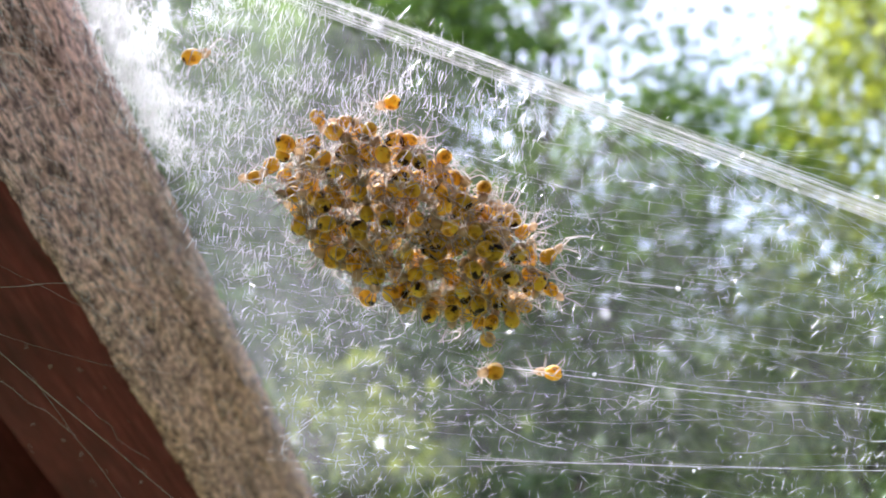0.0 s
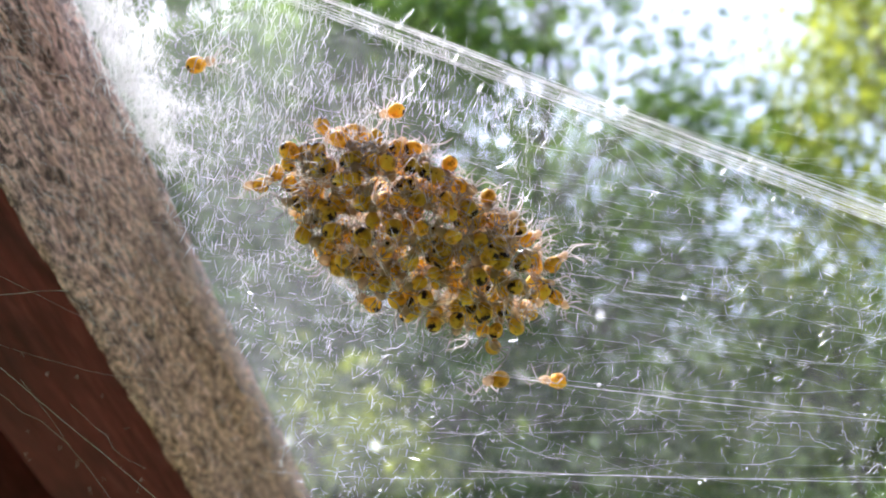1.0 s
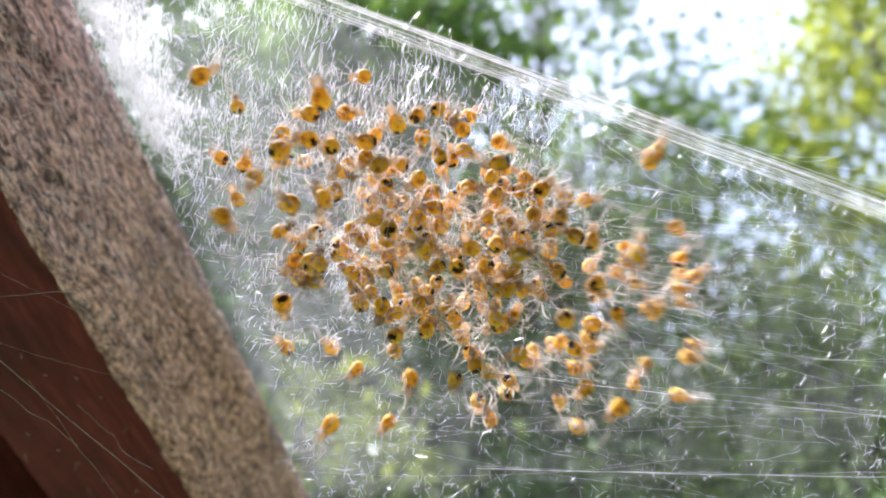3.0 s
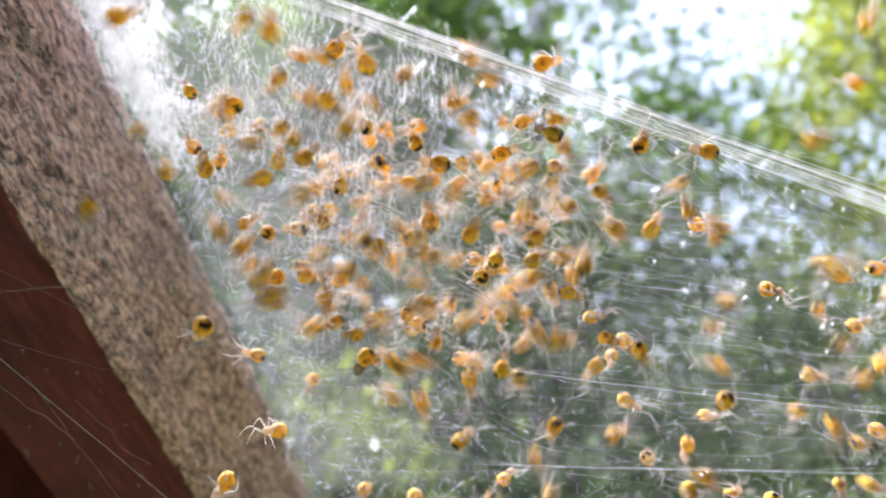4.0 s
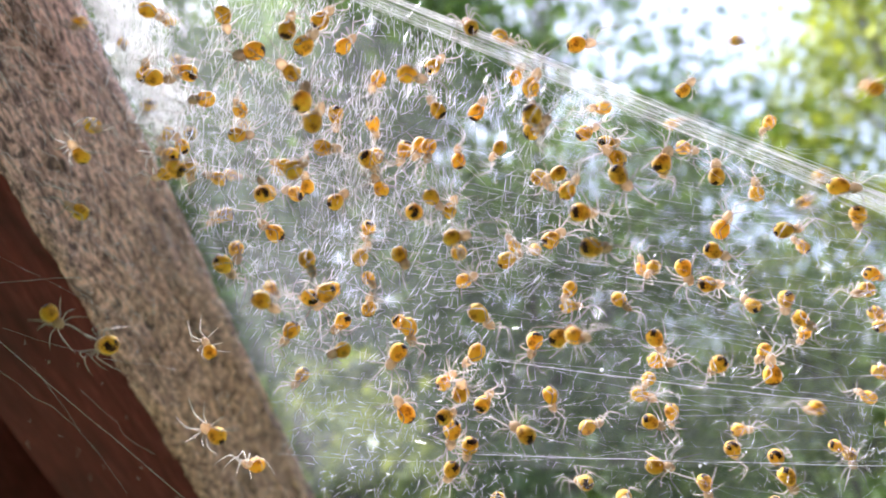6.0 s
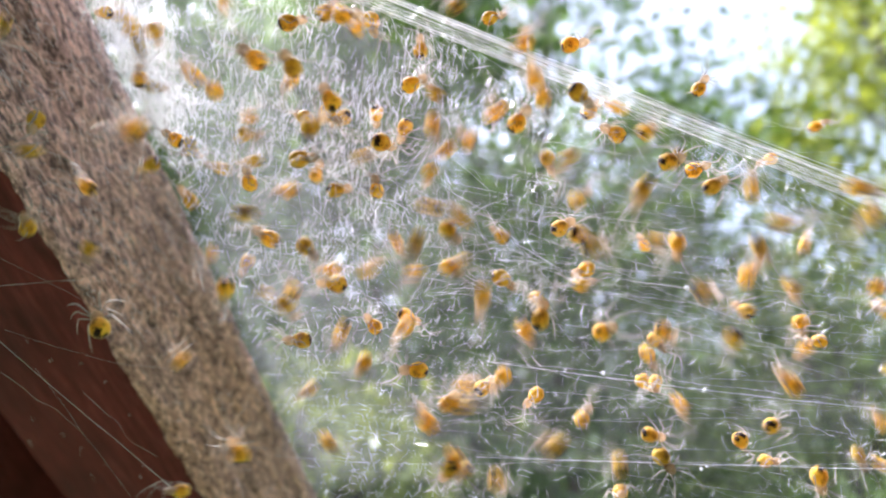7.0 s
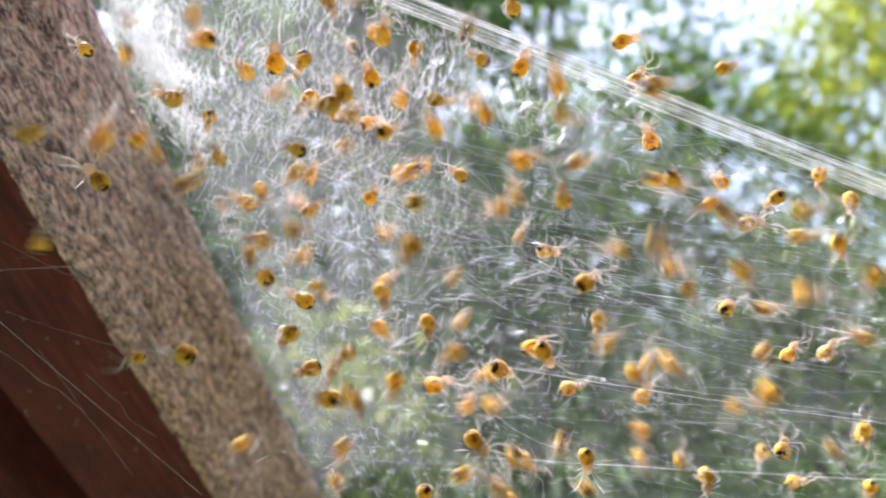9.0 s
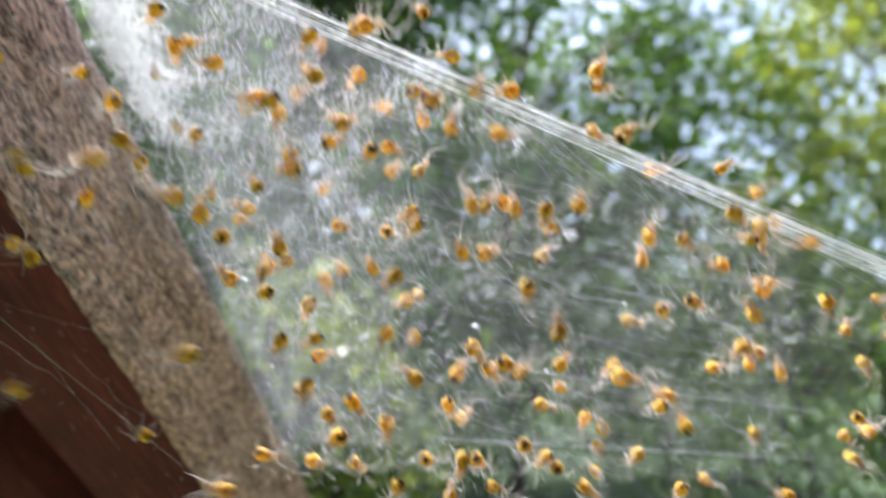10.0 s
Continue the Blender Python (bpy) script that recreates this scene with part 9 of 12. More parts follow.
    crawl(160, -1, 18, [(0, 2.6, 0.9, 2.8, 305), (0.5, 2.4, 0.2, 2.7, 305), (1, 2.5, 0.2, 2.7, 305), (1.5, 2.7, 0.2, 2.8, 305), (2, 2.2, 0.9, 3.9, 281), (2.5, 2.4, 2.7, 1.2, 230), (4, 2.7, 4.5, 0.6, 256), (4.5, 1.3, 5.3, -3.5, 279), (5, -1.2, 6, -13, 322), (5.5, -2.4, 6.1, -22.7, 278), (7, -2.5, 6, -25, 304), (7.5, -2.4, 6.5, -25.8, 298), (8, -2.1, 7, -25.9, 331), (8.5, -2.1, 6.9, -26.5, 307), (9, -1.7, 6.7, -27.2, 331), (9.5, -2, 7, -28.2, 335), (10, -2.1, 7.2, -29.5, 319)])
    crawl(161, -42, 41, [(0, 3, 2.4, -3.1, 249), (0.5, 2.8, 3.2, -2.7, 249), (1, 2.9, 3.2, -2.8, 249), (1.5, 3.2, 3.2, -2.7, 249), (2, 2.7, 4.6, -1.6, 237), (2.5, 3.4, 6.9, -3.5, 196), (4, 7, 4.7, -10.5, 133), (4.5, 3.8, 1.8, -9.1, 62), (5, 3.2, 3.4, -8.3, -13), (5.5, 2.2, 4.4, -8.6, -76), (7, 3, 4.8, -8.1, -91), (7.5, 4.1, 3.2, -6.6, -166), (8, 3.7, 2.8, -7.5, -200), (8.5, 4.1, 0.6, -7.6, -175), (9, 4, -0.9, -6.8, -158), (9.5, 4.7, -0.3, -6.6, -83), (10, 4.2, -0.1, -5.7, -66)])
    crawl(162, 39, 61, [(0, 2.3, 0.4, 0.7, 302), (0.5, 2.1, 0.2, 0.8, 302), (1, 2.2, 0.2, 0.7, 302), (1.5, 2.4, 0.2, 0.8, 302), (2, 2, 2.1, 2.2, 332), (2.5, 8.3, 4.7, 0.8, 257), (4, 25.7, 4.7, -0.2, 212), (4.5, 26.9, 5, -1, 198), (5, 27.4, 5, -1.6, 181), (5.5, 28.2, 5.3, -2.2, 147), (7, 29.9, 5.6, -3.1, 103), (7.5, 30, 8.5, -3.7, 178), (8, 30.6, 8, -4.4, 216), (8.5, 28.5, 6.6, -4.8, 291), (9, 26.8, 5.6, -4.3, 366), (9.5, 23.8, 2.3, -5.4, 441), (10, 23.2, 0, -4, 516)])
    crawl(163, -82, 9, [(0, -0.5, 1.1, 1.2, 35), (0.5, -0.7, 0.8, 1.3, 35), (1, -0.5, 0.8, 1.2, 35), (1.5, -0.3, 0.8, 1.3, 35), (2, -0.9, 1.8, 2.5, 15), (2.5, -1.2, 3.1, 2.4, 41), (4, -2.4, 0.1, 1.5, -34), (4.5, -1.8, -3.7, 1.1, -109), (5, -2.2, -4.9, 0.5, -184), (5.5, -1.2, -6.3, 0, -185), (7, -0.5, -6.4, 0.1, -202), (7.5, -1.8, -6.6, 0.8, -277), (8, -1.9, -6.7, 1.2, -261), (8.5, -2.3, -6.6, 1, -282), (9, -1.3, -6.7, 1.5, -207), (9.5, -1.6, -1.7, 3.4, -132), (10, -1, 1.1, 3.5, -166)])
    crawl(164, 52, -23, [(0, -4.6, -0.2, 6.9, 2), (0.5, -4.6, -1.9, 6.3, 2), (1, -4.4, -1.9, 6.2, 2), (1.5, -4.3, -1.9, 6.3, 2), (2, -5, -0.3, 7.9, 30), (2.5, -3.6, 2.4, 5.2, 105), (4, -7.3, 4.1, 7.3, 151), (4.5, -12.4, 4.4, 7.3, 190), (5, -15.2, 5, 5, 204), (5.5, -14.1, 5.6, 1.7, 186), (7, -7.1, 5.9, -12, 215), (7.5, -4.2, 6.1, -22.6, 238), (8, -4, 6.2, -23.8, 207), (8.5, -3.4, 6.3, -24.7, 194), (9, -3.1, 6.3, -26.1, 184), (9.5, -2.2, 6.4, -27, 232), (10, -1.4, 6.9, -28.3, 211)])
    crawl(165, 50, -15, [(0, -4.9, 2.4, -0.2, 90), (0.5, -5, 2.5, 0, 90), (1, -4.9, 2.5, -0.1, 90), (1.5, -4.7, 2.5, 0, 90), (2, -4.7, 1.2, -0.7, 117), (2.5, -2.9, 0.1, -2, 102), (4, -5.5, 1.8, -4.7, 67), (4.5, -5.8, -0.1, -7.7, 59), (5, -4.8, -1.8, -7, -16), (5.5, -5.6, -2.7, -6.9, 59), (7, -4.5, -1.7, -7.7, 134), (7.5, -4.5, -1.2, -7.9, 132), (8, -4.8, -0.8, -8.8, 171), (8.5, -4.4, -0.6, -9.1, 146), (9, -4.4, 0.3, -9.1, 205), (9.5, -3.4, 0.7, -8.9, 178), (10, -4.2, 0.8, -9.4, 210)])
    crawl(166, -29, -95, [(0, 5.3, 3.2, -2.9, 333), (0.5, 5.1, 4, -2.6, 333), (1, 5.2, 4, -2.6, 333), (1.5, 5.5, 4, -2.6, 333), (2, 5.1, 5.4, -1.4, 319), (2.5, 12.2, 7.5, -2.7, 296), (4, 30.3, 8.8, -10.9, 261), (4.5, 31.4, 8.7, -11, 290), (5, 31.9, 8.9, -11.7, 281), (5.5, 32.6, 9, -12.8, 301), (7, 34.8, 9, -15.1, 324), (7.5, 36.1, 8.6, -15.8, 281), (8, 36.3, 8.9, -15.6, 251), (8.5, 36.6, 8.7, -15.5, 263), (9, 37.8, 8.7, -16.4, 242), (9.5, 39, 8.9, -17.8, 275), (10, 40.3, 8.7, -18.9, 270)])
    crawl(167, 13, -60, [(0, -2.5, 0.9, 6.8, 216), (0.5, -2.6, -0.7, 6.1, 216), (1, -2.5, -0.7, 6.1, 216), (1.5, -2.3, -0.7, 6.2, 216), (2, -2.9, -0.4, 7.2, 220), (2.5, 0.9, 0.5, 5.8, 255), (4, 2, -0.4, 8.1, 180), (4.5, 2, -0.6, 8.7, 202), (5, 1, -1.4, 9.9, 127), (5.5, 4.4, 1.4, 11.2, 202), (7, 3.8, 0.7, 16.2, 277), (7.5, 2.6, 1.1, 16.5, 352), (8, 2.9, 0.9, 16.7, 377), (8.5, 3.7, 1.3, 17.6, 353), (9, 4.3, 1.1, 17.9, 380), (9.5, 1.4, -1.5, 18, 422), (10, 2.5, 0, 16.1, 435)])
    crawl(168, 92, -23, [(0, -2.3, 0.9, 3, 129), (0.5, -2.4, 0.2, 2.8, 129), (1, -2.3, 0.2, 2.8, 129), (1.5, -2.1, 0.2, 2.9, 129), (2, -2.8, 2.5, 4.5, 150), (2.5, -0.4, 5.6, 2.8, 225), (4, 0.4, 9, 5.7, 197), (4.5, 5.8, 9, 9.6, 163), (5, 12.6, 9, 14.7, 145), (5.5, 20, 9, 18.8, 113), (7, 43.2, 9, 22.4, 152), (7.5, 50.6, 9, 23.2, 175), (8, 51.2, 9, 23, 145), (8.5, 51.9, 8.9, 23.1, 150), (9, 53, 9, 23.3, 137), (9.5, 54.2, 8.6, 23.1, 182), (10, 55.6, 8.5, 22.9, 214)])
    crawl(169, -82, 19, [(0, 1.6, 2.3, -2.8, 66), (0.5, 1.4, 3.1, -2.5, 66), (1, 1.6, 3.1, -2.6, 66), (1.5, 1.8, 3.1, -2.5, 66), (2, 1.3, 5, -1.3, 40), (2.5, 3.5, 8.2, -4.1, 25), (4, 7.2, 9.4, -14.4, -50), (4.5, 7.8, 9, -14.6, -26), (5, 8.2, 9, -14.7, -8), (5.5, 8.5, 8.6, -14.2, 0), (7, 11.6, 6.9, -13.2, 75), (7.5, 11.6, 6, -13.2, 150), (8, 10.8, 5.2, -11.7, 82), (8.5, 9.6, 5.6, -14.2, 151), (9, 10.1, 5.3, -13.8, 167), (9.5, 11.1, 5.8, -13.1, 211), (10, 12.1, 5.5, -12.7, 166)])
    crawl(170, -8, 32, [(0, 1.6, 2.1, 4.2, 200), (0.5, 1.4, 1.1, 3.9, 200), (1, 1.5, 1.1, 3.9, 200), (1.5, 1.7, 1.1, 4, 200), (2, 1.2, 2.2, 5.2, 229), (2.5, 5.5, 3.9, 3.7, 189), (4, 10.5, 1.5, 4, 226), (4.5, 11.5, -0.2, 3, 257), (5, 11.7, -0.2, 2.8, 305), (5.5, 9.8, -5.1, 1.9, 230), (7, 10.1, -7.5, 0.3, 155), (7.5, 9.4, -9, -0.1, 161), (8, 9.6, -8.9, -0.5, 152), (8.5, 10.2, -8.8, -0.7, 172), (9, 10.7, -8.7, -0.9, 208), (9.5, 9.5, -8.9, -2.6, 283), (10, 8.8, -9, -2.9, 358)])
    crawl(171, 68, 53, [(0, 4.4, 1.9, -1.4, 130), (0.5, 4.3, 2.3, -1.1, 130), (1, 4.4, 2.3, -1.2, 130), (1.5, 4.6, 2.3, -1.1, 130), (2, 4.1, 2.4, -0.2, 177), (2.5, 6.9, 2.8, -0.3, 252), (4, 21.6, 3.5, -1.8, 313), (4.5, 22.5, 3.7, -1.7, 312), (5, 24.1, 3.7, -1.4, 309), (5.5, 24.2, 3.9, -2.2, 301), (7, 23.8, 4.6, -4.6, 226), (7.5, 22.8, 7.5, -5.4, 245), (8, 19.4, 2.9, -6.7, 181), (8.5, 19.1, -0.1, -5.7, 256), (9, 22, 4.7, -5.2, 267), (9.5, 22.8, 4.4, -5.3, 284), (10, 24, 4.6, -5, 359)])
    crawl(172, -19, -10, [(0, 4.8, 1.4, -3.2, 319), (0.5, 4.6, 2.2, -2.9, 319), (1, 4.7, 2.2, -2.9, 319), (1.5, 5, 2.2, -2.8, 319), (2, 4.6, 3.7, -1.7, 374), (2.5, 7, 6.2, -4.1, 371), (4, 20.5, 10.8, -14.6, 296), (4.5, 21.4, 9, -14.7, 287), (5, 22.1, 9, -15, 302), (5.5, 20.9, 8.6, -16.2, 227), (7, 23.4, 9, -16.9, 208), (7.5, 24.3, 9, -17.2, 171), (8, 24.9, 9, -17.6, 198), (8.5, 26, 9, -17.6, 220), (9, 27.3, 9, -17.7, 177), (9.5, 28.7, 9, -17.5, 181), (10, 29.8, 9, -17.9, 192)])
    crawl(173, -5, -32, [(0, -4.2, 0.6, -0.5, 250), (0.5, -4.4, 0.7, -0.3, 250), (1, -4.2, 0.7, -0.4, 250), (1.5, -4, 0.7, -0.3, 250), (2, -4.8, 2.2, 0.9, 237), (2.5, -4, 4.6, -0.7, 220), (4, -7.3, 3, -2.6, 188), (4.5, -7.8, 3.2, -2.9, 169), (5, -8.1, 1.6, -4.1, 173), (5.5, -6.5, 0.4, -3.6, 167), (7, -6.7, -0.4, -2.6, 92), (7.5, -8.2, 3.2, -3.4, 153), (8, -8.9, 3.2, -3.7, 151), (8.5, -9.1, 3.3, -3.9, 123), (9, -8.6, 1.1, -2.6, 71), (9.5, -9.3, 1.1, -2.6, 28), (10, -11.7, -7.7, -5.3, 103)])
    crawl(174, -53, -25, [(0, -6.2, 2.1, 1.9, 144), (0.5, -6.3, 1.7, 1.9, 144), (1, -6.1, 1.7, 1.8, 144), (1.5, -5.9, 1.7, 1.9, 144), (2, -6.7, 3.2, 3.2, 120), (2.5, -4.3, 5.6, 1.5, 110), (4, -8.1, 3.8, 1.1, 69), (4.5, -8.6, 2.1, -1.1, 144), (5, -8.6, 1.2, -2.4, 147), (5.5, -7.8, 0.5, -2.4, 138), (7, -9.1, 0.2, -2.8, 72), (7.5, -10.1, 0.2, -3.3, 112), (8, -10.3, 0.1, -3.7, 139), (8.5, -10, 0, -3.3, 85), (9, -10.5, -0.4, -1.6, 111), (9.5, -9.4, -0.6, -1, 105), (10, -9, -0.3, -1.3, 155)])
    crawl(175, 25, 27, [(0, -0.2, 1.9, -2.7, 341), (0.5, -0.4, 2.6, -2.4, 341), (1, -0.3, 2.6, -2.4, 341), (1.5, 0, 2.6, -2.4, 341), (2, -0.6, 3.2, -1.4, 379), (2.5, 5.6, 4.8, -3.6, 304), (4, 17.5, 7.3, -13.7, 229), (4.5, 18, 7.4, -14.5, 212), (5, 18.5, 7.7, -15.7, 191), (5.5, 18.1, 9.5, -14.8, 203), (7, 18.3, 9, -17.8, 187), (7.5, 18.7, 9.7, -14.1, 211), (8, 18.8, 9, -15.3, 204), (8.5, 19.4, 9, -16.3, 231), (9, 20.5, 9, -17.6, 200), (9.5, 16.9, 7.3, -15.4, 242), (10, 14.8, 6.4, -14.6, 248)])
    crawl(176, -53, 16, [(0, -2, 1.3, -2, 355), (0.5, -2.2, 1.8, -1.7, 355), (1, -2.1, 1.8, -1.8, 355), (1.5, -1.8, 1.8, -1.7, 355), (2, -2.5, 3.7, -0.4, 381), (2.5, 2.1, 6, -0.2, 306), (4, 3.1, 9, -2.2, 301), (4.5, 6.5, 9, -7.6, 305), (5, 11.6, 9, -13.9, 354), (5.5, 15.6, 9, -20.5, 386), (7, 28, 9, -47.1, 384), (7.5, 28.1, 8.9, -47.8, 423), (8, 28.8, 8.8, -48.2, 449), (8.5, 28.8, 8.9, -48.2, 448), (9, 29.7, 8.8, -48.5, 404), (9.5, 30, 9, -49, 415), (10, 30.3, 9, -49.4, 385)])
    crawl(177, 33, 24, [(0, 1.5, -0.5, 4.3, 260), (0.5, 1.3, -1.6, 4, 260), (1, 1.4, -1.6, 3.9, 260), (1.5, 1.6, -1.6, 4, 260), (2, 1.6, 0.4, 4.8, 254), (2.5, 2.7, 2.6, 4.3, 251), (4, 4.1, -1.7, 5.8, 302), (4.5, 3.8, -4.2, 5.4, 306), (5, 3.8, -5.3, 4, 294), (5.5, 4.7, -6.2, 4.6, 305), (7, 4.5, -5.5, 5.8, 335), (7.5, 5.1, -6.1, 4.7, 314), (8, 5.1, -5.8, 4.7, 286), (8.5, 5.1, -5.9, 4.7, 326), (9, 4.7, -5.7, 4.6, 305), (9.5, 6.1, -3.7, 5, 380), (10, 6.2, -2.6, 5.3, 433)])
    crawl(178, 45, 37, [(0, 0.2, 1.2, 5.3, 273), (0.5, 0, -0.1, 4.9, 273), (1, 0.1, -0.1, 4.8, 273), (1.5, 0.4, -0.1, 4.9, 273), (2, -0.2, 1, 6.2, 238), (2.5, 2.6, 3.4, 2.6, 217), (4, 5.6, 6.1, 3.6, 221), (4.5, 12.9, 8, 5.5, 209), (5, 19.9, 9, 8.6, 167), (5.5, 19.1, 3.6, 7.8, 242), (7, 16.2, -0.4, 4.8, 317), (7.5, 19.2, 2.9, 5.7, 392), (8, 17.5, -1, 4.7, 348), (8.5, 16.2, -3.2, 4.2, 392), (9, 17.8, 1.3, 5.9, 457), (9.5, 18.2, 1.6, 6, 442), (10, 16.6, -1.6, 4, 392)])
    crawl(179, 40, -9, [(0, -1.7, 2.8, -1.5, 21), (0.5, -1.8, 3.2, -1.3, 21), (1, -1.7, 3.3, -1.3, 21), (1.5, -1.5, 3.2, -1.3, 21), (2, -2.1, 4.6, -0.1, 0), (2.5, 1.8, 6.8, -2, -47), (4, 2.3, 7, -5.7, 7), (4.5, 3.7, 6.1, -6, -68), (5, 2.3, 3.8, -7.2, -76), (5.5, 1.4, 2, -5.7, -1), (7, 0.7, 1.9, -9.2, -38), (7.5, 0.8, 0.7, -8.8, -60), (8, 1.1, 0.2, -9.5, -135), (8.5, 1, 0.2, -10.3, -197), (9, 2.7, 0.2, -11.1, -138), (9.5, 3.3, 0.2, -12.8, -163), (10, 4.5, 0.2, -12.2, -206)])
    crawl(180, -85, -123, [(0, -1, 4.3, -0.9, 318), (0.5, -1.2, 4.6, -0.7, 318), (1, -1, 4.7, -0.8, 318), (1.5, -0.8, 4.6, -0.7, 318), (2, -1.4, 4.2, 0.1, 334), (2.5, 3.4, 3.5, 1.7, 294), (4, 6.5, 5.6, 1.8, 294), (4.5, 11.6, 6.3, -0.2, 296), (5, 13.5, 6.9, -0.4, 266), (5.5, 13, 3.2, -1.6, 191), (7, 13.4, 0.6, 0, 264), (7.5, 14.3, -0.5, -0.5, 303), (8, 14.7, -0.8, -2, 318), (8.5, 14.7, -0.9, -2.2, 310), (9, 15.1, -0.6, -2, 282), (9.5, 15.7, -0.6, -2.2, 322), (10, 16, -0.3, -2.2, 362)])
    crawl(181, -11, -16, [(0, -0.5, 2.8, 1, 155), (0.5, -0.6, 2.6, 1.1, 155), (1, -0.5, 2.6, 1, 155), (1.5, -0.3, 2.6, 1.1, 155), (2, -0.9, 2.7, 2, 133), (2.5, 5, 3.1, 1.8, 208), (4, 9, 5.8, -0.6, 190), (4.5, 16, 8, -12.2, 162), (5, 21, 9, -28.9, 125), (5.5, 21.1, 9, -30.4, 130), (7, 22.1, 9, -33.7, 179), (7.5, 22, 8.9, -34.8, 218), (8, 22.5, 8.9, -35.6, 247), (8.5, 22.6, 9, -36.2, 235), (9, 22.9, 9, -37.3, 216), (9.5, 23.3, 9, -38.6, 227), (10, 23.3, 9, -39.8, 250)])
    crawl(182, -81, -81, [(0, -0.6, 2.2, 5.3, 14), (0.5, -0.8, 0.9, 5, 14), (1, -0.6, 1, 4.9, 14), (1.5, -0.4, 0.9, 5, 14), (2, -1, 1.3, 6, -8), (2.5, 3.3, 1.7, 6.2, -39), (4, 5.4, -2, 7.7, 19), (4.5, 4.6, -4, 6.6, 41), (5, 5.1, -5.1, 6, 43), (5.5, 4, -5.9, 6.2, 59), (7, 5.7, -5.4, 7.4, 95), (7.5, 5, -6.9, 6.8, 20), (8, 5.4, -7.5, 5.6, -55), (8.5, 6.2, -7.5, 5.9, -40), (9, 6.6, -7.1, 6.4, -15), (9.5, 7.5, -6.9, 6.6, -57), (10, 5.8, -8, 8, -9)])
    crawl(183, -114, 61, [(0, 0.1, 2.6, -0.4, 318), (0.5, -0.1, 2.8, -0.3, 318), (1, 0, 2.8, -0.3, 318), (1.5, 0.2, 2.8, -0.2, 318), (2, -0.4, 2.8, 0.6, 295), (2.5, -1.2, 3.6, -0.9, 311), (4, -1.9, 6, -3.3, 312), (4.5, -2.4, 6.1, -8.6, 347), (5, -0.2, 6.5, -14.9, 303), (5.5, 4, 6.4, -19.7, 275), (7, 19.7, 9, -27.7, 253), (7.5, 19.9, 8.9, -27.9, 217), (8, 20.3, 8.8, -28.1, 171), (8.5, 20.8, 9, -28.7, 183), (9, 21, 9, -29.2, 193), (9.5, 21.6, 9, -29.1, 165), (10, 21.8, 9, -29.2, 123)])
    crawl(184, -120, -121, [(0, 0.4, 0.6, -0.9, 226), (0.5, 0.2, 0.8, -0.6, 226), (1, 0.4, 0.8, -0.7, 226), (1.5, 0.6, 0.8, -0.6, 226), (2, 0, 2.6, 0.7, 251), (2.5, 3.5, 5.2, -1.2, 241), (4, 5.4, 3.3, -3.6, 316), (4.5, 6.3, 1.6, -3.7, 278), (5, 6.1, 0.5, -3.2, 353), (5.5, 7.5, -0.2, -2.7, 287), (7, 7.5, -4.3, -2.8, 238), (7.5, 7.5, -6.2, -4, 292), (8, 7.1, -7.4, -4.3, 340), (8.5, 7.1, -8.1, -4.2, 337), (9, 7.8, -7.8, -4.8, 295), (9.5, 8, -4.2, -5.7, 370), (10, 8.2, -2.3, -5.6, 445)])
    crawl(185, 24, 42, [(0, -9.6, 1.2, 4.9, 74), (0.5, -9.5, 0, 4.6, 74), (1, -9.3, 0, 4.5, 74), (1.5, -9.1, 0, 4.6, 74), (2, -10, 1.1, 5.8, 69), (2.5, -8.9, 3.4, 2.3, 66), (4, -13.8, 0.5, 1.8, 51), (4.5, -13.6, -1.3, 0.7, 59), (5, -21.5, 10.9, 4.5, 114), (5.5, -16.3, 9, 4.3, 123), (7, -17, 2.9, 4.1, 48), (7.5, -15.9, -4.1, 1.6, 88), (8, -17.6, -4.3, 2.4, 126), (8.5, -18, -4.5, 3.1, 51), (9, -19.2, -4.5, 3.1, 50), (9.5, -23.3, -2.5, 0.6, 35), (10, -23.3, -2.5, 0.6, 35)])
    crawl(186, -33, 22, [(0, 0.4, 1.9, 5.4, 159), (0.5, 0.2, 0.6, 5, 159), (1, 0.3, 0.7, 4.9, 159), (1.5, 0.6, 0.6, 5, 159), (2, 0, 1.2, 6.1, 167), (2.5, 3.5, 2.3, 4.8, 242), (4, 7.7, 4.2, 5.6, 195), (4.5, 17.4, 5.1, 2.9, 146), (5, 28.2, 6.2, -3.9, 176), (5.5, 37, 6.6, -12.5, 141), (7, 39.2, 6.5, -14.3, 139), (7.5, 39.8, 6.4, -14.9, 108), (8, 40.5, 6.2, -15.6, 92), (8.5, 41.5, 6, -16.1, 126), (9, 42.7, 6.3, -17, 82), (9.5, 43.3, 6.6, -18, 112), (10, 53.2, 8.2, -32.5, 62)])
    crawl(187, 24, -35, [(0, -5.5, 2.6, 3.9, 174), (0.5, -5.6, 1.7, 3.7, 174), (1, -5.4, 1.7, 3.6, 174), (1.5, -5.2, 1.7, 3.7, 174), (2, -6, 3.4, 5.1, 168), (2.5, -2.3, 6.2, 1.9, 223), (4, -5.7, 9, 4.5, 232), (4.5, -12.9, 9, 10.4, 264), (5, -23.4, 9, 18.9, 284), (5.5, -24.7, 9, 28.1, 259), (7, -29.6, 9, 52, 213), (7.5, -29.5, 9, 52.7, 215), (8, -29.2, 9, 53.4, 223), (8.5, -29.3, 8.9, 53.9, 215), (9, -29.4, 9, 54.4, 251), (9.5, -29.2, 9, 54.8, 213), (10, -29.4, 8.8, 55.1, 216)])
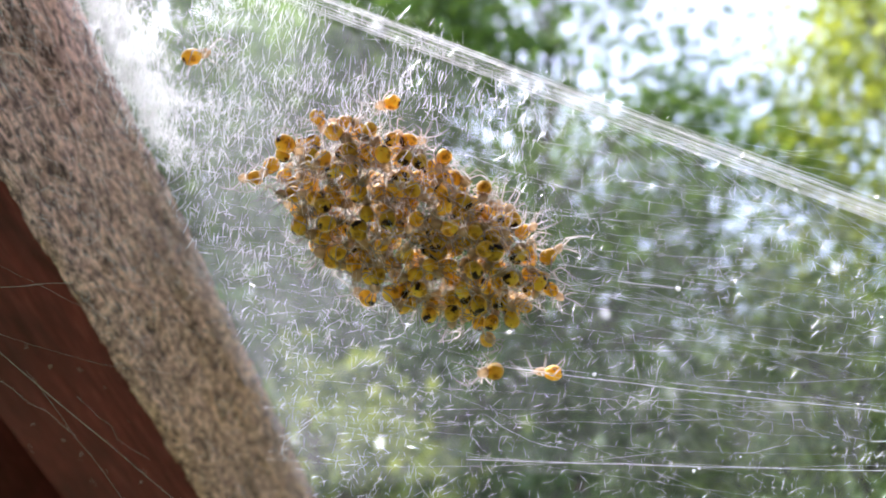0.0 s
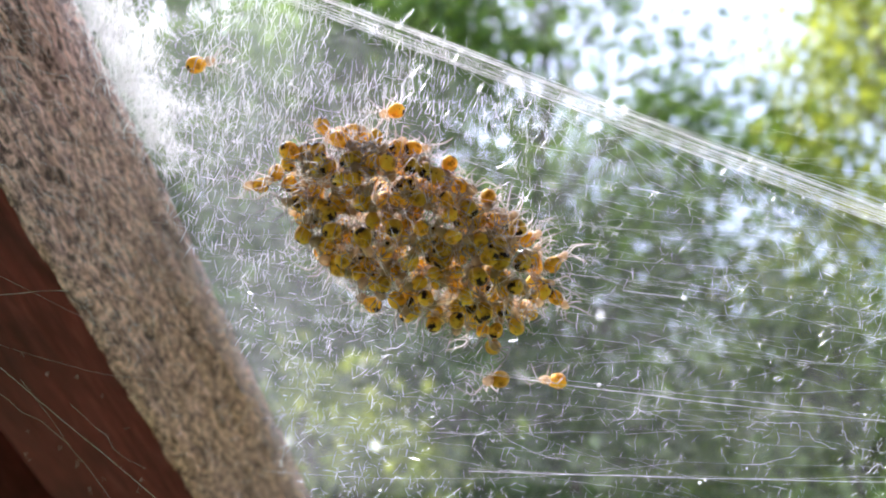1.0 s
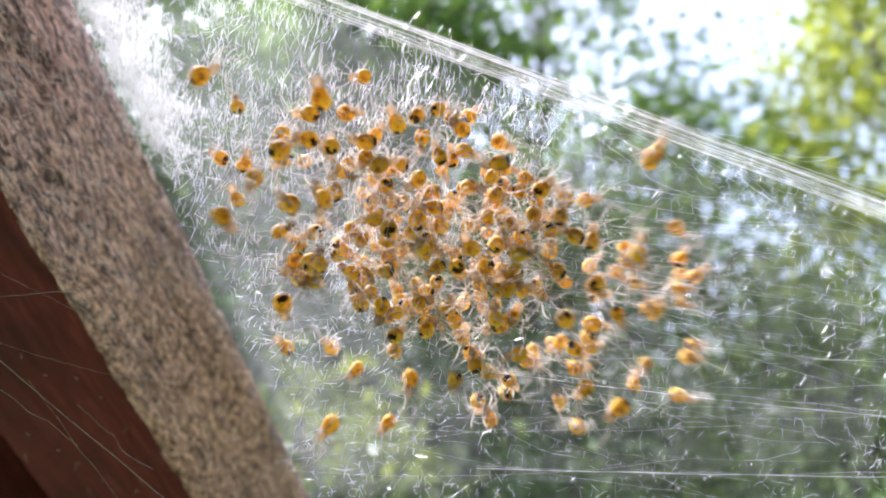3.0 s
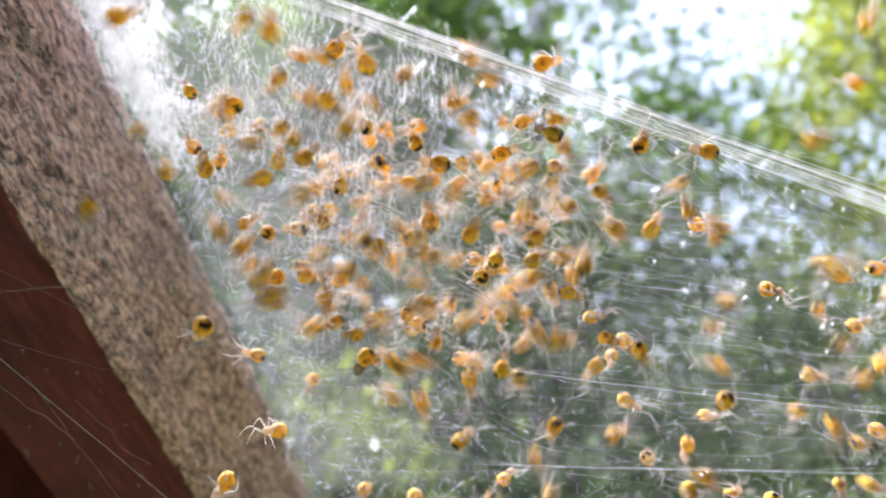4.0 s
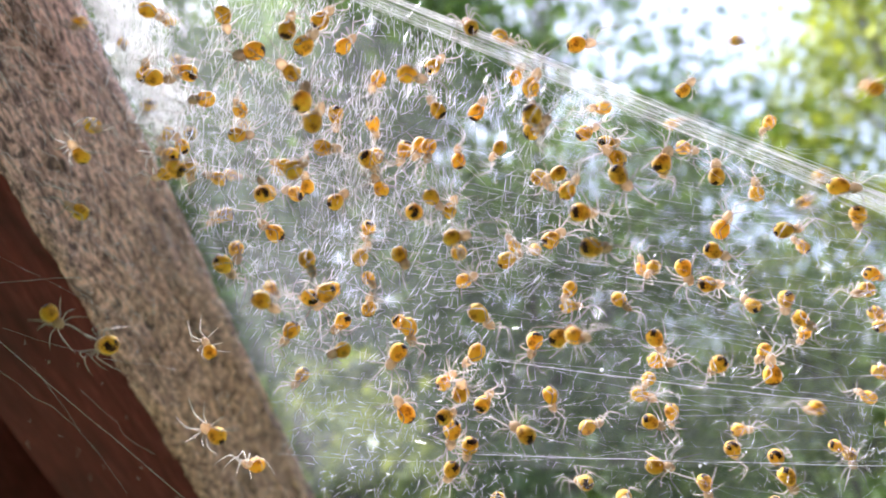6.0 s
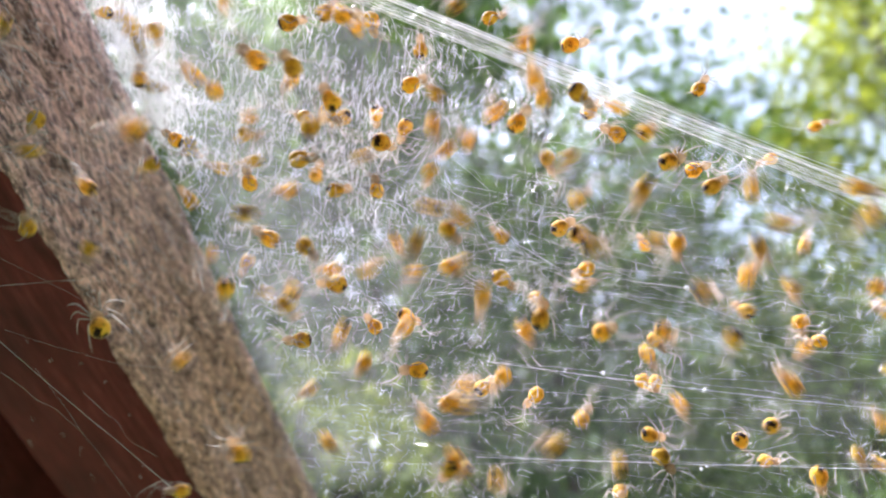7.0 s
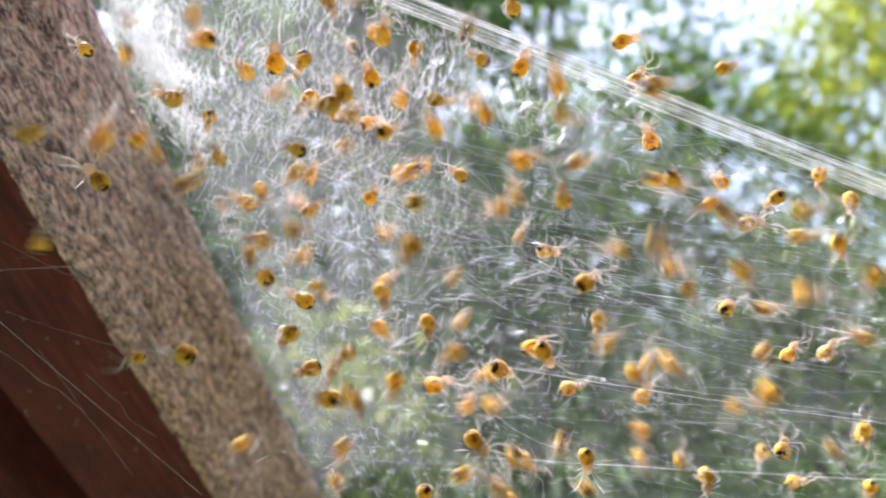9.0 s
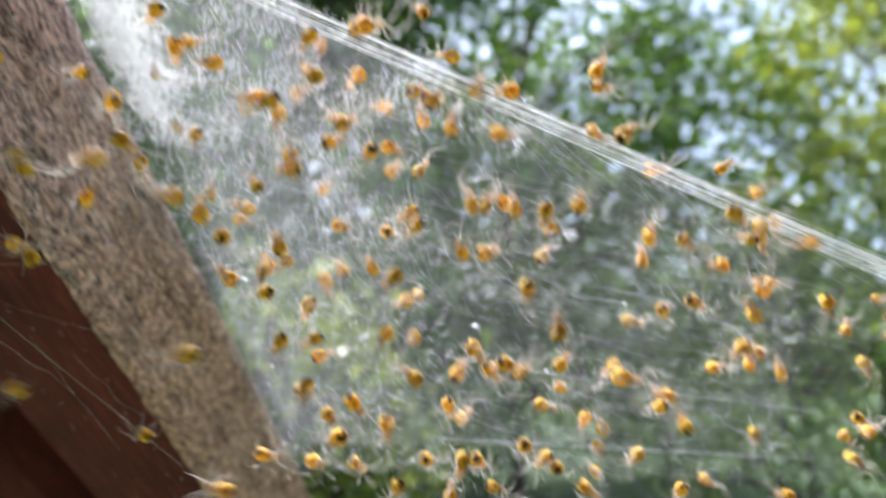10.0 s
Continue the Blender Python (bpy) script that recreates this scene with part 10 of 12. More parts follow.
    crawl(188, 128, 28, [(0, -5.8, 1.8, -0.2, 197), (0.5, -6, 1.9, -0.1, 197), (1, -5.8, 1.9, -0.1, 197), (1.5, -5.6, 1.9, 0, 197), (2, -6.5, 3.8, 1.3, 163), (2.5, -7.1, 7.3, -2.6, 143), (4, -11.1, 6.7, -10.3, 218), (4.5, -9.7, 7.4, -8.9, 160), (5, -12.4, 0.3, -11.3, 118), (5.5, -12.3, 7.4, -13.2, 193), (7, -18.6, 10.5, -15.1, 209), (7.5, -11.9, 0.6, -12.7, 134), (8, -11.9, 0.9, -13.6, 88), (8.5, -11.3, 1, -14.1, 83), (9, -12.7, 7.2, -12.4, 8), (9.5, -5.3, 7.2, -12.6, -15), (10, -5.3, 4.2, -12.8, 60)])
    crawl(189, 23, -50, [(0, 1.4, 3.8, -3, 47), (0.5, 1.3, 4.6, -2.7, 47), (1, 1.4, 4.7, -2.7, 47), (1.5, 1.7, 4.6, -2.7, 47), (2, 1.1, 6.3, -1.5, 75), (2.5, 5.3, 8.9, -3.1, 150), (4, 13.1, 8.4, -8.7, 225), (4.5, 14, 6.5, -8.4, 288), (5, 14.5, 7, -8.5, 265), (5.5, 14.8, 7.3, -8.2, 245), (7, 13.9, 5.9, -8.2, 224), (7.5, 13.3, 5.1, -8.2, 239), (8, 12.9, 4.6, -8.3, 250), (8.5, 13.5, 4.3, -7.8, 248), (9, 14.2, 5.8, -7.6, 323), (9.5, 15, 4.8, -6.8, 398), (10, 15.4, 4, -5.6, 473)])
    crawl(190, -3, 9, [(0, 0.6, 1.9, -2.9, 124), (0.5, 0.4, 2.7, -2.6, 124), (1, 0.5, 2.7, -2.6, 124), (1.5, 0.8, 2.7, -2.6, 124), (2, 0.2, 4.8, -1.3, 146), (2.5, 3.9, 7.7, -2.9, 221), (4, 11.9, 7.8, -10.5, 296), (4.5, 12.4, 8.1, -11.2, 259), (5, 11.3, 6.7, -12, 225), (5.5, 13.3, 5.3, -10.2, 236), (7, 13.9, 5.5, -11.4, 256), (7.5, 11.4, 5, -10, 181), (8, 11, 5.1, -10.6, 198), (8.5, 8.4, 3, -13, 165), (9, 9.2, 1.3, -12, 187), (9.5, 10.7, 4, -12.2, 138), (10, 10.9, 5.5, -12.4, 138)])
    crawl(191, 70, -62, [(0, -5.6, 2.2, -0.4, 189), (0.5, -5.8, 2.3, -0.2, 189), (1, -5.6, 2.4, -0.3, 189), (1.5, -5.4, 2.3, -0.2, 189), (2, -6.3, 4.3, 1.1, 146), (2.5, -2.2, 7.3, -1.3, 221), (4, -3.7, 4.2, -3.8, 146), (4.5, -2.6, 2.7, -5.4, 123), (5, -1.9, 1.9, -6.7, 123), (5.5, -1.3, 1.3, -6.5, 148), (7, -2.5, 0.7, -5.4, 73), (7.5, -4, -0.2, -3.9, 148), (8, -4.6, -0.7, -3, 92), (8.5, -4.1, -0.7, -3.4, 127), (9, -3.2, -0.9, -2.9, 135), (9.5, -3.7, 1.1, -2.6, 60), (10, -5.3, 3.4, -0.4, 135)])
    crawl(192, -70, -2, [(0, -3.9, 2.7, 5.6, 9), (0.5, -4, 1.4, 5.2, 9), (1, -3.8, 1.4, 5.1, 9), (1.5, -3.6, 1.4, 5.2, 9), (2, -4.2, 1.6, 6.1, -22), (2.5, -4.9, 3.1, 1.9, -97), (4, -9.2, 5.3, 0.3, -146), (4.5, -9.7, 5.7, -5.9, -152), (5, -4.4, 6.4, -15.3, -139), (5.5, -4.9, 8, -28, -106), (7, -4.8, 8.2, -31, -153), (7.5, -4.5, 8.9, -32.1, -137), (8, -4.4, 8.9, -33.9, -176), (8.5, -4.1, 8.9, -35.3, -173), (9, -3.5, 8.7, -36.3, -153), (9.5, -3.4, 8.2, -37.4, -200), (10, -3.4, 8.5, -38.4, -236)])
    crawl(193, 35, -30, [(0, 5, 3.7, -2.2, 48), (0.5, 4.8, 4.3, -1.9, 48), (1, 4.9, 4.3, -1.9, 48), (1.5, 5.2, 4.3, -1.9, 48), (2, 4.8, 5.9, -0.7, 38), (2.5, 7.9, 7.6, -0.1, -37), (4, 26.6, 9.2, -6.8, -112), (4.5, 27.5, 9, -7.6, -114), (5, 28.1, 8.7, -7.4, -154), (5.5, 29.3, 8.5, -7.4, -171), (7, 32.5, 8.6, -7.3, -128), (7.5, 33.5, 8.6, -7.1, -101), (8, 34, 8.3, -6.3, -112), (8.5, 34.8, 8.1, -5.9, -159), (9, 35.7, 8.1, -5.4, -204), (9.5, 36.9, 8.3, -5.1, -190), (10, 38, 8.7, -4.9, -180)])
    crawl(194, 3, 0, [(0, -2.7, 3.2, 2, 340), (0.5, -2.8, 2.8, 2, 340), (1, -2.7, 2.8, 1.9, 340), (1.5, -2.4, 2.8, 2, 340), (2, -3, 2.7, 2.9, 314), (2.5, 5, 3, 2.3, 269), (4, 6.8, 5.1, 3.5, 253), (4.5, 5.4, 6.3, 4.4, 260), (5, 2.9, 7.9, 4.2, 249), (5.5, -1.1, 9, 6, 229), (7, -22.2, 9, 15.2, 264), (7.5, -20.6, 4.6, 12.3, 189), (8, -19.9, 2.3, 10.3, 114), (8.5, -18, 3, 10.6, 100), (9, -18.2, 2.8, 10.7, 122), (9.5, -18.2, 3.2, 11.4, 160), (10, -17.3, -3.7, 7.4, 235)])
    crawl(195, -53, -40, [(0, 6.3, 2.5, -1.9, 311), (0.5, 6.1, 3, -1.6, 311), (1, 6.2, 3, -1.6, 311), (1.5, 6.5, 3, -1.6, 311), (2, 6.1, 4.2, -0.4, 280), (2.5, 5, 6.8, -3.8, 205), (4, 15, 11.9, -12.5, 268), (4.5, 16.2, 9, -12.4, 318), (5, 17.3, 9, -12.6, 335), (5.5, 16.7, 5.7, -11.9, 260), (7, 19.8, 6.5, -11.9, 264), (7.5, 21.6, 10.3, -11.7, 226), (8, 22.6, 9, -11.9, 179), (8.5, 23.5, 8.8, -12.1, 182), (9, 24.4, 11.7, -12, 222), (9.5, 22, 7.2, -11.4, 297), (10, 21.7, 6.9, -14.6, 222)])
    crawl(196, -1, -18, [(0, 0.5, 0.2, 0.8, 297), (0.5, 0.3, 0, 0.9, 297), (1, 0.4, 0, 0.8, 297), (1.5, 0.6, 0, 0.9, 297), (2, 0, 0.4, 1.9, 327), (2.5, 6.5, 1.3, 1.4, 323), (4, 17.7, 2.3, 2.4, 398), (4.5, 19.9, 0, 4, 323), (5, 16.9, -1, 4, 303), (5.5, 18.8, 2.5, 5.3, 378), (7, 17.6, 0.5, 4.1, 303), (7.5, 17.6, -0.5, 3.1, 240), (8, 18.3, -0.5, 2.8, 220), (8.5, 19.4, -0.1, 2.3, 240), (9, 20.2, 1.6, 3.2, 286), (9.5, 17.3, -4.4, 3.1, 219), (10, 21.7, -3.7, 4.6, 240)])
    crawl(197, 32, -24, [(0, 1.5, 1.3, 1.7, 254), (0.5, 1.3, 0.9, 1.7, 254), (1, 1.4, 0.9, 1.7, 254), (1.5, 1.7, 0.9, 1.7, 254), (2, 1.1, 2.1, 3, 222), (2.5, 7.6, 3.5, 3.4, 244), (4, 26, 3.6, 8.9, 281), (4.5, 19.8, -0.8, 5.5, 206), (5, 21.5, -3.2, 3.6, 189), (5.5, 22.8, -4.5, 2.3, 248), (7, 23.8, -4.3, 1.9, 243), (7.5, 24.4, -4, 1.7, 284), (8, 24.3, -4.3, 1.4, 303), (8.5, 25.4, 0.6, 3.8, 228), (9, 27.6, 3.3, 5, 160), (9.5, 26.7, -1.6, 4.1, 235), (10, 27.2, 2.1, 5.1, 160)])
    crawl(198, 101, -51, [(0, -5, 3.6, 3.8, 5), (0.5, -5.1, 2.8, 3.6, 5), (1, -4.9, 2.8, 3.5, 5), (1.5, -4.7, 2.8, 3.6, 5), (2, -5.4, 3.9, 4.9, -11), (2.5, -2.7, 6.5, 0.7, -86), (4, -5.7, 9, -1, -57), (4.5, -8.7, 9, -7.4, -71), (5, -4, 9, -16.8, -80), (5.5, -5.3, 9, -28, -103), (7, -5.7, 9, -30.2, -53), (7.5, -5.7, 9, -30.8, -17), (8, -6, 9, -31.6, -8), (8.5, -6.7, 9, -31.8, -9), (9, -6.3, 8.8, -31.8, 26), (9.5, -6.1, 8.8, -32.7, 69), (10, -6.5, 8.7, -32.9, 33)])
    crawl(199, 18, 58, [(0, 5.5, 1.8, -1.7, 263), (0.5, 5.3, 2.3, -1.4, 263), (1, 5.4, 2.3, -1.5, 263), (1.5, 5.7, 2.2, -1.4, 263), (2, 5.4, 4.3, -0.1, 274), (2.5, 12.6, 7, -1.1, 259), (4, 33.1, 10.3, -5.2, 261), (4.5, 34.1, 9, -4.7, 276), (5, 34.5, 9, -4.2, 269), (5.5, 35.5, 9, -4, 245), (7, 36.8, 9, -2.6, 282), (7.5, 37.1, 8.9, -2, 284), (8, 37.3, 8.4, -1.5, 276), (8.5, 37.6, 8.6, -0.6, 310), (9, 38.1, 8.8, -0.2, 269), (9.5, 38.9, 8.7, 0.6, 314), (10, 39.9, 9, 1, 296)])
    crawl(200, 43, 14, [(0, 1.9, 2.9, 3.5, 142), (0.5, 1.7, 2.1, 3.3, 142), (1, 1.8, 2.1, 3.3, 142), (1.5, 2, 2.1, 3.4, 142), (2, 2.2, 2.5, 3.6, 133), (2.5, 1.7, 3.3, 2.7, 126), (4, 2.9, 6.5, 6.5, 87), (4.5, 4.2, 9, 19.7, 102), (5, 3.8, 9, 33.5, 81), (5.5, 4.1, 9, 34.9, 124), (7, 4.3, 9, 37, 117), (7.5, 4.5, 9, 38.3, 118), (8, 5, 9, 39.6, 166), (8.5, 5.2, 8.6, 40.6, 123), (9, 5.3, 8.9, 41.5, 124), (9.5, 5.7, 9, 42.2, 121), (10, 6.6, 8.7, 43.3, 103)])
    crawl(201, -31, -47, [(0, -4, 0.9, 4.1, 80), (0.5, -4, -0.1, 3.8, 80), (1, -3.9, -0.1, 3.7, 80), (1.5, -3.7, -0.1, 3.8, 80), (2, -4.4, 1.1, 5.1, 110), (2.5, -3, 3.4, 2.4, 185), (4, -7.6, 5.9, 4.3, 207), (4.5, -17.9, 7.6, 11, 184), (5, -22.9, 8.8, 17.9, 152), (5.5, -25.3, 9, 24, 188), (7, -23.4, 1.3, 16.8, 113), (7.5, -20, -2.9, 12.7, 162), (8, -18.9, -5.1, 10.1, 158), (8.5, -17.7, -6.3, 8.8, 156), (9, -21.6, -3.1, 11.4, 81), (9.5, -21.1, -3.2, 12, 72), (10, -21.1, -3.3, 12.1, 120)])
    crawl(202, 25, -14, [(0, 0.5, 3.5, 0.2, 38), (0.5, 0.3, 3.5, 0.4, 38), (1, 0.4, 3.5, 0.3, 38), (1.5, 0.7, 3.5, 0.4, 38), (2, 0.1, 5.2, 1.7, 43), (2.5, -0.8, 7.2, 2, 84), (4, -3.3, 9, 2.4, 52), (4.5, -14.4, 9, 2.3, 63), (5, -15.7, 9, 4, 60), (5.5, -15.2, 9, 8, 29), (7, -14.7, 9, 25.9, 58), (7.5, -12.9, 9, 34.4, 69), (8, -12.3, 9, 34.7, 22), (8.5, -11.9, 8.8, 35.4, 31), (9, -11.4, 8.9, 36.5, 14), (9.5, -11.1, 8.8, 36.9, -34), (10, -11.2, 9, 37.4, -32)])
    crawl(203, -31, 10, [(0, 3.1, 3, -2.6, 142), (0.5, 2.9, 3.7, -2.3, 142), (1, 3, 3.7, -2.3, 142), (1.5, 3.3, 3.7, -2.2, 142), (2, 2.8, 4.5, -1.2, 122), (2.5, 2.2, 6.8, -5.3, 173), (4, 3.4, 10.8, -15.4, 180), (4.5, 3.8, 9, -15.5, 169), (5, 3.4, 9, -15.5, 167), (5.5, 4.2, 9, -15.6, 195), (7, 3.8, 6.1, -14.3, 221), (7.5, 2.3, 4.6, -14.1, 239), (8, 3, 3.9, -14.4, 242), (8.5, 3.5, 3.5, -14.5, 217), (9, 5.1, 3.1, -12.1, 182), (9.5, 5.7, 3.2, -12.3, 198), (10, 6.2, 4.1, -12.4, 212)])
    crawl(204, -36, 16, [(0, 4, 1.3, -2.6, 323), (0.5, 3.8, 2, -2.3, 323), (1, 3.9, 2, -2.3, 323), (1.5, 4.1, 2, -2.3, 323), (2, 3.8, 3.9, -1, 382), (2.5, 2.6, 6.8, -2.9, 457), (4, 4.9, 4, -7.4, 532), (4.5, 5.5, 1.3, -6.6, 607), (5, 5, 0.4, -8.8, 682), (5.5, 3.9, 0.2, -11, 757), (7, 6.1, -0.1, -11.8, 776), (7.5, 6.2, -0.3, -11.9, 759), (8, 6.7, -0.4, -11.8, 810), (8.5, 7.5, 2.7, -10.6, 871), (9, 8.3, 4.7, -11.3, 893), (9.5, 8.9, 4.9, -11.6, 866), (10, 9.5, 4, -11.3, 920)])
    crawl(205, 2, 2, [(0, -6.6, 1.7, 0.8, 50), (0.5, -6.7, 1.5, 0.9, 50), (1, -6.5, 1.5, 0.8, 50), (1.5, -6.3, 1.5, 0.9, 50), (2, -7.1, 2.6, 2, 70), (2.5, -7.3, 5.3, -2.1, 25), (4, -12.7, 6.4, -5.3, 77), (4.5, -10.5, 6.5, -5.3, 51), (5, -11.3, 3.3, -5, 126), (5.5, -12.9, -0.6, -7.9, 65), (7, -11.7, 0.4, -12, 29), (7.5, -12.5, 7.4, -12.9, -46), (8, -9, 8.6, -13.1, -121), (8.5, -7.3, 8.5, -10.6, -108), (9, -5.8, 5, -12.2, -183), (9.5, -4.3, 4.8, -12.5, -198), (10, -2.5, 7.2, -13.4, -123)])
    crawl(206, 18, -56, [(0, 2.6, 0.1, 3.2, 291), (0.5, 2.3, -0.7, 3, 291), (1, 2.4, -0.7, 3, 291), (1.5, 2.6, -0.7, 3.1, 291), (2, 2.2, 1.8, 4.8, 327), (2.5, 3.4, 5.7, 1.2, 320), (4, 3.4, 9, 1.1, 320), (4.5, -1.5, 9, 0.7, 276), (5, -9.4, 9, 2.7, 261), (5.5, -15.4, 9, 4, 250), (7, -18.8, 9, 9.6, 227), (7.5, -20.2, 9, 10.8, 256), (8, -20.9, 9, 11.6, 242), (8.5, -20.2, 9, 12.2, 194), (9, -21.8, 9, 13.9, 213), (9.5, -21, 9, 16.2, 228), (10, -19.7, -1.3, 10.9, 153)])
    crawl(207, -73, 83, [(0, 3.5, 0.8, 2.3, 150), (0.5, 3.3, 0.2, 2.2, 150), (1, 3.4, 0.2, 2.2, 150), (1.5, 3.6, 0.2, 2.3, 150), (2, 3.1, 1, 3.4, 82), (2.5, 7.2, 3.2, -0.2, 157), (4, 26.6, 7.4, -2.7, 142), (4.5, 26.9, 7.3, -3.1, 98), (5, 27.8, 7.6, -3.6, 138), (5.5, 28.6, 7.9, -4.6, 90), (7, 23.7, 3.3, -5.6, 15), (7.5, 24.7, 3.9, -5, -60), (8, 25.6, 4.3, -5.3, -79), (8.5, 26.6, 4.5, -6.2, -119), (9, 21.6, 0.7, -4.9, -112), (9.5, 22.6, 0.5, -5.9, -140), (10, 25, 2.2, -4.4, -65)])
    crawl(208, 15, -40, [(0, -7.9, 2.3, 1.4, 10), (0.5, -8, 2, 1.5, 10), (1, -7.8, 2, 1.4, 10), (1.5, -7.6, 2, 1.5, 10), (2, -8.4, 2.8, 2.6, 9), (2.5, -3.8, 3.7, 3.1, -66), (4, -5.2, 6.2, 5.5, -77), (4.5, -5.1, 8.2, 10.7, -77), (5, -4.6, 8.9, 18.1, -99), (5.5, -4.8, 9, 28.2, -120), (7, -0.2, 9, 57.2, -88), (7.5, -0.4, 9, 58.2, -132), (8, -0.2, 9, 59, -95), (8.5, -0.8, 9, 59.9, -70), (9, -1.1, 9, 61.1, -108), (9.5, -2.1, 9, 62.3, -125), (10, -2.9, 9, 63.5, -167)])
    crawl(209, 109, 15, [(0, -8.4, 0.5, 5, 241), (0.5, -8.2, -0.7, 4.6, 241), (1, -8.1, -0.7, 4.5, 241), (1.5, -7.9, -0.7, 4.6, 241), (2, -8.6, -0.2, 5.6, 212), (2.5, -2.5, 1.1, 3.1, 247), (4, -4, 2.5, 4.9, 322), (4.5, -4.4, 2.9, 5.8, 345), (5, -5.1, -1.6, 3, 420), (5.5, -4, 0.1, 5.5, 345), (7, -4.8, 0.1, 5.8, 392), (7.5, -5.1, 0.1, 5.9, 370), (8, -4.9, 0.2, 6, 366), (8.5, -5.7, 0.5, 6.4, 399), (9, -6.2, 0.5, 6.9, 349), (9.5, -6.1, 0.5, 7.7, 377), (10, -7.2, -3.7, 7.4, 452)])
    crawl(210, -21, -81, [(0, -2.1, 1.5, 6.8, 339), (0.5, -2.2, -0.1, 6.2, 339), (1, -2.1, -0.1, 6.1, 339), (1.5, -1.9, -0.1, 6.2, 339), (2, -2.5, 0.3, 7.2, 366), (2.5, 3.5, 1.4, 5.6, 336), (4, 7.1, -3.1, 7.1, 291), (4.5, 10.4, -0.8, 8.9, 216), (5, 10.2, 0.5, 9.7, 141), (5.5, 10.3, 0.3, 9.4, 127), (7, 11.1, 0.3, 9.5, 85), (7.5, 11.3, 0.1, 9.9, 68), (8, 11.9, 0, 10.2, 48), (8.5, 13.3, -1.1, 10.1, -27), (9, 13, -1.7, 10.3, -99), (9.5, 13.3, -1.6, 10.6, -79), (10, 12.9, -1.9, 10.2, -99)])
    crawl(211, -45, -98, [(0, -0.6, 1.2, 3.9, 248), (0.5, -0.8, 0.2, 3.7, 248), (1, -0.6, 0.3, 3.6, 248), (1.5, -0.4, 0.2, 3.7, 248), (2, -1, 2.1, 5.3, 305), (2.5, 2.7, 4.7, 3.6, 242), (4, 4.6, 5, 5.6, 317), (4.5, 5.8, 1.3, 5.5, 266), (5, 5.2, 0.6, 3.9, 260), (5.5, 5, 0.1, 3.3, 286), (7, 6.9, 0.3, 5.1, 246), (7.5, 6.1, 0, 3.8, 300), (8, 4.2, -0.4, 4, 375), (8.5, 4.4, -0.5, 3.5, 412), (9, 4.5, -0.8, 4.2, 415), (9.5, 4.8, -1.2, 4.9, 464), (10, 4.4, -2.1, 5.4, 425)])
    crawl(212, -6, -25, [(0, -7.8, 1.8, 4.3, 227), (0.5, -7.7, 0.8, 4, 227), (1, -7.6, 0.8, 3.9, 227), (1.5, -7.4, 0.8, 4, 227), (2, -8, 1, 4.9, 226), (2.5, -3.9, 2.7, 0.7, 233), (4, -8.4, 4.6, -0.5, 266), (4.5, -9.9, 5.2, -4.8, 313), (5, -6.7, 5.5, -10.9, 344), (5.5, -7.7, 5.2, -20.9, 332), (7, -8, 5.1, -22.6, 358), (7.5, -7.9, 5.1, -23.4, 309), (8, -8.2, 5.3, -23.8, 267), (8.5, -8.4, 5.6, -24.5, 291), (9, -8.8, 5.5, -25.5, 275), (9.5, -9, 5.7, -26.3, 247), (10, -9.7, 5.7, -27, 290)])
    crawl(213, -43, -13, [(0, 1.9, -1.5, -1.4, 63), (0.5, 1.7, -1.6, -1.2, 63), (1, 1.7, -1.6, -1.2, 63), (1.5, 1.9, -1.6, -1.2, 63), (2, 1.5, 0.8, 0.2, 96), (2.5, 7.1, 3.9, -1.9, 171), (4, 24.6, 9, -9.4, 206), (4.5, 21.8, 7.4, -12.1, 240), (5, 22.1, 7.1, -12.2, 207), (5.5, 22.4, 7.3, -12.4, 222), (7, 21.7, 5.6, -10.7, 280), (7.5, 21.9, 5.7, -11, 320), (8, 22.5, 5.6, -11.2, 303), (8.5, 22.9, 5.5, -10.9, 308), (9, 22.8, 4.8, -10.8, 326), (9.5, 23, 4.5, -10.5, 370), (10, 20.5, 2.9, -8.9, 388)])
    crawl(214, 16, -1, [(0, -3.4, 0.3, 1, 113), (0.5, -3.6, 0, 1, 113), (1, -3.4, 0.1, 1, 113), (1.5, -3.2, 0, 1.1, 113), (2, -3.9, 1.3, 2.2, 54), (2.5, 2.1, 3.3, 0.7, -8), (4, 3.3, 6.3, -1.7, -24), (4.5, 3.4, 7.6, -9.6, -44), (5, -0.5, 8, -20.9, -60), (5.5, -1, 8.1, -21.9, -51), (7, -1.2, 8.3, -24.1, -48), (7.5, -1.1, 8.3, -24.8, -77), (8, -1, 8.5, -25.1, -65), (8.5, -0.8, 8.5, -25.2, -54), (9, -0.6, 8.4, -25.4, -29), (9.5, -0.7, 8.4, -25.7, -32), (10, -0.7, 8.4, -26.1, -40)])
    crawl(215, -28, 34, [(0, -6.2, 2.4, 0.1, 91), (0.5, -6.3, 2.4, 0.3, 91), (1, -6.1, 2.4, 0.2, 91), (1.5, -5.9, 2.4, 0.3, 91), (2, -6.7, 3.7, 1.5, 122), (2.5, -1.4, 5.2, 1.6, 118), (4, -3, 4, 0.1, 193), (4.5, -3.1, 0.4, -0.4, 187), (5, -4.9, 2.4, 1.6, 112), (5.5, -4.9, 3.7, 2, 109), (7, -2.8, 4.7, 1, 184), (7.5, -4.8, 5.1, 1.2, 109), (8, -3.7, 5, 2.1, 34), (8.5, -3.5, 5.1, 1.7, -37), (9, -3.5, 5, 2.7, -73), (9.5, -4.2, 5.1, 2.8, -31), (10, -4.5, 4.2, 1.2, 16)])
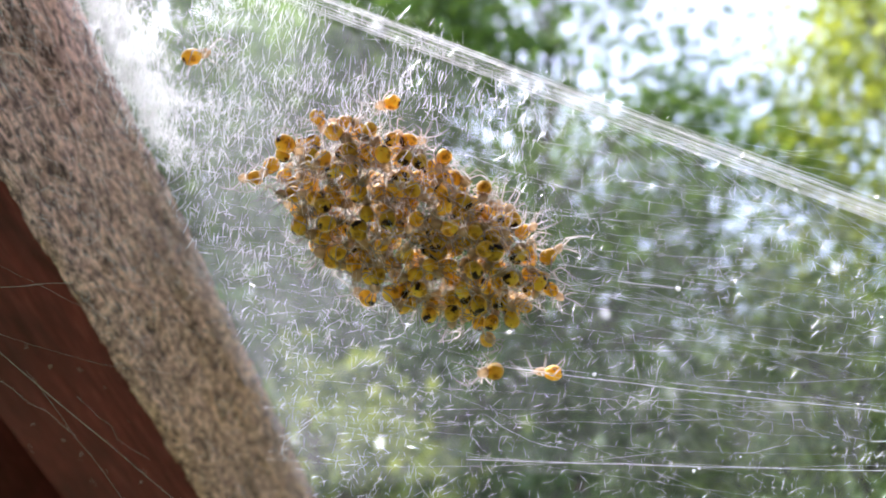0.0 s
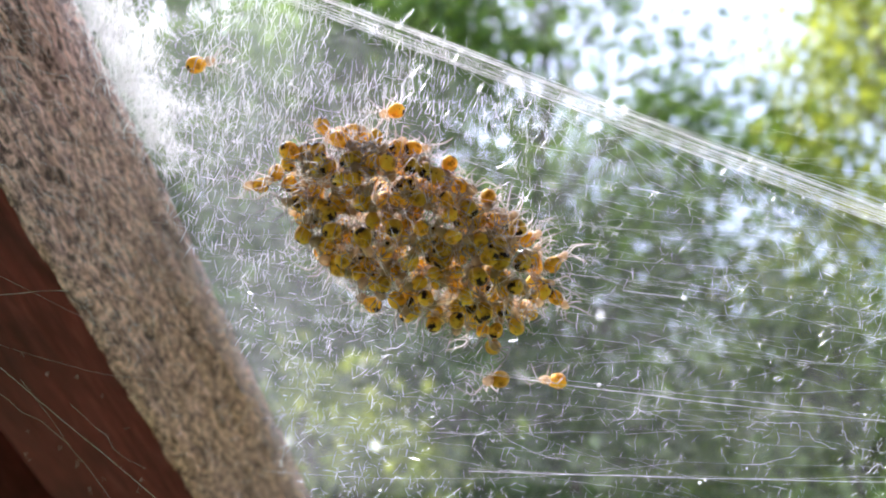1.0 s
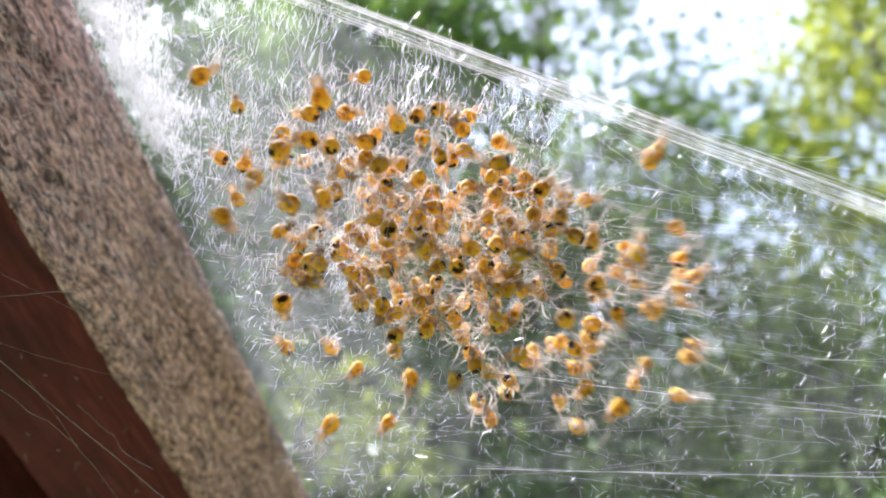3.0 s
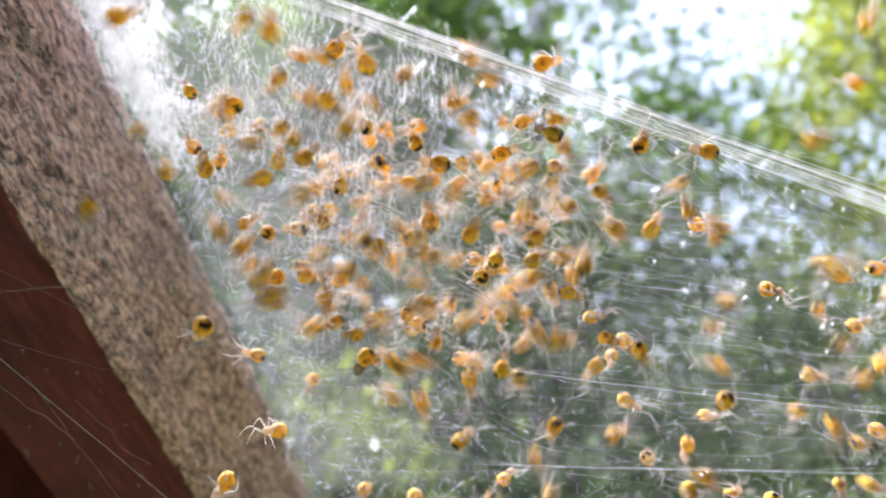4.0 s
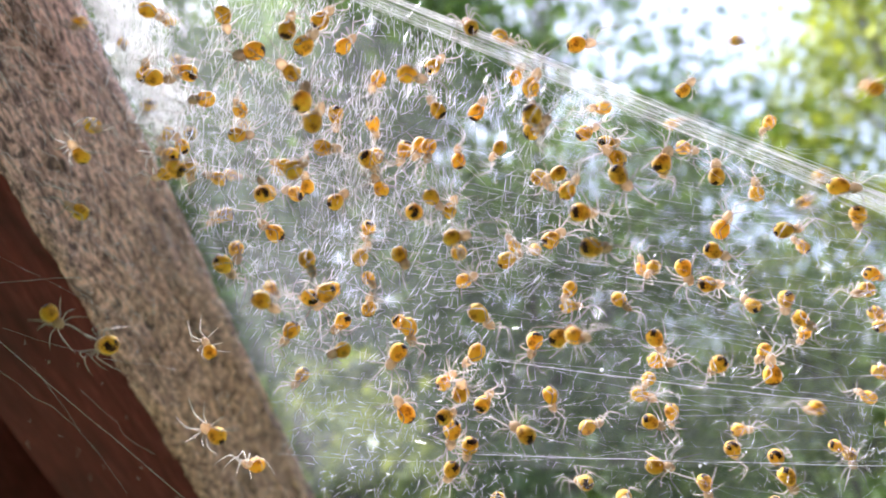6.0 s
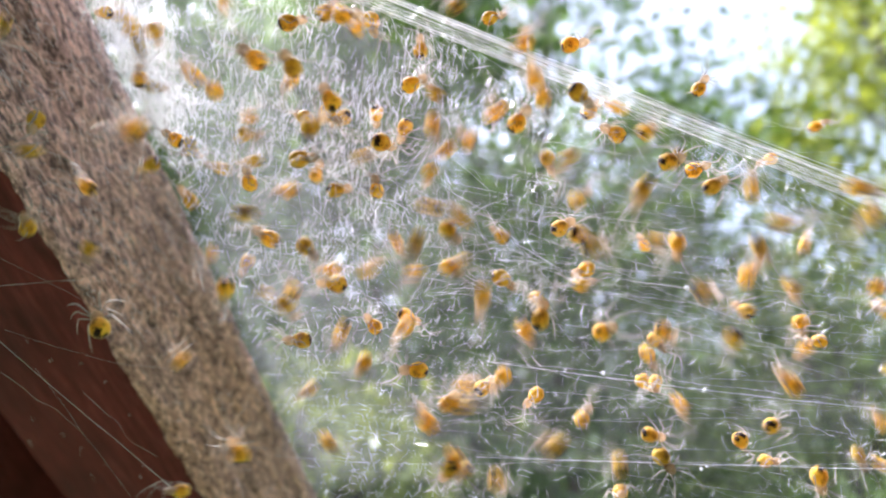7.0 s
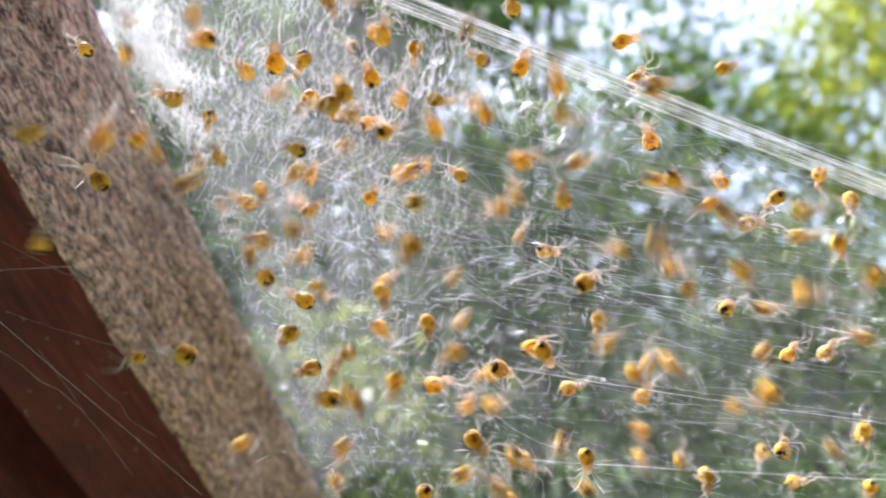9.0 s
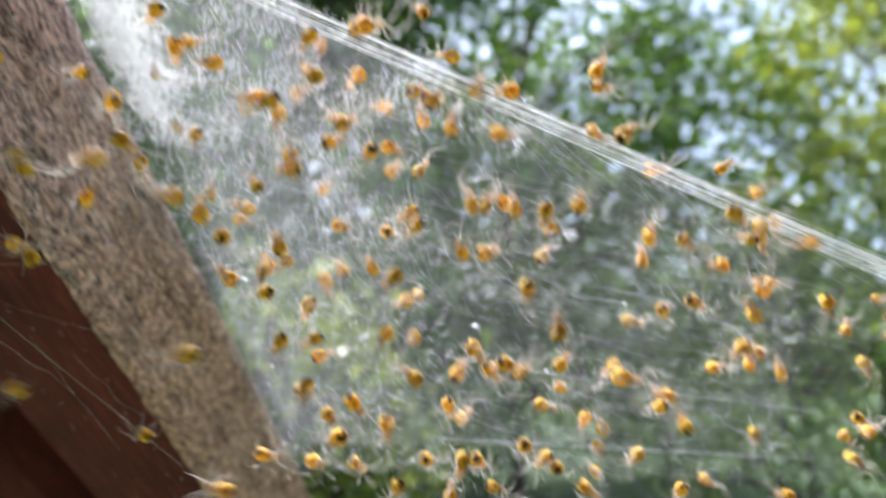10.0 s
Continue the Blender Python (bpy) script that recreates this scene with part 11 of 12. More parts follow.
    crawl(216, -9, 12, [(0, 3.3, 1, -2.4, 216), (0.5, 3.1, 1.6, -2.1, 216), (1, 3.2, 1.6, -2.1, 216), (1.5, 3.5, 1.6, -2.1, 216), (2, 2.9, 1.9, -1.2, 216), (2.5, 5.4, 3.1, -3, 232), (4, 12, 1.2, -6.2, 205), (4.5, 12.6, 0.1, -6.3, 270), (5, 11.8, -1, -3.6, 239), (5.5, 11.9, -0.7, -5.4, 191), (7, 13.2, -0.7, -5.7, 238), (7.5, 14.3, 3, -3.3, 313), (8, 14.3, 5, -1.4, 382), (8.5, 14.3, 1.8, -0.7, 307), (9, 14.4, 0, -0.1, 268), (9.5, 14.6, 0.1, 0, 286), (10, 17.5, 2.8, 2.9, 361)])
    crawl(217, 93, -47, [(0, 0.5, 1.4, 1.6, 246), (0.5, 0.3, 1, 1.6, 246), (1, 0.4, 1, 1.6, 246), (1.5, 0.6, 1, 1.6, 246), (2, 0.1, 2.5, 2.9, 241), (2.5, 5.1, 5.1, 0.1, 266), (4, 9.9, 3.2, -3.5, 191), (4.5, 10.3, 1, -2.8, 148), (5, 9.8, 0.1, -3.5, 114), (5.5, 10.7, 0.2, -3.9, 130), (7, 13, 0.4, -6.2, 129), (7.5, 12.6, -0.3, -5.2, 204), (8, 13, -0.5, -5.5, 279), (8.5, 14, -0.7, -6.4, 327), (9, 11.3, -4.8, -6.1, 261), (9.5, 11.8, -4.8, -7.2, 266), (10, 12.6, -4.6, -8.7, 292)])
    crawl(218, -92, -85, [(0, -2.5, 2.1, 5.5, 220), (0.5, -2.6, 0.8, 5.1, 220), (1, -2.4, 0.8, 5, 220), (1.5, -2.2, 0.8, 5.1, 220), (2, -2.9, 1.6, 6.3, 229), (2.5, 1.7, 3, 4.7, 253), (4, 2.6, 1.7, 6.3, 296), (4.5, 3.7, 0.8, 5.5, 271), (5, 3, -0.1, 6.6, 253), (5.5, 3.7, -0.3, 5.9, 237), (7, 3.6, -0.6, 8.4, 239), (7.5, 1.2, -3.3, 7.1, 164), (8, 1, -4.6, 5.8, 93), (8.5, 0.7, -4.5, 6.5, 78), (9, -0.1, -4.2, 8.3, 3), (9.5, 0, -4.4, 9.2, 19), (10, 1.2, -0.3, 7.8, 56)])
    crawl(219, -56, 104, [(0, -5.2, -0.6, 4.2, 221), (0.5, -5.2, -1.7, 3.9, 221), (1, -5.1, -1.6, 3.8, 221), (1.5, -4.9, -1.7, 3.9, 221), (2, -5.8, 0.8, 5.7, 238), (2.5, -3.6, 4.7, 2.3, 205), (4, -6.5, 7.9, 3.1, 201), (4.5, -9.8, 9, 5, 246), (5, -14.8, 9, 8.5, 201), (5.5, -18, 9, 12.4, 206), (7, -32.7, 9, 30.3, 191), (7.5, -38.2, 9, 38.2, 207), (8, -38, 9, 39.3, 181), (8.5, -38.2, 9, 39.6, 213), (9, -38.4, 9, 40.4, 221), (9.5, -38.2, 9, 40.7, 210), (10, -38.5, 8.5, 41.7, 237)])
    crawl(220, 149, -107, [(0, 3.4, 1.2, -2.7, 295), (0.5, 3.2, 1.9, -2.4, 295), (1, 3.3, 1.9, -2.4, 295), (1.5, 3.5, 1.9, -2.4, 295), (2, 3, 2.9, -1.3, 281), (2.5, 9.4, 4.6, -2, 261), (4, 27.6, 6, -7.1, 281), (4.5, 27.6, 6.1, -7.9, 283), (5, 28.2, 6.3, -8.2, 290), (5.5, 28.3, 6.6, -8.5, 282), (7, 29.6, 7.3, -10.2, 250), (7.5, 28.2, 8, -11.3, 240), (8, 26.9, 3.4, -9.7, 228), (8.5, 27, 3.6, -9.7, 246), (9, 28.6, 5.6, -9.7, 197), (9.5, 29, 6.1, -10.1, 244), (10, 26.8, 1.3, -4.9, 232)])
    crawl(221, 48, -2, [(0, -7.2, 0.4, 5.2, 154), (0.5, -7.1, -0.9, 4.8, 154), (1, -6.9, -0.8, 4.7, 154), (1.5, -6.8, -0.9, 4.8, 154), (2, -7.5, -0.4, 5.8, 106), (2.5, -4.7, 1.3, 2.2, 161), (4, -8.4, 2.6, 3.1, 162), (4.5, -15.7, 2.5, 8.1, 153), (5, -19.8, 2.5, 14.3, 121), (5.5, -25.6, 2.7, 24, 81), (7, -43.5, 4.2, 52.5, 80), (7.5, -43.7, 4.2, 53.1, 41), (8, -43.9, 4.1, 54.2, 23), (8.5, -43.5, 4.3, 55, -17), (9, -43.2, 4.3, 55.8, -36), (9.5, -43.6, 4.1, 56.4, -81), (10, -43.4, 3.9, 57, -41)])
    crawl(222, 100, 26, [(0, -8.2, 0.5, 2.4, 336), (0.5, -8.1, -0.1, 2.3, 336), (1, -8, -0.1, 2.2, 336), (1.5, -7.8, -0.1, 2.3, 336), (2, -8.6, 0.8, 3.4, 343), (2.5, -7.8, 1.5, 4.6, 363), (4, -13.2, -0.3, 8, 393), (4.5, -13, -1.8, 7.5, 414), (5, -13.2, -2.5, 7.1, 437), (5.5, -13, -2.8, 7.3, 472), (7, -12.2, -0.4, 8.4, 419), (7.5, -11.9, 0.7, 9.5, 430), (8, -11.8, 1.4, 10, 459), (8.5, -12.4, 1.7, 10.4, 453), (9, -9.6, -4.5, 8.5, 432), (9.5, -10.3, -1.6, 10.3, 441), (10, -11.2, -0.1, 11.6, 434)])
    crawl(223, -25, 55, [(0, -6.5, 2.4, 0.1, 164), (0.5, -6.6, 2.4, 0.2, 164), (1, -6.4, 2.4, 0.2, 164), (1.5, -6.2, 2.4, 0.2, 164), (2, -7, 3.8, 1.5, 146), (2.5, -1, 6.3, -0.9, 221), (4, -2.2, 4.3, -3.5, 146), (4.5, -1.8, 5.3, -3.6, 221), (5, -1.3, 3.2, -1.9, 265), (5.5, -1.5, 2.9, -4.1, 190), (7, -1.8, 2.4, -4.3, 214), (7.5, -2.3, 2.1, -4.2, 165), (8, -2.4, 1.8, -3.7, 186), (8.5, -2.2, 1.7, -3.5, 234), (9, -3.2, 1.4, -4.6, 194), (9.5, -4, 1.3, -4.9, 216), (10, -5, 2.3, -5.1, 266)])
    crawl(224, 12, 11, [(0, -1.8, 1.1, 2, 272), (0.5, -1.9, 0.6, 1.9, 272), (1, -1.8, 0.6, 1.9, 272), (1.5, -1.6, 0.6, 2, 272), (2, -2.3, 2.9, 3.5, 294), (2.5, 5.1, 5.3, 4.3, 286), (4, 10.4, 2.8, 6.3, 316), (4.5, 10.1, 1.2, 5.3, 350), (5, 10.9, 0.2, 5, 387), (5.5, 9.8, -0.6, 5.7, 399), (7, 10.7, -0.3, 7.3, 425), (7.5, 11.4, -0.4, 7.5, 408), (8, 12.1, -0, 7.9, 378), (8.5, 12.4, 0.2, 8.1, 404), (9, 13.1, 0.3, 8.5, 383), (9.5, 16.5, 0.7, 9.2, 347), (10, 18.1, 1, 8.8, 272)])
    crawl(225, -86, 21, [(0, -7.6, 1, 2.7, 150), (0.5, -7.6, 0.4, 2.5, 150), (1, -7.5, 0.4, 2.5, 150), (1.5, -7.3, 0.3, 2.6, 150), (2, -8, 1.3, 3.7, 100), (2.5, -2.8, 3.4, 0.5, 175), (4, -7.1, 5.6, -0.3, 146), (4.5, -11.9, 6.4, -2.9, 153), (5, -8.6, 6.5, -7.9, 125), (5.5, -4.4, 7.1, -14.7, 152), (7, -2.2, 9, -36.2, 120), (7.5, -2.2, 8.4, -37, 100), (8, -1.6, 8.3, -37.2, 62), (8.5, -1.3, 8.7, -37.4, 37), (9, -0.5, 8.8, -37, 84), (9.5, 0.1, 8.5, -37.6, 46), (10, 1.1, 8.5, -37.5, 59)])
    crawl(226, 14, 8, [(0, -1.4, 2.1, -2.7, 300), (0.5, -1.6, 2.8, -2.4, 300), (1, -1.5, 2.8, -2.4, 300), (1.5, -1.3, 2.8, -2.3, 300), (2, -1.9, 3.9, -1.3, 312), (2.5, -2.2, 6.1, -3.5, 326), (4, -3.6, 8.8, -7.7, 373), (4.5, -4.5, 9, -15.4, 401), (5, -4.3, 9, -24.5, 367), (5.5, -4.1, 9, -25.1, 340), (7, -4.3, 8.5, -26.3, 292), (7.5, -4.4, 8.4, -26.4, 340), (8, -4.4, 8.7, -26.6, 362), (8.5, -4.2, 8.2, -26.9, 313), (9, -4.3, 8.1, -27.1, 342), (9.5, -4.6, 8.2, -27.1, 307), (10, -4.4, 8, -27, 295)])
    crawl(227, -9, 28, [(0, 3.5, 1.6, -3.8, 330), (0.5, 3.3, 2.6, -3.4, 330), (1, 3.4, 2.6, -3.5, 330), (1.5, 3.7, 2.6, -3.4, 330), (2, 3.2, 3.8, -2.3, 338), (2.5, 10.3, 5.4, -2.4, 267), (4, 27.4, 6.4, -11.3, 258), (4.5, 28.6, 6.4, -11, 269), (5, 29.3, 5.8, -10.7, 282), (5.5, 29, 7, -10.8, 226), (7, 32.5, 7.6, -10.2, 240), (7.5, 33.6, 7.9, -9.9, 243), (8, 34.6, 8.2, -9.3, 241), (8.5, 35.9, 8.1, -8.7, 221), (9, 36.7, 8.6, -8.3, 235), (9.5, 37.3, 8.5, -7.9, 264), (10, 34.2, 3.8, -8.6, 230)])
    crawl(228, 20, -76, [(0, 2.2, 0.2, 1.2, 52), (0.5, 1.9, -0.1, 1.2, 52), (1, 2, -0.1, 1.2, 52), (1.5, 2.3, -0.1, 1.3, 52), (2, 1.8, 2.2, 2.8, 91), (2.5, 2.9, 6.2, -1.5, 166), (4, 3.7, 2.7, -3.8, 161), (4.5, 2.6, -0.1, -3.2, 86), (5, 3.1, -1, -5.2, 161), (5.5, 2.4, 0.2, -6, 116), (7, 3.3, 0.4, -8.4, 126), (7.5, 4.2, 2.8, -8.9, 201), (8, 5.5, 4.1, -8.8, 267), (8.5, 4.4, 3.2, -8.6, 203), (9, 4.2, 5.4, -8.7, 278), (9.5, 5.4, 6.7, -9.4, 307), (10, 5.4, 7.4, -9.4, 307)])
    crawl(229, 16, 12, [(0, 6, 2.4, 0.5, 353), (0.5, 5.8, 2.3, 0.6, 353), (1, 5.9, 2.3, 0.6, 353), (1.5, 6.1, 2.3, 0.7, 353), (2, 5.7, 3.4, 1.8, 361), (2.5, 11.6, 5.2, 0.7, 327), (4, 31.7, 6.2, 0.5, 261), (4.5, 32.5, 6.3, 0.6, 288), (5, 32.9, 6.8, 0.6, 328), (5.5, 33.9, 7.3, 0.8, 329), (7, 37.2, 7.9, 0.6, 320), (7.5, 38.5, 8, 0.6, 347), (8, 38.6, 8.4, 0.7, 359), (8.5, 39, 7.9, 1, 363), (9, 39.5, 7.7, 1, 411), (9.5, 40.2, 8.1, 0.9, 399), (10, 38.7, 5.3, 0.6, 474)])
    crawl(230, 93, 55, [(0, -1.3, 3.3, -0.1, 18), (0.5, -1.5, 3.4, 0, 18), (1, -1.3, 3.4, 0, 18), (1.5, -1.1, 3.4, 0.1, 18), (2, -1.7, 4.5, 1.2, 2), (2.5, 2.6, 5.6, 2.2, -73), (4, 4.8, 8.6, 4, -31), (4.5, 7.4, 9, 7.4, -36), (5, 10.1, 9, 9.7, -16), (5.5, 15, 9, 11.9, 23), (7, 29.8, 9, 12.2, 25), (7.5, 37.4, 9, 11.1, 14), (8, 45.8, 9, 10.7, 31), (8.5, 46.1, 9, 10.4, 39), (9, 46.9, 9, 10.5, 29), (9.5, 47.5, 9, 10.5, 2), (10, 59.8, 9, 8.7, 44)])
    crawl(231, 61, 59, [(0, -7.9, -0.2, 6.3, 304), (0.5, -7.7, -1.7, 5.7, 304), (1, -7.6, -1.7, 5.6, 304), (1.5, -7.4, -1.7, 5.7, 304), (2, -8.2, -0.8, 6.9, 319), (2.5, -7.9, 1.4, 3.3, 244), (4, -13.8, 2.5, 4.4, 319), (4.5, -14.7, 2.9, 5.2, 394), (5, -14.7, 3.3, 4.9, 423), (5.5, -14.3, 3.2, 5.6, 477), (7, -15.3, 3.2, 6.2, 487), (7.5, -16.5, 3.1, 6.8, 416), (8, -17.3, 3.1, 6.8, 433), (8.5, -16.7, 3.1, 6.8, 414), (9, -16.5, 3.4, 6.9, 419), (9.5, -14.6, -2.6, 4.6, 459), (10, -12.5, -10.1, 3.1, 484)])
    crawl(232, -16, 48, [(0, 0, 1.4, 0.5, 259), (0.5, -0.2, 1.3, 0.6, 259), (1, -0.1, 1.3, 0.5, 259), (1.5, 0.2, 1.3, 0.6, 259), (2, -0.4, 2.4, 1.8, 219), (2.5, 6.8, 4.4, 0.1, 256), (4, 19.2, 7.9, -3.5, 254), (4.5, 19.6, 7.7, -4, 289), (5, 16.4, 3.2, -3.5, 267), (5.5, 16.5, 0.3, -1.9, 246), (7, 15.8, -0.7, -3.1, 260), (7.5, 16.3, -1.5, -2.8, 316), (8, 15.8, -2, -2.3, 285), (8.5, 16.7, -1.6, -2.7, 283), (9, 22.2, 4.3, -1.9, 264), (9.5, 20.1, 1.5, -1.4, 209), (10, 20.4, -0.1, -0.8, 227)])
    crawl(233, 48, -60, [(0, 6.3, 1.4, -1.3, 225), (0.5, 6.1, 1.7, -1, 225), (1, 6.2, 1.7, -1.1, 225), (1.5, 6.4, 1.7, -1, 225), (2, 6, 2.7, 0.1, 238), (2.5, 5.6, 3.8, 1, 313), (4, 12.8, -0.9, 1.5, 298), (4.5, 13, -3.5, 0.6, 262), (5, 13.4, -3, 1.5, 236), (5.5, 16.5, -2.1, 0.8, 299), (7, 17.9, -2.2, -2.2, 288), (7.5, 20.8, 4.2, -2.3, 339), (8, 21.8, 4.2, -3.4, 350), (8.5, 21.4, 1.7, -2.2, 275), (9, 22.9, 0.4, -1.5, 225), (9.5, 22.2, 1.2, -0.8, 300), (10, 23.7, -2.2, 0.5, 375)])
    crawl(234, -21, 87, [(0, 1.7, 0.6, 2.4, 97), (0.5, 1.5, 0, 2.4, 97), (1, 1.6, 0, 2.3, 97), (1.5, 1.8, 0, 2.4, 97), (2, 1.3, 1.5, 3.8, 172), (2.5, 2.3, 4.2, 0.7, 194), (4, 4.2, 6.1, 1.1, 201), (4.5, 3.9, 5.5, 2.7, 253), (5, 5, 5.4, 2.6, 277), (5.5, 4.6, 2.2, 1.6, 352), (7, 3.5, 0.5, 0.8, 382), (7.5, 3.7, -0.8, 1.6, 340), (8, 4, -0.2, 1.1, 368), (8.5, 4.5, 2.4, 1.2, 302), (9, 5.4, 3.5, 2.5, 320), (9.5, 5.5, -1, 2.3, 350), (10, 5.3, -4, 4.9, 314)])
    crawl(235, 87, 106, [(0, 3.8, 1.5, 3.3, 136), (0.5, 3.5, 0.7, 3.1, 136), (1, 3.6, 0.7, 3, 136), (1.5, 3.9, 0.7, 3.1, 136), (2, 3.3, 1.2, 4.2, 106), (2.5, 8.7, 2.8, 1.2, 61), (4, 28.6, 3.3, -0.4, -14), (4.5, 29.8, 3, 0.4, 30), (5, 30.8, 3.1, 0.6, 28), (5.5, 31.4, 3, 1.2, 71), (7, 33.2, 2.9, 2.8, 58), (7.5, 33.9, 3.2, 3.6, 61), (8, 34.9, 3.2, 3.7, 64), (8.5, 35.7, 3, 4.3, 100), (9, 35.6, 3.2, 3.8, 148), (9.5, 36.6, 3.3, 4.3, 124), (10, 27.2, -1.4, 3.4, 199)])
    crawl(236, 69, -108, [(0, 1.9, 3.8, -3.3, 84), (0.5, 1.8, 4.7, -3, 84), (1, 1.9, 4.8, -3, 84), (1.5, 2.2, 4.7, -3, 84), (2, 1.6, 4.6, -2.1, 159), (2.5, 9.6, 4.7, -1.8, 234), (4, 30.5, 7.5, -5.9, 248), (4.5, 31.6, 7.8, -5.7, 293), (5, 32.5, 8.4, -5.9, 269), (5.5, 32.3, 7.8, -5.7, 261), (7, 35.6, 8.4, -6.9, 284), (7.5, 36.7, 8.7, -6.9, 275), (8, 37.6, 9, -7, 293), (8.5, 37.7, 9, -7, 277), (9, 38.7, 9, -7.7, 327), (9.5, 40.3, 9, -8.3, 301), (10, 37, 6.8, -9.5, 226)])
    crawl(237, -37, -92, [(0, -1.7, 0.6, 0.3, 14), (0.5, -1.9, 0.5, 0.4, 14), (1, -1.8, 0.5, 0.4, 14), (1.5, -1.6, 0.5, 0.5, 14), (2, -2.2, 2.1, 1.7, 22), (2.5, 0.8, 5, -1.3, -53), (4, 1.9, 2.1, -3.7, -21), (4.5, 0.9, 0.1, -4.3, 54), (5, 1.1, -1.4, -3.1, -1), (5.5, 2.5, -1.9, -4.6, -76), (7, 2.2, -2.5, -4.3, -151), (7.5, 0.9, -1.2, -5.1, -76), (8, 0.7, -0.2, -6.7, -1), (8.5, 1.5, 0.3, -7.4, 74), (9, 2.9, 0.4, -7, 149), (9.5, 3.7, -1.2, -5, 224), (10, 5.2, -2, -4.8, 259)])
    crawl(238, -72, 37, [(0, -7, 1, 3.3, 133), (0.5, -7, 0.2, 3.2, 133), (1, -6.8, 0.2, 3.1, 133), (1.5, -6.6, 0.2, 3.2, 133), (2, -7.6, 2.5, 4.8, 73), (2.5, -5, 6.2, 1, 38), (4, -7.2, 9, -1.1, 34), (4.5, -7.5, 9, -6.4, 47), (5, -4.4, 9, -15.6, 34), (5.5, -2.6, 9, -30, 66), (7, -1.3, 9, -33, 42), (7.5, -0.9, 9, -34.2, 37), (8, -1, 9, -35.1, 18), (8.5, -0.4, 9, -36, -21), (9, 0.6, 9, -37.1, 24), (9.5, 2, 8.7, -38.1, 56), (10, 2.8, 8.2, -39.3, 80)])
    crawl(239, -41, -40, [(0, 0.1, -0.5, 5.1, 308), (0.5, -0.1, -1.8, 4.7, 308), (1, 0, -1.8, 4.6, 308), (1.5, 0.2, -1.8, 4.7, 308), (2, -0.4, 0.7, 6.6, 292), (2.5, 1.3, 4.2, 4.4, 217), (4, 1.8, 7.2, 8.2, 243), (4.5, 3.3, 9, 18.9, 193), (5, 3.7, 9, 27.8, 197), (5.5, 3.2, 9, 39, 233), (7, 2.5, 9, 42, 231), (7.5, 2.5, 8.7, 42.9, 192), (8, 2.5, 8.7, 43.7, 192), (8.5, 2.6, 8.9, 44.8, 184), (9, 2.5, 9, 46.1, 207), (9.5, 2.5, 9, 46.9, 230), (10, 2.6, 9, 48, 183)])
    crawl(240, -56, -71, [(0, -2.1, -0.1, 1, 310), (0.5, -2.2, -0.4, 1.1, 310), (1, -2.1, -0.4, 1, 310), (1.5, -1.9, -0.4, 1.1, 310), (2, -2.6, 2, 2.6, 310), (2.5, 1.8, 5.4, 0.7, 240), (4, 2.8, 3, -0.4, 165), (4.5, 2.8, 1, -0.7, 116), (5, 3.7, -0.2, -0.5, 41), (5.5, 3.8, 0.3, -0.6, 10), (7, 3.9, -0.9, -2.7, -65), (7.5, 2.1, -1.5, -4.9, -137), (8, 3.4, -1.9, -5.7, -117), (8.5, 1.4, -1.9, -6.1, -192), (9, 0.7, -2, -6.1, -173), (9.5, 0.9, -2.1, -6.1, -248), (10, 0.9, -2.1, -6.1, -248)])
    crawl(241, 48, -3, [(0, -3.5, 0.6, 3.6, 189), (0.5, -3.5, -0.3, 3.4, 189), (1, -3.4, -0.3, 3.3, 189), (1.5, -3.2, -0.3, 3.4, 189), (2, -3.9, 1.4, 4.8, 184), (2.5, -0.3, 4.1, 2.2, 229), (4, -0.9, 6.7, 3.5, 189), (4.5, -4.2, 9, 8.4, 222), (5, -10.4, 9, 13.2, 177), (5.5, -18.4, 9, 18.3, 166), (7, -38.5, 9, 27, 148), (7.5, -44.4, 9, 27.9, 181), (8, -44.2, 9, 28.3, 202), (8.5, -44.5, 9, 28.5, 246), (9, -44.7, 9, 28.6, 247), (9.5, -44.6, 9, 28.4, 253), (10, -44.6, 9, 28.5, 207)])
    crawl(242, -87, -32, [(0, 3.9, 2.4, 1.8, 160), (0.5, 3.6, 2, 1.8, 160), (1, 3.7, 2, 1.7, 160), (1.5, 4, 2, 1.8, 160), (2, 3.6, 3.7, 3.2, 188), (2.5, 6.2, 5.6, 3.7, 136), (4, 14.9, 1.1, 4.6, 211), (4.5, 13, -2.1, 4.3, 286), (5, 12.8, -2, 5.9, 326), (5.5, 12.4, -2.1, 4.3, 311), (7, 14.2, -1.9, 4.6, 280), (7.5, 14.9, -3.6, 3.8, 355), (8, 17, -3.5, 4.7, 280), (8.5, 18.6, -3.2, 4.6, 221), (9, 19.2, -2.8, 3.4, 243), (9.5, 20.6, -2.4, 3.2, 239), (10, 22.3, -3.2, 3.4, 164)])
    crawl(243, -2, -46, [(0, -3.8, 2.8, 2.3, 261), (0.5, -3.9, 2.3, 2.3, 261), (1, -3.7, 2.3, 2.2, 261), (1.5, -3.5, 2.3, 2.3, 261), (2, -4.2, 3.2, 3.5, 255), (2.5, -3.4, 5.2, 0.6, 256), (4, -6.6, 6.4, 0, 181), (4.5, -7.3, 6.9, 0, 186), (5, -6.3, 3.6, 1.1, 261), (5.5, -5.5, 4.3, 0.8, 336), (7, -4.6, 5.1, -0.2, 323), (7.5, -5.1, 5.4, -0.2, 288), (8, -5.9, 5.3, -0.2, 316), (8.5, -7.2, 5.9, -0.4, 278), (9, -8, 6.5, -1.6, 228), (9.5, -8.9, 6.7, -1.9, 240), (10, -6.6, 3.1, -2.2, 165)])
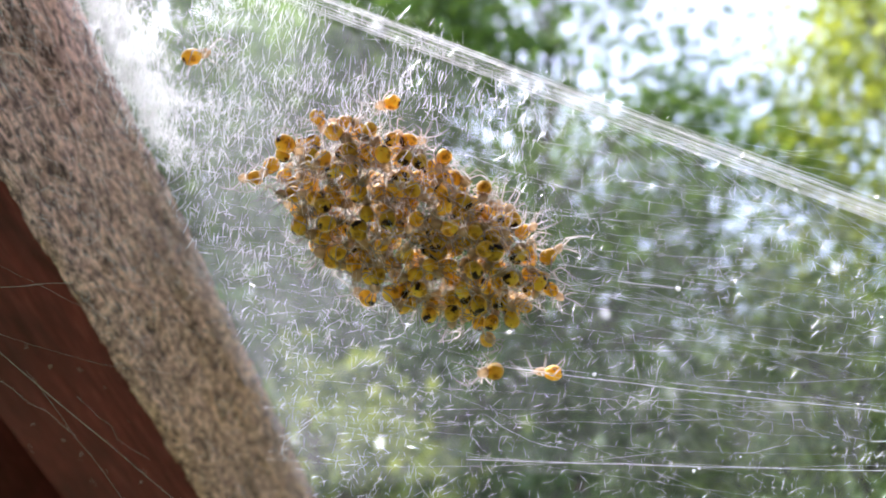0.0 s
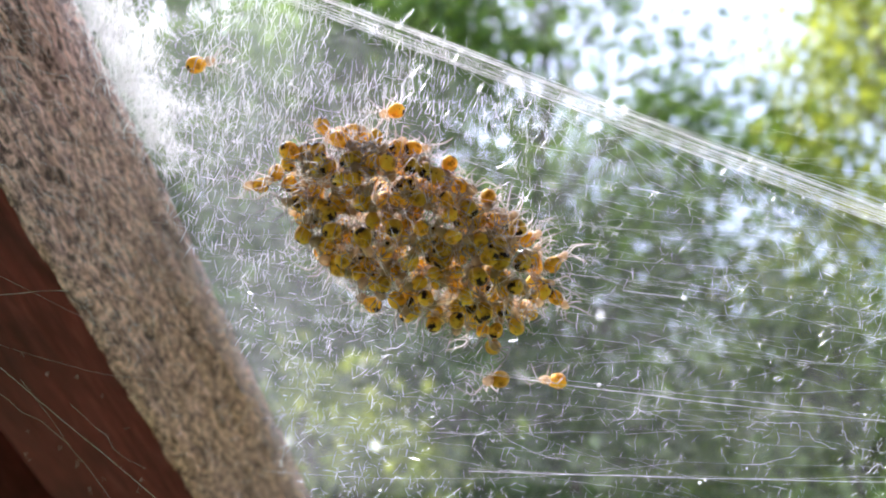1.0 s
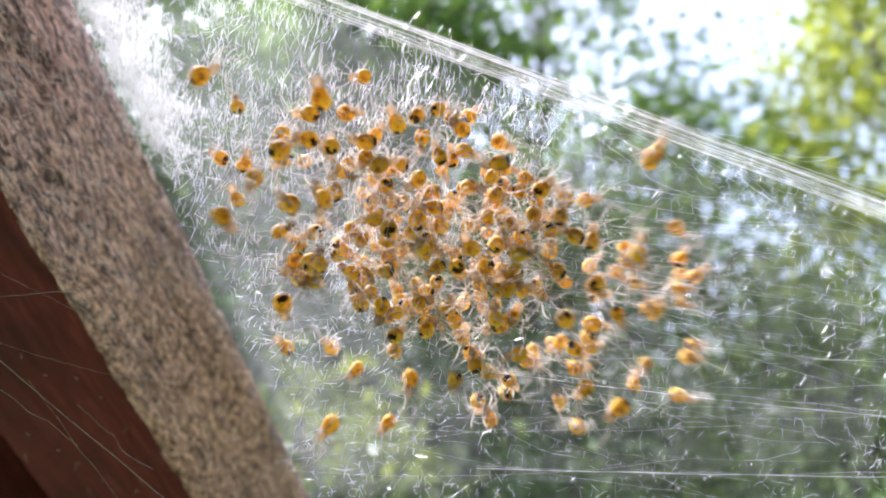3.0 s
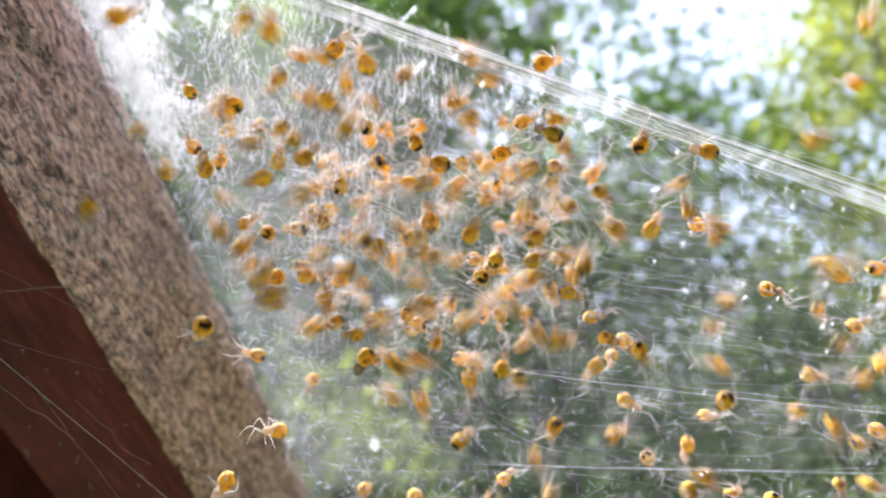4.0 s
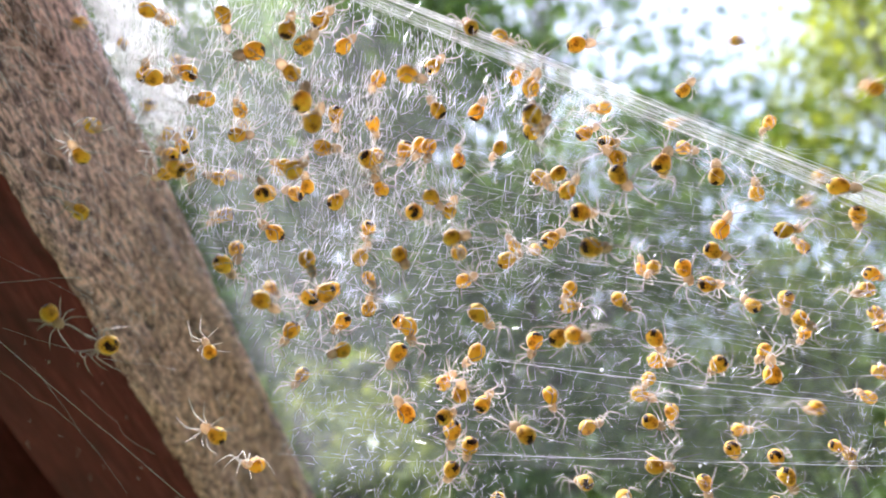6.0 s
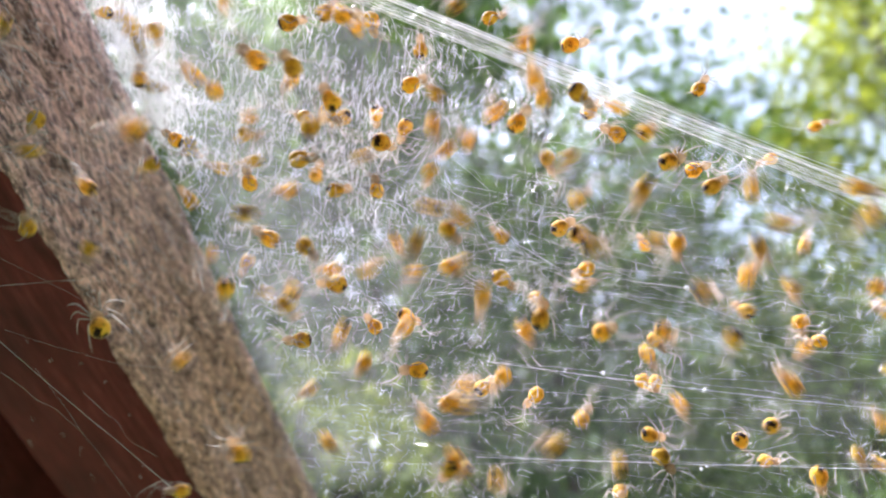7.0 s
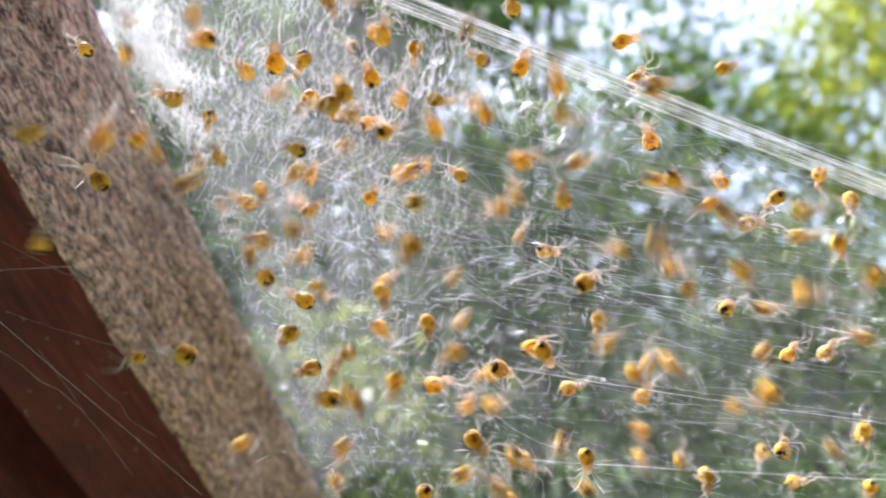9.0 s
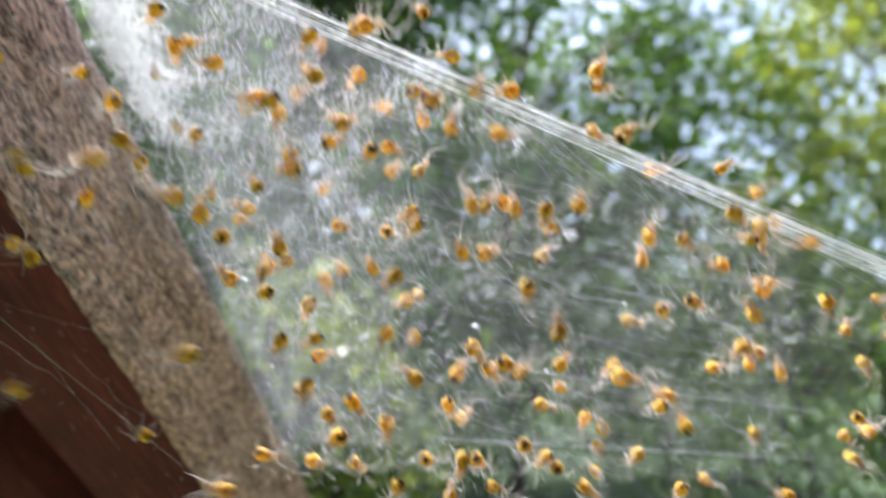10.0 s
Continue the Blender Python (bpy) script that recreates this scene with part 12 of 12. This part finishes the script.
    crawl(244, 25, -31, [(0, 3.9, 1.3, 0.8, 292), (0.5, 3.6, 1.1, 0.9, 292), (1, 3.7, 1.1, 0.9, 292), (1.5, 4, 1.1, 1, 292), (2, 3.4, 1.6, 2, 269), (2.5, 2.5, 2.2, 2.6, 296), (4, 3.2, 0.9, 3.7, 260), (4.5, 3.1, 0.5, 2.5, 185), (5, 3.4, 0.4, 2.7, 218), (5.5, 1.8, -1.4, 2.5, 293), (7, 1, -2.1, 1.3, 368), (7.5, 1, -2.5, 0.7, 443), (8, -0.5, -2.7, 0.5, 456), (8.5, -0.6, -3, 0.7, 462), (9, -1.9, -2.9, -0.2, 501), (9.5, -2.3, -1.4, 0.3, 426), (10, -2, -0.6, 1, 370)])
    crawl(245, 16, 33, [(0, 2.9, 2.1, 4.1, 163), (0.5, 2.6, 1.1, 3.9, 163), (1, 2.7, 1.2, 3.8, 163), (1.5, 2.9, 1.1, 3.9, 163), (2, 2.5, 3.2, 5.5, 151), (2.5, 7, 6.7, 2, 178), (4, 17.5, 3.7, 2.6, 253), (4.5, 16.2, 1.9, 0.3, 193), (5, 13.6, -1.9, -0.3, 268), (5.5, 13.9, -1.1, -2.6, 213), (7, 13.9, -1.4, -0.8, 179), (7.5, 16.3, -1.4, -0.7, 254), (8, 16.9, -1.3, -0.9, 252), (8.5, 17.5, -1.7, -2.1, 260), (9, 17.6, -2.4, -1, 215), (9.5, 18.7, -2.1, -1.2, 177), (10, 21.4, -0.8, 1.8, 102)])
    crawl(246, 29, 52, [(0, -6.2, 1.7, 2.1, 220), (0.5, -6.3, 1.2, 2.1, 220), (1, -6.1, 1.2, 2, 220), (1.5, -5.9, 1.2, 2.1, 220), (2, -6.6, 1.4, 3, 201), (2.5, -3.7, 3, -1.2, 207), (4, -7.1, 3.4, -3.9, 132), (4.5, -6.4, 3.8, -4.4, 132), (5, -5.3, 3.9, -3.7, 57), (5.5, -3.9, 3.8, -3.1, -18), (7, -4.6, 4.1, -4.2, 57), (7.5, -5.4, 4.4, -4.9, 132), (8, -6.5, 4.2, -4.3, 57), (8.5, -5.8, 4.6, -5.7, 132), (9, -6.1, 4.5, -6.1, 144), (9.5, -5.5, 1.9, -3.9, 146), (10, -6, 1.5, -4.4, 139)])
    crawl(247, 71, 25, [(0, -4.9, 3.5, 1.1, 159), (0.5, -5, 3.3, 1.2, 159), (1, -4.8, 3.3, 1.1, 159), (1.5, -4.6, 3.3, 1.2, 159), (2, -5.4, 4.9, 2.5, 150), (2.5, -1.8, 7.9, -1.3, 217), (4, -2.2, 9, -2.8, 170), (4.5, 2.2, 9, -1.9, 175), (5, 9.4, 9, -0.3, 195), (5.5, 20.8, 9, 4.6, 207), (7, 51.5, 9, 20.1, 167), (7.5, 52.6, 8.8, 20.4, 184), (8, 53.3, 8.8, 20.6, 165), (8.5, 54.3, 8.7, 21.1, 201), (9, 55.3, 8.9, 21.5, 204), (9.5, 56.9, 9, 21.8, 164), (10, 57.7, 9, 22.3, 181)])
    crawl(248, -73, 80, [(0, -8.5, -0.1, 6.3, 95), (0.5, -8.3, -1.6, 5.8, 95), (1, -8.2, -1.6, 5.7, 95), (1.5, -8, -1.7, 5.8, 95), (2, -8.7, -1.1, 6.8, 42), (2.5, -2.7, -0.2, 6, -33), (4, -4.5, -1.1, 9.4, -5), (4.5, -2.6, -1.5, 10.1, -68), (5, -2.6, -5.3, 7.1, -123), (5.5, -1.3, -2.9, 7, -48), (7, -0.6, -2.6, 9, -39), (7.5, 0.8, -2.3, 9.3, -38), (8, 0, -2.3, 10.3, -54), (8.5, 1.3, -2.5, 11.6, -48), (9, 1.8, -2.5, 12, -18), (9.5, 1.8, -3.2, 11.9, -93), (10, 1.8, -3.6, 11.7, -109)])
    crawl(249, -76, -58, [(0, 5.8, 1.5, 0.6, 48), (0.5, 5.6, 1.4, 0.8, 48), (1, 5.7, 1.4, 0.7, 48), (1.5, 5.9, 1.3, 0.8, 48), (2, 5.4, 1.6, 1.7, 44), (2.5, 10.7, 2.1, 1.6, -31), (4, 30.7, 4.5, 3.3, -106), (4.5, 30.8, 4.3, 3.4, -62), (5, 30.7, 4.7, 2.8, -26), (5.5, 26.5, 0.6, 1.5, -64), (7, 24.7, -2.3, 0.8, -139), (7.5, 24.2, -3.7, -0.1, -167), (8, 24.8, -3.8, -0.6, -170), (8.5, 25.7, -3.8, -1.2, -184), (9, 23.9, -3.9, -1.4, -109), (9.5, 23.3, -2.5, -1.9, -184), (10, 23.2, -2, -1.1, -259)])
    crawl(250, 111, 20, [(0, -6.4, -0.6, 4, 130), (0.5, -6.4, -1.6, 3.7, 130), (1, -6.3, -1.6, 3.6, 130), (1.5, -6.1, -1.6, 3.7, 130), (2, -7.1, 1.1, 5.6, 102), (2.5, -0.4, 4, 6.4, 177), (4, -4.5, 6.3, 11.1, 193), (4.5, -16, 7.7, 16.5, 177), (5, -25.9, 8.9, 23.4, 196), (5.5, -20.1, 9, 30.4, 241), (7, -3.4, 9, 51.2, 254), (7.5, -3.4, 9, 51.9, 224), (8, -3.1, 8.7, 52.7, 212), (8.5, -2.2, 8.8, 53.2, 164), (9, -1.9, 9, 53.2, 162), (9.5, -1.7, 9, 53.7, 125), (10, -1.4, 9, 54.4, 165)])
    crawl(251, 107, 5, [(0, 1.9, 0.9, 2.1, 251), (0.5, 1.6, 0.4, 2.1, 251), (1, 1.7, 0.4, 2, 251), (1.5, 2, 0.4, 2.1, 251), (2, 1.5, 2.1, 3.5, 212), (2.5, 4.6, 4.8, 1.3, 231), (4, 8.1, 6.4, 1.1, 306), (4.5, 9.8, 6.9, 0.8, 341), (5, 10, 6.9, 0.7, 391), (5.5, 7.3, 7.2, 1.4, 316), (7, 6.3, 4.2, -2.7, 340), (7.5, 3.4, 1.2, -3.7, 265), (8, 2.6, -0.6, -3.6, 234), (8.5, 1.1, -3, -3.5, 256), (9, 1.3, -2.7, -4.2, 209), (9.5, 1.5, -2.7, -5.1, 178), (10, 1, -4.1, -4, 253)])
    crawl(252, -3, -123, [(0, -1.7, 1.3, 4.9, 122), (0.5, -1.8, 0.1, 4.6, 122), (1, -1.7, 0.1, 4.5, 122), (1.5, -1.5, 0.1, 4.6, 122), (2, -2.1, 1.5, 5.9, 138), (2.5, 4.4, 2.7, 7, 213), (4, 6.7, -3, 11, 288), (4.5, 5.6, -6, 10.2, 318), (5, 9.1, -3.3, 12.7, 320), (5.5, 9.7, -3, 12.9, 275), (7, 8.8, -1.3, 12.9, 287), (7.5, 9.6, -1.6, 13.3, 256), (8, 9.9, -1.1, 13.8, 212), (8.5, 10.5, -0.9, 14.4, 245), (9, 11.7, -0.8, 14.4, 294), (9.5, 12.7, -1, 15, 287), (10, 13.4, -0.7, 15.7, 337)])
    crawl(253, -1, 37, [(0, -5.2, -0.8, 5.9, 3), (0.5, -5.2, -2.3, 5.4, 3), (1, -5.1, -2.3, 5.3, 3), (1.5, -4.9, -2.3, 5.4, 3), (2, -5.7, -0.7, 6.9, -32), (2.5, 0.6, 1, 7, 8), (4, 0.7, -0.6, 9.9, -26), (4.5, -0.1, -1.2, 10.2, 41), (5, -0.8, -1.7, 11.2, -34), (5.5, -0.7, -1.7, 10.5, -79), (7, -1.3, -2.2, 12.3, -4), (7.5, -0.4, -2.1, 11.7, -79), (8, -0.9, -2.3, 12.1, -94), (8.5, -0.5, -2.1, 11.4, -166), (9, -1.9, -2.2, 12, -187), (9.5, -0.4, -2.1, 11.6, -169), (10, 1.8, -2.3, 12, -94)])
    crawl(254, 19, 140, [(0, 2.6, 4.2, 0.2, 188), (0.5, 2.4, 4.3, 0.3, 188), (1, 2.5, 4.3, 0.3, 188), (1.5, 2.8, 4.3, 0.3, 188), (2, 2.2, 4.1, 1.2, 196), (2.5, 8.7, 4.7, -0.5, 257), (4, 27.4, 6.5, -4.9, 255), (4.5, 28.1, 6.5, -5.1, 207), (5, 28.8, 6.5, -4.7, 252), (5.5, 30.4, 6.7, -4.4, 296), (7, 32.7, 6.9, -3.7, 293), (7.5, 33.6, 7, -3.1, 258), (8, 34.4, 7.4, -2.8, 278), (8.5, 34.9, 7.6, -2.2, 299), (9, 35.5, 7.5, -1.4, 269), (9.5, 36.2, 7.2, -1, 281), (10, 34.7, 5.8, -1.6, 356)])
    crawl(255, 58, 31, [(0, 1, 4.4, 1.4, 13), (0.5, 0.8, 4.2, 1.4, 13), (1, 1, 4.2, 1.3, 13), (1.5, 1.2, 4.2, 1.4, 13), (2, 0.6, 4.8, 2.5, 10), (2.5, 5, 5.1, 4.3, -63), (4, 5.5, 8, 6.7, -57), (4.5, 2.7, 9, 8.3, -105), (5, -3.4, 9, 12.3, -75), (5.5, -12.3, 9, 20.3, -65), (7, -36.9, 9, 50.1, -41), (7.5, -37.5, 9, 50.9, -73), (8, -38.2, 8.7, 52.4, -119), (8.5, -39, 9, 53.8, -79), (9, -39.9, 9, 55.2, -71), (9.5, -41.1, 8.8, 56.4, -83), (10, -41.8, 9, 57.7, -53)])
    crawl(256, -89, -10, [(0, -8.6, 0, 3.4, 1), (0.5, -8.5, -0.9, 3.2, 1), (1, -8.4, -0.8, 3.1, 1), (1.5, -8.2, -0.9, 3.2, 1), (2, -9.2, 1.2, 4.8, -16), (2.5, -6.4, 4.4, 1.8, 36), (4, -10.2, -0.4, 1.2, 111), (4.5, -9.5, -3.2, -0.6, 186), (5, -10, -6.1, 0.2, 165), (5.5, -9, -7.6, 0.5, 240), (7, -9.7, -8.1, -0.8, 219), (7.5, -10.6, -8.1, -2.4, 195), (8, -11.5, -8.6, -1.4, 166), (8.5, -11.7, -9.2, 0.5, 91), (9, -11.9, -9.6, 1.4, 80), (9.5, -9.7, -9.6, 1.1, 124), (10, -9.2, -10, 1.1, 108)])
    crawl(257, -17, 16, [(0, -7.9, -1, 5.8, 49), (0.5, -7.8, -2.4, 5.2, 49), (1, -7.6, -2.4, 5.1, 49), (1.5, -7.5, -2.4, 5.3, 49), (2, -8.2, -1.5, 6.4, 49), (2.5, -2.8, -0.2, 5.7, 47), (4, -5.1, 1.4, 9.3, 19), (4.5, -5.4, 1.4, 10, 64), (5, -5.6, 1.4, 10.1, 112), (5.5, -6, 1.6, 9.4, 187), (7, -6.9, 1.9, 9, 112), (7.5, -5.8, 1.8, 9.2, 187), (8, -6, 2.2, 9.5, 186), (8.5, -5, -2.5, 7.1, 261), (9, -5.8, -0.6, 9, 336), (9.5, -4.5, -4.5, 8.3, 368), (10, -3.9, -2.1, 10.2, 293)])
    crawl(258, 46, -58, [(0, -9.2, 1.3, 3.2, 19), (0.5, -9.1, 0.5, 3.1, 19), (1, -9, 0.5, 3, 19), (1.5, -8.8, 0.5, 3.1, 19), (2, -9.6, 1.4, 4.2, 35), (2.5, -2.9, 2.2, 5, -40), (4, -4.9, 2, 8.6, -6), (4.5, -5.1, -0.2, 7.9, 69), (5, -4.9, -0.5, 9, 56), (5.5, -5.3, -0.6, 9.6, 83), (7, -3.9, -6, 11, 158), (7.5, -2, -8.3, 9.3, 233), (8, -2.6, -9.6, 8.9, 270), (8.5, -2.9, -10.5, 9.2, 307), (9, -3.4, -7, 11.2, 314), (9.5, -2.4, -4.5, 11.9, 389), (10, -3.6, -3.3, 12.6, 464)])
    crawl(259, 45, -36, [(0, -1.8, 2.2, 2.1, 46), (0.5, -2, 1.7, 2, 46), (1, -1.8, 1.7, 2, 46), (1.5, -1.6, 1.7, 2.1, 46), (2, -2.2, 2, 3, 61), (2.5, 3.5, 3.4, -0.4, 136), (4, 5.4, 2.6, -1.5, 211), (4.5, 4.8, 2, -2, 286), (5, 4.2, 1.7, -2.1, 361), (5.5, 2.8, -0.4, -2.8, 286), (7, 0.7, -3, -2.5, 211), (7.5, 1.2, -4.1, -3.8, 212), (8, 0.1, -4.7, -4.2, 181), (8.5, -0.1, -3.9, -4.6, 189), (9, -0.5, -3.6, -4.8, 161), (9.5, -0.5, -3.6, -4.5, 133), (10, -0.9, -3.4, -4, 115)])
    crawl(260, -24, 80, [(0, -4.4, 3.1, 3.4, 149), (0.5, -4.5, 2.3, 3.3, 149), (1, -4.3, 2.3, 3.2, 149), (1.5, -4.1, 2.3, 3.3, 149), (2, -4.9, 4, 4.7, 135), (2.5, 0.4, 5.5, 6.2, 177), (4, 2.1, 7.7, 11.8, 174), (4.5, 6, 8.1, 20.8, 211), (5, 8, 8.1, 32.3, 231), (5.5, 8.4, 7.9, 33, 253), (7, 9.2, 8, 35.4, 264), (7.5, 9.7, 7.9, 36.1, 215), (8, 10.3, 7.9, 36.4, 179), (8.5, 10.6, 7.7, 37, 152), (9, 11, 7.7, 37.7, 119), (9.5, 10.9, 7.9, 38, 111), (10, 11.3, 7.8, 38.5, 111)])
    crawl(261, -4, 52, [(0, -3.5, 0.2, 6.8, 218), (0.5, -3.5, -1.4, 6.1, 218), (1, -3.3, -1.4, 6, 218), (1.5, -3.2, -1.4, 6.1, 218), (2, -3.9, 0.8, 7.9, 191), (2.5, 2, 3.5, 7, 259), (4, 5.1, 6.4, 11.4, 246), (4.5, 15, 7.7, 19.5, 205), (5, 26.8, 8.4, 26.2, 223), (5.5, 36.4, 8.4, 32.3, 210), (7, 38.9, 8.2, 34, 172), (7.5, 39.6, 8.2, 34.4, 181), (8, 40.4, 8.5, 35.2, 213), (8.5, 41.3, 8.6, 35.6, 183), (9, 42.3, 8.8, 35.5, 166), (9.5, 43.7, 8.7, 35.7, 155), (10, 45.1, 8.7, 35.8, 167)])
    crawl(262, 41, 19, [(0, 5.4, 2.7, -2.7, 48), (0.5, 5.2, 3.4, -2.4, 48), (1, 5.4, 3.4, -2.4, 48), (1.5, 5.6, 3.4, -2.3, 48), (2, 5.1, 3.9, -1.4, 110), (2.5, 9.4, 5.5, -3.9, 118), (4, 28.2, 11.2, -14.6, 193), (4.5, 28.2, 9, -15, 148), (5, 28.3, 9, -15.1, 148), (5.5, 29, 9.1, -13, 182), (7, 29, 9, -13.1, 203), (7.5, 28.7, 10.9, -12.3, 242), (8, 26.3, 8.2, -12.4, 258), (8.5, 26.3, 8.4, -12.5, 238), (9, 29.5, 10.5, -11.5, 243), (9.5, 29.9, 9, -11.4, 260), (10, 27.9, 7.3, -10.5, 185)])
    crawl(263, 97, 42, [(0, 0.5, 2.4, 1.1, 32), (0.5, 0.3, 2.2, 1.2, 32), (1, 0.4, 2.2, 1.1, 32), (1.5, 0.6, 2.2, 1.2, 32), (2, 0.1, 3.1, 2.3, 41), (2.5, 4.8, 5.5, -1.3, -34), (4, 11.2, 5.6, -6, -109), (4.5, 10.6, 4.9, -6.8, -143), (5, 9.9, 4.2, -6.4, -218), (5.5, 12.1, 3.9, -6.5, -143), (7, 13.6, 4.2, -8.3, -139), (7.5, 14.4, 3.8, -9.3, -161), (8, 14.7, 3.5, -9.5, -159), (8.5, 15.1, 3.7, -10.4, -195), (9, 15.4, 3, -11.6, -255), (9.5, 15.7, 4.5, -12.9, -293), (10, 13.9, 2.2, -12.5, -218)])
    crawl(264, 58, 31, [(0, -3.1, 1.7, 0.2, 237), (0.5, -3.2, 1.7, 0.3, 237), (1, -3.1, 1.7, 0.3, 237), (1.5, -2.9, 1.7, 0.4, 237), (2, -3.5, 2.8, 1.5, 253), (2.5, -1.6, 4.8, -0.2, 219), (4, -5.1, 7.9, -3.1, 179), (4.5, -7.2, 9, -10, 163), (5, -3.5, 9, -19.1, 193), (5.5, 3, 9, -29.3, 155), (7, 5.3, 9, -32, 117), (7.5, 6, 8.9, -33.2, 152), (8, 6.5, 9, -33.9, 121), (8.5, 6.9, 9, -34.5, 76), (9, 7.4, 8.9, -35.4, 70), (9.5, 8, 8.9, -36.4, 35), (10, 8.9, 9, -37.2, 48)])
    crawl(265, -83, -102, [(0, 1.5, 0.9, 0.7, 54), (0.5, 1.3, 0.7, 0.8, 54), (1, 1.4, 0.7, 0.7, 54), (1.5, 1.6, 0.7, 0.8, 54), (2, 1.1, 1.7, 1.9, 71), (2.5, 6.7, 3.7, -0.3, 146), (4, 16.4, 1.6, -6.6, 156), (4.5, 17.2, 1.5, -6.8, 165), (5, 16.2, -0.5, -6.9, 155), (5.5, 21, 4.5, -6, 230), (7, 23.5, 4.5, -6.2, 222), (7.5, 24.3, 1.8, -8, 276), (8, 22.6, 0.8, -9.7, 351), (8.5, 23, 1, -9.9, 343), (9, 28.1, 4.7, -10.1, 268), (9.5, 29.2, 4.5, -9.9, 312), (10, 35.2, 7, -10.4, 312)])
    # the web sways a little in the air, its upper band more than the rest
    lean = pose(0, 0, 0, 15)
    sway = []
    for t, x, z in (
        (0, 0.26, 0.37), (0.5, -0.12, 0.48), (1, 0.01, 0.44), (1.5, 0.59, 0.46), (2, 0.54, 0.67), (2.5, 0.76, 0.41),
        (4, 0.37, 0.31), (4.5, 0.25, 0.71), (5, 0.84, 0.27), (5.5, 0.66, 0.42), (7, 0.64, 0.01), (7.5, 0.60, 0.05),
        (8, 0.39, 0.09), (8.5, 1.11, 0.24), (9, 1.11, 0.70), (9.5, 1.11, 1.23), (10, 1.11, 2.04)):
        a = {2: 0.2, 2.5: 0.08, 4: 0.13, 4.5: 0.12, 5: 0.13, 5.5: 0.1, 7: 0.09, 7.5: 0.08, 8: 0.08, 8.5: 0.09, 9: 0.12, 9.5: 0.5}.get(t, 0)  # trembling
        u = 0.05 if t == 9.5 else a
        if a:
            sway.append((t - 1 / 30, lean @ pose((x + u) * MM, 0, (z - 0.7 * a) * MM)))
        sway.append((t, lean @ pose(x * MM, 0, z * MM)))
        if a:
            sway.append((t + 1 / 30, lean @ pose((x - u) * MM, 0, (z + 0.7 * a) * MM)))
    walk(web, sway)
    for piece in (guy_band, guy_veil):
        walk(piece, [(t, pose(8 * MM, 0, (10.1 + z) * MM, 0, turn, 0) @ pose(-8 * MM, 0, -10.1 * MM)) for t, z, turn in (
            (0, -1.00, -0.0), (2.5, -0.60, -0.0), (4.5, -0.70, -1.1), (5.5, -0.40, 1.1), (7.5, 0.10, 0.6), (8.5, 0.30, -1.1), (9, 0.60, -1.7), (9.5, 0.80, 1.1), (10, -1.00, -0.6))])


motions()
